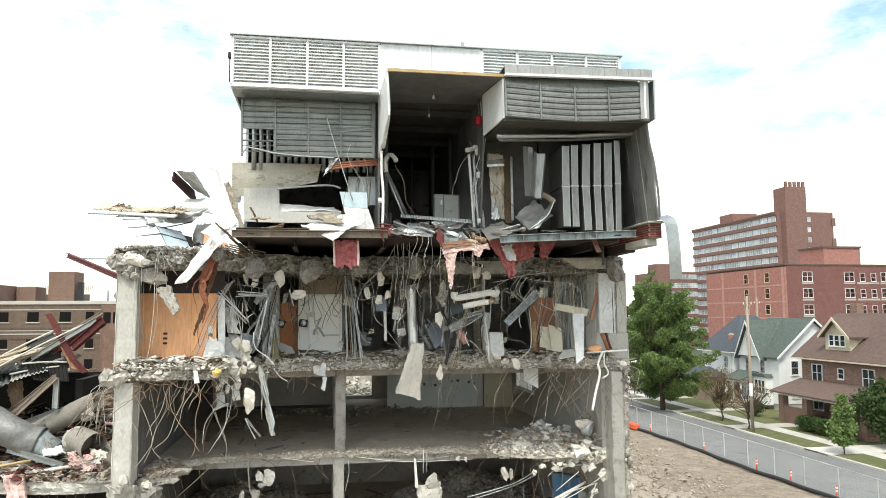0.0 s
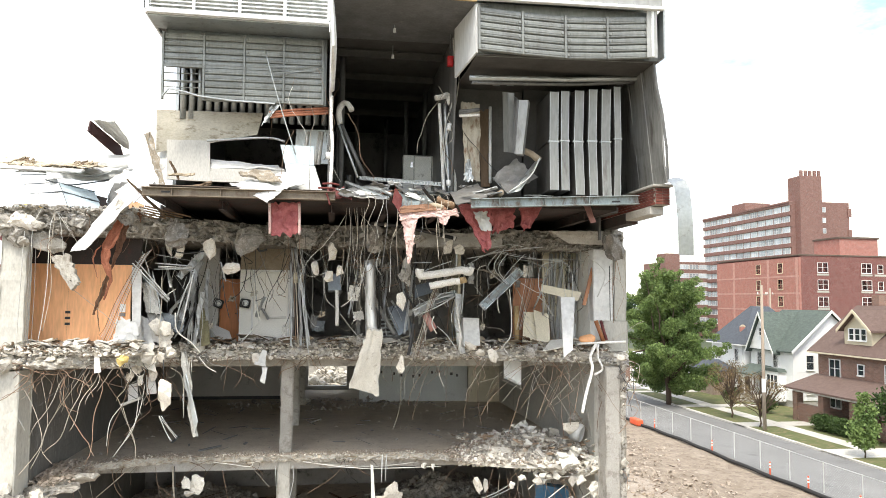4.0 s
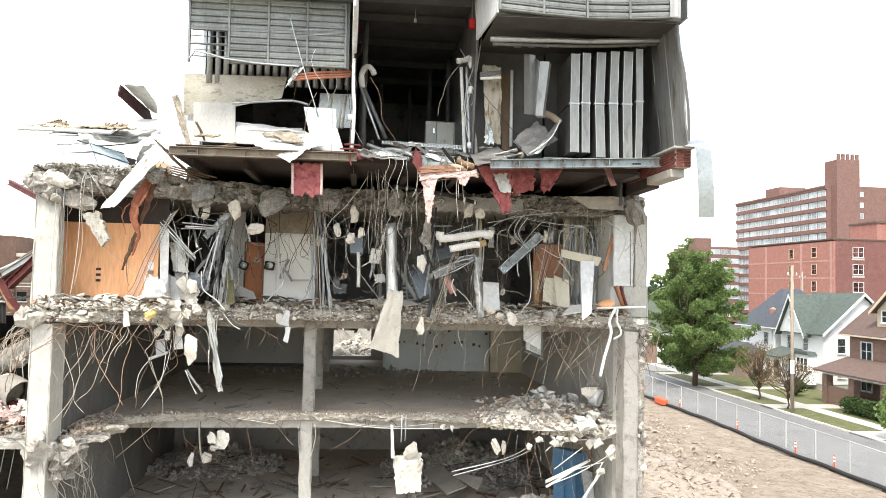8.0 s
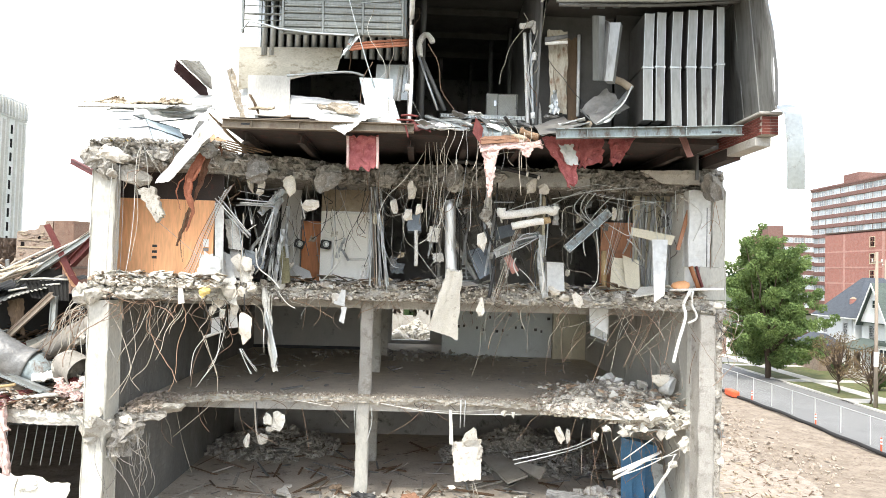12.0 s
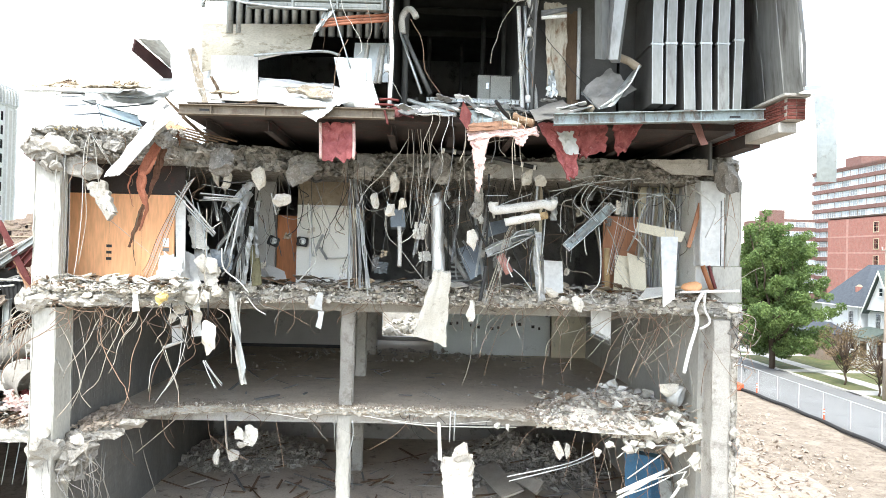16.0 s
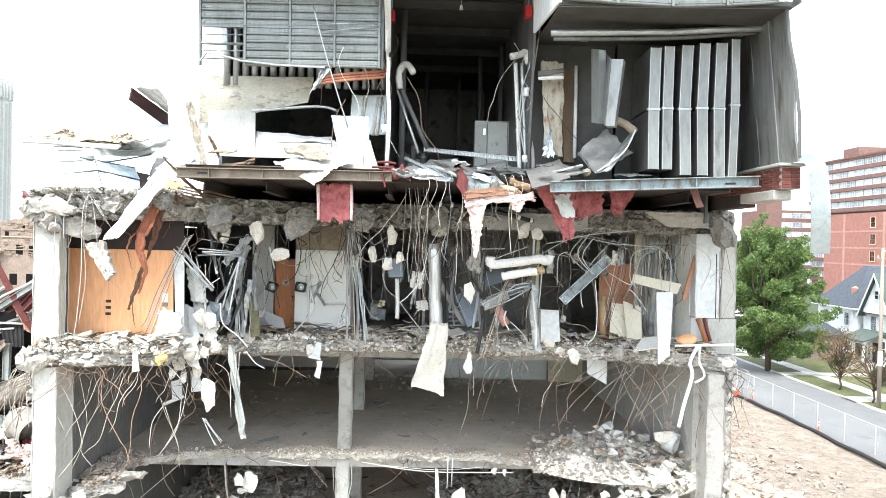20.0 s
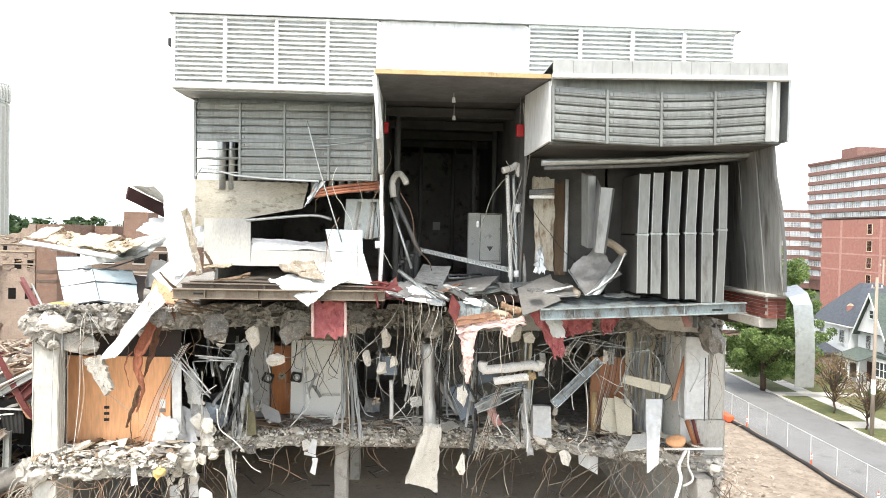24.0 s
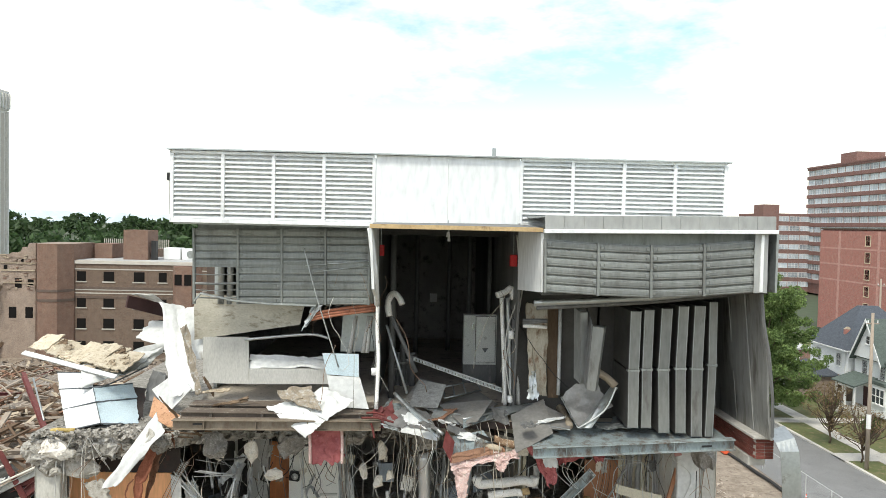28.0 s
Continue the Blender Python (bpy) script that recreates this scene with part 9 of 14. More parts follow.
# collapsed wing beside the building
def corrugated(label, m, c, waves, depth=0.045):
    """A ribbed roof sheet between four corners, ribs running from the first edge to the opposite one."""
    c = [Vector(p) for p in c]
    base = sum(c, Vector()) / 4
    base.z = min(p.z for p in c)
    nrm = (c[1] - c[0]).cross(c[3] - c[0]).normalized()
    V, F = [], []
    cols = waves * 4 + 1
    for j in range(7):
        for i in range(cols):
            u, v = i / (cols - 1), j / 6
            p = (c[0].lerp(c[1], u)).lerp(c[3].lerp(c[2], u), v)
            ends = (0.05 * noise.noise(Vector((u * 9, waves, j)))) if j in (0, 6) else 0
            up = depth * (1 if i % 4 in (1, 2) else 0) + 0.06 * noise.noise(p * 0.9)
            V.append(p - base + nrm * up + (c[3] - c[0]).normalized() * ends)
    n0 = len(V)
    V += [p - nrm * 0.006 for p in V]
    for j in range(6):
        for i in range(cols - 1):
            a = j * cols + i
            F += [(a, a + 1, a + cols + 1, a + cols), (n0 + a, n0 + a + cols, n0 + a + cols + 1, n0 + a + 1)]
    for i in range(cols - 1):
        F += [(i, n0 + i, n0 + i + 1, i + 1), (6 * cols + i, 6 * cols + i + 1, n0 + 6 * cols + i + 1, n0 + 6 * cols + i)]
    ob = new("corrugated_sheet", raw("corrugated_sheet", V, F, m))
    ob.matrix_world = Matrix.Translation(base)
    tagged(ob, label, "sheet metal")


# Made-up walls, black in place of the void's shade.
solo("wing_back_wall", bx(-16.5, 33.6, 5.6, -9.6, 33.9, 9.0), M_PITCH, "black wall added for the unlit void under the collapsed roof", "wall", kind="structure")
solo("wing_side_wall", bx(-9.9, 31.0, 5.6, -9.62, 33.59, 8.9), M_PITCH, "black stub wall added for the unlit void under the collapsed roof", "wall", kind="structure")
corrugated("pale corrugated roof sheet, collapsed and tilted", M_GALV, [(-14.2, 30.3, 8.1), (-12.1, 30.3, 8.86), (-13.1, 33.2, 9.42), (-15.4, 33.2, 9.0)], 12)
corrugated("pale corrugated roof sheet, collapsed and tilted", M_FLAKED, [(-12.08, 30.3, 8.9), (-10.72, 30.3, 9.33), (-11.7, 33.2, 9.62), (-13.08, 33.2, 9.45)], 9)
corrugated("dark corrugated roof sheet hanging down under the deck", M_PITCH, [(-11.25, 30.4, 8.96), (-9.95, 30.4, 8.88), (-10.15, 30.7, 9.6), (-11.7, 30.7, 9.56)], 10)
corrugated("corrugated sheet under the fallen deck, black for shade", M_PITCH, [(-14.5, 30.9, 8.95), (-10.3, 30.9, 9.5), (-10.4, 33.4, 9.75), (-15.5, 33.4, 9.25)], 16)
rz_ = random.Random(61)
for k in range(5):
    y0, f0 = 30.55 + 0.16 * k, rz_.uniform(0, 0.25)
    x1 = -10.8 - 0.18 * k + rz_.uniform(-0.45, 0.3)
    z1 = 10.22 + 0.012 * k + rz_.uniform(-0.06, 0.05)
    quad("roof_plank", "weathered tan roof deck board fallen in a row", "board", rz_.choice((M_FIBRE, M_FIBRE, M_POLE, M_TAN, M_LUMP, M_DUSTY)), [(-14.0 - f0, y0, 8.88 + 0.01 * k), (x1, y0 - 0.05, z1), (x1 - 0.05, y0 + 0.13, z1 + 0.01), (-14.1 - f0, y0 + 0.15, 8.9 + 0.01 * k)], 0.04, 0.045, 6, "fallen roof planks")
# Deck faces carry the shade below the roof in their colour.
quad("roof_deck", "underside of the fallen roof deck, black for shade", "board", M_PITCH, [(-12.0, 30.72, 9.42), (-10.4, 30.72, 9.72), (-10.42, 30.72, 10.12), (-11.6, 30.72, 9.82)], 0.03, 0.03, 8)
quad("roof_deck", "face of the upper roof deck, near-black for shade", "board", M_SHADESOOT, [(-13.2, 31.2, 9.32), (-10.68, 31.2, 10.56), (-10.93, 31.2, 10.78), (-13.4, 31.2, 9.42)], 0.03, 0.05, 8)
for a_, b_ in (((-13.5, 31.15, 9.46), (-10.9, 31.15, 10.86)), ((-13.4, 30.85, 9.4), (-10.75, 30.85, 10.32)), ((-11.75, 30.55, 9.6), (-10.1, 30.55, 9.64)), ((-12.3, 30.8, 9.18), (-10.4, 30.6, 9.48)), ((-12.9, 30.4, 9.3), (-9.4, 30.0, 11.12))):
    pipe("deck_edge_strip", "pale bent edge strip of the fallen roof deck", "strip", M_LUMP2, [a_, tuple(Vector(a_).lerp(Vector(b_), 0.5) + Vector((0, 0, 0.04))), b_], 0.035)
for k in range(9):
    p = Vector((-11.7, 30.7, 9.72)) + Vector((rz_.uniform(-0.9, 0.9), rz_.uniform(-0.3, 0.4), rz_.uniform(-0.15, 0.25)))
    d = Vector((rz_.uniform(0.4, 0.8), rz_.uniform(-0.15, 0.1), rz_.uniform(0.1, 0.4)))
    quad("deck_splinter", "splintered tan board end on the fallen roof", "board", rz_.choice((M_FIBRE, M_TAN, M_LUMP)), [tuple(p - d), tuple(p + d), tuple(p + d + Vector((0, 0.1, 0.06))), tuple(p - d + Vector((0, 0.12, 0.09)))], 0.04, 0.02, 6, "deck splinters")
for a_, b_, r_, m_ in (((-10.93, 31.0, 9.98), (-8.6, 29.7, 11.25), 0.16, M_RUSTR), ((-9.75, 30.0, 10.22), (-8.4, 29.2, 11.3), 0.13, M_RUSTR), ((-11.2, 30.9, 10.1), (-8.6, 29.72, 11.6), 0.07, M_POLE)):
    pipe("fallen_steel", "dark red steel beam fallen against the wall", "steel beam", m_, [a_, b_], r_, square=True)
fl_ = [(-10.86, 30.2, 11.53), (-10.45, 30.2, 10.77), (-9.92, 30.2, 9.76), (-9.42, 30.2, 9.2)]
for p, q in zip(fl_, fl_[1:]):
    quad("bent_flange", "red-brown bent flange standing over the fallen roof", "steel beam", M_RUSTR, [p, (p[0] + 0.24, 30.1, p[2] + 0.06), (q[0] + 0.26, 30.1, q[2] + 0.08), q], 0.02, 0.03, 5)
quad("bent_flange", "pale rusted plate beside the flange", "sheet metal", M_RUSTT, [(-9.9, 30.4, 9.42), (-9.36, 30.35, 9.3), (-9.85, 30.35, 10.0), (-10.35, 30.4, 10.3)], 0.05, 0.02, 8)
pipe("fallen_duct", "large foil-wrapped round duct lying in the rubble", "duct", M_FOIL, [(-14.6, 30.6, 8.45), (-11.9, 29.3, 7.33), (-10.55, 29.25, 6.72)], 0.6, hollow=True)
pipe("fallen_duct", "blue-grey torn sleeve at the end of the duct", "duct", M_BEAMG, [(-10.85, 29.27, 6.85), (-10.35, 29.2, 6.6), (-9.95, 29.1, 6.3)], 0.52)
pipe("fallen_duct", "canvas-wrapped round duct lying in the rubble", "duct", M_DUCTC, [(-11.6, 30.9, 6.72), (-10.65, 30.6, 7.2), (-8.7, 30.0, 8.2)], 0.37, hollow=True)
pipe("duct_band", "dark band round the fallen duct", "duct", M_SOOT, [(-10.62, 30.6, 7.21), (-10.54, 30.57, 7.26)], 0.395)
pipe("duct_band", "dark band round the fallen duct", "duct", M_SOOT, [(-10.02, 30.42, 7.54), (-9.95, 30.4, 7.58)], 0.395)
pipe("fallen_duct", "crushed pale round duct with torn red lining", "duct", M_DUCTC, [(-9.05, 28.65, 6.86), (-8.65, 28.35, 6.83), (-8.2, 28.0, 6.72)], 0.5, hollow=True)
dc_ = bmesh.new()
bmesh.ops.create_uvsphere(dc_, u_segments=24, v_segments=14, radius=0.5)
for v in dc_.verts:
    v.co += noise.noise_vector(v.co * 3) * 0.06
solo("fallen_duct", dc_, M_LUMP, "rounded dented end of the crushed duct", "duct", pose(-9.0, 28.62, 6.86), smooth=True)
quad("torn_tarp", "brown crumpled tarp hanging under the fallen roof", "tarpaulin", M_BROWNB, [(-12.25, 31.0, 7.7), (-11.7, 30.9, 7.6), (-11.95, 31.1, 8.9), (-12.5, 31.1, 8.8)], 0.14, 0.015, 14)
pipe("leaning_post", "weathered timber post leaning under the fallen roof", "timber", M_POLE, [(-11.85, 29.9, 7.52), (-10.18, 29.7, 9.12)], 0.075, square=True)
pipe("fallen_member", "long pale member lying in the wreck", "steel bar", M_POLE, [(-12.38, 31.0, 7.54), (-10.24, 29.8, 9.13)], 0.09, square=True)
pipe("fallen_member", "long pale member lying in the wreck", "steel bar", M_GALV, [(-10.26, 30.0, 9.08), (-10.28, 30.0, 7.9)], 0.09, square=True)
pipe("fallen_member", "long pale member lying in the wreck", "steel bar", M_GALV, [(-12.14, 31.0, 9.41), (-8.79, 29.6, 11.3)], 0.09, square=True)
pipe("fallen_member", "long pale member lying in the wreck", "steel bar", M_GALV, [(-11.53, 29.0, 6.58), (-9.26, 28.0, 6.1)], 0.09, square=True)
pipe("fallen_member", "long pale member lying in the wreck", "steel bar", M_GALV, [(-13.58, 31.5, 8.38), (-12.6, 30.8, 8.8)], 0.09, square=True)
pipe("fallen_member", "long pale member lying in the wreck", "steel bar", M_GALV, [(-11.68, 31.0, 7.25), (-10.3, 30.4, 7.78)], 0.09, square=True)
quad("torn_membrane", "white torn membrane bundle on the rubble", "membrane", M_PLASTER, [(-10.1, 28.4, 6.4), (-9.23, 28.2, 6.49), (-9.62, 28.8, 6.71), (-10.24, 28.8, 6.57)], 0.15, 0.05, 8)
quad("pink_batt", "torn pink insulation hanging over the slab edge", "insulation", M_PINKP, [(-10.63, 27.2, 4.87), (-10.06, 27.0, 5.15), (-10.4, 27.6, 5.91), (-11.15, 27.6, 5.96)], 0.2, 0.12, 10)
quad("pink_batt", "pink insulation strip hanging below the slab", "insulation", M_PINKP, [(-9.77, 26.6, 3.88), (-9.59, 26.6, 3.89), (-10.14, 27.0, 5.22), (-10.68, 27.0, 5.13)], 0.12, 0.1, 10)
quad("pink_batt", "pale pink insulation bundle on rubble", "insulation", M_PINKP, [(-11.01, 26.8, 4.23), (-10.15, 26.8, 4.21), (-10.31, 27.0, 5.14), (-11.19, 27.0, 5.33)], 0.2, 0.15, 9)
rl_ = random.Random(29)
for i in range(16):
    c = Vector((-8.35 + rl_.uniform(-0.55, 0.35), 28.0 + rl_.uniform(-0.35, 0.2), 6.35 + rl_.uniform(-0.3, 0.2)))
    u, v = Vector((rl_.uniform(0.1, 0.28), rl_.uniform(-0.1, 0.1), rl_.uniform(-0.1, 0.1))), Vector((rl_.uniform(-0.08, 0.08), rl_.uniform(0.0, 0.1), rl_.uniform(0.08, 0.2)))
    quad("torn_lining", "torn red and pink duct lining in rags", "insulation", rl_.choice((M_PINKP, M_PINK, M_PINKP, M_REDS, M_LUMP2)), [tuple(c - u - v), tuple(c + u - v), tuple(c + u + v), tuple(c - u + v)], 0.08, 0.04, 8, "rags of duct lining")
quad("fallen_ceiling_panel", "large white fallen ceiling sheet, torn and dusty", "ceiling sheet", M_LUMP2, [(-9.74, 23.6, 2.15), (-8.03, 23.7, 2.37), (-9.06, 26.0, 4.04), (-11.61, 26.3, 4.41)], 0.09, 0.025, 10)
quad("fallen_ceiling_panel", "large white fallen ceiling sheet, torn and dusty", "ceiling sheet", M_LUMP2, [(-8.18, 23.7, 2.29), (-7.13, 24.4, 2.96), (-7.49, 26.0, 3.87), (-9.34, 26.2, 4.04)], 0.09, 0.025, 10)
quad("fallen_ceiling_panel", "large white fallen ceiling sheet, torn and dusty", "ceiling sheet", M_LUMP2, [(-8.83, 25.6, 3.82), (-8.34, 25.6, 3.8), (-8.42, 25.9, 4.0), (-8.9, 25.9, 4.03)], 0.09, 0.025, 10)
pipe("hanging_rod", "thin ceiling hanger rod", "rod", M_GALV, [(-10.82, 28.6, 4.9), (-10.85, 28.5, 4.25), (-10.88, 28.4, 3.66)], 0.012)
pipe("hanging_rod", "thin ceiling hanger rod", "rod", M_GALV, [(-10.51, 28.6, 4.9), (-10.54, 28.5, 4.26), (-10.58, 28.4, 3.67)], 0.012)
pipe("hanging_rod", "thin ceiling hanger rod", "rod", M_GALV, [(-10.2, 28.6, 4.91), (-10.23, 28.5, 4.27), (-10.27, 28.4, 3.68)], 0.012)
pipe("hanging_rod", "thin ceiling hanger rod", "rod", M_GALV, [(-9.89, 28.6, 4.92), (-9.93, 28.5, 4.28), (-9.96, 28.4, 3.68)], 0.012)
pipe("hanging_rod", "thin ceiling hanger rod", "rod", M_GALV, [(-9.58, 28.6, 4.93), (-9.62, 28.5, 4.29), (-9.65, 28.4, 3.69)], 0.012)
pipe("hanging_rod", "thin ceiling hanger rod", "rod", M_GALV, [(-9.27, 28.6, 4.94), (-9.31, 28.5, 4.3), (-9.35, 28.4, 3.7)], 0.012)
pipe("hanging_rod", "thin ceiling hanger rod", "rod", M_GALV, [(-8.95, 28.6, 4.95), (-9.0, 28.5, 4.3), (-9.04, 28.4, 3.71)], 0.012)
pipe("hanging_rod", "thin ceiling hanger rod", "rod", M_GALV, [(-8.64, 28.6, 4.96), (-8.69, 28.5, 4.31), (-8.73, 28.4, 3.72)], 0.012)
lump((-8.71, 28.6, 7.75), 0.78, 0.5, 0.58, M_LUMP, "pale broken concrete lump in the pile")

# lower storeys
quad("locker", "dented blue metal locker standing in the rubble", "locker", M_BLUE, [(9.29, 28.4, 2.54), (9.64, 28.3, 2.58), (9.61, 28.4, 4.92), (9.26, 28.5, 4.98)], 0.015, 0.45, 4)
quad("locker", "dented blue metal locker standing in the rubble", "locker", M_BLUE, [(9.7, 28.5, 2.51), (10.09, 28.4, 2.55), (10.04, 28.4, 4.83), (9.64, 28.5, 4.89)], 0.015, 0.45, 4)
quad("locker", "dented blue metal locker standing in the rubble", "locker", M_BLUE, [(10.15, 28.6, 2.49), (10.53, 28.5, 2.53), (10.45, 28.4, 4.74), (10.07, 28.5, 4.8)], 0.015, 0.45, 4)
quad("leaning_sheet", "pale blue-grey sheet leaning on the lockers", "sheet metal", M_GALV, [(10.22, 27.6, 3.0), (10.53, 27.6, 3.01), (10.45, 27.8, 4.29), (10.07, 27.8, 4.4)], 0.03, 0.02, 4)
pipe("white_conduit", "white conduit fallen across the rubble", "pipe", M_PIPEW, [(8.52, 26.6, 4.15), (10.07, 26.9, 4.93)], 0.045)
pipe("white_conduit", "white conduit fallen across the rubble", "pipe", M_PIPEW, [(8.51, 26.6, 4.33), (9.96, 26.9, 4.87)], 0.045)
pipe("white_conduit", "white conduit fallen across the rubble", "pipe", M_PIPEW, [(9.65, 26.6, 3.6), (10.44, 26.9, 4.52)], 0.045)
quad("fallen_plank", "grey timber plank in a fallen stack", "board", M_PLANK, [(5.5, 31.5, 2.49), (5.81, 31.5, 2.52), (5.59, 34.0, 2.91), (5.25, 34.0, 2.86)], 0.02, 0.06, 3)
quad("fallen_plank", "grey timber plank in a fallen stack", "board", M_PLANK, [(5.81, 31.5, 2.45), (6.12, 31.5, 2.49), (5.93, 34.0, 2.89), (5.59, 34.0, 2.84)], 0.02, 0.06, 3)
quad("fallen_plank", "grey timber plank in a fallen stack", "board", M_PLANK, [(6.13, 31.5, 2.42), (6.44, 31.5, 2.45), (6.28, 34.0, 2.87), (5.94, 34.0, 2.81)], 0.02, 0.06, 3)
quad("fallen_plank", "grey timber plank in a fallen stack", "board", M_PLANK, [(6.44, 31.5, 2.38), (6.75, 31.5, 2.42), (6.62, 34.0, 2.85), (6.28, 34.0, 2.79)], 0.02, 0.06, 3)
quad("fallen_plank", "grey timber plank in a fallen stack", "board", M_PLANK, [(6.75, 31.5, 2.35), (7.07, 31.5, 2.38), (6.96, 34.0, 2.82), (6.62, 34.0, 2.77)], 0.02, 0.06, 3)
quad("fallen_plank", "grey timber plank in a fallen stack", "board", M_PLANK, [(7.07, 31.5, 2.31), (7.38, 31.5, 2.35), (7.31, 34.0, 2.8), (6.96, 34.0, 2.75)], 0.02, 0.06, 3)
pipe("bucket", "pale plastic bucket lying in the rubble", "bucket", M_WHITE, [(10.32, 27.6, 6.95), (10.57, 27.4, 6.87)], 0.28, hollow=True)

# ---- hanging cables, bars and studs ----
def dangle(p, length, seed, sway=0.5, stiff=0.5, n=12):
    """Points of a cable that springs out of the edge and hangs down."""
    rr = random.Random(seed)
    d = Vector((rr.uniform(-1, 1) * sway, -rr.uniform(0.1, 0.9) * sway, rr.uniform(-0.6, 0.35)))
    q = Vector(p)
    pts = [q.copy()]
    step = length / n
    wob = Vector((rr.uniform(-1, 1), rr.uniform(-0.6, 0.4), 0)) * 0.35
    for i in range(n):
        wob = wob * 0.6 + Vector((rr.gauss(0, 1), rr.gauss(-0.05, 0.7), rr.gauss(0, 0.5))) * 0.2
        d = d * stiff + Vector((0, 0, -1)) * (1 - stiff) * 0.75 + wob
        d.normalize()
        q = q + d * step
        pts.append(q.copy())
    return pts


def cable(name, label, cat, m, pts, r, group):
    base = Vector(pts[0])
    bm = tube(bmesh.new(), [Vector(p) - base for p in pts], r, 5)
    return solo(name, bm, m, label, cat, Matrix.Translation(base), group, smooth=True)


rc = random.Random(42)


def edge_cables(n, edge, z, lens, x0, x1, seed, clusters=()):
    for i in range(n):
        if clusters and rc.random() < 0.6:
            c = rc.choice(clusters)
            x = rc.gauss(c, 0.35)
        else:
            x = rc.uniform(x0, x1)
        x = min(max(x, x0), x1)
        y = edge(x) + rc.uniform(-0.1, 0.35)
        L = rc.uniform(*lens) * rc.choice((0.6, 1, 1, 1.3))
        kind = rc.random()
        pts = dangle((x, y, z), L, seed + i, sway=rc.uniform(0.3, 1.2), stiff=rc.uniform(0.7, 0.95))
        if kind < 0.2:
            cable("hanging_cable", "pale cable dangling from the broken edge", "cable", M_WIRE, pts, rc.uniform(0.005, 0.009), "dangling cables")
        elif kind < 0.28:
            cable("hanging_cable", "white cable dangling from the broken edge", "cable", M_WIREW, pts, rc.uniform(0.005, 0.009), "dangling cables")
        elif kind < 0.42:
            cable("hanging_cable", "black cable dangling from the broken edge", "cable", M_WIREB, pts, rc.uniform(0.005, 0.01), "dangling cables")
        else:
            cable("bent_rebar", "rusty reinforcing bar bent out of the slab", "rebar", M_REBAR, pts, rc.uniform(0.005, 0.010), "bent reinforcing bars")


edge_cables(120, front3, 9.42, (0.5, 1.7), -6.6, 11.0, 1000, (-5.5, -3.6, -3.0, 1.3, 4.4, 9.5))
edge_cables(46, lambda x: frontr(x) + 0.3, 13.05, (0.4, 1.5), -6.2, 10.6, 2000, (-5.2, -4.6, -3.2, -2.4, 1.0, 1.2, 2.8, 3.4, 4.6, 5.6, 8.0))
edge_cables(46, front2, 5.9, (0.4, 1.6), -6.0, 10.8, 3000, (-4, 2.8, 8.5, 10))
# long sweeping bars out of the right-hand floor edge
for i in range(34):
    x0 = rc.choice((rc.uniform(8.6, 10.9), rc.uniform(4.5, 10.9)))
    q = Vector((x0, front3(x0) - 0.02, rc.uniform(9.2, 9.42)))
    d = Vector((rc.uniform(-0.9, 0.1), -rc.uniform(0.1, 0.7), rc.uniform(-0.7, -0.05)))
    bend = Vector((rc.uniform(-0.25, 0.25), rc.uniform(-0.08, 0.12), -rc.uniform(0.05, 0.3)))
    pts = [q.copy()]
    for k in range(9):
        d = (d + bend * 0.55 + Vector((rc.gauss(0, 0.1), rc.gauss(0, 0.06), rc.gauss(0, 0.08)))).normalized()
        q = q + d * rc.uniform(0.12, 0.4)
        pts.append(q.copy())
    cable("bent_rebar", "long rusty reinforcing bar sweeping down from the floor edge", "rebar", rc.choice((M_REBAR, M_REBAR, M_WIRE)), pts, rc.uniform(0.005, 0.01), "bent reinforcing bars")
# bars and cables that curl in front of the left wall
for i in range(9):
    x = rc.uniform(-6.0, -4.3)
    pts = dangle((x, rc.uniform(25.0, 25.6), 9.3), rc.uniform(1.4, 3.2), 4000 + i, 0.8, 0.8, 12)
    cable("hanging_cable", "long rusty bar curling down past the side wall", "rebar", M_REBAR if i % 3 else M_WIRE, pts, rc.uniform(0.007, 0.012), "dangling cables")
# long cables from the plant deck over the third floor
for i, x in enumerate((2.5, 2.9, 5.3)):
    pts = dangle((x, 25.0 if x < -4 else 25.6, 13.9), rc.uniform(2.0, 4.6), 5000 + i, 0.15, 0.75, 12)
    cable("hanging_cable", "long white cable hanging through the broken floors", "cable", M_WIREW, pts, rc.uniform(0.007, 0.012), "dangling cables")
# ceiling conduits of the third floor
for i in range(5):
    x = rc.uniform(6.2, 9.5)
    a = Vector((x, rc.uniform(27.3, 28.6), rc.uniform(12.3, 12.95)))
    b = a + Vector((rc.uniform(0.8, 2.2), rc.uniform(-0.6, 0.3), rc.uniform(-0.5, 0.25)))
    c = b + Vector((rc.uniform(-0.2, 0.5), rc.uniform(-0.3, 0.2), -rc.uniform(0.2, 1.4)))
    cable("ceiling_conduit", "grey conduit sagging from the ceiling void", "conduit", M_GALV if i % 2 else M_WIRE, [a, a.lerp(b, 0.5) + Vector((0, 0, 0.06)), b, b.lerp(c, 0.5) + Vector((0.05, 0, 0)), c], rc.uniform(0.012, 0.022), "ceiling conduits")


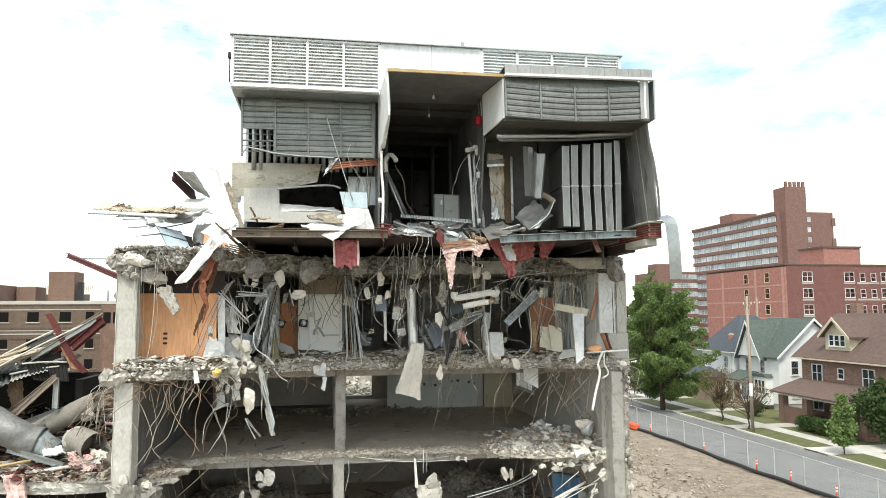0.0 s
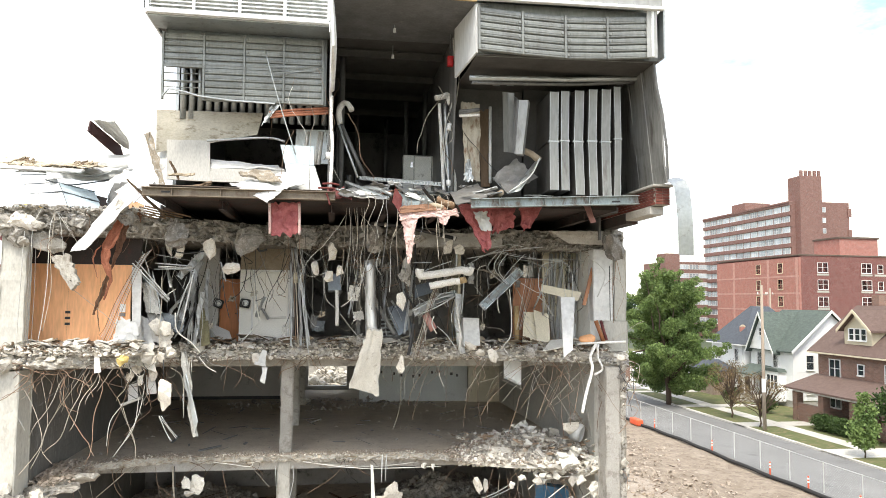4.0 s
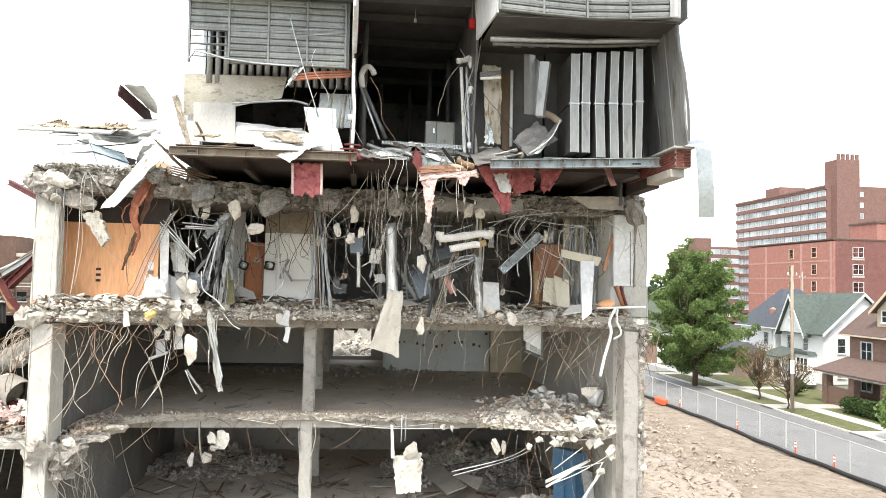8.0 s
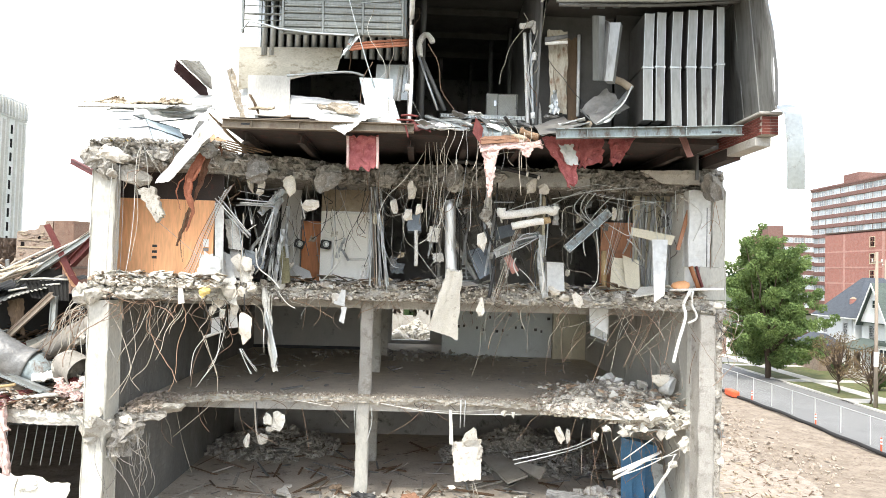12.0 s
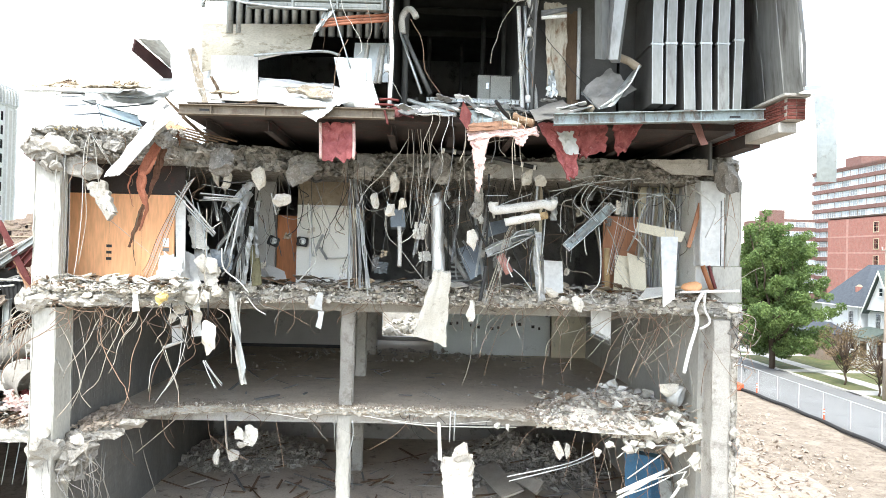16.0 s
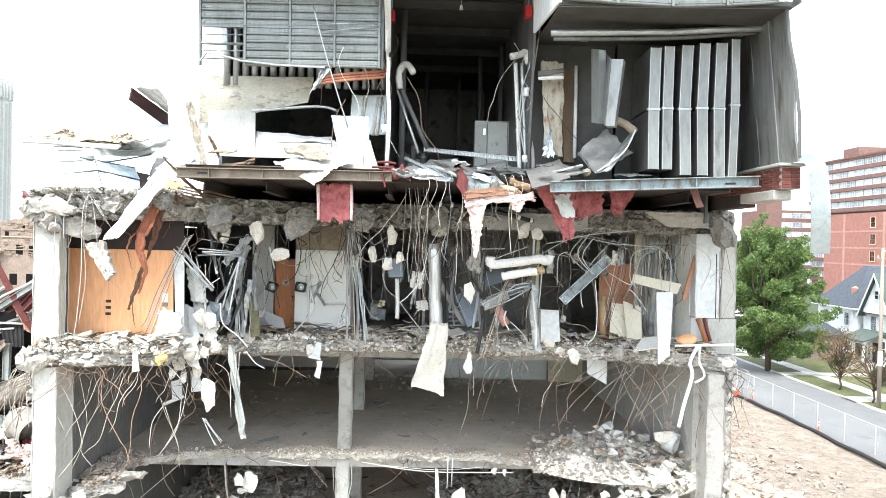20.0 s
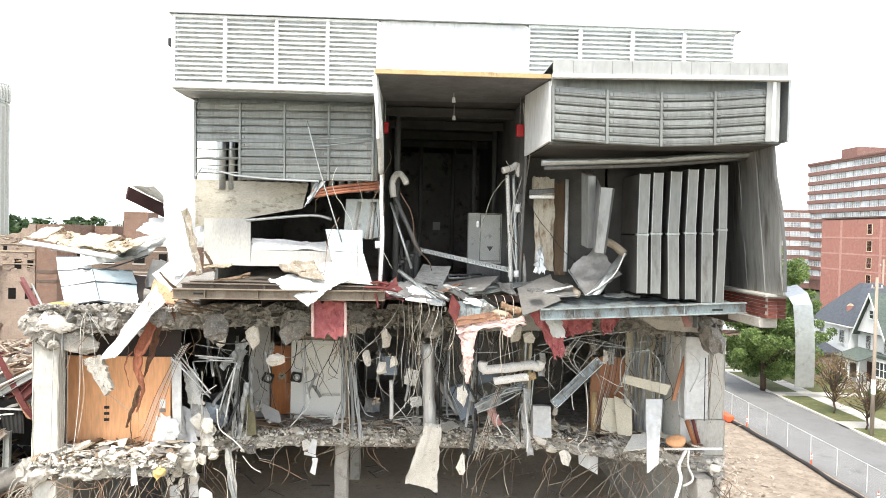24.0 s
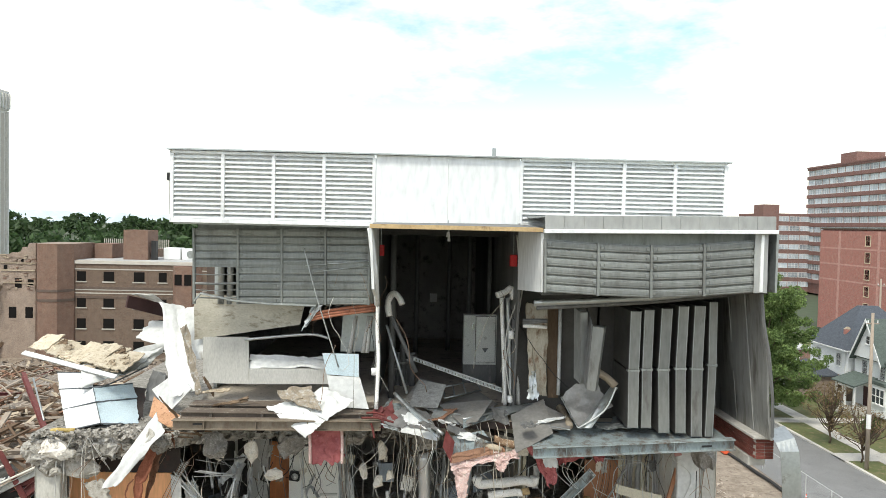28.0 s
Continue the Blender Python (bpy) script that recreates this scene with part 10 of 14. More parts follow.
def bent_stud(p, q, w, seed):
    """A thin galvanised strip, buckled on its way from p to q."""
    rr = random.Random(seed)
    p, q = Vector(p), Vector(q)
    bm = bmesh.new()
    n = 6
    side = (q - p).cross(Vector((0, 1, 0.2))).normalized() * w / 2
    fold = Vector((0, -w * 0.7, 0))
    rows = []
    for i in range(n + 1):
        t = i / n
        c = p.lerp(q, t) - p + Vector((rr.uniform(-1, 1), rr.uniform(-1, 1), rr.uniform(-1, 1))) * 0.022 * (0 < i < n)
        tw = rr.uniform(-0.3, 0.3)
        s = side + fold * tw
        rows.append([bm.verts.new(c - s + fold), bm.verts.new(c - s), bm.verts.new(c + s), bm.verts.new(c + s + fold)])
    for a, b in zip(rows, rows[1:]):
        for k in range(3):
            bm.faces.new((a[k], a[k + 1], b[k + 1], b[k]))
    bmesh.ops.solidify(bm, geom=bm.faces[:], thickness=0.006)
    return solo("bent_stud", bm, M_STUD, "buckled galvanised wall stud hanging loose", "stud", Matrix.Translation(p), "loose wall studs")


studs = [(-3.3, -2.9, 2), (-2.6, -2.0, 3), (0.75, 1.25, 2), (2.7, 3.6, 2), (4.0, 6.4, 4), (8.6, 10.4, 2)]
k = 0
for x0, x1, n in studs:
    for i in range(n):
        k += 1
        xa = rc.uniform(x0, x1)
        za = rc.uniform(12.0, 13.0)
        L = rc.uniform(0.9, 2.9)
        bent_stud((xa, rc.uniform(26.9, 28.6), za), (xa + rc.uniform(-0.55, 0.55), rc.uniform(26.7, 28.2), max(9.6, za - L)), rc.uniform(0.03, 0.075), 7000 + k)
# wallboard scraps in the third floor
for i in range(7):
    x = rc.uniform(-3.3, 10.3)
    z = rc.uniform(9.75, 12.6)
    y = rc.uniform(27.2, 29.0)
    w, h = rc.uniform(0.15, 0.5), rc.uniform(0.2, 0.7)
    a = rc.uniform(-0.7, 0.7)
    u, v = Vector((math.cos(a), rc.uniform(-0.3, 0.3), math.sin(a))) * w / 2, Vector((-math.sin(a), rc.uniform(-0.4, 0.4), math.cos(a))) * h / 2
    c = Vector((x, y, z))
    quad("wallboard_scrap", "torn piece of wallboard hung up in the wreck", "wallboard", rc.choice((M_PLASTER, M_PLASTER, M_WALLG, M_CREAM, M_DUCTD, M_STUD)),
         [tuple(c - u - v), tuple(c + u - v), tuple(c + u + v), tuple(c - u + v)], 0.05, 0.018, 4, "wallboard scraps")

# thin bars, hoses and grid rails hung through the third floor
for i in range(30):
    x = rc.choice((rc.uniform(-3.4, 10.4), rc.gauss(-2.6, 0.5), rc.gauss(2.9, 0.4), rc.gauss(4.8, 0.6)))
    a = Vector((x, rc.uniform(26.6, 28.6), rc.uniform(11.6, 13.1)))
    L = rc.uniform(0.7, 2.8)
    lean = rc.choice((rc.uniform(-0.3, 0.3), rc.uniform(-1.2, 1.2)))
    b = a + Vector((math.sin(lean) * L, rc.uniform(-0.4, 0.3), -math.cos(lean) * L))
    b.z = max(b.z, 9.62)
    mid = a.lerp(b, rc.uniform(0.35, 0.65)) + Vector((rc.uniform(-0.12, 0.12), rc.uniform(-0.1, 0.1), 0))
    m, nm, lab = rc.choice(((M_STUD, "ceiling_rail", "bent galvanised ceiling rail hanging loose"), (M_WIREW, "ceiling_rail", "bent white ceiling rail hanging loose"), (M_WIREB, "black_hose", "black hose hanging through the broken floor"), (M_STUD, "ceiling_rail", "bent galvanised ceiling rail hanging loose"), (M_REBAR, "bent_rebar", "rusty bar hanging through the floor")))
    cable(nm, lab, "rail" if nm[0] == "c" else "hose" if nm[1] == "l" else "rebar", m, [a, mid, b], rc.uniform(0.005, 0.012), "loose hanging members")

# torn scraps and cables along the edge of the plant deck
for i in range(16):
    x = rc.uniform(1.7, 8.2)
    c = Vector((x, rc.uniform(23.5, 25.6), 14.3 + rc.uniform(0.0, 0.25)))
    a, L = rc.uniform(0, 3.14), rc.uniform(0.12, 0.5)
    u = Vector((math.cos(a), math.sin(a) * 0.7, rc.uniform(-0.3, 0.3))) * L
    v = Vector((-math.sin(a), math.cos(a) * 0.7, rc.uniform(-0.2, 0.6))) * L * rc.uniform(0.3, 0.8)
    quad("deck_scrap", "torn scrap of metal or lining on the deck edge", "debris", rc.choice((M_GALV, M_TAN, M_RUSTP, M_FOIL, M_WHITE, M_SOOT, M_DUSTY, M_DUSTY, M_RUSTP)), [tuple(c - u - v), tuple(c + u - v), tuple(c + u + v), tuple(c - u + v)], 0.06, 0.014, 4, "deck edge scraps")
for i in range(16):
    x = rc.choice((rc.uniform(1.9, 2.7), rc.uniform(5.1, 5.8), rc.uniform(0.6, 1.8)))
    pts = dangle((x, rc.uniform(24.6, 25.6), rc.uniform(15.5, 18.2)), rc.uniform(1.0, 3.0), 8000 + i, 0.05, 0.3, 10)
    pts = [Vector((p.x, p.y, max(p.z, 14.32))) for p in pts]
    if i == 15:
        pts[-1].z = 14.3
    cable("bay_cable", "thin cable hanging in the torn plant bay", "cable", rc.choice((M_WIRE, M_WIREW, M_WIREB, M_REBAR)), pts, rc.uniform(0.005, 0.011), "bay cables")

# ---- rubble ----
def band(n, x0, x1, edge, z, spread, size, seed, back=1.0, mound=0.0):
    rr = random.Random(seed)
    out = []
    for i in range(n):
        x = rr.uniform(x0, x1)
        d = rr.random() ** 1.6 * back
        y = edge(x) + d - 0.12
        s = rr.uniform(*size) * rr.choice((0.6, 0.8, 1, 1.3))
        out.append((x, y, z + rr.uniform(0, spread) * (1 - 0.6 * d / max(back, 0.1)) + mound * noise.noise(Vector((x * 0.9, y, seed))), s, rr.uniform(0.4, 0.9)))
    return out


def heap(n, cx, cy, rx, ry, h, z, size, seed):
    rr = random.Random(seed)
    out = []
    for i in range(n):
        a, r = rr.uniform(0, 6.283), rr.random() ** 0.6
        x, y = cx + math.cos(a) * r * rx, cy + math.sin(a) * r * ry
        top = h * (1 - r) ** 0.8 * (0.8 + 0.5 * noise.noise(Vector((x, y, seed))))
        out.append((x, y, z + top * rr.uniform(0.6, 1.0) + 0.02, rr.uniform(*size) * rr.choice((0.6, 0.8, 1.0, 1.5)), rr.uniform(0.45, 0.95)))
    return out


def mound_mesh(cx, cy, rx, ry, h, z, seed):
    bm = bmesh.new()
    n, m = 28, 9
    rings = []
    for j in range(m + 1):
        r = j / m
        ring = []
        for i in range(n):
            a = 6.2832 * i / n
            x, y = cx + math.cos(a) * r * rx, cy + math.sin(a) * r * ry
            zz = z + h * (1 - r) ** 0.8 * (0.8 + 0.5 * noise.noise(Vector((x, y, seed)))) + 0.06 * noise.noise(Vector((x * 4, y * 4, seed)))
            ring.append(bm.verts.new((x, y, zz if j < m else z - 0.05)))
        rings.append(ring)
    bm.faces.new(rings[0])
    for a, b in zip(rings, rings[1:]):
        for i in range(n):
            bm.faces.new((a[i], a[(i + 1) % n], b[(i + 1) % n], b[i]))
    bmesh.ops.remove_doubles(bm, verts=bm.verts[:], dist=0.0005)
    return bm


frontw = lambda x: 27.9 + 0.3 * math.sin(x * 0.9)
FINE, GREY = [], []
FINE += band(1500, -6.7, -3.2, lambda x: 25.0, 9.68, 0.22, (0.04, 0.17), 1, 1.3)
FINE += band(2200, -3.3, 11.2, front3, 9.66, 0.16, (0.03, 0.14), 2, 1.3)
FINE += band(500, -6.9, 11.2, front3, 9.3, 0.35, (0.05, 0.16), 3, 0.15)
GREY += band(900, -6.9, 11.2, frontr, 13.0, 0.75, (0.05, 0.2), 4, 0.2)
GREY += band(420, -6.9, -3.2, lambda x: 25.0, 13.68, 0.12, (0.05, 0.18), 5, 1.6)
GREY += band(520, -6.1, 10.8, front2, 6.07, 0.03, (0.02, 0.08), 6, 1.0)
FINE += band(420, -6.1, 10.8, front2, 6.07, 0.05, (0.02, 0.09), 26, 0.5)
GREY += band(300, -6.0, 10.5, lambda x: 29.0, 6.085, 0.0, (0.03, 0.12), 16, 11)
FINE += band(260, 6.5, 10.9, front2, 5.75, 0.4, (0.08, 0.26), 7, 0.3)
FINE += heap(1700, 8.9, 28.5, 2.6, 2.1, 0.95, 6.02, (0.03, 0.17), 8)
FINE += band(260, 8.2, 10.9, front2, 5.7, 0.4, (0.05, 0.2), 27, 0.35)
DUSK = heap(1700, 8.8, 28.5, 2.8, 2.1, 0.95, 6.02, (0.03, 0.15), 29) + band(2200, -5.6, 7.5, front2, 6.08, 0.05, (0.015, 0.065), 28, 0.8) + heap(500, -5.8, 27.4, 0.8, 1.6, 0.35, 6.0, (0.03, 0.14), 9) + heap(300, -5.7, 26.6, 0.8, 0.9, 0.25, 6.0, (0.03, 0.14), 10)
stones("corner_rubble", DUSK, M_YARD, "brown-grey rubble in the corner of the second floor", seed=9)
GREY += heap(900, 8.8, 28.5, 2.7, 2.1, 1.05, 6.02, (0.04, 0.2), 30)
GREY += heap(1500, -3.8, 36.2, 3.0, 2.7, 1.0, 2.5, (0.06, 0.3), 11)
GREY += heap(1900, 7.0, 35.2, 3.5, 3.2, 1.6, 2.5, (0.06, 0.32), 12)
FINE += heap(300, 9.2, 28.6, 2.0, 2.2, 0.7, 2.5, (0.1, 0.4), 13)
GREY += band(1000, -6.1, 10.8, front1, 2.5, 0.06, (0.03, 0.14), 14, 2.6)
GREY += heap(300, 1.8, 40, 5, 2, 0.4, 6.08, (0.05, 0.2), 15)
# flat shards and splinters among the rubble
SH, SP = [], []
rs_ = random.Random(88)
for a in (band(420, -6.7, -3.2, lambda x: 25.0, 9.78, 0.22, (0.12, 0.34), 201, 1.1), band(620, -3.3, 11.2, front3, 9.72, 0.16, (0.1, 0.28), 202, 1.1), band(240, 6.5, 11.0, front2, 6.2, 0.7, (0.12, 0.34), 203, 2.4), band(260, -15, -7, frontw, 5.75, 0.3, (0.12, 0.36), 204, 2.2), band(220, -6.1, 10.8, front1, 2.6, 0.2, (0.12, 0.4), 205, 3.0)):
    for x, y, z, s_, f in a:
        (SH if rs_.random() < 0.66 else SP).append((x, y, z, s_, rs_.uniform(0.1, 0.2)))
stones("plaster_shards", SH, M_LUMP, "flat pale plaster and board shards in the rubble", seed=21)
stones("wood_shards", SP, M_SPLINT, "flat brown and tan board splinters in the rubble", seed=22)
stones("fine_rubble", FINE, M_RUBBLE, "pale crushed concrete and plaster rubble", seed=1)
stones("grey_rubble", GREY, M_BROKEN, "grey broken concrete rubble", seed=2)
for a in ((8.9, 28.5, 2.6, 2.05, 0.9, 6.02, 8, M_LUMP), (-3.8, 36.2, 2.7, 2.5, 0.7, 2.48, 11, M_BROKEN), (7.0, 35.2, 3.3, 3.1, 1.3, 2.48, 12, M_BROKEN), (9.2, 28.6, 1.6, 2.2, 0.6, 2.5, 13, M_BROKEN)):
    tagged(solo("rubble_mound", mound_mesh(*a[:7]), a[7], "heap of crushed concrete and dust", "rubble"), kind="stuff")

# larger chunks one by one
rk = random.Random(9)


def chunks(n, places, size, mats):
    for i in range(n):
        x, y, z, s, flat = places[i]
        m = rk.choice(mats)
        s = rk.uniform(*size)
        ob = new("concrete_chunk", stone_mesh(rk.randrange(14), m))
        ob.matrix_world = pose(x, y, z + s * 0.12, rk.uniform(-25, 25), rk.uniform(-25, 25), rk.uniform(0, 360)) @ Matrix.Diagonal((s * rk.uniform(0.7, 1.4), s * rk.uniform(0.6, 1), s * rk.uniform(0.4, 0.8), 1))
        tagged(ob, "pale broken concrete chunk lying in the rubble" if m in (M_RUBBLE, M_PLASTER) else "grey broken concrete chunk lying in the rubble", "rubble", "loose concrete chunks")


chunks(22, band(60, -6.6, -3.2, lambda x: 25.1, 9.75, 0.25, (0.1, 0.2), 51, 0.8), (0.2, 0.42), (M_RUBBLE, M_PLASTER, M_BROKEN))
chunks(26, band(60, -3, 11, front3, 9.66, 0.15, (0.1, 0.2), 52, 0.8), (0.2, 0.45), (M_RUBBLE, M_PLASTER, M_BROKEN))
chunks(58, heap(60, 9.2, 28.8, 2.0, 2.0, 1.15, 6.1, (0.1, 0.2), 53), (0.25, 0.6), (M_RUBBLE, M_PLASTER))
chunks(36, band(40, -6.8, 11, frontr, 13.1, 0.5, (0.1, 0.2), 54, 0.1), (0.2, 0.45), (M_BROKEN, M_BROKEN, M_RUBBLE))
chunks(22, heap(40, 7.0, 35.2, 2.6, 2.4, 1.4, 2.6, (0.1, 0.2), 55), (0.2, 0.5), (M_BROKEN, M_FIELD))
chunks(34, heap(40, 10.1, 26.8, 0.9, 0.7, 0.5, 5.95, (0.1, 0.2), 57), (0.25, 0.6), (M_LUMP2, M_PLASTER, M_LUMP2))
chunks(16, band(20, 8.6, 10.9, lambda x: 26.5, 5.5, 0.5, (0.1, 0.2), 58, 0.3), (0.25, 0.55), (M_LUMP2, M_LUMP))
chunks(30, band(40, -6.0, 10.8, front1, 2.55, 0.1, (0.1, 0.2), 56, 3), (0.15, 0.4), (M_BROKEN, M_LUMP))

# ---- collapsed wing on the left ----
solo("wing_slab", edged(ragged_slab(-30, -6.95, 60, frontw, 5.15, 5.6, seed=8, amp=0.05)), [M_BROKEN, M_LUMP2], "broken concrete slab of the collapsed wing", "floor", kind="structure")
# Darkness of the deep space below the slab is put into the wall.
solo("wing_rear_wall", bx(-30, 50, 0, -6.95, 50.3, 5.1), M_SHADESOOT, "rear wall under the wing slab, blackened for shade", "wall", kind="structure")
W = []
W += band(1200, -20, -7, frontw, 5.6, 0.3, (0.05, 0.2), 61, 2.0)
W += heap(1200, -9.5, 30, 3, 2.5, 0.8, 5.6, (0.06, 0.26), 62)
W += heap(600, -8.0, 29.5, 1.3, 2.0, 1.6, 5.6, (0.06, 0.28), 64)
stones("wing_rubble", W, M_YARD, "pale mixed rubble over the collapsed wing", seed=3)
tagged(solo("rubble_mound", mound_mesh(-16, 36, 8.2, 8.2, 2.5, 5.6, 63), M_FIELD, "heap of crushed concrete and dust", "rubble"), kind="stuff")
tagged(solo("rubble_mound", mound_mesh(-8.0, 29.5, 1.3, 2.1, 1.5, 5.6, 64), M_BROKEN, "heap of crushed concrete and dust", "rubble"), kind="stuff")
solo("wing_debris_bed", mound_mesh(-9, 24, 5, 4.5, 3.4, -0.2, 65), M_BROKEN, "heap of rubble in front of the collapsed wing", "rubble", kind="stuff")
# splintered members strewn over the far debris field
rd = random.Random(77)
for i in range(290):
    x, y = rd.uniform(-44, -9), rd.uniform(33, 84)
    z = (5.6 if y < 62 else 2.0) + 2.0 * max(0, 1 - abs(x + 18) / 14) * max(0, 1 - abs(y - 42) / 26)
    L = rd.uniform(1.5, 6.0)
    a = rd.uniform(0, 3.14)
    d = Vector((math.cos(a), math.sin(a), rd.uniform(-0.35, 0.35))) * L / 2
    m = rd.choice((M_LUMBER, M_TAN, M_RUSTR, M_BROWNB, M_POLE, M_POLE, M_BROWNB, M_GALV))
    nm = "splintered_timber" if m in (M_LUMBER, M_TAN, M_POLE) else "bent_member"
    pipe(nm, "splintered timber strewn over the debris field" if nm[0] == "s" else "bent metal member strewn over the debris field", "debris", m, [(x - d.x, y - d.y, z - d.z + 0.3), (x + d.x, y + d.y, z + d.z + 0.3)], rd.uniform(0.04, 0.11), square=(i % 3 == 0), group="strewn members")
FD = heap(1600, -16, 36, 8, 8, 2.6, 5.6, (0.1, 0.45), 63)
FD += heap(2600, -22, 55, 16, 22, 3.0, 4.4, (0.15, 0.7), 66)
FD += heap(2600, -36, 78, 26, 30, 1.6, 0.0, (0.2, 0.9), 69)
stones("field_rubble", FD, M_FIELD, "grey and tan rubble across the debris field", seed=4)
tagged(solo("rubble_mound", mound_mesh(-22, 55, 17, 23, 2.8, 4.4, 66), M_FIELD, "heap of brown rubble and dust", "rubble"), kind="stuff")
def field_top(x, y):
    return (5.7 if y < 62 else 1.2) + 2.3 * max(0, 1 - abs(x + 18) / 14) * max(0, 1 - abs(y - 42) / 26)


def stick_field(name, n, m, label, seed, area=(-46, -8, 33, 92), top=field_top, long=(0.8, 4.5), wide=(0.05, 0.16)):
    """Broken timbers and strips lying over the debris, joined."""
    rr = random.Random(seed)
    V, F = [], []
    for i in range(n):
        x, y = rr.uniform(*area[:2]), rr.uniform(*area[2:])
        z = top(x, y) - 0.2 + long[1] * 0.05
        L, w = rr.uniform(*long), rr.uniform(*wide)
        e = Euler((rr.uniform(-0.3, 0.3), rr.uniform(-0.35, 0.35), rr.uniform(0, 3.14))).to_matrix()
        b = len(V)
        for sx in (-1, 1):
            for sy in (-1, 1):
                for sz in (-1, 1):
                    p = e @ Vector((sx * L / 2 * rr.uniform(0.85, 1.1), sy * w, sz * w * 0.45))
                    V.append((p.x + x, p.y + y, p.z + z + 0.2))
        F += [[b + k for k in f] for f in ((0, 1, 3, 2), (4, 6, 7, 5), (0, 4, 5, 1), (2, 3, 7, 6), (0, 2, 6, 4), (1, 5, 7, 3))]
    tagged(new(name, raw(name, V, F, m)), label, "debris", kind="stuff")


stick_field("strewn_timber", 1500, M_BROWN, "dark brown splintered timber strewn over the debris field", 301)
stick_field("strewn_lath", 1100, M_POLE, "grey weathered lath strewn over the debris field", 302)
stick_field("strewn_strips", 500, M_TAN, "tan board strips strewn over the debris field", 303)
stick_field("strewn_steel", 350, M_RUSTP, "rusty bent strips strewn over the debris field", 304)
first = lambda x, y: 2.5 + 1.3 * max(0, 1 - abs(x - 7) / 3.2) * max(0, 1 - abs(y - 35.2) / 3) + 0.8 * max(0, 1 - abs(x + 3.8) / 2.6) * max(0, 1 - abs(y - 36.2) / 2.4)
small = dict(long=(0.3, 1.8), wide=(0.012, 0.05))
stick_field("floor_splinters", 90, M_BROWN, "dark splinters and laths strewn over the first floor", 311, (-6, 10.6, 27.6, 37), first, **small)
stick_field("floor_strips", 50, M_SOOT, "dark metal strips strewn over the first floor", 312, (-6, 10.6, 27.6, 35), first, **small)
stick_field("pale_strips", 60, M_PLANK, "pale laths strewn over the first floor", 313, (-6, 10.6, 27.6, 33), first, **small)
second = lambda x, y: 6.08
stick_field("second_floor_strips", 60, M_SOOT, "dark strips and scraps lying on the second floor", 314, (-5.8, 9.8, 29.2, 40.5), second, (0.2, 1.1), (0.01, 0.04))
third = lambda x, y: 9.8
stick_field("third_floor_laths", 170, M_SPLINT, "brown splinters lying on the rubble of the third floor", 315, (-6.6, -3.4, 25.2, 26.2), third, (0.2, 1.3), (0.01, 0.04))
stick_field("third_floor_strips", 260, M_PLANK, "grey strips lying on the rubble of the third floor", 316, (-2.6, 10.4, 28.2, 29.0), third, (0.2, 1.1), (0.01, 0.04))
wing = lambda x, y: 5.8 + 0.35 * max(0, y - 29)
stick_field("wing_splinters", 420, M_BROWN, "dark splinters strewn over the collapsed wing", 317, (-16, -7.1, 27.9, 34), wing, (0.3, 2.2), (0.015, 0.06))
stick_field("wing_strips", 260, M_GALV, "grey metal strips strewn over the collapsed wing", 318, (-16, -7.1, 27.9, 34), wing, (0.3, 2.0), (0.012, 0.05))
# small wreckage over the collapsed wing
for i in range(110):
    x, y = rd.uniform(-15, -7.2), rd.uniform(27.9, 33)
    z = 5.75 + rd.uniform(0, 0.25) + 0.35 * max(0, y - 29)
    L = rd.uniform(0.5, 2.2)
    a = rd.uniform(0, 3.14)
    d = Vector((math.cos(a), math.sin(a) * 0.6, rd.uniform(-0.25, 0.25))) * L / 2
    c = Vector((x, y, z + abs(d.z)))
    m = rd.choice((M_LUMBER, M_TAN, M_RUSTR, M_GALV, M_POLE, M_WHITE, M_PLASTER, M_PINKP))
    if i % 3:
        w = rd.uniform(0.03, 0.09)
        pipe("wreck_stick", "broken stick of wood or metal in the wreck", "debris", m, [tuple(c - d), tuple(c + d)], w, group="wreck sticks")
    else:
        u = Vector((-d.y, d.x, rd.uniform(-0.1, 0.35))).normalized() * rd.uniform(0.15, 0.45)
        quad("wreck_sheet", "torn sheet lying in the wreck", "debris", m, [tuple(c - d - u), tuple(c + d - u), tuple(c + d + u), tuple(c - d + u)], 0.08, 0.02, 4, "wreck sheets")
# rubble strip on the dirt beside the building
G = []
G += band(2600, 11.6, 19.5, lambda x: 22, 0.0, 0.2, (0.06, 0.28), 67, 40)
G += heap(900, 14, 34, 3.0, 9, 0.7, 0.0, (0.06, 0.32), 68)
G += heap(1300, 19.5, 47, 5.5, 13, 0.5, -0.05, (0.05, 0.26), 70)
G += heap(500, 24.5, 55, 3.5, 14, 0.3, -0.05, (0.08, 0.35), 71)
G += band(4200, 11.5, 20.5, lambda x: 20, 0.02, 0.16, (0.04, 0.15), 167, 42)
GW = band(1300, 11.5, 17.0, lambda x: 20, 0.05, 0.22, (0.06, 0.24), 168, 26)
stones("white_yard_rubble", GW, M_RUBBLE, "white broken plaster scattered along the building foot", seed=15)
stones("yard_rubble", G, M_YARD, "pale rubble scattered on the dirt beside the building", seed=5)
tagged(solo("rubble_mound", mound_mesh(17.5, 42, 6, 20, 0.5, -0.1, 72), M_YARD, "low heap of brown dirt and rubble", "rubble"), kind="stuff")
rg_ = random.Random(99)
G2 = [(rg_.uniform(12, 29.5), rg_.uniform(20, 75), 0.02, rg_.uniform(0.03, 0.12), 0.5) for i in range(3600)]
stones("yard_stones", G2, M_YARD, "small stones scattered over the dirt lot", seed=6)

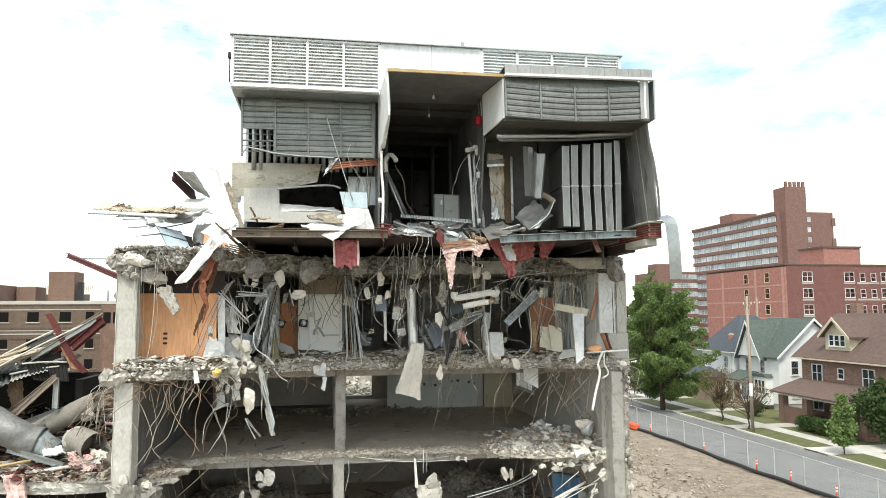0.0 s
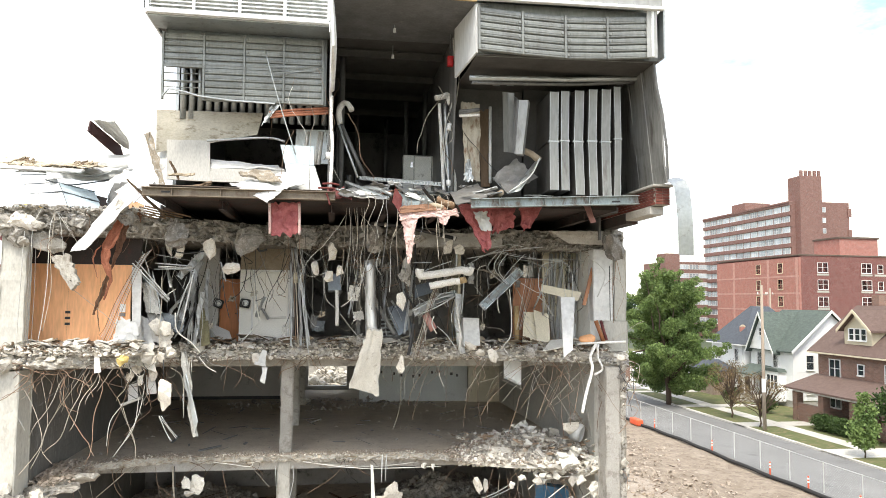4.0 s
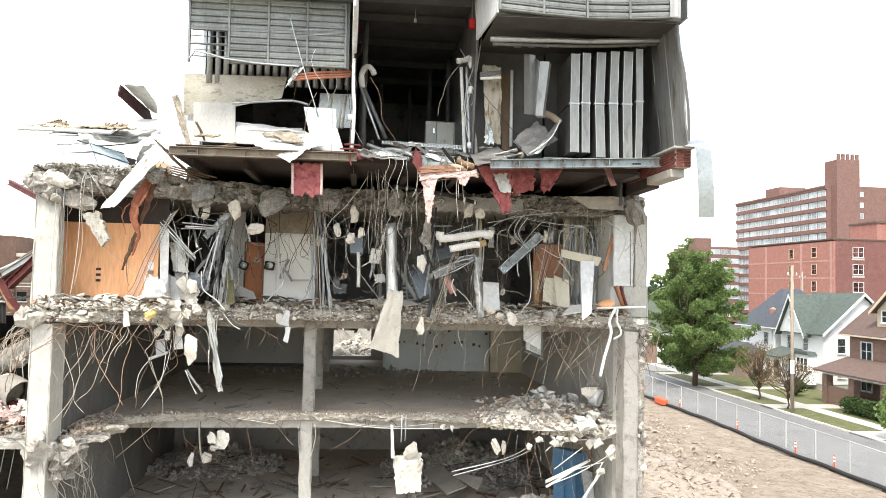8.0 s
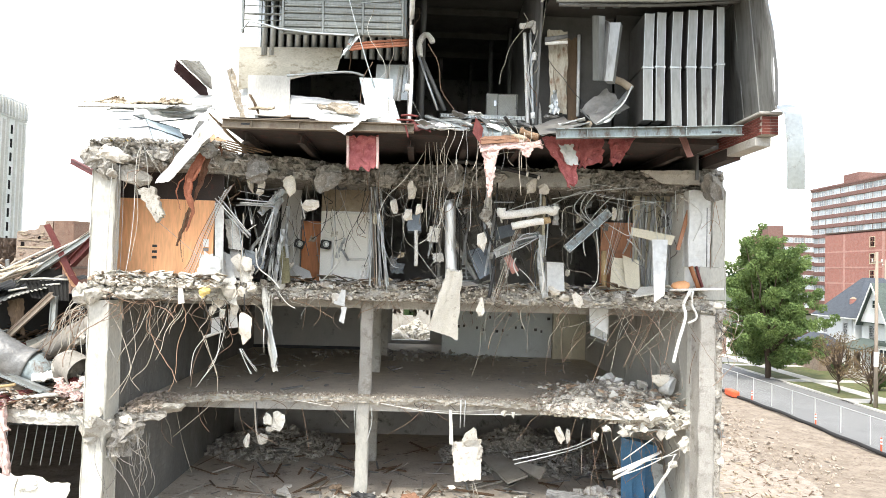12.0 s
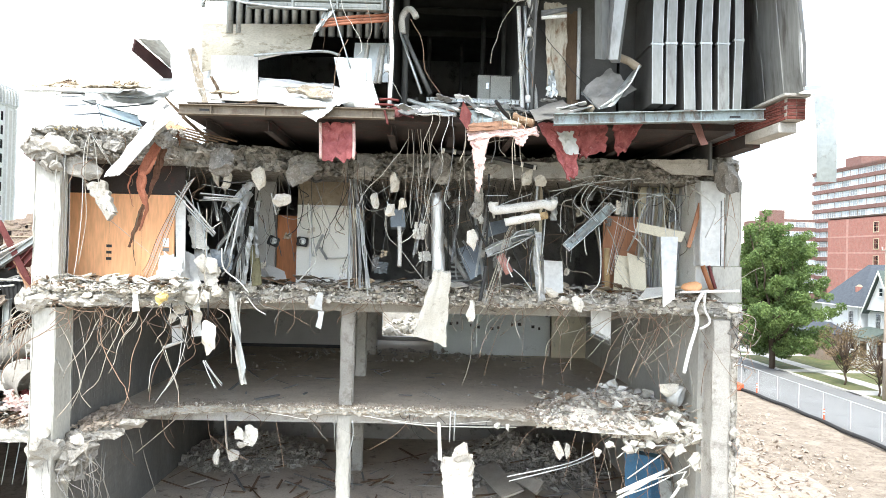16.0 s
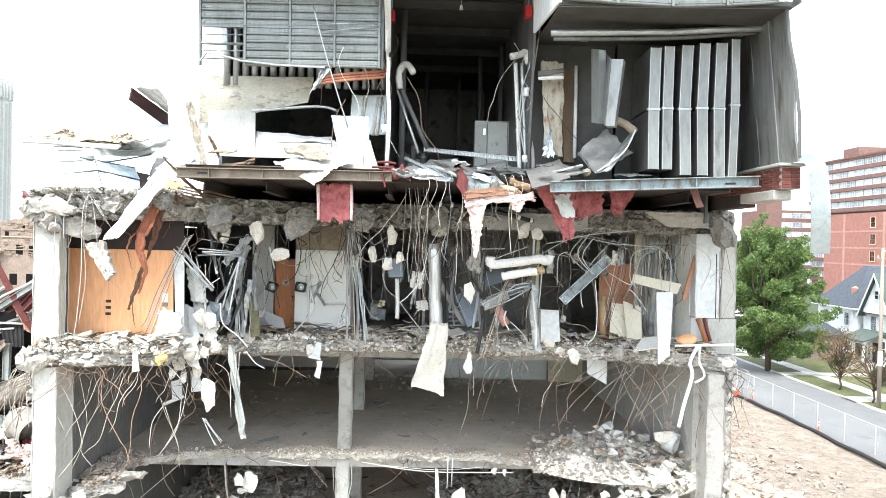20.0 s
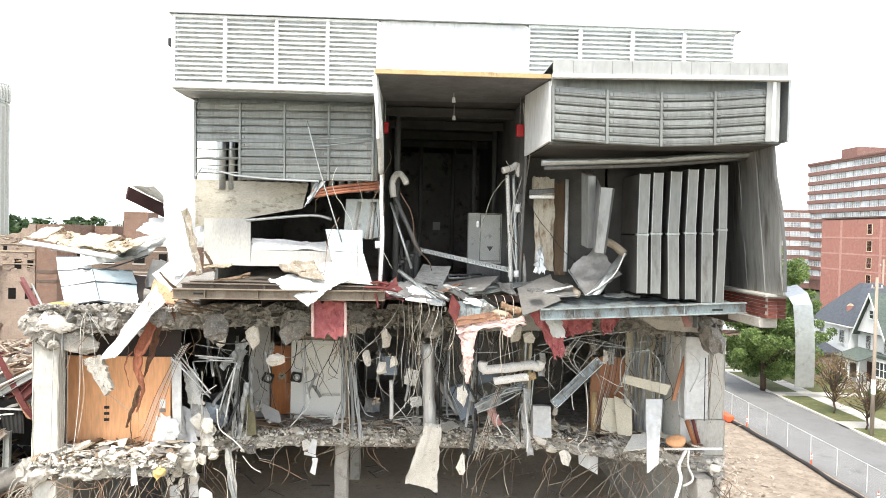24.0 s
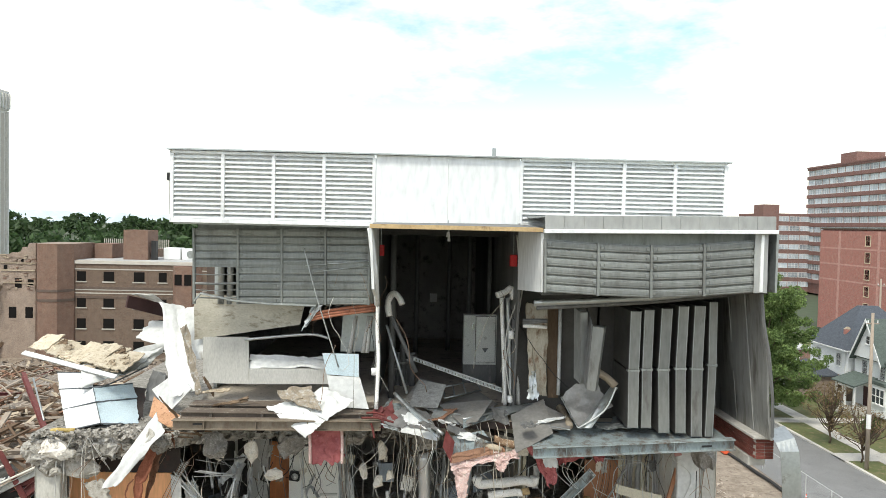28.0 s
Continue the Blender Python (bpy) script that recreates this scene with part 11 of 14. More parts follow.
yard = lambda x, y: 0.12 + 0.25 * max(0, 1 - abs(x - 15) / 5)
stick_field("yard_splinters", 420, M_BROWN, "dark splinters strewn over the dirt lot", 331, (11.9, 22, 24, 62), yard, (0.15, 0.9), (0.01, 0.035))
stick_field("yard_laths", 500, M_TAN, "tan laths strewn over the dirt lot", 332, (11.9, 21, 24, 58), yard, (0.2, 1.0), (0.015, 0.05))
RV = heap(900, 2.2, 51, 3, 3, 2.4, 5.2, (0.1, 0.5), 401)
stones("rear_rubble", RV, M_LUMP, "pale daylit rubble behind the torn rear opening", seed=41)
solo("rear_ruin_floor", bx(-3, 46.4, 4.7, 7, 60, 5.2), M_FLOOR, "pale broken floor behind the rear opening", "floor", kind="structure")
rr_ = bmesh.new()
for c in ((-2, 57, 5.2, 1.2, 57.3, 9.4), (2.2, 57, 5.2, 6, 57.3, 8.2), (1.2, 57, 5.2, 2.2, 57.3, 7.0), (1.2, 57, 8.4, 2.2, 57.3, 9.6)):
    box(rr_, *c)
solo("rear_ruin_wall", rr_, M_CONC, "white broken wall with a window hole behind the building", "wall", kind="structure")

rq_ = random.Random(17)
for i in range(12):
    x, w, h = 0.9 + 0.17 * i, rq_.uniform(0.12, 0.26), rq_.uniform(0.3, 1.5)
    quad("torn_plaster", "torn plaster strip hanging in the rear opening", "plaster", rq_.choice((M_LUMP, M_BROKEN, M_PLANK, M_TAN)), [(x, 45.9, 9.1 - h), (x + w, 45.92, 9.1 - h + rq_.uniform(-0.2, 0.2)), (x + w * 1.1, 45.98, 9.15), (x - 0.02, 45.98, 9.15)], 0.08, 0.04, 6, "torn plaster strips")

# ---- third floor: conduits, studs and hoses as they hang ----
STRANDS = {"white": ("hanging_cable", "white cable hanging through the broken floor", "cable", M_WIREW),
           "rail": ("ceiling_rail", "bent bright ceiling rail hanging loose", "rail", M_RAIL),
           "stud": ("bent_stud", "buckled galvanised wall stud hanging loose", "stud", M_STUD),
           "conduit": ("bent_conduit", "bent pale electrical conduit", "conduit", M_RAIL),
           "tan": ("hanging_cable", "tan cable hanging through the broken floor", "cable", M_WIRE),
           "black": ("black_hose", "black hose hanging through the broken floor", "hose", M_WIREB),
           "rust": ("bent_rebar", "rusty bar bent out of the slab", "rebar", M_REBAR)}


def strand(kind, pts, r):
    nm, lab, cat, m = STRANDS[kind]
    if kind == "stud":
        for a, b in zip(pts, pts[1:]):
            bent_stud(a, b, r * 2, int(abs(a[0] * 100)) + 31)
        return
    pipe(nm, lab, cat, m, pts, r, group="loose hanging members")


strand("white", [(-5.47, 25.0, 13.65), (-5.62, 25.0, 13.21), (-5.63, 25.0, 11.79), (-5.71, 25.0, 10.65), (-5.79, 25.0, 10.05)], 0.0095)
strand("white", [(-5.47, 25.0, 13.65), (-5.0, 25.0, 12.92)], 0.0082)
strand("white", [(-5.44, 25.0, 13.62), (-5.34, 25.0, 13.22), (-5.23, 25.0, 12.3)], 0.0082)
strand("tan", [(-5.51, 25.0, 13.57), (-5.58, 25.0, 12.5), (-5.52, 25.0, 11.51), (-5.68, 25.0, 10.36)], 0.0082)
strand("white", [(-5.37, 25.0, 13.58), (-4.91, 25.0, 12.81)], 0.0082)
strand("white", [(-5.81, 24.9, 13.73), (-6.02, 24.9, 13.19), (-6.03, 24.9, 12.48)], 0.0109)
strand("tan", [(-5.09, 25.2, 11.55), (-4.61, 25.2, 11.17), (-4.05, 25.2, 10.71), (-3.88, 25.2, 10.54)], 0.0061)
strand("rust", [(-3.16, 26.0, 12.72), (-3.53, 26.0, 12.06), (-3.85, 26.0, 11.12), (-4.08, 26.0, 10.44), (-4.3, 26.0, 9.83)], 0.0075)
strand("conduit", [(-3.22, 26.05, 12.69), (-3.57, 26.05, 12.05), (-3.91, 26.05, 11.12), (-4.14, 26.05, 10.43), (-4.35, 26.05, 9.88)], 0.0075)
strand("conduit", [(-3.28, 26.1, 12.67), (-3.62, 26.1, 12.03), (-3.97, 26.1, 11.12), (-4.21, 26.1, 10.43), (-4.4, 26.1, 9.94)], 0.0075)
strand("rust", [(-3.34, 26.15, 12.64), (-3.67, 26.15, 12.02), (-4.03, 26.15, 11.11), (-4.27, 26.15, 10.43), (-4.45, 26.15, 9.99)], 0.0075)
strand("conduit", [(-3.4, 26.2, 12.61), (-3.71, 26.2, 12.01), (-4.1, 26.2, 11.11), (-4.33, 26.2, 10.42), (-4.5, 26.2, 10.05)], 0.0075)
strand("conduit", [(-3.46, 26.25, 12.58), (-3.76, 26.25, 11.99), (-4.16, 26.25, 11.11), (-4.4, 26.25, 10.42), (-4.55, 26.25, 10.11)], 0.0075)
strand("rust", [(-3.52, 26.3, 12.55), (-3.81, 26.3, 11.98), (-4.22, 26.3, 11.11), (-4.46, 26.3, 10.41), (-4.61, 26.3, 10.17)], 0.0075)
strand("rail", [(-3.72, 26.1, 12.3), (-2.64, 26.1, 11.21)], 0.019)
strand("rail", [(-3.65, 26.15, 12.37), (-3.21, 26.15, 11.87), (-2.87, 26.15, 11.29), (-2.66, 26.15, 11.39)], 0.0136)
strand("white", [(-2.85, 26.1, 11.29), (-2.47, 26.1, 11.55)], 0.0136)
strand("rail", [(-3.12, 26.3, 12.32), (-2.08, 26.3, 12.25)], 0.0204)
strand("rail", [(-3.17, 26.4, 12.14), (-2.11, 26.4, 12.18)], 0.0136)
strand("tan", [(-2.9, 26.2, 11.9), (-2.88, 26.2, 11.14), (-2.92, 26.2, 10.38), (-2.87, 26.2, 9.69)], 0.0136)
strand("rail", [(-3.16, 26.5, 12.59), (-2.18, 26.5, 12.43)], 0.0082)
strand("black", [(-2.62, 26.4, 12.69), (-2.24, 26.4, 12.64), (-1.75, 26.4, 12.71)], 0.0204)
strand("conduit", [(-3.51, 26.3, 12.66), (-3.26, 26.3, 11.9), (-3.2, 26.3, 10.83)], 0.0082)
strand("conduit", [(-4.16, 26.6, 13.13), (-3.73, 26.6, 12.33), (-3.42, 26.6, 11.6)], 0.0082)
strand("rail", [(-3.34, 26.2, 13.42), (-3.4, 26.2, 12.65)], 0.0075)
strand("stud", [(-1.91, 26.7, 12.45), (-2.16, 26.7, 11.47), (-2.44, 26.7, 10.59)], 0.0765)
strand("stud", [(-1.84, 26.8, 12.4), (-2.31, 26.8, 11.47), (-2.76, 26.8, 10.8)], 0.045)
strand("stud", [(-1.81, 26.8, 11.48), (-1.92, 26.8, 10.69), (-2.02, 26.8, 9.87)], 0.063)
strand("stud", [(-1.98, 26.9, 12.04), (-2.15, 26.9, 11.0), (-2.2, 26.9, 9.89)], 0.0405)
strand("stud", [(-1.72, 27.0, 12.21), (-1.75, 27.0, 11.33), (-1.69, 27.0, 10.6)], 0.045)
strand("black", [(-1.97, 26.7, 11.09), (-2.2, 26.7, 10.53), (-2.37, 26.7, 9.98)], 0.034)
strand("white", [(-2.5, 26.3, 10.85), (-2.43, 26.3, 10.31), (-2.02, 26.3, 9.97), (-1.74, 26.3, 9.66)], 0.0204)
strand("rail", [(-2.08, 26.8, 12.26), (-2.25, 26.8, 11.31), (-2.1, 26.8, 10.37), (-2.12, 26.8, 9.9)], 0.0136)
strand("stud", [(-1.8, 26.6, 12.7), (-2.13, 26.6, 12.28), (-2.49, 26.6, 11.9)], 0.09)
strand("rail", [(-2.1, 26.7, 12.59), (-1.51, 26.7, 12.63)], 0.0408)
strand("black", [(-1.95, 26.6, 11.95), (-1.99, 26.6, 11.16), (-1.91, 26.6, 10.38)], 0.0136)
strand("rail", [(-1.91, 26.9, 11.32), (-1.81, 26.9, 10.69), (-1.87, 26.9, 9.74)], 0.0095)
strand("black", [(-2.22, 26.7, 12.02), (-2.31, 26.7, 11.31), (-2.19, 26.7, 10.85)], 0.017)
strand("rail", [(-2.27, 26.6, 11.94), (-2.36, 26.6, 11.62), (-2.33, 26.6, 11.7)], 0.0095)
strand("tan", [(-1.83, 26.9, 12.91), (-1.58, 26.9, 12.6), (-1.29, 26.9, 12.23), (-1.19, 26.9, 11.9)], 0.0054)
strand("rail", [(-1.28, 26.6, 12.4), (-1.12, 26.6, 11.81)], 0.0204)
strand("black", [(-1.31, 27.0, 12.22), (-1.19, 27.0, 11.34), (-1.03, 27.0, 10.68)], 0.0136)
strand("black", [(-1.63, 27.2, 11.81), (-1.52, 27.2, 11.34), (-1.32, 27.2, 11.15)], 0.0095)
strand("rail", [(-1.77, 28.2, 11.67), (-1.69, 28.2, 10.32)], 0.0109)
strand("conduit", [(-1.45, 29.0, 11.91), (-1.08, 29.0, 11.81), (-0.63, 29.0, 11.98), (-0.18, 29.0, 12.29)], 0.0082)
strand("white", [(-0.51, 28.2, 12.25), (-0.41, 28.2, 11.37), (-0.25, 28.2, 10.59), (-0.43, 28.2, 10.3), (-0.98, 28.2, 9.66)], 0.0218)
strand("conduit", [(-0.46, 28.3, 12.25), (-0.35, 28.3, 11.2), (-0.23, 28.3, 10.69)], 0.0136)
strand("stud", [(-0.13, 28.9, 11.36), (-0.41, 28.9, 10.67)], 0.045)
strand("stud", [(-0.26, 28.9, 10.96), (0.01, 28.9, 10.6)], 0.045)
strand("black", [(-0.55, 28.9, 11.54), (-0.65, 28.9, 12.06), (-0.59, 28.9, 12.42)], 0.0082)
strand("tan", [(-0.52, 28.8, 10.32), (-0.65, 28.8, 9.97), (-0.71, 28.8, 9.62)], 0.0082)
strand("rust", [(0.26, 28.6, 13.03), (0.43, 28.6, 12.51), (0.52, 28.6, 11.88)], 0.0082)
strand("rust", [(-0.14, 28.4, 13.09), (-0.12, 28.4, 12.49)], 0.0068)
strand("black", [(-0.33, 27.2, 13.14), (-0.21, 27.2, 12.82), (0.04, 27.2, 12.86)], 0.034)
strand("tan", [(0.0, 28.3, 11.38), (-0.1, 28.3, 12.06), (0.15, 28.3, 12.32)], 0.0075)
strand("stud", [(0.87, 27.6, 12.96), (1.14, 27.4, 11.73), (1.43, 27.2, 9.82)], 0.045)
strand("stud", [(0.94, 27.6, 12.96), (1.05, 27.4, 11.73), (1.18, 27.2, 9.82)], 0.036)
strand("stud", [(0.78, 27.6, 12.96), (0.81, 27.4, 11.72), (0.86, 27.2, 9.81)], 0.0315)
strand("tan", [(0.82, 27.6, 12.96), (0.96, 27.4, 11.72), (1.09, 27.2, 9.82)], 0.0204)
strand("rail", [(1.05, 27.6, 12.97), (1.22, 27.4, 11.73), (1.34, 27.2, 9.82)], 0.0136)
strand("black", [(0.99, 27.6, 12.97), (1.18, 27.4, 11.73), (1.31, 27.2, 9.82)], 0.0095)
strand("rust", [(0.74, 27.6, 12.96), (0.89, 27.4, 11.72), (1.02, 27.2, 9.82)], 0.0095)
strand("rail", [(1.14, 27.6, 12.97), (1.09, 27.4, 11.73), (1.26, 27.2, 9.82)], 0.0082)
strand("rail", [(0.9, 27.3, 12.99), (1.26, 27.3, 12.77), (1.59, 27.3, 12.52)], 0.0095)
strand("rail", [(1.59, 27.3, 12.52), (2.07, 27.3, 12.86)], 0.0095)
strand("white", [(1.15, 27.4, 12.55), (1.24, 27.4, 12.14), (1.49, 27.4, 12.03), (1.89, 27.4, 12.16)], 0.0088)
strand("rail", [(1.08, 27.4, 12.05), (1.26, 27.4, 11.08), (1.51, 27.4, 10.5), (1.74, 27.4, 10.4)], 0.0109)
strand("white", [(1.81, 27.3, 12.13), (1.92, 27.3, 11.34), (2.28, 27.3, 10.97), (2.68, 27.3, 10.46), (3.04, 27.3, 10.03)], 0.0102)
strand("white", [(2.75, 27.3, 10.47), (3.09, 27.3, 11.04)], 0.0088)
strand("rail", [(2.66, 27.2, 10.71), (2.77, 27.2, 11.57), (3.01, 27.2, 11.82)], 0.0102)
strand("white", [(2.76, 27.2, 10.83), (2.85, 27.2, 11.53), (2.99, 27.2, 11.82), (3.12, 27.2, 11.97)], 0.0088)
strand("white", [(2.7, 27.2, 13.78), (2.77, 27.2, 12.87)], 0.0136)
strand("tan", [(3.14, 27.2, 13.59), (2.98, 27.2, 13.04), (3.05, 27.2, 12.18), (2.97, 27.2, 11.45), (3.06, 27.2, 10.96)], 0.0102)
strand("rust", [(2.62, 27.3, 12.4), (3.87, 27.3, 12.76)], 0.0109)
strand("white", [(2.26, 26.9, 11.59), (2.29, 26.9, 10.95), (2.29, 26.9, 10.47)], 0.0578)
strand("black", [(2.29, 26.9, 10.57), (2.31, 26.9, 10.44)], 0.034)
strand("black", [(2.44, 26.9, 11.56), (2.19, 26.9, 11.3)], 0.0204)
strand("rail", [(2.72, 27.3, 12.91), (2.68, 27.3, 12.09), (2.59, 27.3, 11.57)], 0.0088)
strand("tan", [(2.79, 27.4, 12.92), (2.77, 27.4, 12.1), (2.93, 27.4, 10.96), (2.89, 27.4, 10.14)], 0.0068)
strand("rust", [(2.75, 27.4, 11.87), (3.37, 27.4, 11.72)], 0.0082)
strand("tan", [(2.42, 27.5, 10.37), (2.67, 27.5, 10.29), (2.94, 27.5, 10.54), (3.08, 27.5, 10.46)], 0.0054)
strand("white", [(1.71, 27.4, 12.89), (1.89, 27.4, 12.24), (1.84, 27.4, 11.42)], 0.0054)
strand("stud", [(3.79, 28.6, 12.2), (3.91, 28.6, 10.96)], 0.045)
strand("black", [(3.62, 27.9, 13.06), (3.72, 27.9, 9.79)], 0.0238)
strand("black", [(4.73, 26.7, 13.11), (4.72, 26.7, 11.49), (4.68, 26.7, 10.54)], 0.0272)
strand("black", [(4.7, 26.6, 10.54), (4.64, 26.6, 10.07), (4.55, 26.6, 9.56)], 0.051)
strand("black", [(4.4, 26.7, 11.67), (4.6, 26.7, 11.29), (4.73, 26.7, 11.01), (4.68, 26.7, 10.7)], 0.034)
strand("rust", [(3.66, 27.2, 11.64), (4.26, 27.2, 11.84)], 0.0082)
strand("white", [(4.8, 26.5, 12.2), (4.88, 26.5, 11.87)], 0.0306)
strand("tan", [(4.54, 26.5, 12.97), (4.55, 26.5, 12.11), (4.53, 26.5, 11.48)], 0.0075)
strand("rail", [(3.65, 26.9, 12.98), (3.5, 26.9, 12.42), (3.67, 26.9, 12.1)], 0.0136)
strand("rail", [(3.84, 29.2, 10.59), (4.27, 29.2, 10.62)], 0.0306)
strand("rail", [(3.85, 29.2, 10.45), (4.31, 29.2, 10.47)], 0.0306)
strand("rail", [(3.85, 29.2, 10.3), (4.35, 29.2, 10.33)], 0.0306)
strand("rail", [(3.85, 29.2, 10.16), (4.39, 29.2, 10.19)], 0.0306)
strand("rail", [(3.86, 29.2, 10.02), (4.43, 29.2, 10.05)], 0.0306)
strand("stud", [(4.16, 28.8, 11.28), (4.53, 28.8, 10.62)], 0.036)
strand("stud", [(3.91, 28.6, 11.13), (4.0, 28.6, 10.09)], 0.027)
strand("rail", [(4.18, 28.3, 11.23), (4.41, 28.3, 10.8), (4.49, 28.3, 10.6)], 0.0095)
strand("tan", [(6.13, 26.3, 12.27), (5.59, 26.3, 11.85), (5.3, 26.3, 11.31), (5.13, 26.3, 10.49), (4.86, 26.3, 9.5)], 0.0102)
strand("rust", [(6.1, 26.3, 12.25), (5.55, 26.3, 11.85), (5.25, 26.3, 11.31), (5.07, 26.3, 10.48), (4.78, 26.3, 9.5)], 0.0102)
strand("tan", [(6.07, 26.3, 12.24), (5.5, 26.3, 11.85), (5.2, 26.3, 11.31), (5.0, 26.3, 10.48), (4.7, 26.3, 9.5)], 0.0102)
strand("tan", [(6.04, 26.3, 12.22), (5.45, 26.3, 11.85), (5.16, 26.3, 11.31), (4.94, 26.3, 10.48), (4.62, 26.3, 9.5)], 0.0102)
strand("rail", [(4.64, 26.4, 10.95), (5.31, 26.4, 11.31), (5.92, 26.4, 11.5)], 0.0204)
strand("rail", [(4.71, 26.4, 10.8), (5.42, 26.4, 11.1), (5.95, 26.4, 11.42)], 0.0204)
strand("stud", [(4.68, 26.5, 10.92), (5.37, 26.5, 11.25)], 0.117)
strand("stud", [(5.38, 26.6, 11.5), (5.98, 26.6, 11.46)], 0.054)
strand("rail", [(5.3, 26.3, 11.27), (5.53, 26.3, 11.51), (5.93, 26.3, 11.58)], 0.0136)
strand("rail", [(4.73, 26.6, 12.06), (5.15, 26.6, 12.29), (5.94, 26.6, 12.59)], 0.0136)
strand("rail", [(4.62, 26.5, 12.49), (5.25, 26.5, 12.51)], 0.0122)
strand("black", [(5.61, 26.6, 12.27), (5.63, 26.6, 11.51)], 0.0136)
strand("black", [(6.16, 26.9, 11.53), (5.97, 26.9, 11.04), (6.04, 26.9, 9.84)], 0.0204)
strand("rail", [(5.99, 26.4, 11.11), (5.9, 26.4, 10.89), (5.88, 26.4, 10.61)], 0.0095)
strand("white", [(5.31, 26.3, 10.8), (5.25, 26.3, 10.57), (5.4, 26.3, 10.26)], 0.0204)
strand("conduit", [(5.45, 26.5, 10.48), (5.74, 26.5, 10.22), (6.04, 26.5, 9.82)], 0.0136)
strand("rail", [(5.87, 26.6, 12.12), (6.84, 26.6, 12.71), (7.47, 26.6, 12.98)], 0.0136)
strand("rail", [(6.45, 26.8, 12.68), (7.01, 26.8, 12.79), (7.75, 26.8, 12.97), (9.03, 26.8, 13.12)], 0.0163)
strand("rail", [(7.65, 26.8, 12.92), (8.95, 26.8, 12.69)], 0.0095)
strand("conduit", [(6.9, 26.7, 12.94), (7.78, 26.7, 13.16), (8.59, 26.7, 13.05)], 0.0095)
strand("conduit", [(7.61, 26.5, 12.98), (7.29, 26.5, 12.4), (7.76, 26.5, 11.82)], 0.0122)
strand("conduit", [(7.74, 26.5, 12.87), (7.43, 26.5, 12.33), (7.86, 26.5, 11.76)], 0.0122)
strand("conduit", [(8.34, 26.6, 12.85), (7.87, 26.6, 12.36), (7.56, 26.6, 11.91), (7.63, 26.6, 11.72)], 0.0109)
strand("conduit", [(7.48, 26.5, 12.94), (7.11, 26.5, 12.49), (7.18, 26.5, 12.24), (7.7, 26.5, 11.8)], 0.0136)
strand("white", [(6.76, 26.6, 11.54), (6.77, 26.6, 12.3), (7.04, 26.6, 12.46)], 0.0122)
strand("white", [(7.8, 26.5, 11.69), (7.88, 26.5, 10.9), (7.85, 26.5, 10.18), (7.62, 26.5, 9.86), (7.78, 26.5, 9.6)], 0.015)
strand("white", [(7.38, 26.4, 11.43), (7.41, 26.4, 11.08), (7.46, 26.4, 10.93)], 0.0136)
strand("black", [(7.13, 26.7, 12.34), (7.17, 26.7, 11.71), (6.96, 26.7, 11.39)], 0.0109)
strand("rust", [(6.0, 26.8, 11.43), (6.85, 26.8, 11.48)], 0.0068)
strand("tan", [(6.92, 26.5, 11.07), (6.97, 26.5, 10.52), (7.48, 26.5, 10.42), (7.67, 26.5, 10.27)], 0.0054)
strand("black", [(6.3, 26.6, 12.6), (6.29, 26.6, 11.84), (6.44, 26.6, 11.53)], 0.0095)
strand("stud", [(6.52, 26.5, 12.51), (6.52, 26.5, 11.85)], 0.081)
strand("rail", [(6.67, 26.6, 11.77), (6.93, 26.6, 11.46)], 0.0095)
strand("stud", [(6.09, 26.4, 11.52), (6.06, 26.4, 10.58), (6.24, 26.4, 9.62)], 0.09)
strand("white", [(6.01, 26.4, 11.36), (6.17, 26.4, 10.27), (6.15, 26.4, 9.72)], 0.034)
strand("rail", [(6.32, 26.5, 12.47), (6.28, 26.5, 11.53), (6.23, 26.5, 10.9)], 0.0204)
strand("rail", [(6.08, 26.6, 13.02), (6.06, 26.6, 12.23)], 0.034)
strand("stud", [(9.69, 28.0, 12.98), (9.72, 28.0, 10.09)], 0.045)
strand("stud", [(10.01, 27.9, 13.12), (9.93, 27.9, 11.63), (9.86, 27.9, 10.02)], 0.063)
strand("rail", [(9.65, 27.9, 13.11), (9.71, 27.9, 10.01)], 0.0136)
strand("stud", [(10.52, 28.0, 12.8), (10.52, 28.0, 10.11)], 0.045)
strand("rail", [(11.02, 27.6, 12.79), (10.9, 27.6, 10.31)], 0.0204)
strand("black", [(11.07, 27.6, 12.79), (10.97, 27.6, 10.31)], 0.0136)
strand("conduit", [(9.59, 26.5, 12.65), (8.89, 26.5, 12.48), (8.78, 26.5, 11.9), (8.85, 26.5, 11.59)], 0.0136)
strand("conduit", [(9.59, 26.5, 12.65), (9.07, 26.5, 12.32), (8.9, 26.5, 11.59), (9.01, 26.5, 11.5)], 0.0136)
strand("white", [(8.72, 26.4, 11.48), (8.95, 26.4, 11.28), (9.28, 26.4, 10.81)], 0.0163)
strand("conduit", [(9.59, 26.5, 12.65), (9.92, 26.5, 12.28), (9.92, 26.5, 11.46), (9.89, 26.5, 10.67)], 0.0136)
strand("conduit", [(9.59, 26.5, 12.65), (9.68, 26.5, 11.61), (9.86, 26.5, 10.7)], 0.0095)
strand("rail", [(9.62, 26.6, 12.66), (8.4, 26.6, 12.72), (7.44, 26.6, 12.89)], 0.0109)
strand("white", [(10.31, 26.4, 12.86), (11.03, 26.4, 12.31), (10.76, 26.4, 11.48)], 0.0109)
strand("white", [(8.2, 26.5, 11.89), (8.69, 26.5, 11.62), (8.88, 26.5, 11.59)], 0.0095)
strand("rust", [(11.31, 26.2, 12.82), (11.41, 26.2, 12.44), (11.5, 26.2, 12.0)], 0.0095)
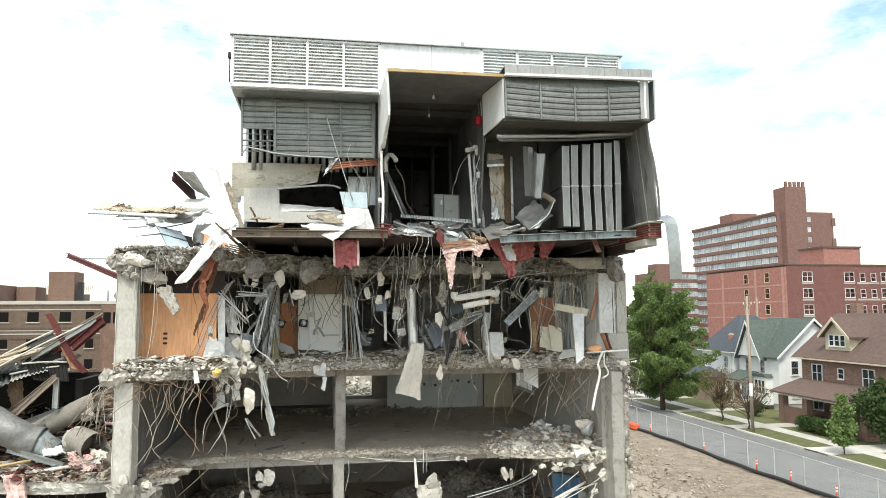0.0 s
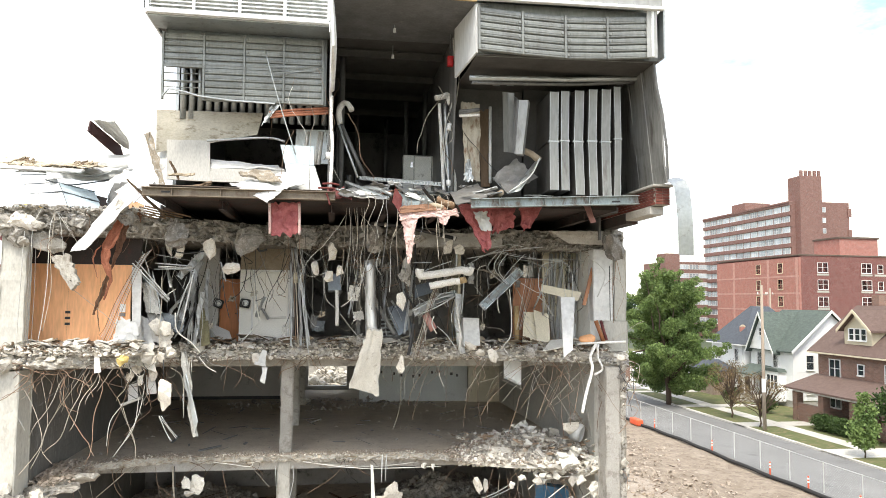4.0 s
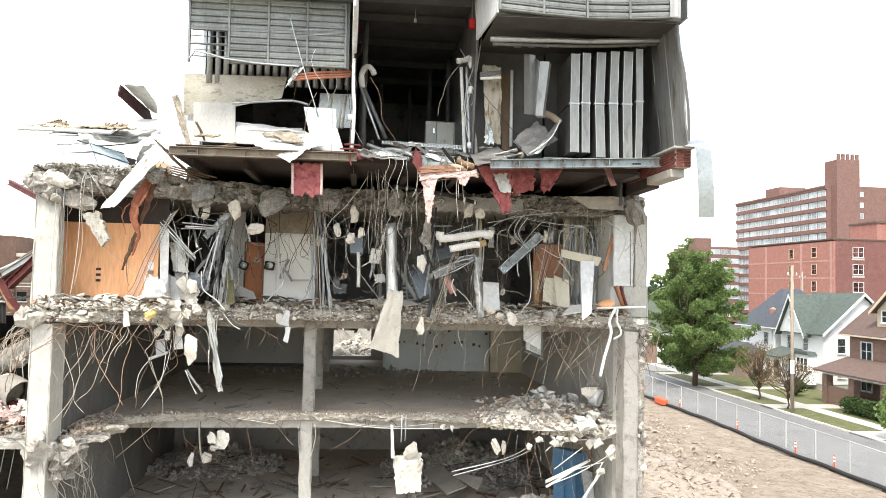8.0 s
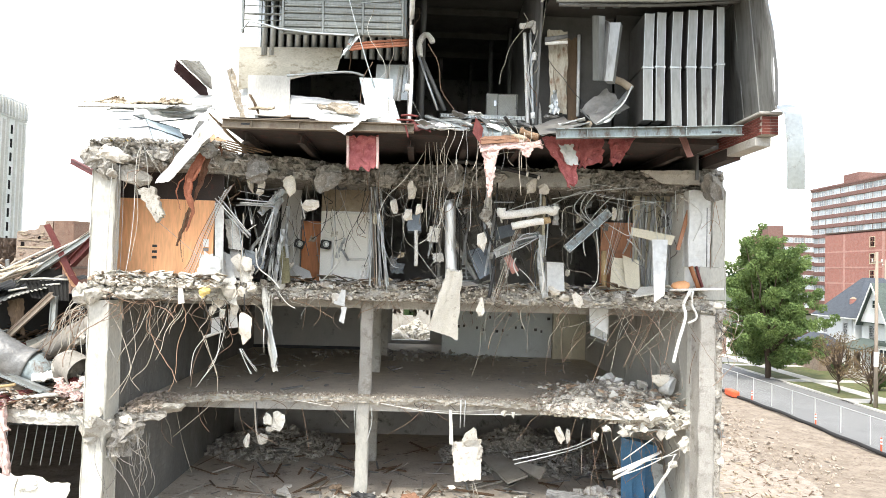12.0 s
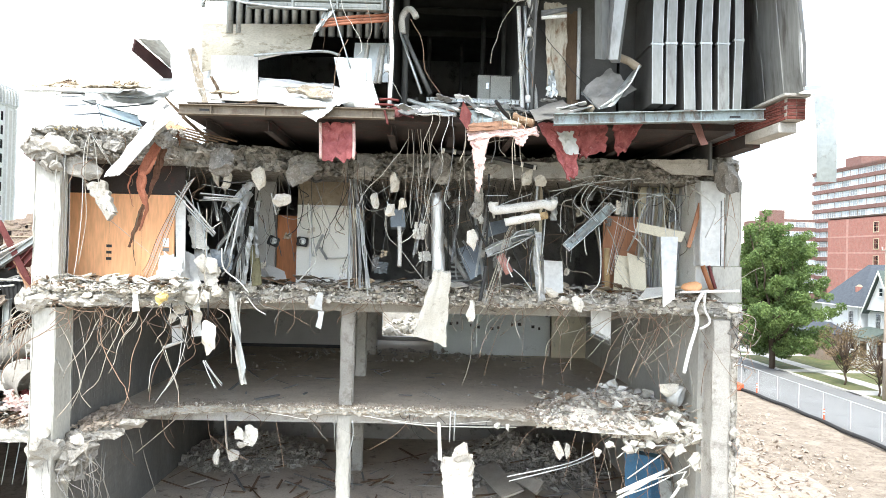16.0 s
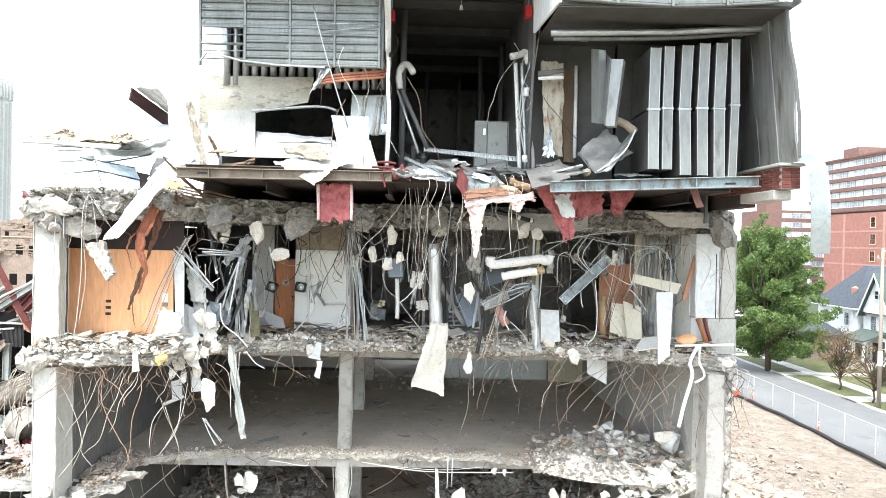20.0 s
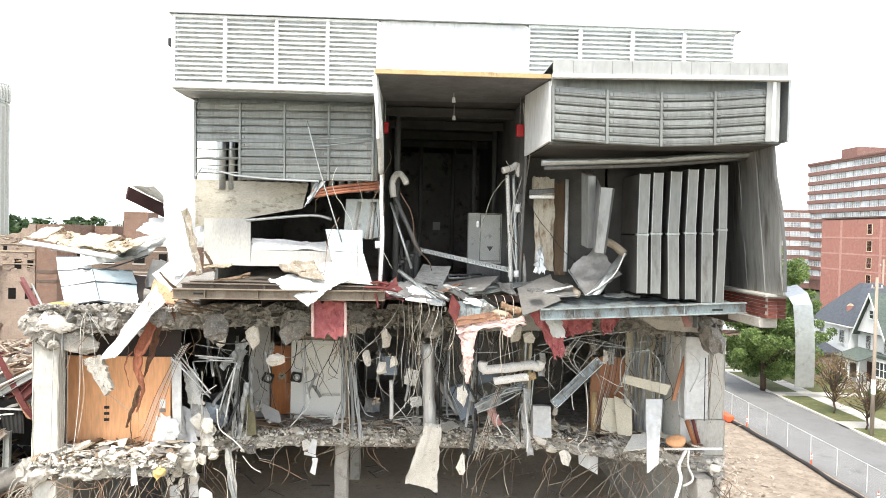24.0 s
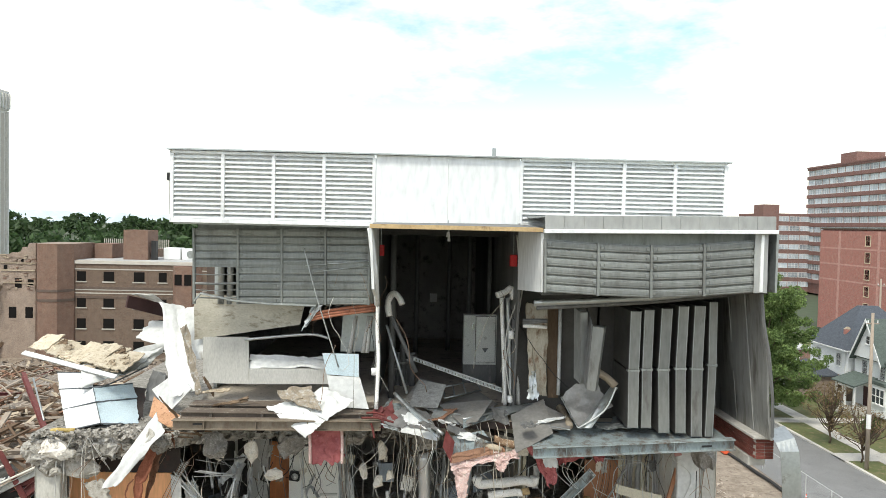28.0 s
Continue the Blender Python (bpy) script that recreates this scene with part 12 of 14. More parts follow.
strand("rust", [(11.33, 26.2, 12.74), (11.28, 26.2, 12.12), (11.19, 26.2, 11.71)], 0.0109)
strand("rust", [(10.88, 26.1, 11.83), (11.19, 26.1, 12.11), (11.44, 26.1, 11.96), (11.56, 26.1, 11.53), (11.37, 26.1, 11.06), (11.25, 26.1, 10.69)], 0.0054)
strand("black", [(11.1, 26.2, 12.5), (11.12, 26.2, 10.71)], 0.0136)
strand("rust", [(11.19, 26.2, 12.59), (11.23, 26.2, 10.63)], 0.0082)
strand("tan", [(10.82, 26.0, 9.97), (11.41, 26.0, 10.26), (11.95, 26.0, 10.61), (12.21, 26.0, 10.7)], 0.0068)
strand("black", [(8.75, 26.6, 13.02), (8.68, 26.6, 11.9), (8.44, 26.6, 11.11), (8.24, 26.6, 10.39)], 0.0068)
strand("tan", [(8.72, 26.66, 12.99), (8.63, 26.66, 11.9), (8.41, 26.66, 11.1), (8.22, 26.66, 10.38)], 0.0068)
strand("rail", [(8.69, 26.72, 12.96), (8.59, 26.72, 11.9), (8.38, 26.72, 11.1), (8.2, 26.72, 10.38)], 0.0068)
strand("black", [(8.66, 26.78, 12.93), (8.54, 26.78, 11.9), (8.35, 26.78, 11.1), (8.19, 26.78, 10.38)], 0.0068)
strand("tan", [(8.63, 26.84, 12.9), (8.49, 26.84, 11.9), (8.32, 26.84, 11.1), (8.17, 26.84, 10.37)], 0.0068)
strand("rail", [(8.6, 26.9, 12.88), (8.44, 26.9, 11.9), (8.29, 26.9, 11.1), (8.16, 26.9, 10.37)], 0.0068)
strand("tan", [(8.24, 26.4, 10.63), (8.57, 26.4, 10.17), (9.05, 26.4, 9.77)], 0.0068)
strand("white", [(8.32, 26.4, 10.63), (8.73, 26.4, 10.1), (8.97, 26.4, 9.71)], 0.0068)
strand("rail", [(10.26, 26.6, 13.03), (10.27, 26.6, 12.39)], 0.0136)
strand("white", [(9.81, 26.7, 13.21), (9.82, 26.7, 12.77)], 0.0082)
strand("tan", [(2.49, 25.3, 14.04), (2.46, 25.63, 13.22), (2.41, 25.97, 12.26), (2.35, 26.3, 11.74)], 0.0082)
strand("white", [(2.57, 25.3, 14.04), (2.64, 25.63, 13.22), (2.56, 25.97, 12.27), (2.6, 26.3, 11.54)], 0.0082)
strand("black", [(2.64, 25.3, 14.04), (2.66, 25.63, 13.22), (2.71, 25.97, 12.27), (2.85, 26.3, 11.35)], 0.0082)
strand("tan", [(2.71, 25.3, 14.05), (2.84, 25.63, 13.23), (2.86, 25.97, 12.28), (2.71, 26.3, 11.14)], 0.0082)
strand("white", [(2.79, 25.3, 14.05), (2.85, 25.63, 13.23), (2.76, 25.97, 12.27), (2.94, 26.3, 11.72)], 0.0082)
strand("black", [(2.86, 25.3, 14.05), (2.87, 25.63, 13.23), (2.91, 25.97, 12.28), (2.79, 26.3, 11.52)], 0.0082)
strand("tan", [(2.93, 25.3, 14.05), (3.05, 25.63, 13.24), (3.06, 25.97, 12.28), (3.04, 26.3, 11.32)], 0.0082)
strand("white", [(3.01, 25.3, 14.05), (3.06, 25.63, 13.24), (2.95, 25.97, 12.28), (3.29, 26.3, 11.12)], 0.0082)
strand("black", [(3.08, 25.3, 14.06), (3.08, 25.63, 13.24), (3.1, 25.97, 12.28), (3.12, 26.3, 11.69)], 0.0082)
strand("rust", [(0.68, 26.6, 13.3), (0.75, 26.6, 12.8), (0.64, 26.6, 12.14)], 0.0075)
strand("black", [(0.82, 26.6, 13.3), (0.81, 26.6, 12.8), (0.9, 26.6, 12.0)], 0.0075)
strand("tan", [(0.96, 26.6, 13.31), (1.02, 26.6, 12.81), (0.96, 26.6, 11.86)], 0.0075)
strand("rust", [(1.1, 26.6, 13.31), (1.08, 26.6, 12.81), (1.22, 26.6, 11.73)], 0.0075)
strand("black", [(1.24, 26.6, 13.31), (1.28, 26.6, 12.81), (1.28, 26.6, 11.59)], 0.0075)

# third floor: boards and panels as they lean
quad("torn_wallboard", "torn white wall panel at the end pier", "panel", M_FASCIA, [(10.71, 26.9, 9.94), (11.1, 26.6, 9.93), (11.03, 26.5, 12.72), (10.73, 26.8, 12.8)], 0.015, 0.06, 5)
quad("broken_lintel", "pale cast lintel face with a broken end", "concrete slab", M_LUMP, [(9.83, 26.5, 13.23), (10.9, 26.3, 13.2), (10.89, 26.3, 13.65), (9.18, 26.6, 13.63)], 0.03, 0.15, 6)
quad("broken_lintel", "pale cast lintel face", "concrete slab", M_CONC, [(4.75, 27.0, 13.04), (7.69, 27.0, 13.1), (7.68, 27.0, 13.54), (4.73, 27.0, 13.52)], 0.03, 0.12, 6)
quad("mossy_timber", "green-stained timber stud standing in rubble", "board", M_MOSS, [(-1.89, 27.3, 9.79), (-1.63, 27.3, 9.85), (-1.78, 27.4, 10.97), (-2.04, 27.4, 10.97)], 0.02, 0.08, 5)
quad("torn_wallboard", "crumpled blue-grey panel in the stripped room", "panel", M_DUCTD, [(-2.84, 26.9, 10.35), (-2.4, 26.9, 10.17), (-2.37, 27.1, 10.67), (-3.07, 27.1, 10.85)], 0.06, 0.02, 6)
quad("torn_wallboard", "dark grey duct panel leaning in the middle room", "panel", M_DUCTD, [(4.39, 28.2, 10.09), (4.86, 28.2, 10.39), (4.56, 28.5, 11.23), (3.97, 28.5, 11.03)], 0.03, 0.03, 5)
quad("torn_wallboard", "dark grey duct board hanging", "panel", M_DUCTD, [(4.79, 27.4, 11.36), (5.43, 27.4, 11.58), (5.36, 27.6, 11.92), (4.8, 27.6, 11.79)], 0.04, 0.02, 5)
quad("cream_board", "second broken cream wallboard behind", "board", M_CREAM, [(9.03, 27.4, 9.87), (9.43, 27.3, 9.97), (9.47, 27.6, 10.85), (8.99, 27.8, 11.03)], 0.03, 0.03, 5)
quad("fallen_wallboard", "white board lying flat at the edge", "panel", M_PLASTER, [(8.96, 26.6, 9.72), (9.69, 26.5, 9.84), (9.83, 27.2, 10.06), (9.4, 27.2, 10.01)], 0.02, 0.03, 4)
quad("hung_plaster", "pale plaster strip hanging from the corner", "concrete slab", M_LUMP, [(-5.01, 25.0, 11.46), (-4.8, 24.95, 11.7), (-5.17, 25.1, 12.49), (-5.62, 25.1, 12.39)], 0.04, 0.14, 7)
lump((11.14, 25.9, 13.21), 1.04, 0.7, 1.49, M_AGG, "grey broken concrete mass with aggregate")
lump((3.32, 26.8, 13.27), 0.94, 0.5, 0.97, M_AGG, "grey broken concrete mass with aggregate")
lump((-2.45, 26.0, 13.15), 0.9, 0.5, 0.9, M_AGG, "grey broken concrete mass with aggregate")
lump((-0.46, 26.7, 13.01), 1.09, 0.5, 0.93, M_AGG, "grey broken concrete mass with aggregate")
lump((1.41, 26.9, 13.24), 0.94, 0.5, 0.69, M_AGG, "grey broken concrete mass with aggregate")
lump((4.45, 26.7, 12.4), 0.34, 0.25, 0.96, M_LUMP, "tall pale block fragment hanging")

# rusted casing curled off the roof corner
curl("rusted_casing", "orange-brown rusted casing bent and hanging", "sheet metal", M_RUST, [(-3.67, 24.9, 13.63), (-3.84, 24.75, 13.12), (-4.03, 24.6, 12.62), (-4.03, 24.55, 12.2), (-3.85, 24.5, 11.79), (-3.98, 24.45, 11.2)], [0.06, 0.13, 0.15, 0.14, 0.11, 0.07, 0.03], 1.6, 3.6)
curl("rusted_casing", "pale rusted strip beside the casing", "sheet metal", M_RUSTP, [(-3.6, 24.95, 13.46), (-3.78, 24.85, 12.74), (-3.95, 24.75, 11.99)], [0.06, 0.12, 0.1, 0.03], 0.8, 2.2)
curl("rusted_casing", "torn brown end of the casing", "sheet metal", M_RUSTP, [(-3.93, 24.5, 11.84), (-4.06, 24.5, 11.42), (-4.21, 24.5, 11.04), (-4.29, 24.5, 10.83)], [0.05, 0.09, 0.06, 0.08], 1.5, 2.6)
curl("rusted_casing", "dark curled strip hanging to a point", "sheet metal", M_BROWNB, [(-3.94, 24.5, 11.88), (-4.06, 24.49, 11.5), (-4.13, 24.44, 11.2), (-4.11, 24.4, 10.73), (-4.02, 24.4, 10.37)], [0.02, 0.024, 0.027, 0.027, 0.007], 2.0, 2.4)
curl("rusted_casing", "thin curled strip at the casing", "sheet metal", M_RUST, [(-4.17, 24.6, 12.71), (-4.36, 24.6, 12.37), (-4.3, 24.6, 12.02), (-4.19, 24.6, 11.78)], [0.014, 0.031, 0.027, 0.01], 2.0, 2.6)
curl("rusted_casing", "dark rusted strip under the deck corner", "sheet metal", M_BROWNB, [(-3.77, 25.3, 14.68), (-3.23, 25.1, 14.16), (-2.65, 25.3, 13.6)], [0.02, 0.061, 0.048], 0.6, 2.0)
curl("rusted_casing", "curled rust scrap behind the white sheet", "sheet metal", M_RUSTP, [(-3.53, 25.0, 13.82), (-3.33, 25.0, 13.71), (-3.26, 25.0, 13.4)], [0.054, 0.082, 0.02], 1.5, 3.2)
lump((-3.75, 24.7, 13.79), 0.42, 0.5, 0.61, M_LUMP, "pale concrete lump perched at the roof corner")
lump((-6.4, 25.0, 12.98), 0.88, 0.6, 0.85, M_BROKEN, "grey slab fragment at the roof corner")
lump((-6.21, 24.85, 12.78), 0.34, 0.3, 0.37, M_LUMP, "pale block fragment at the roof corner")
lump((-5.87, 24.9, 13.25), 0.42, 0.3, 0.37, M_LUMP, "pale block fragment at the roof corner")

# long bars and cables below the third floor
strand("tan", [(-6.6, 25.2, 9.26), (-6.26, 25.15, 8.94), (-5.92, 25.1, 8.43), (-5.65, 25.05, 7.8), (-5.55, 25.0, 7.34), (-5.72, 24.95, 6.97), (-6.05, 24.9, 6.52)], 0.009)
strand("tan", [(-4.63, 25.2, 9.2), (-4.9, 25.15, 8.73), (-5.27, 25.1, 8.11), (-5.49, 25.05, 7.64), (-5.56, 25.0, 7.19), (-5.78, 24.95, 6.66)], 0.008)
strand("rust", [(-5.08, 25.3, 9.15), (-5.21, 25.25, 8.8), (-5.25, 25.2, 8.63)], 0.008)
strand("rust", [(-3.51, 25.6, 8.99), (-3.67, 25.55, 8.26), (-3.94, 25.5, 7.54), (-4.0, 25.45, 6.86)], 0.008)
strand("white", [(-3.08, 25.5, 8.83), (-3.2, 25.45, 8.02), (-3.48, 25.4, 7.38), (-3.81, 25.35, 6.85)], 0.01)
strand("tan", [(-3.78, 25.5, 8.43), (-3.59, 25.45, 7.95), (-3.28, 25.4, 7.3), (-3.2, 25.35, 6.66)], 0.008)
strand("white", [(-6.37, 25.2, 8.18), (-6.05, 25.15, 7.65)], 0.014)
strand("rail", [(-2.63, 25.4, 7.94), (-2.37, 25.35, 7.62), (-2.13, 25.3, 7.33)], 0.01)
strand("rail", [(-2.65, 25.4, 7.94), (-2.44, 25.35, 7.54), (-2.29, 25.3, 7.26)], 0.008)
strand("tan", [(-5.73, 25.2, 9.09), (-5.56, 25.15, 8.42), (-5.46, 25.1, 7.79), (-5.58, 25.05, 7.18), (-5.26, 25.0, 6.77)], 0.008)
strand("rust", [(-5.35, 25.2, 9.17), (-5.43, 25.15, 8.73), (-5.49, 25.1, 8.38)], 0.008)
strand("white", [(-1.97, 26.0, 9.53), (-1.98, 25.95, 9.11), (-1.94, 25.9, 8.68)], 0.008)
strand("rail", [(-6.53, 25.5, 12.62), (-6.47, 25.45, 11.54), (-6.4, 25.4, 10.44)], 0.011)
strand("rail", [(-6.48, 25.5, 12.62), (-6.42, 25.45, 11.54), (-6.36, 25.4, 10.45)], 0.011)
strand("rail", [(-6.42, 25.5, 12.62), (-6.36, 25.45, 11.54), (-6.3, 25.4, 10.45)], 0.011)
strand("white", [(-6.21, 24.9, 13.56), (-6.23, 24.85, 12.42), (-6.24, 24.8, 10.9), (-6.23, 24.75, 9.73)], 0.014)
strand("rust", [(-7.0, 25.2, 9.06), (-6.55, 25.15, 9.38), (-6.36, 25.1, 9.07), (-6.42, 25.05, 8.44)], 0.007)
strand("tan", [(-6.31, 25.2, 8.82), (-6.12, 25.15, 8.98), (-5.87, 25.1, 8.9), (-5.95, 25.05, 8.67), (-6.15, 25.0, 8.49)], 0.007)
strand("tan", [(-4.66, 25.2, 9.2), (-4.48, 25.15, 8.85), (-4.35, 25.1, 8.93)], 0.007)
strand("rust", [(-4.33, 25.4, 9.14), (-4.15, 25.35, 8.94), (-3.59, 25.3, 8.78), (-3.1, 25.25, 8.82)], 0.007)
strand("tan", [(-2.86, 25.6, 8.82), (-3.0, 25.55, 8.58), (-3.18, 25.5, 8.18), (-3.12, 25.45, 7.94)], 0.007)
strand("rust", [(-2.89, 26.5, 9.06), (-2.44, 26.45, 8.54), (-2.0, 26.4, 8.03)], 0.007)

# wreckage on the torn edge of the plant deck
quad("floor_sheet", "paint-flaked metal panel lying on the plant floor", "sheet metal", M_FLAKED, [(2.7, 26.13, 14.48), (3.56, 24.98, 14.43), (3.91, 27.39, 14.63), (3.16, 28.0, 14.68)], 0.03, 0.015, 6)
quad("floor_sheet", "dark dusty duct panel lying flat", "sheet metal", M_DUSTY, [(3.66, 25.71, 14.45), (4.24, 24.5, 14.43), (5.29, 25.76, 14.48), (4.82, 27.14, 14.53)], 0.03, 0.015, 6)
quad("floor_sheet", "pale folded flange of a duct panel", "sheet metal", M_GALV, [(3.43, 24.98, 14.33), (4.2, 24.16, 14.33), (4.25, 24.54, 14.43), (3.62, 25.47, 14.45)], 0.01, 0.015, 6)
pipe("tray_bar", "grey bar of a bent cable tray", "cable tray", M_GALV, [(3.83, 27.03, 14.63), (4.87, 28.02, 14.63)], 0.022)
pipe("tray_bar", "grey bar of a bent cable tray", "cable tray", M_GALV, [(3.82, 25.72, 14.63), (4.91, 26.72, 14.63)], 0.022)
pipe("tray_bar", "grey bar of a bent cable tray", "cable tray", M_GALV, [(3.83, 27.03, 14.63), (3.82, 25.72, 14.63)], 0.022)
pipe("tray_bar", "grey bar of a bent cable tray", "cable tray", M_GALV, [(4.11, 27.29, 14.63), (4.11, 25.99, 14.63)], 0.022)
pipe("tray_bar", "grey bar of a bent cable tray", "cable tray", M_GALV, [(4.44, 27.58, 14.63), (4.45, 26.28, 14.63)], 0.022)
pipe("tray_bar", "grey bar of a bent cable tray", "cable tray", M_GALV, [(4.87, 28.02, 14.63), (4.91, 26.72, 14.63)], 0.022)
quad("steel_angle", "long grey steel angle lying along the edge", "steel bar", M_BEAMG, [(4.21, 23.74, 14.38), (5.26, 25.02, 14.38), (7.1, 26.91, 14.38), (4.25, 24.21, 14.48)], 0.01, 0.03, 5)
pipe("steel_angle", "pale upper lip of the steel angle", "steel bar", M_GALV, [(4.23, 24.17, 14.48), (5.58, 25.17, 14.51), (7.05, 26.61, 14.48)], 0.03)
pipe("rolled_insulation", "roll of tan pipe insulation", "insulation", M_TAN, [(6.84, 25.89, 14.53), (6.96, 25.23, 14.48), (6.88, 23.88, 14.43)], 0.1)
quad("crushed_duct", "crushed dark duct elbow, open side out", "duct", M_DUSTY, [(6.8, 24.6, 14.98), (7.08, 23.8, 14.4), (7.98, 23.9, 14.93), (7.49, 24.5, 15.57)], 0.07, 0.02, 9)
quad("crushed_duct", "pale folded side of the crushed duct", "duct", M_GALV, [(7.09, 23.75, 14.41), (7.36, 23.6, 14.47), (8.01, 23.7, 15.46), (7.93, 24.0, 15.4)], 0.03, 0.02, 7)
pipe("crushed_duct_lip", "pale lip of the crushed duct", "duct", M_WHITE, [(7.07, 23.7, 14.43), (7.67, 23.6, 14.89), (7.98, 23.7, 15.46)], 0.02)
pipe("crushed_duct_lip", "pale rear lip of the crushed duct", "duct", M_GALV, [(6.79, 24.55, 14.99), (6.95, 24.2, 14.66), (7.08, 23.8, 14.4)], 0.02)
pipe("lining_tuft", "tan lining tuft on the crushed duct", "insulation", M_TAN, [(7.62, 24.1, 15.74), (7.84, 24.0, 15.61), (8.02, 23.9, 15.44)], 0.1)
quad("bent_sheet", "bent grey panel under the crushed duct", "sheet metal", M_GALV, [(8.07, 24.38, 14.33), (8.55, 24.3, 14.33), (8.55, 24.92, 14.43), (8.19, 24.61, 14.48)], 0.05, 0.015, 6)
quad("torn_foil", "crumpled silver foil sheet on the broken edge", "sheet metal", M_FOIL, [(2.54, 24.43, 14.28), (3.63, 23.8, 14.23), (3.42, 24.57, 14.43), (2.75, 25.55, 14.53)], 0.1, 0.012, 10)
quad("torn_blue_sheet", "torn blue-grey sheet with red edge", "sheet metal", M_BEAMG, [(2.06, 25.09, 14.33), (2.71, 24.6, 14.28), (2.75, 25.26, 14.48), (2.3, 25.71, 14.58)], 0.08, 0.015, 7)
pipe("steel_channel", "long pale steel channel sliding off the edge", "steel bar", M_GALV, [(2.56, 25.57, 14.68), (3.23, 24.16, 14.48), (3.72, 23.69, 14.23)], 0.045)
pipe("red_strip", "torn red strip at the broken edge", "strip", M_REDS, [(1.66, 24.3, 14.45), (2.07, 24.3, 14.45), (2.48, 24.2, 14.37)], 0.03)
pipe("red_strip", "torn red strip at the broken edge", "strip", M_REDS, [(1.78, 24.3, 14.57), (2.01, 24.3, 14.59), (2.25, 24.2, 14.54)], 0.03)
pipe("red_strip", "torn red strip at the broken edge", "strip", M_REDS, [(1.9, 24.3, 14.31), (1.95, 24.3, 14.16), (2.0, 24.2, 13.96)], 0.03)

# debris hung under the third floor and below
quad("torn_channel", "torn galvanised channel hanging down", "stud", M_FLAKED, [(-1.83, 26.0, 7.23), (-1.66, 26.0, 7.28), (-2.2, 26.6, 9.67), (-2.36, 26.6, 9.66)], 0.07, 0.03, 8)
quad("torn_channel", "folded flange of the torn channel", "stud", M_GALV, [(-2.16, 26.3, 8.8), (-1.74, 25.95, 7.36), (-1.68, 25.95, 7.7), (-2.12, 26.3, 9.05)], 0.03, 0.02, 6)
lump((-2.5, 25.45, 8.5), 0.6, 0.4, 1.3, M_LUMPW, "long rounded plaster lump hanging on a cable")
quad("hanging_board", "small white board caught in the cables", "panel", M_PLASTER, [(-3.14, 26.0, 8.48), (-2.87, 26.0, 8.51), (-2.97, 26.1, 9.03), (-3.21, 26.1, 9.03)], 0.015, 0.03, 4)
quad("hanging_board", "grey board caught in the cables", "panel", M_WALLG, [(-3.65, 26.0, 8.29), (-3.38, 26.0, 8.39), (-3.44, 26.1, 8.81), (-3.71, 26.1, 8.73)], 0.015, 0.03, 4)
quad("hanging_strip", "white strip hanging over the slab edge", "panel", M_PLASTER, [(-4.24, 24.85, 9.21), (-4.08, 24.85, 9.24), (-4.21, 25.0, 9.78), (-4.33, 25.0, 9.77)], 0.03, 0.02, 6)
quad("hung_board", "pale crooked board over the slab edge", "board", M_LUMP2, [(-3.36, 25.6, 9.4), (-2.84, 25.7, 9.16), (-3.04, 26.1, 9.93), (-3.6, 26.0, 10.02)], 0.05, 0.06, 7)
pipe("white_bar", "white bar caught in the cables", "bar", M_WIREW, [(-3.73, 25.6, 8.23), (-3.48, 25.7, 8.33), (-3.26, 25.8, 8.41)], 0.045)
lump((-3.17, 25.9, 9.48), 0.58, 0.22, 0.69, M_LUMPW, "pale plaster fragment caught in the cables")
lump((-3.44, 25.9, 9.2), 0.41, 0.22, 0.45, M_LUMPW, "pale plaster fragment caught in the cables")
lump((-3.63, 25.9, 8.99), 0.31, 0.22, 0.41, M_LUMPW, "pale plaster fragment caught in the cables")
lump((-2.95, 25.9, 9.06), 0.34, 0.22, 0.52, M_LUMPW, "pale plaster fragment caught in the cables")
lump((-3.3, 25.9, 8.88), 0.24, 0.22, 0.41, M_LUMPW, "pale plaster fragment caught in the cables")
lump((-2.75, 25.9, 9.58), 0.45, 0.22, 0.41, M_LUMPW, "pale plaster fragment caught in the cables")
lump((-2.46, 25.9, 9.64), 0.38, 0.22, 0.31, M_LUMPW, "pale plaster fragment caught in the cables")
lump((-3.87, 25.9, 9.72), 0.52, 0.22, 0.38, M_LUMPW, "pale plaster fragment caught in the cables")
lump((-3.51, 24.8, 9.57), 0.36, 0.3, 0.42, M_YELLOWF, "lump of yellow foam on the slab edge")
strand("tan", [(-2.77, 25.6, 9.85), (-2.89, 25.6, 9.42), (-3.25, 25.6, 9.15), (-3.33, 25.6, 8.73)], 0.012)
strand("rust", [(-3.85, 25.6, 9.47), (-3.68, 25.6, 9.05), (-3.53, 25.6, 8.64), (-3.72, 25.6, 8.26)], 0.008)
strand("white", [(-3.69, 25.5, 8.22), (-3.97, 25.5, 7.79), (-4.04, 25.5, 7.12)], 0.011)
strand("white", [(-3.23, 25.5, 8.45), (-3.33, 25.5, 7.64), (-3.64, 25.5, 7.13)], 0.012)
strand("tan", [(-3.65, 25.5, 8.2), (-3.46, 25.5, 7.64), (-3.28, 25.5, 7.14)], 0.01)
strand("rust", [(-3.26, 25.7, 8.81), (-2.93, 25.7, 8.14), (-3.31, 25.7, 7.75), (-3.61, 25.7, 7.36)], 0.008)
strand("tan", [(-3.32, 25.8, 8.71), (-3.24, 25.8, 8.46), (-3.16, 25.8, 8.19)], 0.01)
strand("rust", [(-3.13, 25.9, 8.46), (-2.96, 25.9, 8.29), (-2.71, 25.9, 8.5), (-2.43, 25.9, 8.82)], 0.008)
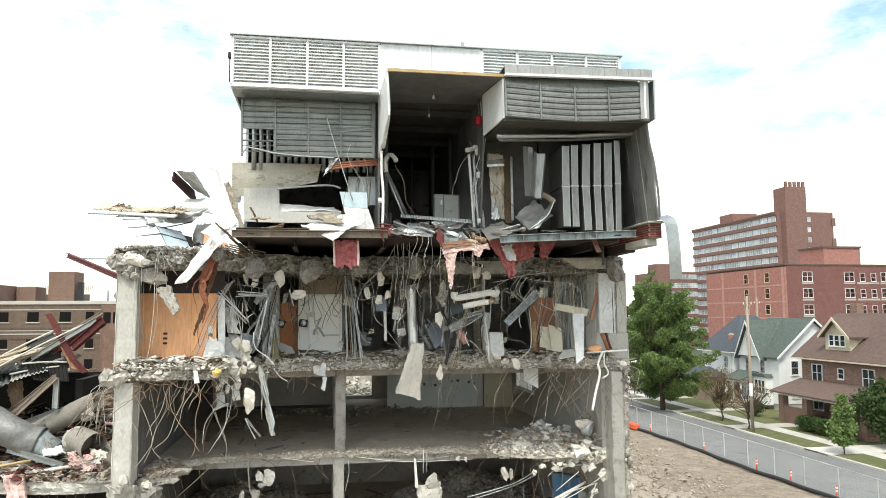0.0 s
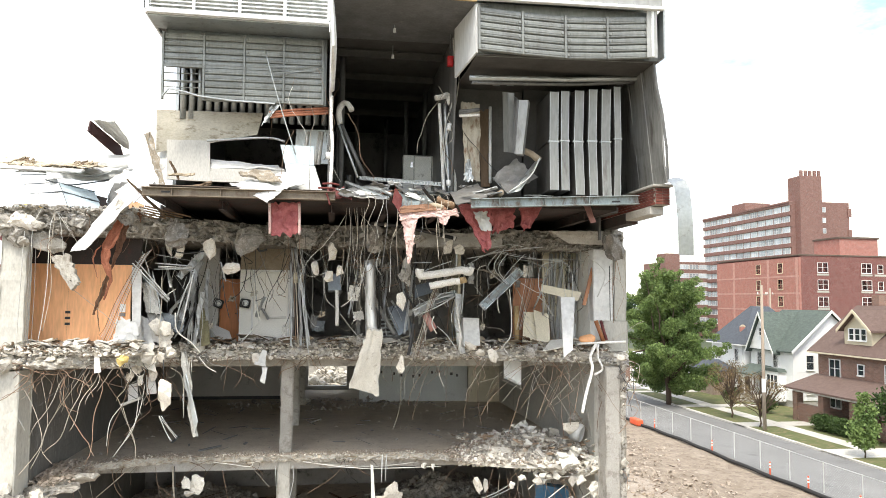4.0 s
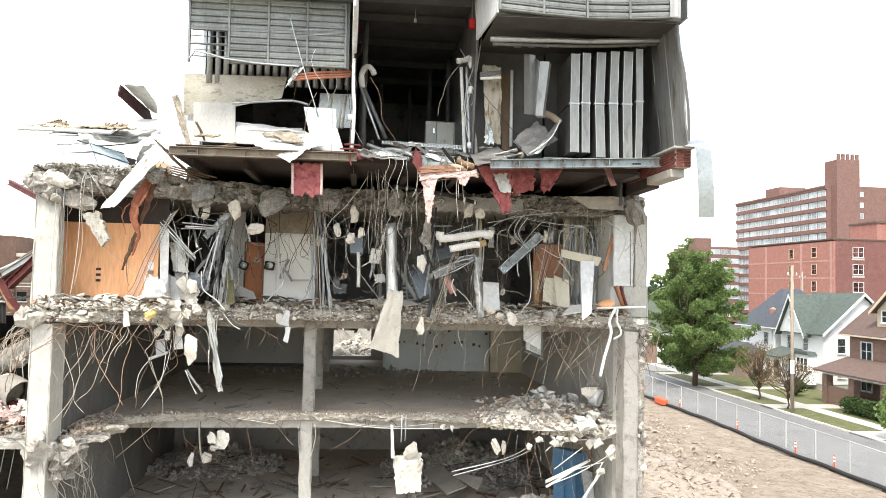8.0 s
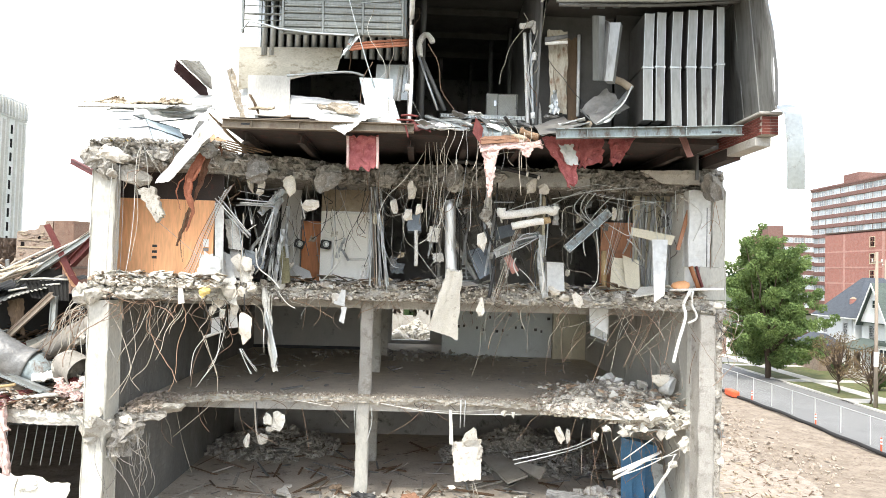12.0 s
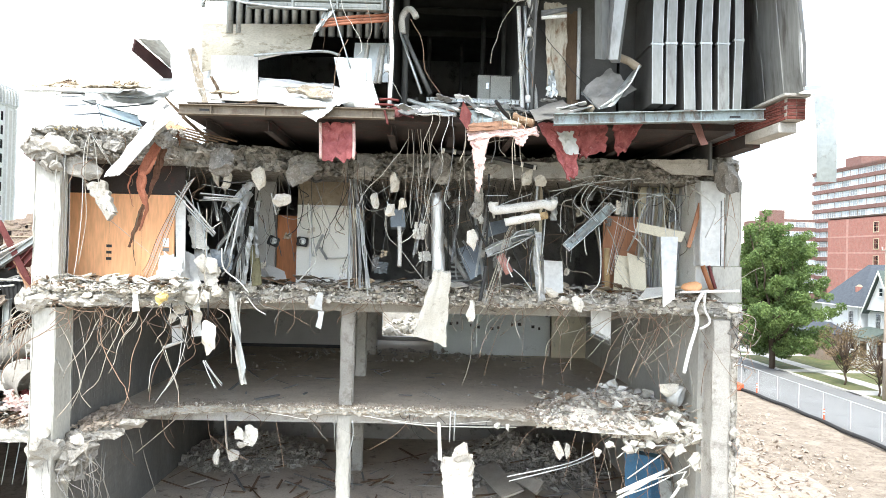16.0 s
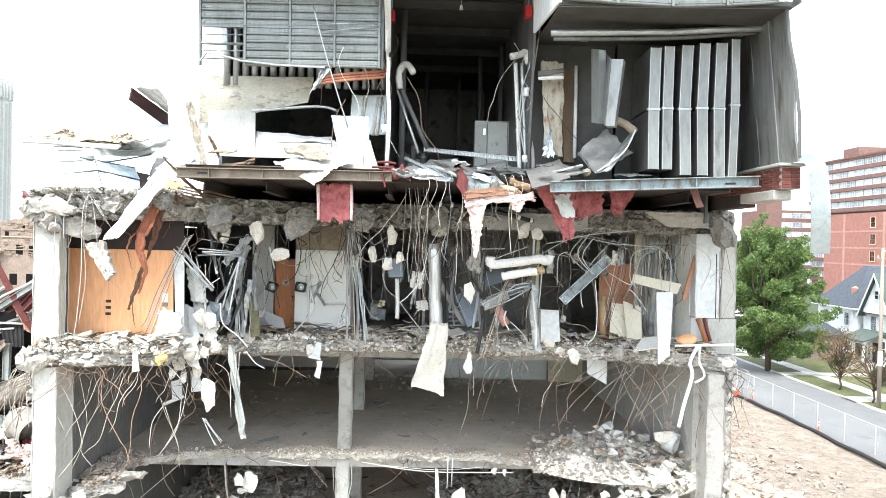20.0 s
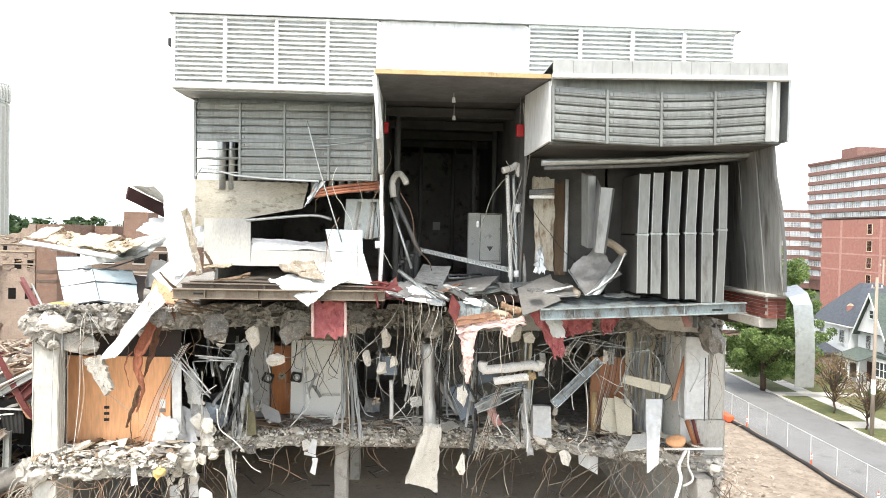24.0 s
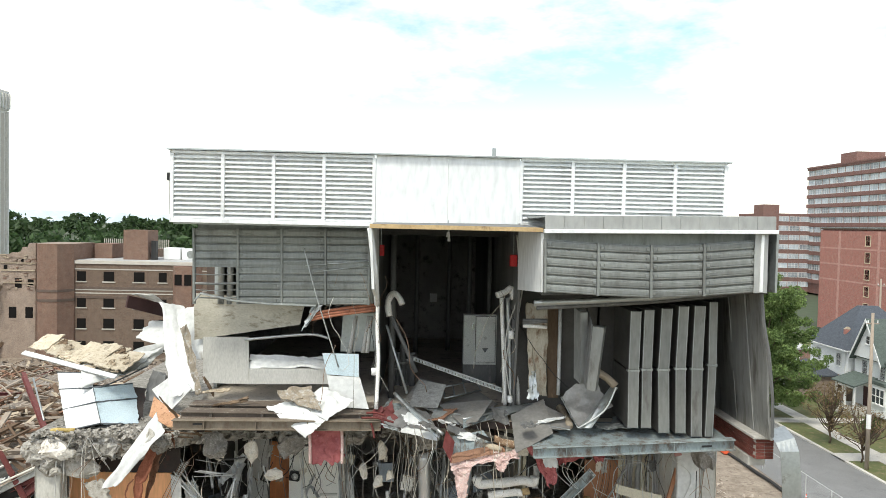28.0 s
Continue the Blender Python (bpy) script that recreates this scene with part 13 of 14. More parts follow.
strand("rust", [(-4.25, 25.6, 9.04), (-3.97, 25.6, 8.62), (-3.72, 25.6, 8.26)], 0.007)
strand("white", [(-1.78, 26.3, 9.55), (-1.53, 26.3, 9.24), (-1.27, 26.3, 9.09)], 0.016)
strand("black", [(-2.65, 25.7, 9.51), (-2.63, 25.7, 9.0)], 0.02)
strand("tan", [(-2.55, 26.2, 9.23), (-2.23, 26.2, 8.98), (-2.13, 26.2, 8.29)], 0.01)
strand("rust", [(-1.41, 26.6, 9.34), (-0.87, 26.6, 9.18), (-0.14, 26.6, 8.79)], 0.007)
strand("rust", [(-1.03, 27.0, 9.51), (-1.07, 27.0, 9.06), (-1.15, 27.0, 8.43)], 0.008)
strand("rust", [(-0.71, 27.0, 9.52), (-0.61, 27.0, 8.89), (-0.81, 27.0, 8.53)], 0.008)
strand("white", [(-2.01, 26.5, 9.5), (-2.03, 26.5, 8.62)], 0.008)
strand("rail", [(-2.19, 26.3, 8.45), (-2.15, 26.3, 7.75)], 0.012)
strand("rail", [(-2.61, 25.3, 7.97), (-2.44, 25.3, 7.56), (-2.25, 25.3, 7.26)], 0.008)
strand("rail", [(-2.56, 25.3, 7.97), (-2.35, 25.3, 7.66), (-2.1, 25.3, 7.37)], 0.008)
quad("hanging_slab", "jagged pale slab hanging under the second floor", "concrete slab", M_LUMP, [(3.75, 27.9, 3.58), (4.58, 27.9, 3.67), (4.59, 28.1, 4.9), (3.61, 28.1, 4.78)], 0.08, 0.16, 8)
lump((4.21, 28.0, 4.95), 0.6, 0.2, 0.83, M_LUMP, "jagged pale fragment on the hanging slab")
lump((4.52, 28.0, 4.45), 0.3, 0.2, 0.76, M_LUMP, "jagged pale fragment on the hanging slab")
quad("hanging_board", "narrow pale panel hanging at the slab edge", "panel", M_LUMP2, [(3.54, 27.9, 4.77), (3.66, 27.9, 4.77), (3.59, 28.0, 5.84), (3.5, 28.0, 5.87)], 0.02, 0.04, 5)
strand("rail", [(3.88, 28.0, 6.18), (3.87, 28.0, 5.28)], 0.02)
strand("rail", [(4.02, 28.0, 6.19), (4.0, 28.0, 5.32)], 0.02)
strand("white", [(1.29, 28.2, 5.97), (3.2, 28.2, 5.71), (5.88, 28.2, 5.71)], 0.016)
strand("white", [(1.67, 28.2, 5.9), (3.58, 28.2, 5.76), (5.11, 28.2, 5.88)], 0.01)
strand("tan", [(4.3, 28.0, 3.56), (4.41, 28.0, 3.04), (4.54, 28.0, 2.67)], 0.016)
strand("tan", [(4.36, 28.0, 3.57), (4.53, 28.0, 3.08), (4.62, 28.0, 2.67)], 0.012)
lump((-2.06, 28.2, 5.37), 0.72, 0.22, 0.8, M_LUMP2, "pale lump hung under the second floor")
lump((-2.35, 28.2, 5.42), 0.34, 0.2, 0.57, M_LUMP2, "pale lump hung under the second floor")
lump((-2.24, 28.2, 5.05), 0.5, 0.2, 0.27, M_LUMP, "pale lump hung under the second floor")
lump((-2.99, 28.1, 4.68), 0.27, 0.16, 0.57, M_LUMP, "pale lump hung under the second floor")
lump((-2.51, 28.1, 4.78), 0.42, 0.18, 0.49, M_LUMP, "pale lump hung under the second floor")
lump((7.3, 27.6, 5.21), 0.19, 0.1, 0.67, M_LUMP2, "pale shard hung under the second floor")
strand("tan", [(-2.8, 28.2, 5.92), (-2.73, 28.2, 5.07), (-2.64, 28.2, 4.7)], 0.03)
strand("black", [(-2.72, 28.1, 5.94), (-2.64, 28.1, 4.91)], 0.012)
strand("rust", [(-3.31, 28.2, 5.91), (-3.23, 28.2, 5.34), (-3.02, 28.2, 4.88), (-2.81, 28.2, 5.17), (-2.75, 28.2, 5.54)], 0.008)
strand("tan", [(-4.0, 27.9, 5.98), (-4.55, 27.9, 5.46), (-5.26, 27.9, 4.83)], 0.014)
strand("rust", [(-4.52, 27.8, 5.95), (-4.39, 27.8, 5.39), (-4.12, 27.8, 5.03)], 0.01)
strand("rust", [(-3.16, 27.9, 5.41), (-2.58, 27.9, 4.96), (-2.02, 27.9, 4.69)], 0.009)
strand("tan", [(-5.18, 27.8, 5.74), (-4.95, 27.8, 4.74), (-4.61, 27.8, 3.73)], 0.007)
strand("white", [(-1.52, 28.0, 6.06), (-0.96, 28.0, 5.98), (-0.39, 28.0, 5.89), (-0.28, 28.0, 6.0)], 0.012)
strand("tan", [(-5.69, 27.7, 5.75), (-5.34, 27.7, 5.21), (-5.24, 27.7, 4.66)], 0.008)
strand("rust", [(-1.17, 27.6, 5.88), (-0.99, 27.6, 5.06), (-0.9, 27.6, 4.51)], 0.008)
strand("rail", [(0.4, 28.4, 5.78), (0.45, 28.4, 5.01)], 0.008)
strand("rail", [(0.97, 28.2, 5.83), (1.0, 28.2, 5.36), (0.86, 28.2, 4.69)], 0.016)
strand("black", [(0.65, 28.0, 2.96), (1.02, 28.0, 3.04)], 0.02)
quad("black_bag", "crumpled black plastic bag at the column foot", "plastic bag", M_BLACK, [(0.28, 28.0, 2.77), (1.32, 27.9, 2.75), (1.16, 28.2, 3.06), (0.44, 28.2, 3.12)], 0.12, 0.05, 9)
quad("plastic_heap", "crumpled pale plastic sheet on the rubble", "plastic sheet", M_FOIL, [(6.51, 27.0, 3.47), (8.15, 26.8, 3.25), (8.14, 27.3, 3.38), (6.65, 27.3, 3.58)], 0.12, 0.04, 10)
quad("brown_rag", "brown cloth lying on the rubble", "cloth", M_RUSTP, [(2.01, 27.4, 3.14), (2.62, 27.4, 3.19), (2.48, 27.7, 3.28), (2.08, 27.7, 3.23)], 0.05, 0.03, 6)
quad("fallen_plank", "grey wall panel fallen over the rubble", "board", M_PLANK, [(5.74, 30.2, 2.91), (6.44, 30.2, 3.19), (5.81, 33.0, 3.23), (5.01, 33.0, 3.06)], 0.02, 0.06, 4)
quad("fallen_plank", "grey wall panel fallen over the rubble", "board", M_PLANK, [(6.83, 30.0, 3.13), (7.13, 30.4, 3.4), (6.3, 32.0, 3.25), (6.04, 32.0, 3.12)], 0.02, 0.06, 4)
strand("white", [(8.49, 26.6, 4.27), (9.47, 26.6, 4.69), (10.46, 26.6, 4.94)], 0.019)
strand("white", [(8.54, 26.6, 4.19), (9.56, 26.6, 4.57), (10.73, 26.6, 5.22)], 0.019)
strand("white", [(8.76, 26.5, 4.75), (9.69, 26.5, 5.43)], 0.019)
strand("rail", [(5.61, 28.0, 4.29), (7.41, 28.0, 4.71), (8.26, 28.0, 5.11)], 0.02)
strand("rail", [(5.67, 28.0, 4.16), (7.41, 28.0, 4.62), (8.36, 28.0, 5.01)], 0.02)
strand("white", [(10.3, 26.3, 5.01), (9.92, 26.3, 4.22), (9.51, 26.3, 3.44)], 0.02)
strand("white", [(8.45, 26.5, 5.31), (8.88, 26.5, 5.58), (10.14, 26.5, 5.72)], 0.02)
strand("rust", [(7.38, 26.9, 5.87), (7.24, 26.9, 5.33), (7.15, 26.9, 4.88), (7.05, 26.9, 4.52)], 0.008)
strand("tan", [(7.62, 26.9, 5.75), (7.57, 26.9, 5.34), (7.59, 26.9, 4.66), (7.6, 26.9, 4.19)], 0.008)
strand("rust", [(7.86, 26.9, 5.63), (7.9, 26.9, 5.35), (8.03, 26.9, 4.43), (8.16, 26.9, 3.86)], 0.008)
strand("rust", [(8.09, 26.9, 5.8), (8.23, 26.9, 5.36), (7.93, 26.9, 4.2), (7.91, 26.9, 3.51)], 0.008)
strand("tan", [(8.33, 26.9, 5.68), (8.19, 26.9, 5.35), (8.36, 26.9, 4.69), (8.44, 26.9, 4.26)], 0.008)
strand("rust", [(8.57, 26.9, 5.85), (8.52, 26.9, 5.36), (8.8, 26.9, 4.47), (8.99, 26.9, 3.93)], 0.008)
strand("rust", [(8.81, 26.9, 5.73), (8.85, 26.9, 5.37), (8.7, 26.9, 4.23), (8.75, 26.9, 3.59)], 0.008)
strand("tan", [(9.04, 26.9, 5.9), (9.18, 26.9, 5.38), (9.12, 26.9, 4.73), (9.28, 26.9, 4.33)], 0.008)
strand("rust", [(9.28, 26.9, 5.78), (9.14, 26.9, 5.38), (9.57, 26.9, 4.5), (9.03, 26.9, 3.99)], 0.008)
strand("rust", [(9.52, 26.9, 5.66), (9.47, 26.9, 5.38), (9.46, 26.9, 4.27), (9.59, 26.9, 3.66)], 0.008)
strand("tan", [(9.76, 26.9, 5.83), (9.8, 26.9, 5.39), (9.89, 26.9, 4.76), (10.12, 26.9, 4.41)], 0.008)
strand("rust", [(10.0, 26.9, 5.71), (10.13, 26.9, 5.4), (9.79, 26.9, 4.53), (9.87, 26.9, 4.06)], 0.008)
strand("rust", [(10.23, 26.9, 5.87), (10.1, 26.9, 5.4), (10.23, 26.9, 4.3), (10.43, 26.9, 3.73)], 0.008)
strand("tan", [(10.48, 26.9, 5.75), (10.43, 26.9, 5.41), (10.66, 26.9, 4.8), (10.15, 26.9, 4.46)], 0.008)
lump((10.14, 26.4, 5.57), 0.6, 0.25, 0.39, M_LUMP2, "white broken plaster lump")
lump((10.62, 26.4, 5.3), 0.53, 0.25, 0.6, M_LUMP2, "white broken plaster lump")
lump((10.84, 26.4, 5.09), 0.6, 0.25, 0.46, M_LUMP2, "white broken plaster lump")
lump((10.27, 26.4, 4.69), 0.35, 0.25, 0.28, M_LUMP2, "white broken plaster lump")
lump((7.87, 26.4, 5.51), 0.28, 0.25, 0.25, M_LUMP2, "white broken plaster lump")
lump((8.22, 26.4, 5.7), 0.35, 0.25, 0.25, M_LUMP2, "white broken plaster lump")
lump((5.31, 28.2, 5.75), 0.23, 0.25, 0.27, M_LUMP2, "white broken plaster lump")
lump((5.6, 28.2, 5.66), 0.15, 0.25, 0.3, M_LUMP2, "white broken plaster lump")
lump((3.66, 28.2, 3.34), 0.3, 0.25, 0.19, M_LUMP2, "white broken plaster lump")
strand("tan", [(11.23, 26.1, 9.21), (11.29, 26.1, 8.86), (11.24, 26.1, 8.5)], 0.02)
strand("rail", [(11.23, 26.1, 8.33), (11.36, 26.1, 8.07), (11.26, 26.1, 7.8)], 0.02)
strand("black", [(11.23, 26.1, 7.62), (11.32, 26.1, 7.28), (11.28, 26.1, 6.92)], 0.02)
strand("tan", [(11.22, 26.1, 6.75), (11.39, 26.1, 6.44), (11.29, 26.1, 6.13)], 0.02)
strand("rail", [(11.22, 26.1, 6.13), (11.35, 26.1, 5.66), (11.31, 26.1, 5.17)], 0.02)
strand("rust", [(10.61, 26.0, 8.67), (10.78, 26.0, 8.32), (10.63, 26.0, 7.79), (10.57, 26.0, 7.18)], 0.01)
strand("tan", [(11.24, 25.8, 9.05), (11.46, 25.8, 8.68), (11.86, 25.8, 8.58), (12.09, 25.8, 8.87)], 0.01)
strand("tan", [(11.19, 25.8, 9.49), (11.67, 25.8, 9.41), (11.94, 25.8, 9.25), (11.84, 25.8, 8.72)], 0.009)
strand("rust", [(11.32, 25.8, 9.23), (11.69, 25.8, 8.54), (11.96, 25.8, 7.86)], 0.008)
strand("tan", [(11.27, 25.8, 8.97), (11.61, 25.8, 8.19), (11.74, 25.8, 8.55)], 0.008)
lump((11.34, 26.2, 8.58), 0.24, 0.2, 0.42, M_BROKEN, "crumbling concrete at the edge of the pier")
lump((11.38, 26.2, 8.29), 0.35, 0.2, 0.24, M_BROKEN, "crumbling concrete at the edge of the pier")
lump((11.3, 26.2, 7.52), 0.21, 0.2, 0.28, M_BROKEN, "crumbling concrete at the edge of the pier")
lump((11.26, 26.2, 6.91), 0.24, 0.2, 0.52, M_BROKEN, "crumbling concrete at the edge of the pier")
lump((11.21, 26.2, 6.11), 0.31, 0.2, 0.7, M_BROKEN, "crumbling concrete at the edge of the pier")
lump((11.29, 26.2, 9.11), 0.35, 0.2, 0.31, M_BROKEN, "crumbling concrete at the edge of the pier")
lump((11.14, 26.2, 9.46), 0.45, 0.2, 0.38, M_BROKEN, "crumbling concrete at the edge of the pier")

# broken wall pieces beside the panelling
quad("wall_fragment", "grey torn plasterboard hanging beside the panelling", "plasterboard", M_PLASTER, [(-3.49, 26.9, 10.85), (-3.06, 26.9, 10.79), (-3.27, 27.0, 11.84), (-3.66, 27.0, 11.72)], 0.09, 0.03, 8)
quad("wall_fragment", "dusty grey plasterboard leaning in the stripped room", "plasterboard", M_WALLG, [(-3.51, 26.7, 9.95), (-2.69, 26.7, 9.94), (-2.88, 27.1, 10.69), (-3.47, 27.1, 10.82)], 0.08, 0.03, 8)
quad("wall_fragment", "pale broken board standing on the rubble", "plasterboard", M_LUMP, [(-2.94, 26.3, 9.83), (-2.59, 26.3, 9.8), (-2.58, 26.45, 10.3), (-2.94, 26.45, 10.46)], 0.08, 0.05, 8)
quad("wall_fragment", "white torn sheet at the foot of the panelling", "plasterboard", M_WHITE, [(-4.18, 26.1, 10.04), (-3.55, 26.1, 9.88), (-3.46, 26.2, 10.48), (-4.01, 26.25, 10.74)], 0.08, 0.03, 8)
pipe("bent_stud", "bent pale metal stud hanging in the room", "metal stud", M_RAIL, [(-3.97, 26.6, 12.43), (-3.41, 26.5, 11.8), (-2.76, 26.4, 11.17)], 0.025)
pipe("bent_stud", "bent pale metal stud hanging in the room", "metal stud", M_WHITE, [(-3.87, 26.6, 12.54), (-3.29, 26.5, 11.89), (-2.71, 26.4, 11.25)], 0.025)
pipe("bent_stud", "bent pale metal stud hanging in the room", "metal stud", M_GALV, [(-3.28, 26.6, 12.09), (-3.03, 26.5, 11.22), (-2.88, 26.4, 10.36)], 0.025)
pipe("bent_stud", "bent pale metal stud hanging in the room", "metal stud", M_RAIL, [(-2.52, 26.6, 10.69), (-2.31, 26.5, 11.41), (-2.0, 26.4, 12.12)], 0.025)
pipe("bent_stud", "bent pale metal stud hanging in the room", "metal stud", M_WHITE, [(-2.37, 26.6, 10.38), (-2.21, 26.5, 11.18), (-2.05, 26.4, 11.98)], 0.025)
pipe("bent_stud", "bent pale metal stud hanging in the room", "metal stud", M_GALV, [(-2.57, 26.6, 10.08), (-2.36, 26.5, 10.37), (-2.26, 26.4, 10.64)], 0.025)
pipe("bent_stud", "bent pale metal stud hanging in the room", "metal stud", M_RAIL, [(-3.11, 26.6, 12.21), (-2.61, 26.5, 12.16), (-2.0, 26.4, 12.12)], 0.02)
pipe("bent_stud", "bent pale metal stud hanging in the room", "metal stud", M_WHITE, [(-3.11, 26.6, 12.24), (-2.58, 26.5, 12.22), (-2.04, 26.4, 12.21)], 0.02)

# wreckage on the broken edge of the centre bay
quad("bent_plate", "grey bent duct plate standing like a tent on the floor edge", "sheet metal", M_DUSTY, [(5.45, 23.2, 13.94), (6.45, 23.75, 14.26), (6.4, 24.9, 14.86), (5.5, 24.6, 14.5)], 0.035, 0.015, 9)
quad("bent_plate", "dark far slope of the bent duct plate", "sheet metal", M_DUSTY, [(6.34, 23.98, 14.33), (6.85, 23.6, 14.4), (6.95, 24.4, 14.52), (6.32, 24.77, 14.76)], 0.03, 0.015, 9)
pipe("bent_plate_lip", "pale torn edge of the bent plate", "strip", M_GALV, [(5.5, 23.25, 13.94), (6.31, 23.96, 14.34), (6.84, 23.58, 14.41)], 0.014)
rw_ = random.Random(83)
for i in range(13):
    x = 3.0 + 0.19 * i
    pts = [(x, 24.66, 14.3), (x + rw_.uniform(-0.1, 0.1), 23.9, 14.3), (x + rw_.uniform(-0.1, 0.1), 23.5, 13.95), (x + rw_.uniform(-0.15, 0.15), 23.55, 13.4), (x + rw_.uniform(-0.2, 0.2), 23.6, 13.3 - rw_.uniform(0.1, 1.3))]
    pipe("dangling_wire", "thin wire trailing from the broken edge", "cable", rw_.choice((M_WIREW, M_WIRE, M_SOOT, M_WIRE)), pts, rw_.uniform(0.007, 0.012), group="wires on the deck edge")
quad("rust_trough", "blue-grey inside of a torn trough on the broken edge", "sheet metal", M_BEAMG, [(3.95, 23.42, 13.8), (5.0, 23.68, 13.94), (4.72, 23.9, 14.28), (3.9, 23.55, 14.22)], 0.045, 0.012, 12)
quad("rust_trough", "rusted lower lip of the torn trough", "sheet metal", M_RUSTP, [(3.88, 23.22, 13.68), (5.25, 23.6, 13.84), (5.2, 23.66, 14.03), (3.92, 23.3, 13.87)], 0.05, 0.015, 12)
quad("rust_trough", "red-lined end of the torn trough", "sheet metal", M_REDS, [(3.7, 23.45, 14.0), (3.9, 23.24, 13.68), (3.99, 23.45, 14.12), (3.77, 23.43, 14.42)], 0.04, 0.015, 9)
quad("rust_trough", "sooty upper flap of the torn trough", "sheet metal", M_SOOT, [(3.76, 23.4, 14.44), (4.18, 23.6, 14.2), (4.32, 23.85, 14.28), (3.84, 23.6, 14.52)], 0.03, 0.012, 8)
quad("torn_foil", "white torn facing along the trough", "sheet metal", M_WHITE, [(4.06, 23.5, 14.2), (4.8, 23.72, 14.02), (4.85, 23.8, 14.13), (4.12, 23.66, 14.31)], 0.06, 0.01, 10)
pipe("rolled_insulation", "roll of brown pipe lagging on the torn edge", "insulation", M_BROWNI, [(4.98, 23.66, 14.14), (5.2, 23.68, 14.06), (5.48, 23.7, 13.98)], 0.095)
pipe("rolled_insulation", "tan roll of lagging beside the trough", "insulation", M_TAN, [(4.72, 23.62, 13.97), (4.95, 23.6, 13.95), (5.15, 23.6, 13.9)], 0.08)
pipe("broken_pole", "short black pipe standing out of the trough", "pipe", M_BLACK, [(4.52, 23.2, 14.38), (4.72, 23.5, 14.22), (4.95, 23.75, 14.08)], 0.045, hollow=True)
quad("pale_batt", "pale pink insulation ragged along the deck edge", "insulation", M_PINKP, [(3.9, 23.3, 13.5), (5.6, 23.55, 13.72), (5.55, 23.6, 13.9), (3.9, 23.35, 13.76)], 0.06, 0.06, 20)
quad("pale_batt", "pale pink insulation hanging in a rag from the deck edge", "insulation", M_PINKP, [(4.06, 23.35, 12.95), (4.3, 23.32, 12.92), (4.42, 23.35, 13.66), (3.92, 23.35, 13.72)], 0.05, 0.06, 20)
quad("pale_batt", "thin tail of pale insulation hanging from the deck edge", "insulation", M_PINKP, [(4.14, 23.36, 12.32), (4.22, 23.34, 12.3), (4.32, 23.34, 13.05), (4.06, 23.36, 13.05)], 0.05, 0.05, 20)
quad("pale_batt", "small tuft of pale insulation on the deck edge", "insulation", M_PINKP, [(5.05, 23.45, 13.45), (5.2, 23.44, 13.4), (5.4, 23.5, 13.78), (4.95, 23.5, 13.78)], 0.05, 0.05, 20)
pipe("sprinkler_main", "black pipe with white couplings in the roof void", "pipe", M_BLACK, [(3.3, 26.6, 13.73), (4.47, 26.6, 13.64), (6.05, 26.6, 13.3)], 0.06)
for cx_, cz_ in ((3.4, 13.72), (3.72, 13.7), (5.6, 13.4), (5.95, 13.325)):
    pipe("coupling", "white coupling on the black pipe", "pipe fitting", M_PIPEW, [(cx_, 26.6, cz_), (cx_ + 0.07, 26.6, cz_ - 0.012)], 0.075)
quad("duct_strip", "long dented grey duct strip on the floor", "sheet metal", M_GALV, [(4.21, 24.3, 14.28), (5.37, 24.6, 14.48), (6.5, 25.2, 14.71), (4.29, 25.0, 14.45)], 0.03, 0.015, 9)
quad("torn_foil", "wide crumpled white sheet sliding off the edge", "sheet metal", M_WHITE, [(2.66, 24.0, 14.21), (3.57, 23.6, 14.09), (3.21, 24.6, 14.45), (2.71, 25.2, 14.62)], 0.12, 0.012, 11)
quad("torn_red_sheet", "frayed red and blue torn sheet", "sheet metal", M_RUSTR, [(1.9, 24.5, 14.18), (2.62, 24.2, 14.21), (2.38, 25.2, 14.69), (1.93, 24.9, 14.42)], 0.14, 0.015, 11)
pipe("steel_channel", "pale channel leaning down off the floor", "steel bar", M_GALV, [(2.46, 25.4, 14.82), (3.06, 24.5, 14.46), (3.62, 23.7, 14.13)], 0.05)
pipe("steel_channel", "second pale channel beside the first", "steel bar", M_WHITE, [(2.71, 25.3, 14.69), (3.63, 23.8, 14.17)], 0.025)
quad("floor_sheet", "pale paint-flaked panel propped on the floor", "sheet metal", M_FLAKED, [(2.83, 25.05, 14.56), (3.61, 25.24, 14.48), (3.87, 26.04, 14.9), (3.11, 26.66, 14.95)], 0.04, 0.015, 9)
quad("floor_sheet", "grey duct panel propped over the tray", "sheet metal", M_DUSTY, [(3.64, 25.48, 14.53), (4.18, 23.95, 14.41), (4.6, 24.1, 14.45), (5.06, 24.98, 14.78)], 0.04, 0.015, 9)
quad("floor_sheet", "pale flange of the propped duct panel", "sheet metal", M_GALV, [(3.42, 24.5, 14.41), (4.15, 24.3, 14.34), (4.2, 24.6, 14.5), (3.51, 24.8, 14.55)], 0.02, 0.015, 9)


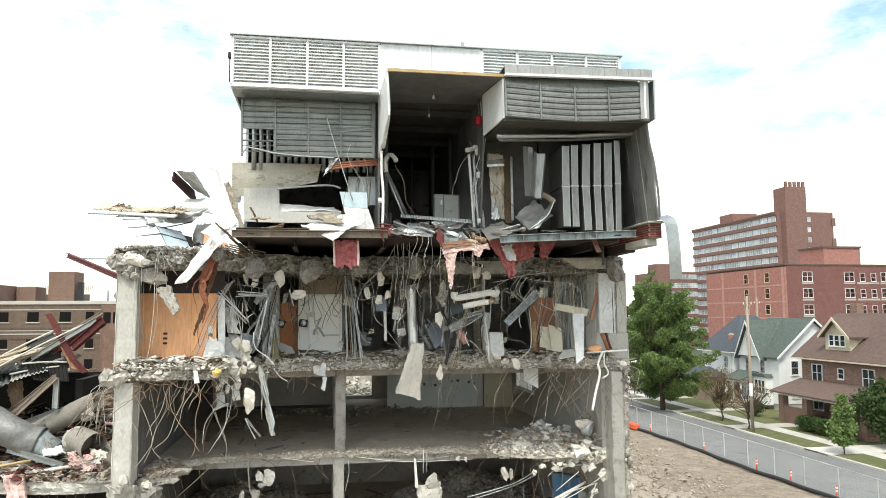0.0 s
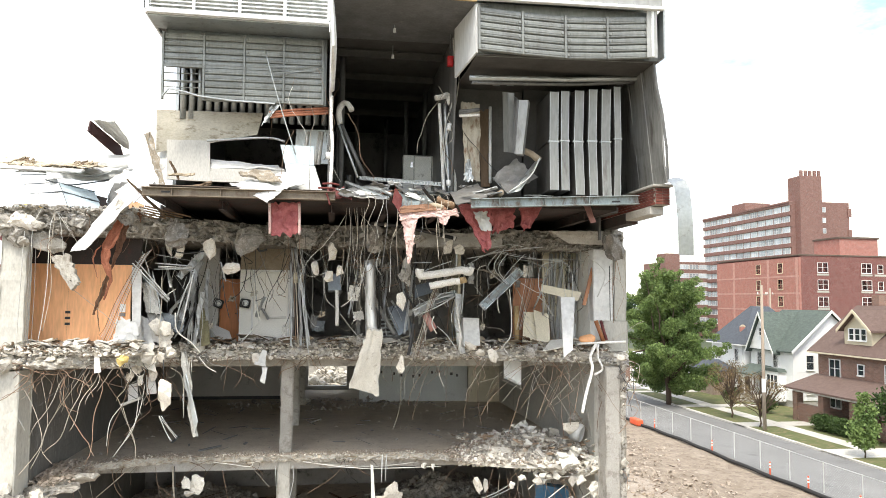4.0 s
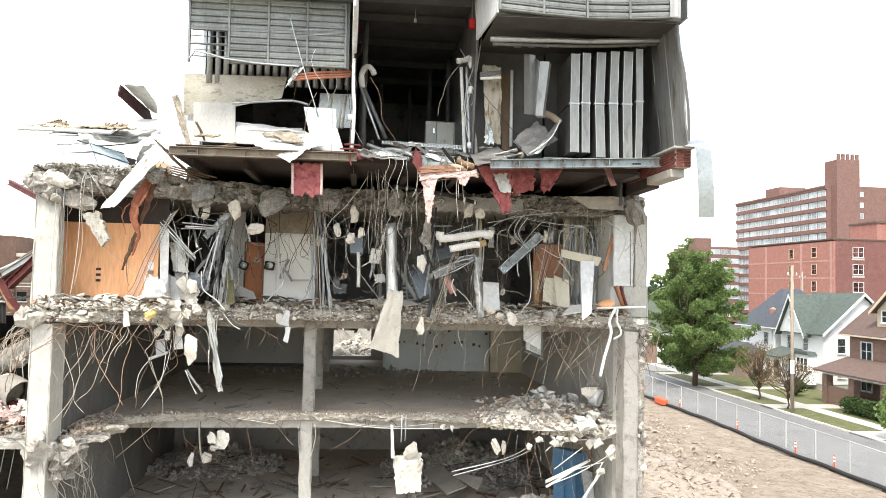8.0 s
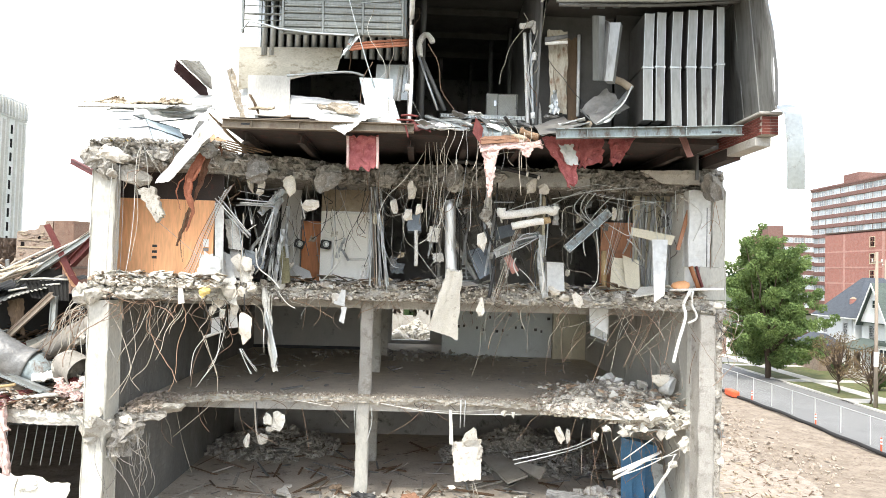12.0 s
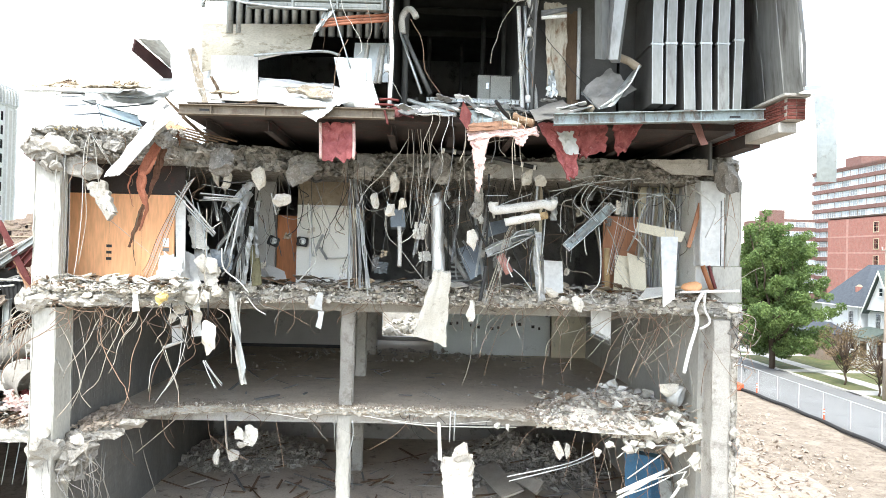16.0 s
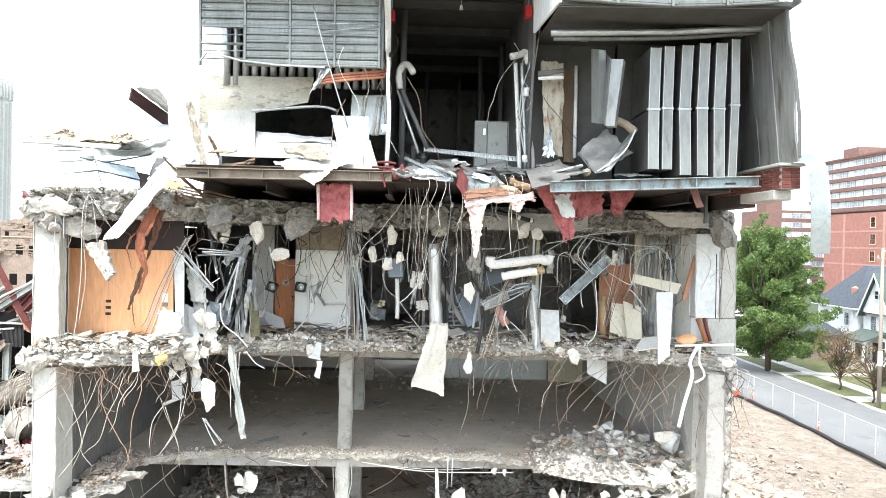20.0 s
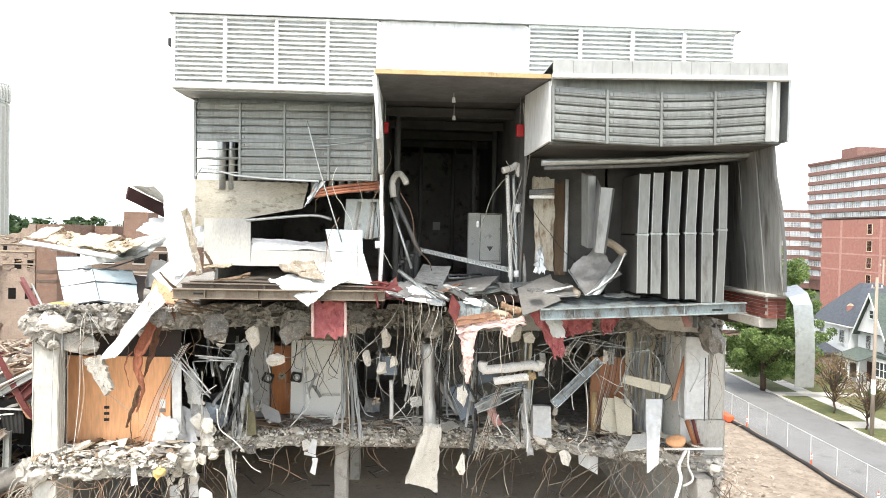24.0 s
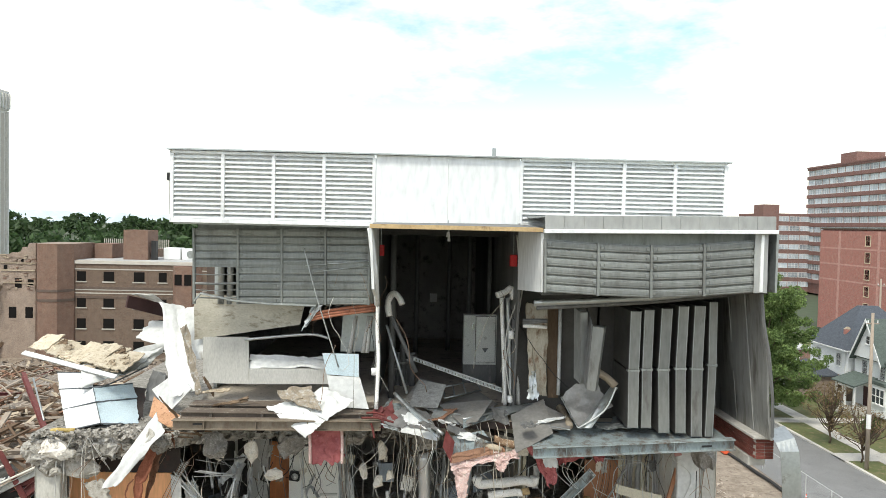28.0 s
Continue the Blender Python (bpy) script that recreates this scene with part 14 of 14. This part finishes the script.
# ---- torn slab end round the side pier ----
chunk(-6.98, 25.3, 9.28, 0.95, 1.0, 1.0, M_LUMP, 811, "torn end of the concrete slab wrapped round the pier", "slab_end")
chunk(-6.55, 24.9, 9.4, 0.9, 0.5, 0.62, M_LUMP, 812, "torn end of the concrete slab wrapped round the pier", "slab_end")
chunk(-7.05, 26.1, 9.35, 0.7, 0.9, 0.7, M_BROKEN, 813, "torn end of the concrete slab wrapped round the pier", "slab_end")
rb_ = random.Random(71)
for i in range(26):
    x, y, z = -7.25 + rb_.uniform(-0.1, 0.5), 24.95 + rb_.uniform(0, 0.9), 9.05 + rb_.uniform(-0.25, 0.3)
    L, sx = rb_.uniform(0.5, 1.5), rb_.uniform(-1.0, -0.1)
    mid = (x + sx * L * 0.6 + rb_.uniform(-0.15, 0.15), y - rb_.uniform(0, 0.3), z - L * rb_.uniform(0.2, 0.5))
    pipe("bent_rebar", "bent bar and wire hanging from the torn slab end", "rebar", rb_.choice((M_WIRE, M_WIREW, M_WIRE, M_REBAR, M_WIRE)), [(x, y, z), mid, (x + sx * L + rb_.uniform(-0.2, 0.4), y - 0.2, z - L)], rb_.uniform(0.007, 0.012), group="bars in the slab end")
for x, y in ((-6.1, 24.97), (-6.06, 25.02), (-6.0, 25.1)):
    pipe("riser_conduit", "thin conduit rising at the inner corner of the pier", "conduit", M_DUSTY, [(x, y, 9.75), (x + 0.02, y, 11.3), (x - 0.01, y, 13.05)], 0.008, group="riser conduits")
# broken concrete of the second-floor corner, wrapped round the pier
for x, y, z, a, b, c, m in ((-6.5, 25.2, 5.6, 1.1, 1.1, 1.2, M_LUMP), (-5.95, 25.5, 5.45, 1.5, 1.2, 1.3, M_BROKEN), (-6.1, 25.6, 5.1, 0.9, 0.9, 0.9, M_LUMP), (-5.55, 26.1, 5.8, 1.6, 1.4, 0.6, M_BROKEN), (-5.2, 26.8, 5.92, 1.6, 1.3, 0.4, M_LUMP), (-6.35, 24.92, 6.15, 0.4, 0.35, 0.6, M_LUMPW), (-5.75, 25.4, 5.85, 0.4, 0.4, 0.45, M_LUMPW)):
    chunk(x, y, z, a, b, c, m, int(100 * z), "broken concrete of the floor corner round the pier", "slab_corner", "rubble", "pieces of the floor corner")
for i in range(26):
    x, y, z = rb_.uniform(-6.5, -5.3), 25.0 + rb_.uniform(0, 1.2), rb_.uniform(5.3, 5.9)
    L = rb_.uniform(0.4, 2.2)
    pipe("bent_rebar", "bent bar and wire hanging from the floor corner", "rebar", rb_.choice((M_WIRE, M_DUSTY, M_DUSTY, M_PLANK)), [(x, y, z), (x + rb_.uniform(-0.2, 0.3), y - 0.25, z - 0.3 * L), (x + rb_.uniform(-0.1, 0.5), y - 0.2, z - 0.7 * L), (x + rb_.uniform(-0.1, 0.6), y - 0.1, z - L)], rb_.uniform(0.006, 0.011), group="bars in the floor corner")
# torn outer edge of the right end pier: stubs, fixings and wires
for i in range(34):
    z = rb_.uniform(4.6, 9.7) if i % 3 else rb_.choice((9.35, 5.9)) + rb_.uniform(-0.25, 0.2)
    d = rb_.uniform(0.12, 0.34)
    chunk(11.36 + rb_.uniform(-0.16, 0.1), 25.66 + rb_.uniform(-0.05, 0.12), z, d, d * 0.8, d * rb_.uniform(0.7, 1.5), rb_.choice((M_LUMP, M_LUMPW, M_BROKEN, M_DUSTY)), 900 + i, "torn concrete stub on the end pier", "pier_stub", "rubble", "stubs on the end pier")
    if i % 2:
        x = 11.35 + rb_.uniform(-0.2, 0.1)
        pipe("hanging_cable", "thin wire curling off the end pier", "cable", rb_.choice((M_REBAR, M_WIRE, M_WIREB)), [(x, 25.62, z), (x + rb_.uniform(-0.1, 0.45), 25.45, z - 0.15), (x + rb_.uniform(-0.2, 0.6), 25.45, z - rb_.uniform(0.3, 0.9))], 0.008, group="wires on the end pier")
# tangle of thin wires and torn scraps hanging from the ceiling of the third floor
for i in range(120):
    x = rb_.uniform(-3.4, 10.3)
    y = frontr(x) + rb_.uniform(0.1, 1.6)
    z = 13.06
    L = rb_.uniform(0.4, 2.6) ** 1.0
    p1 = (x + rb_.uniform(-0.3, 0.3), y + rb_.uniform(-0.2, 0.2), z - L * 0.45)
    p2 = (p1[0] + rb_.uniform(-0.35, 0.35), y + rb_.uniform(-0.25, 0.2), z - L * 0.8)
    p3 = (p2[0] + rb_.uniform(-0.4, 0.4), y, z - L * rb_.uniform(0.85, 1.1))
    pipe("hanging_cable", "thin dusty wire hanging from the broken ceiling", "cable", rb_.choice((M_WIREB, M_SOOT, M_WIRE, M_DUSTY, M_WIREB, M_REBAR)), [(x, y, z), p1, p2, p3], rb_.uniform(0.006, 0.014), group="wires on the third floor")
    if i % 4 == 0:
        w, h = rb_.uniform(0.05, 0.16), rb_.uniform(0.1, 0.4)
        quad("hanging_scrap", "small torn scrap caught on a wire", "debris", rb_.choice((M_DUSTY, M_LUMPW, M_FLAKED, M_SOOT, M_TAN)), [(p3[0] - w, y, p3[2] - h), (p3[0] + w * 0.6, y - 0.05, p3[2] - h * 0.8), (p3[0] + w, y + 0.03, p3[2] + 0.05), (p3[0] - w * 0.7, y, p3[2] + 0.08)], 0.05, 0.012, 5, "scraps on wires")
# flat plates, boards and splinters along the third-floor edge
for i in range(150):
    left = i % 3 == 0
    x = rb_.uniform(-6.7, -3.3) if left else rb_.uniform(2.6, 11.2) if i % 3 == 1 else rb_.uniform(-3.0, 11.2)
    y = (25.1 if left else front3(x)) + rb_.uniform(0.0, 0.9)
    z = 9.86 + rb_.uniform(0, 0.16)
    w, h, a = rb_.uniform(0.12, 0.42), rb_.uniform(0.04, 0.2), rb_.uniform(0, 3.14)
    u = Vector((math.cos(a), math.sin(a), rb_.uniform(-0.3, 0.3))) * w
    v = Vector((-math.sin(a), math.cos(a), rb_.uniform(-0.2, 0.5))) * h
    c = Vector((x, y, z))
    m = rb_.choice((M_LUMPW, M_LUMPW, M_LUMP2, M_PLASTER, M_TAN, M_FIBRE, M_PLANK, M_DUSTY, M_BROWNB))
    quad("floor_scrap", "broken plaster plate or board on the torn floor edge", "debris", m, [tuple(c - u - v), tuple(c + u - v), tuple(c + u + v), tuple(c - u + v)], 0.03, rb_.uniform(0.01, 0.035), 4, "scraps on the third floor")

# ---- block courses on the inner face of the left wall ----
bw_ = tagged(thing("block_facing", "grey painted block courses, colour darkened for shade", "wall"), kind="structure")
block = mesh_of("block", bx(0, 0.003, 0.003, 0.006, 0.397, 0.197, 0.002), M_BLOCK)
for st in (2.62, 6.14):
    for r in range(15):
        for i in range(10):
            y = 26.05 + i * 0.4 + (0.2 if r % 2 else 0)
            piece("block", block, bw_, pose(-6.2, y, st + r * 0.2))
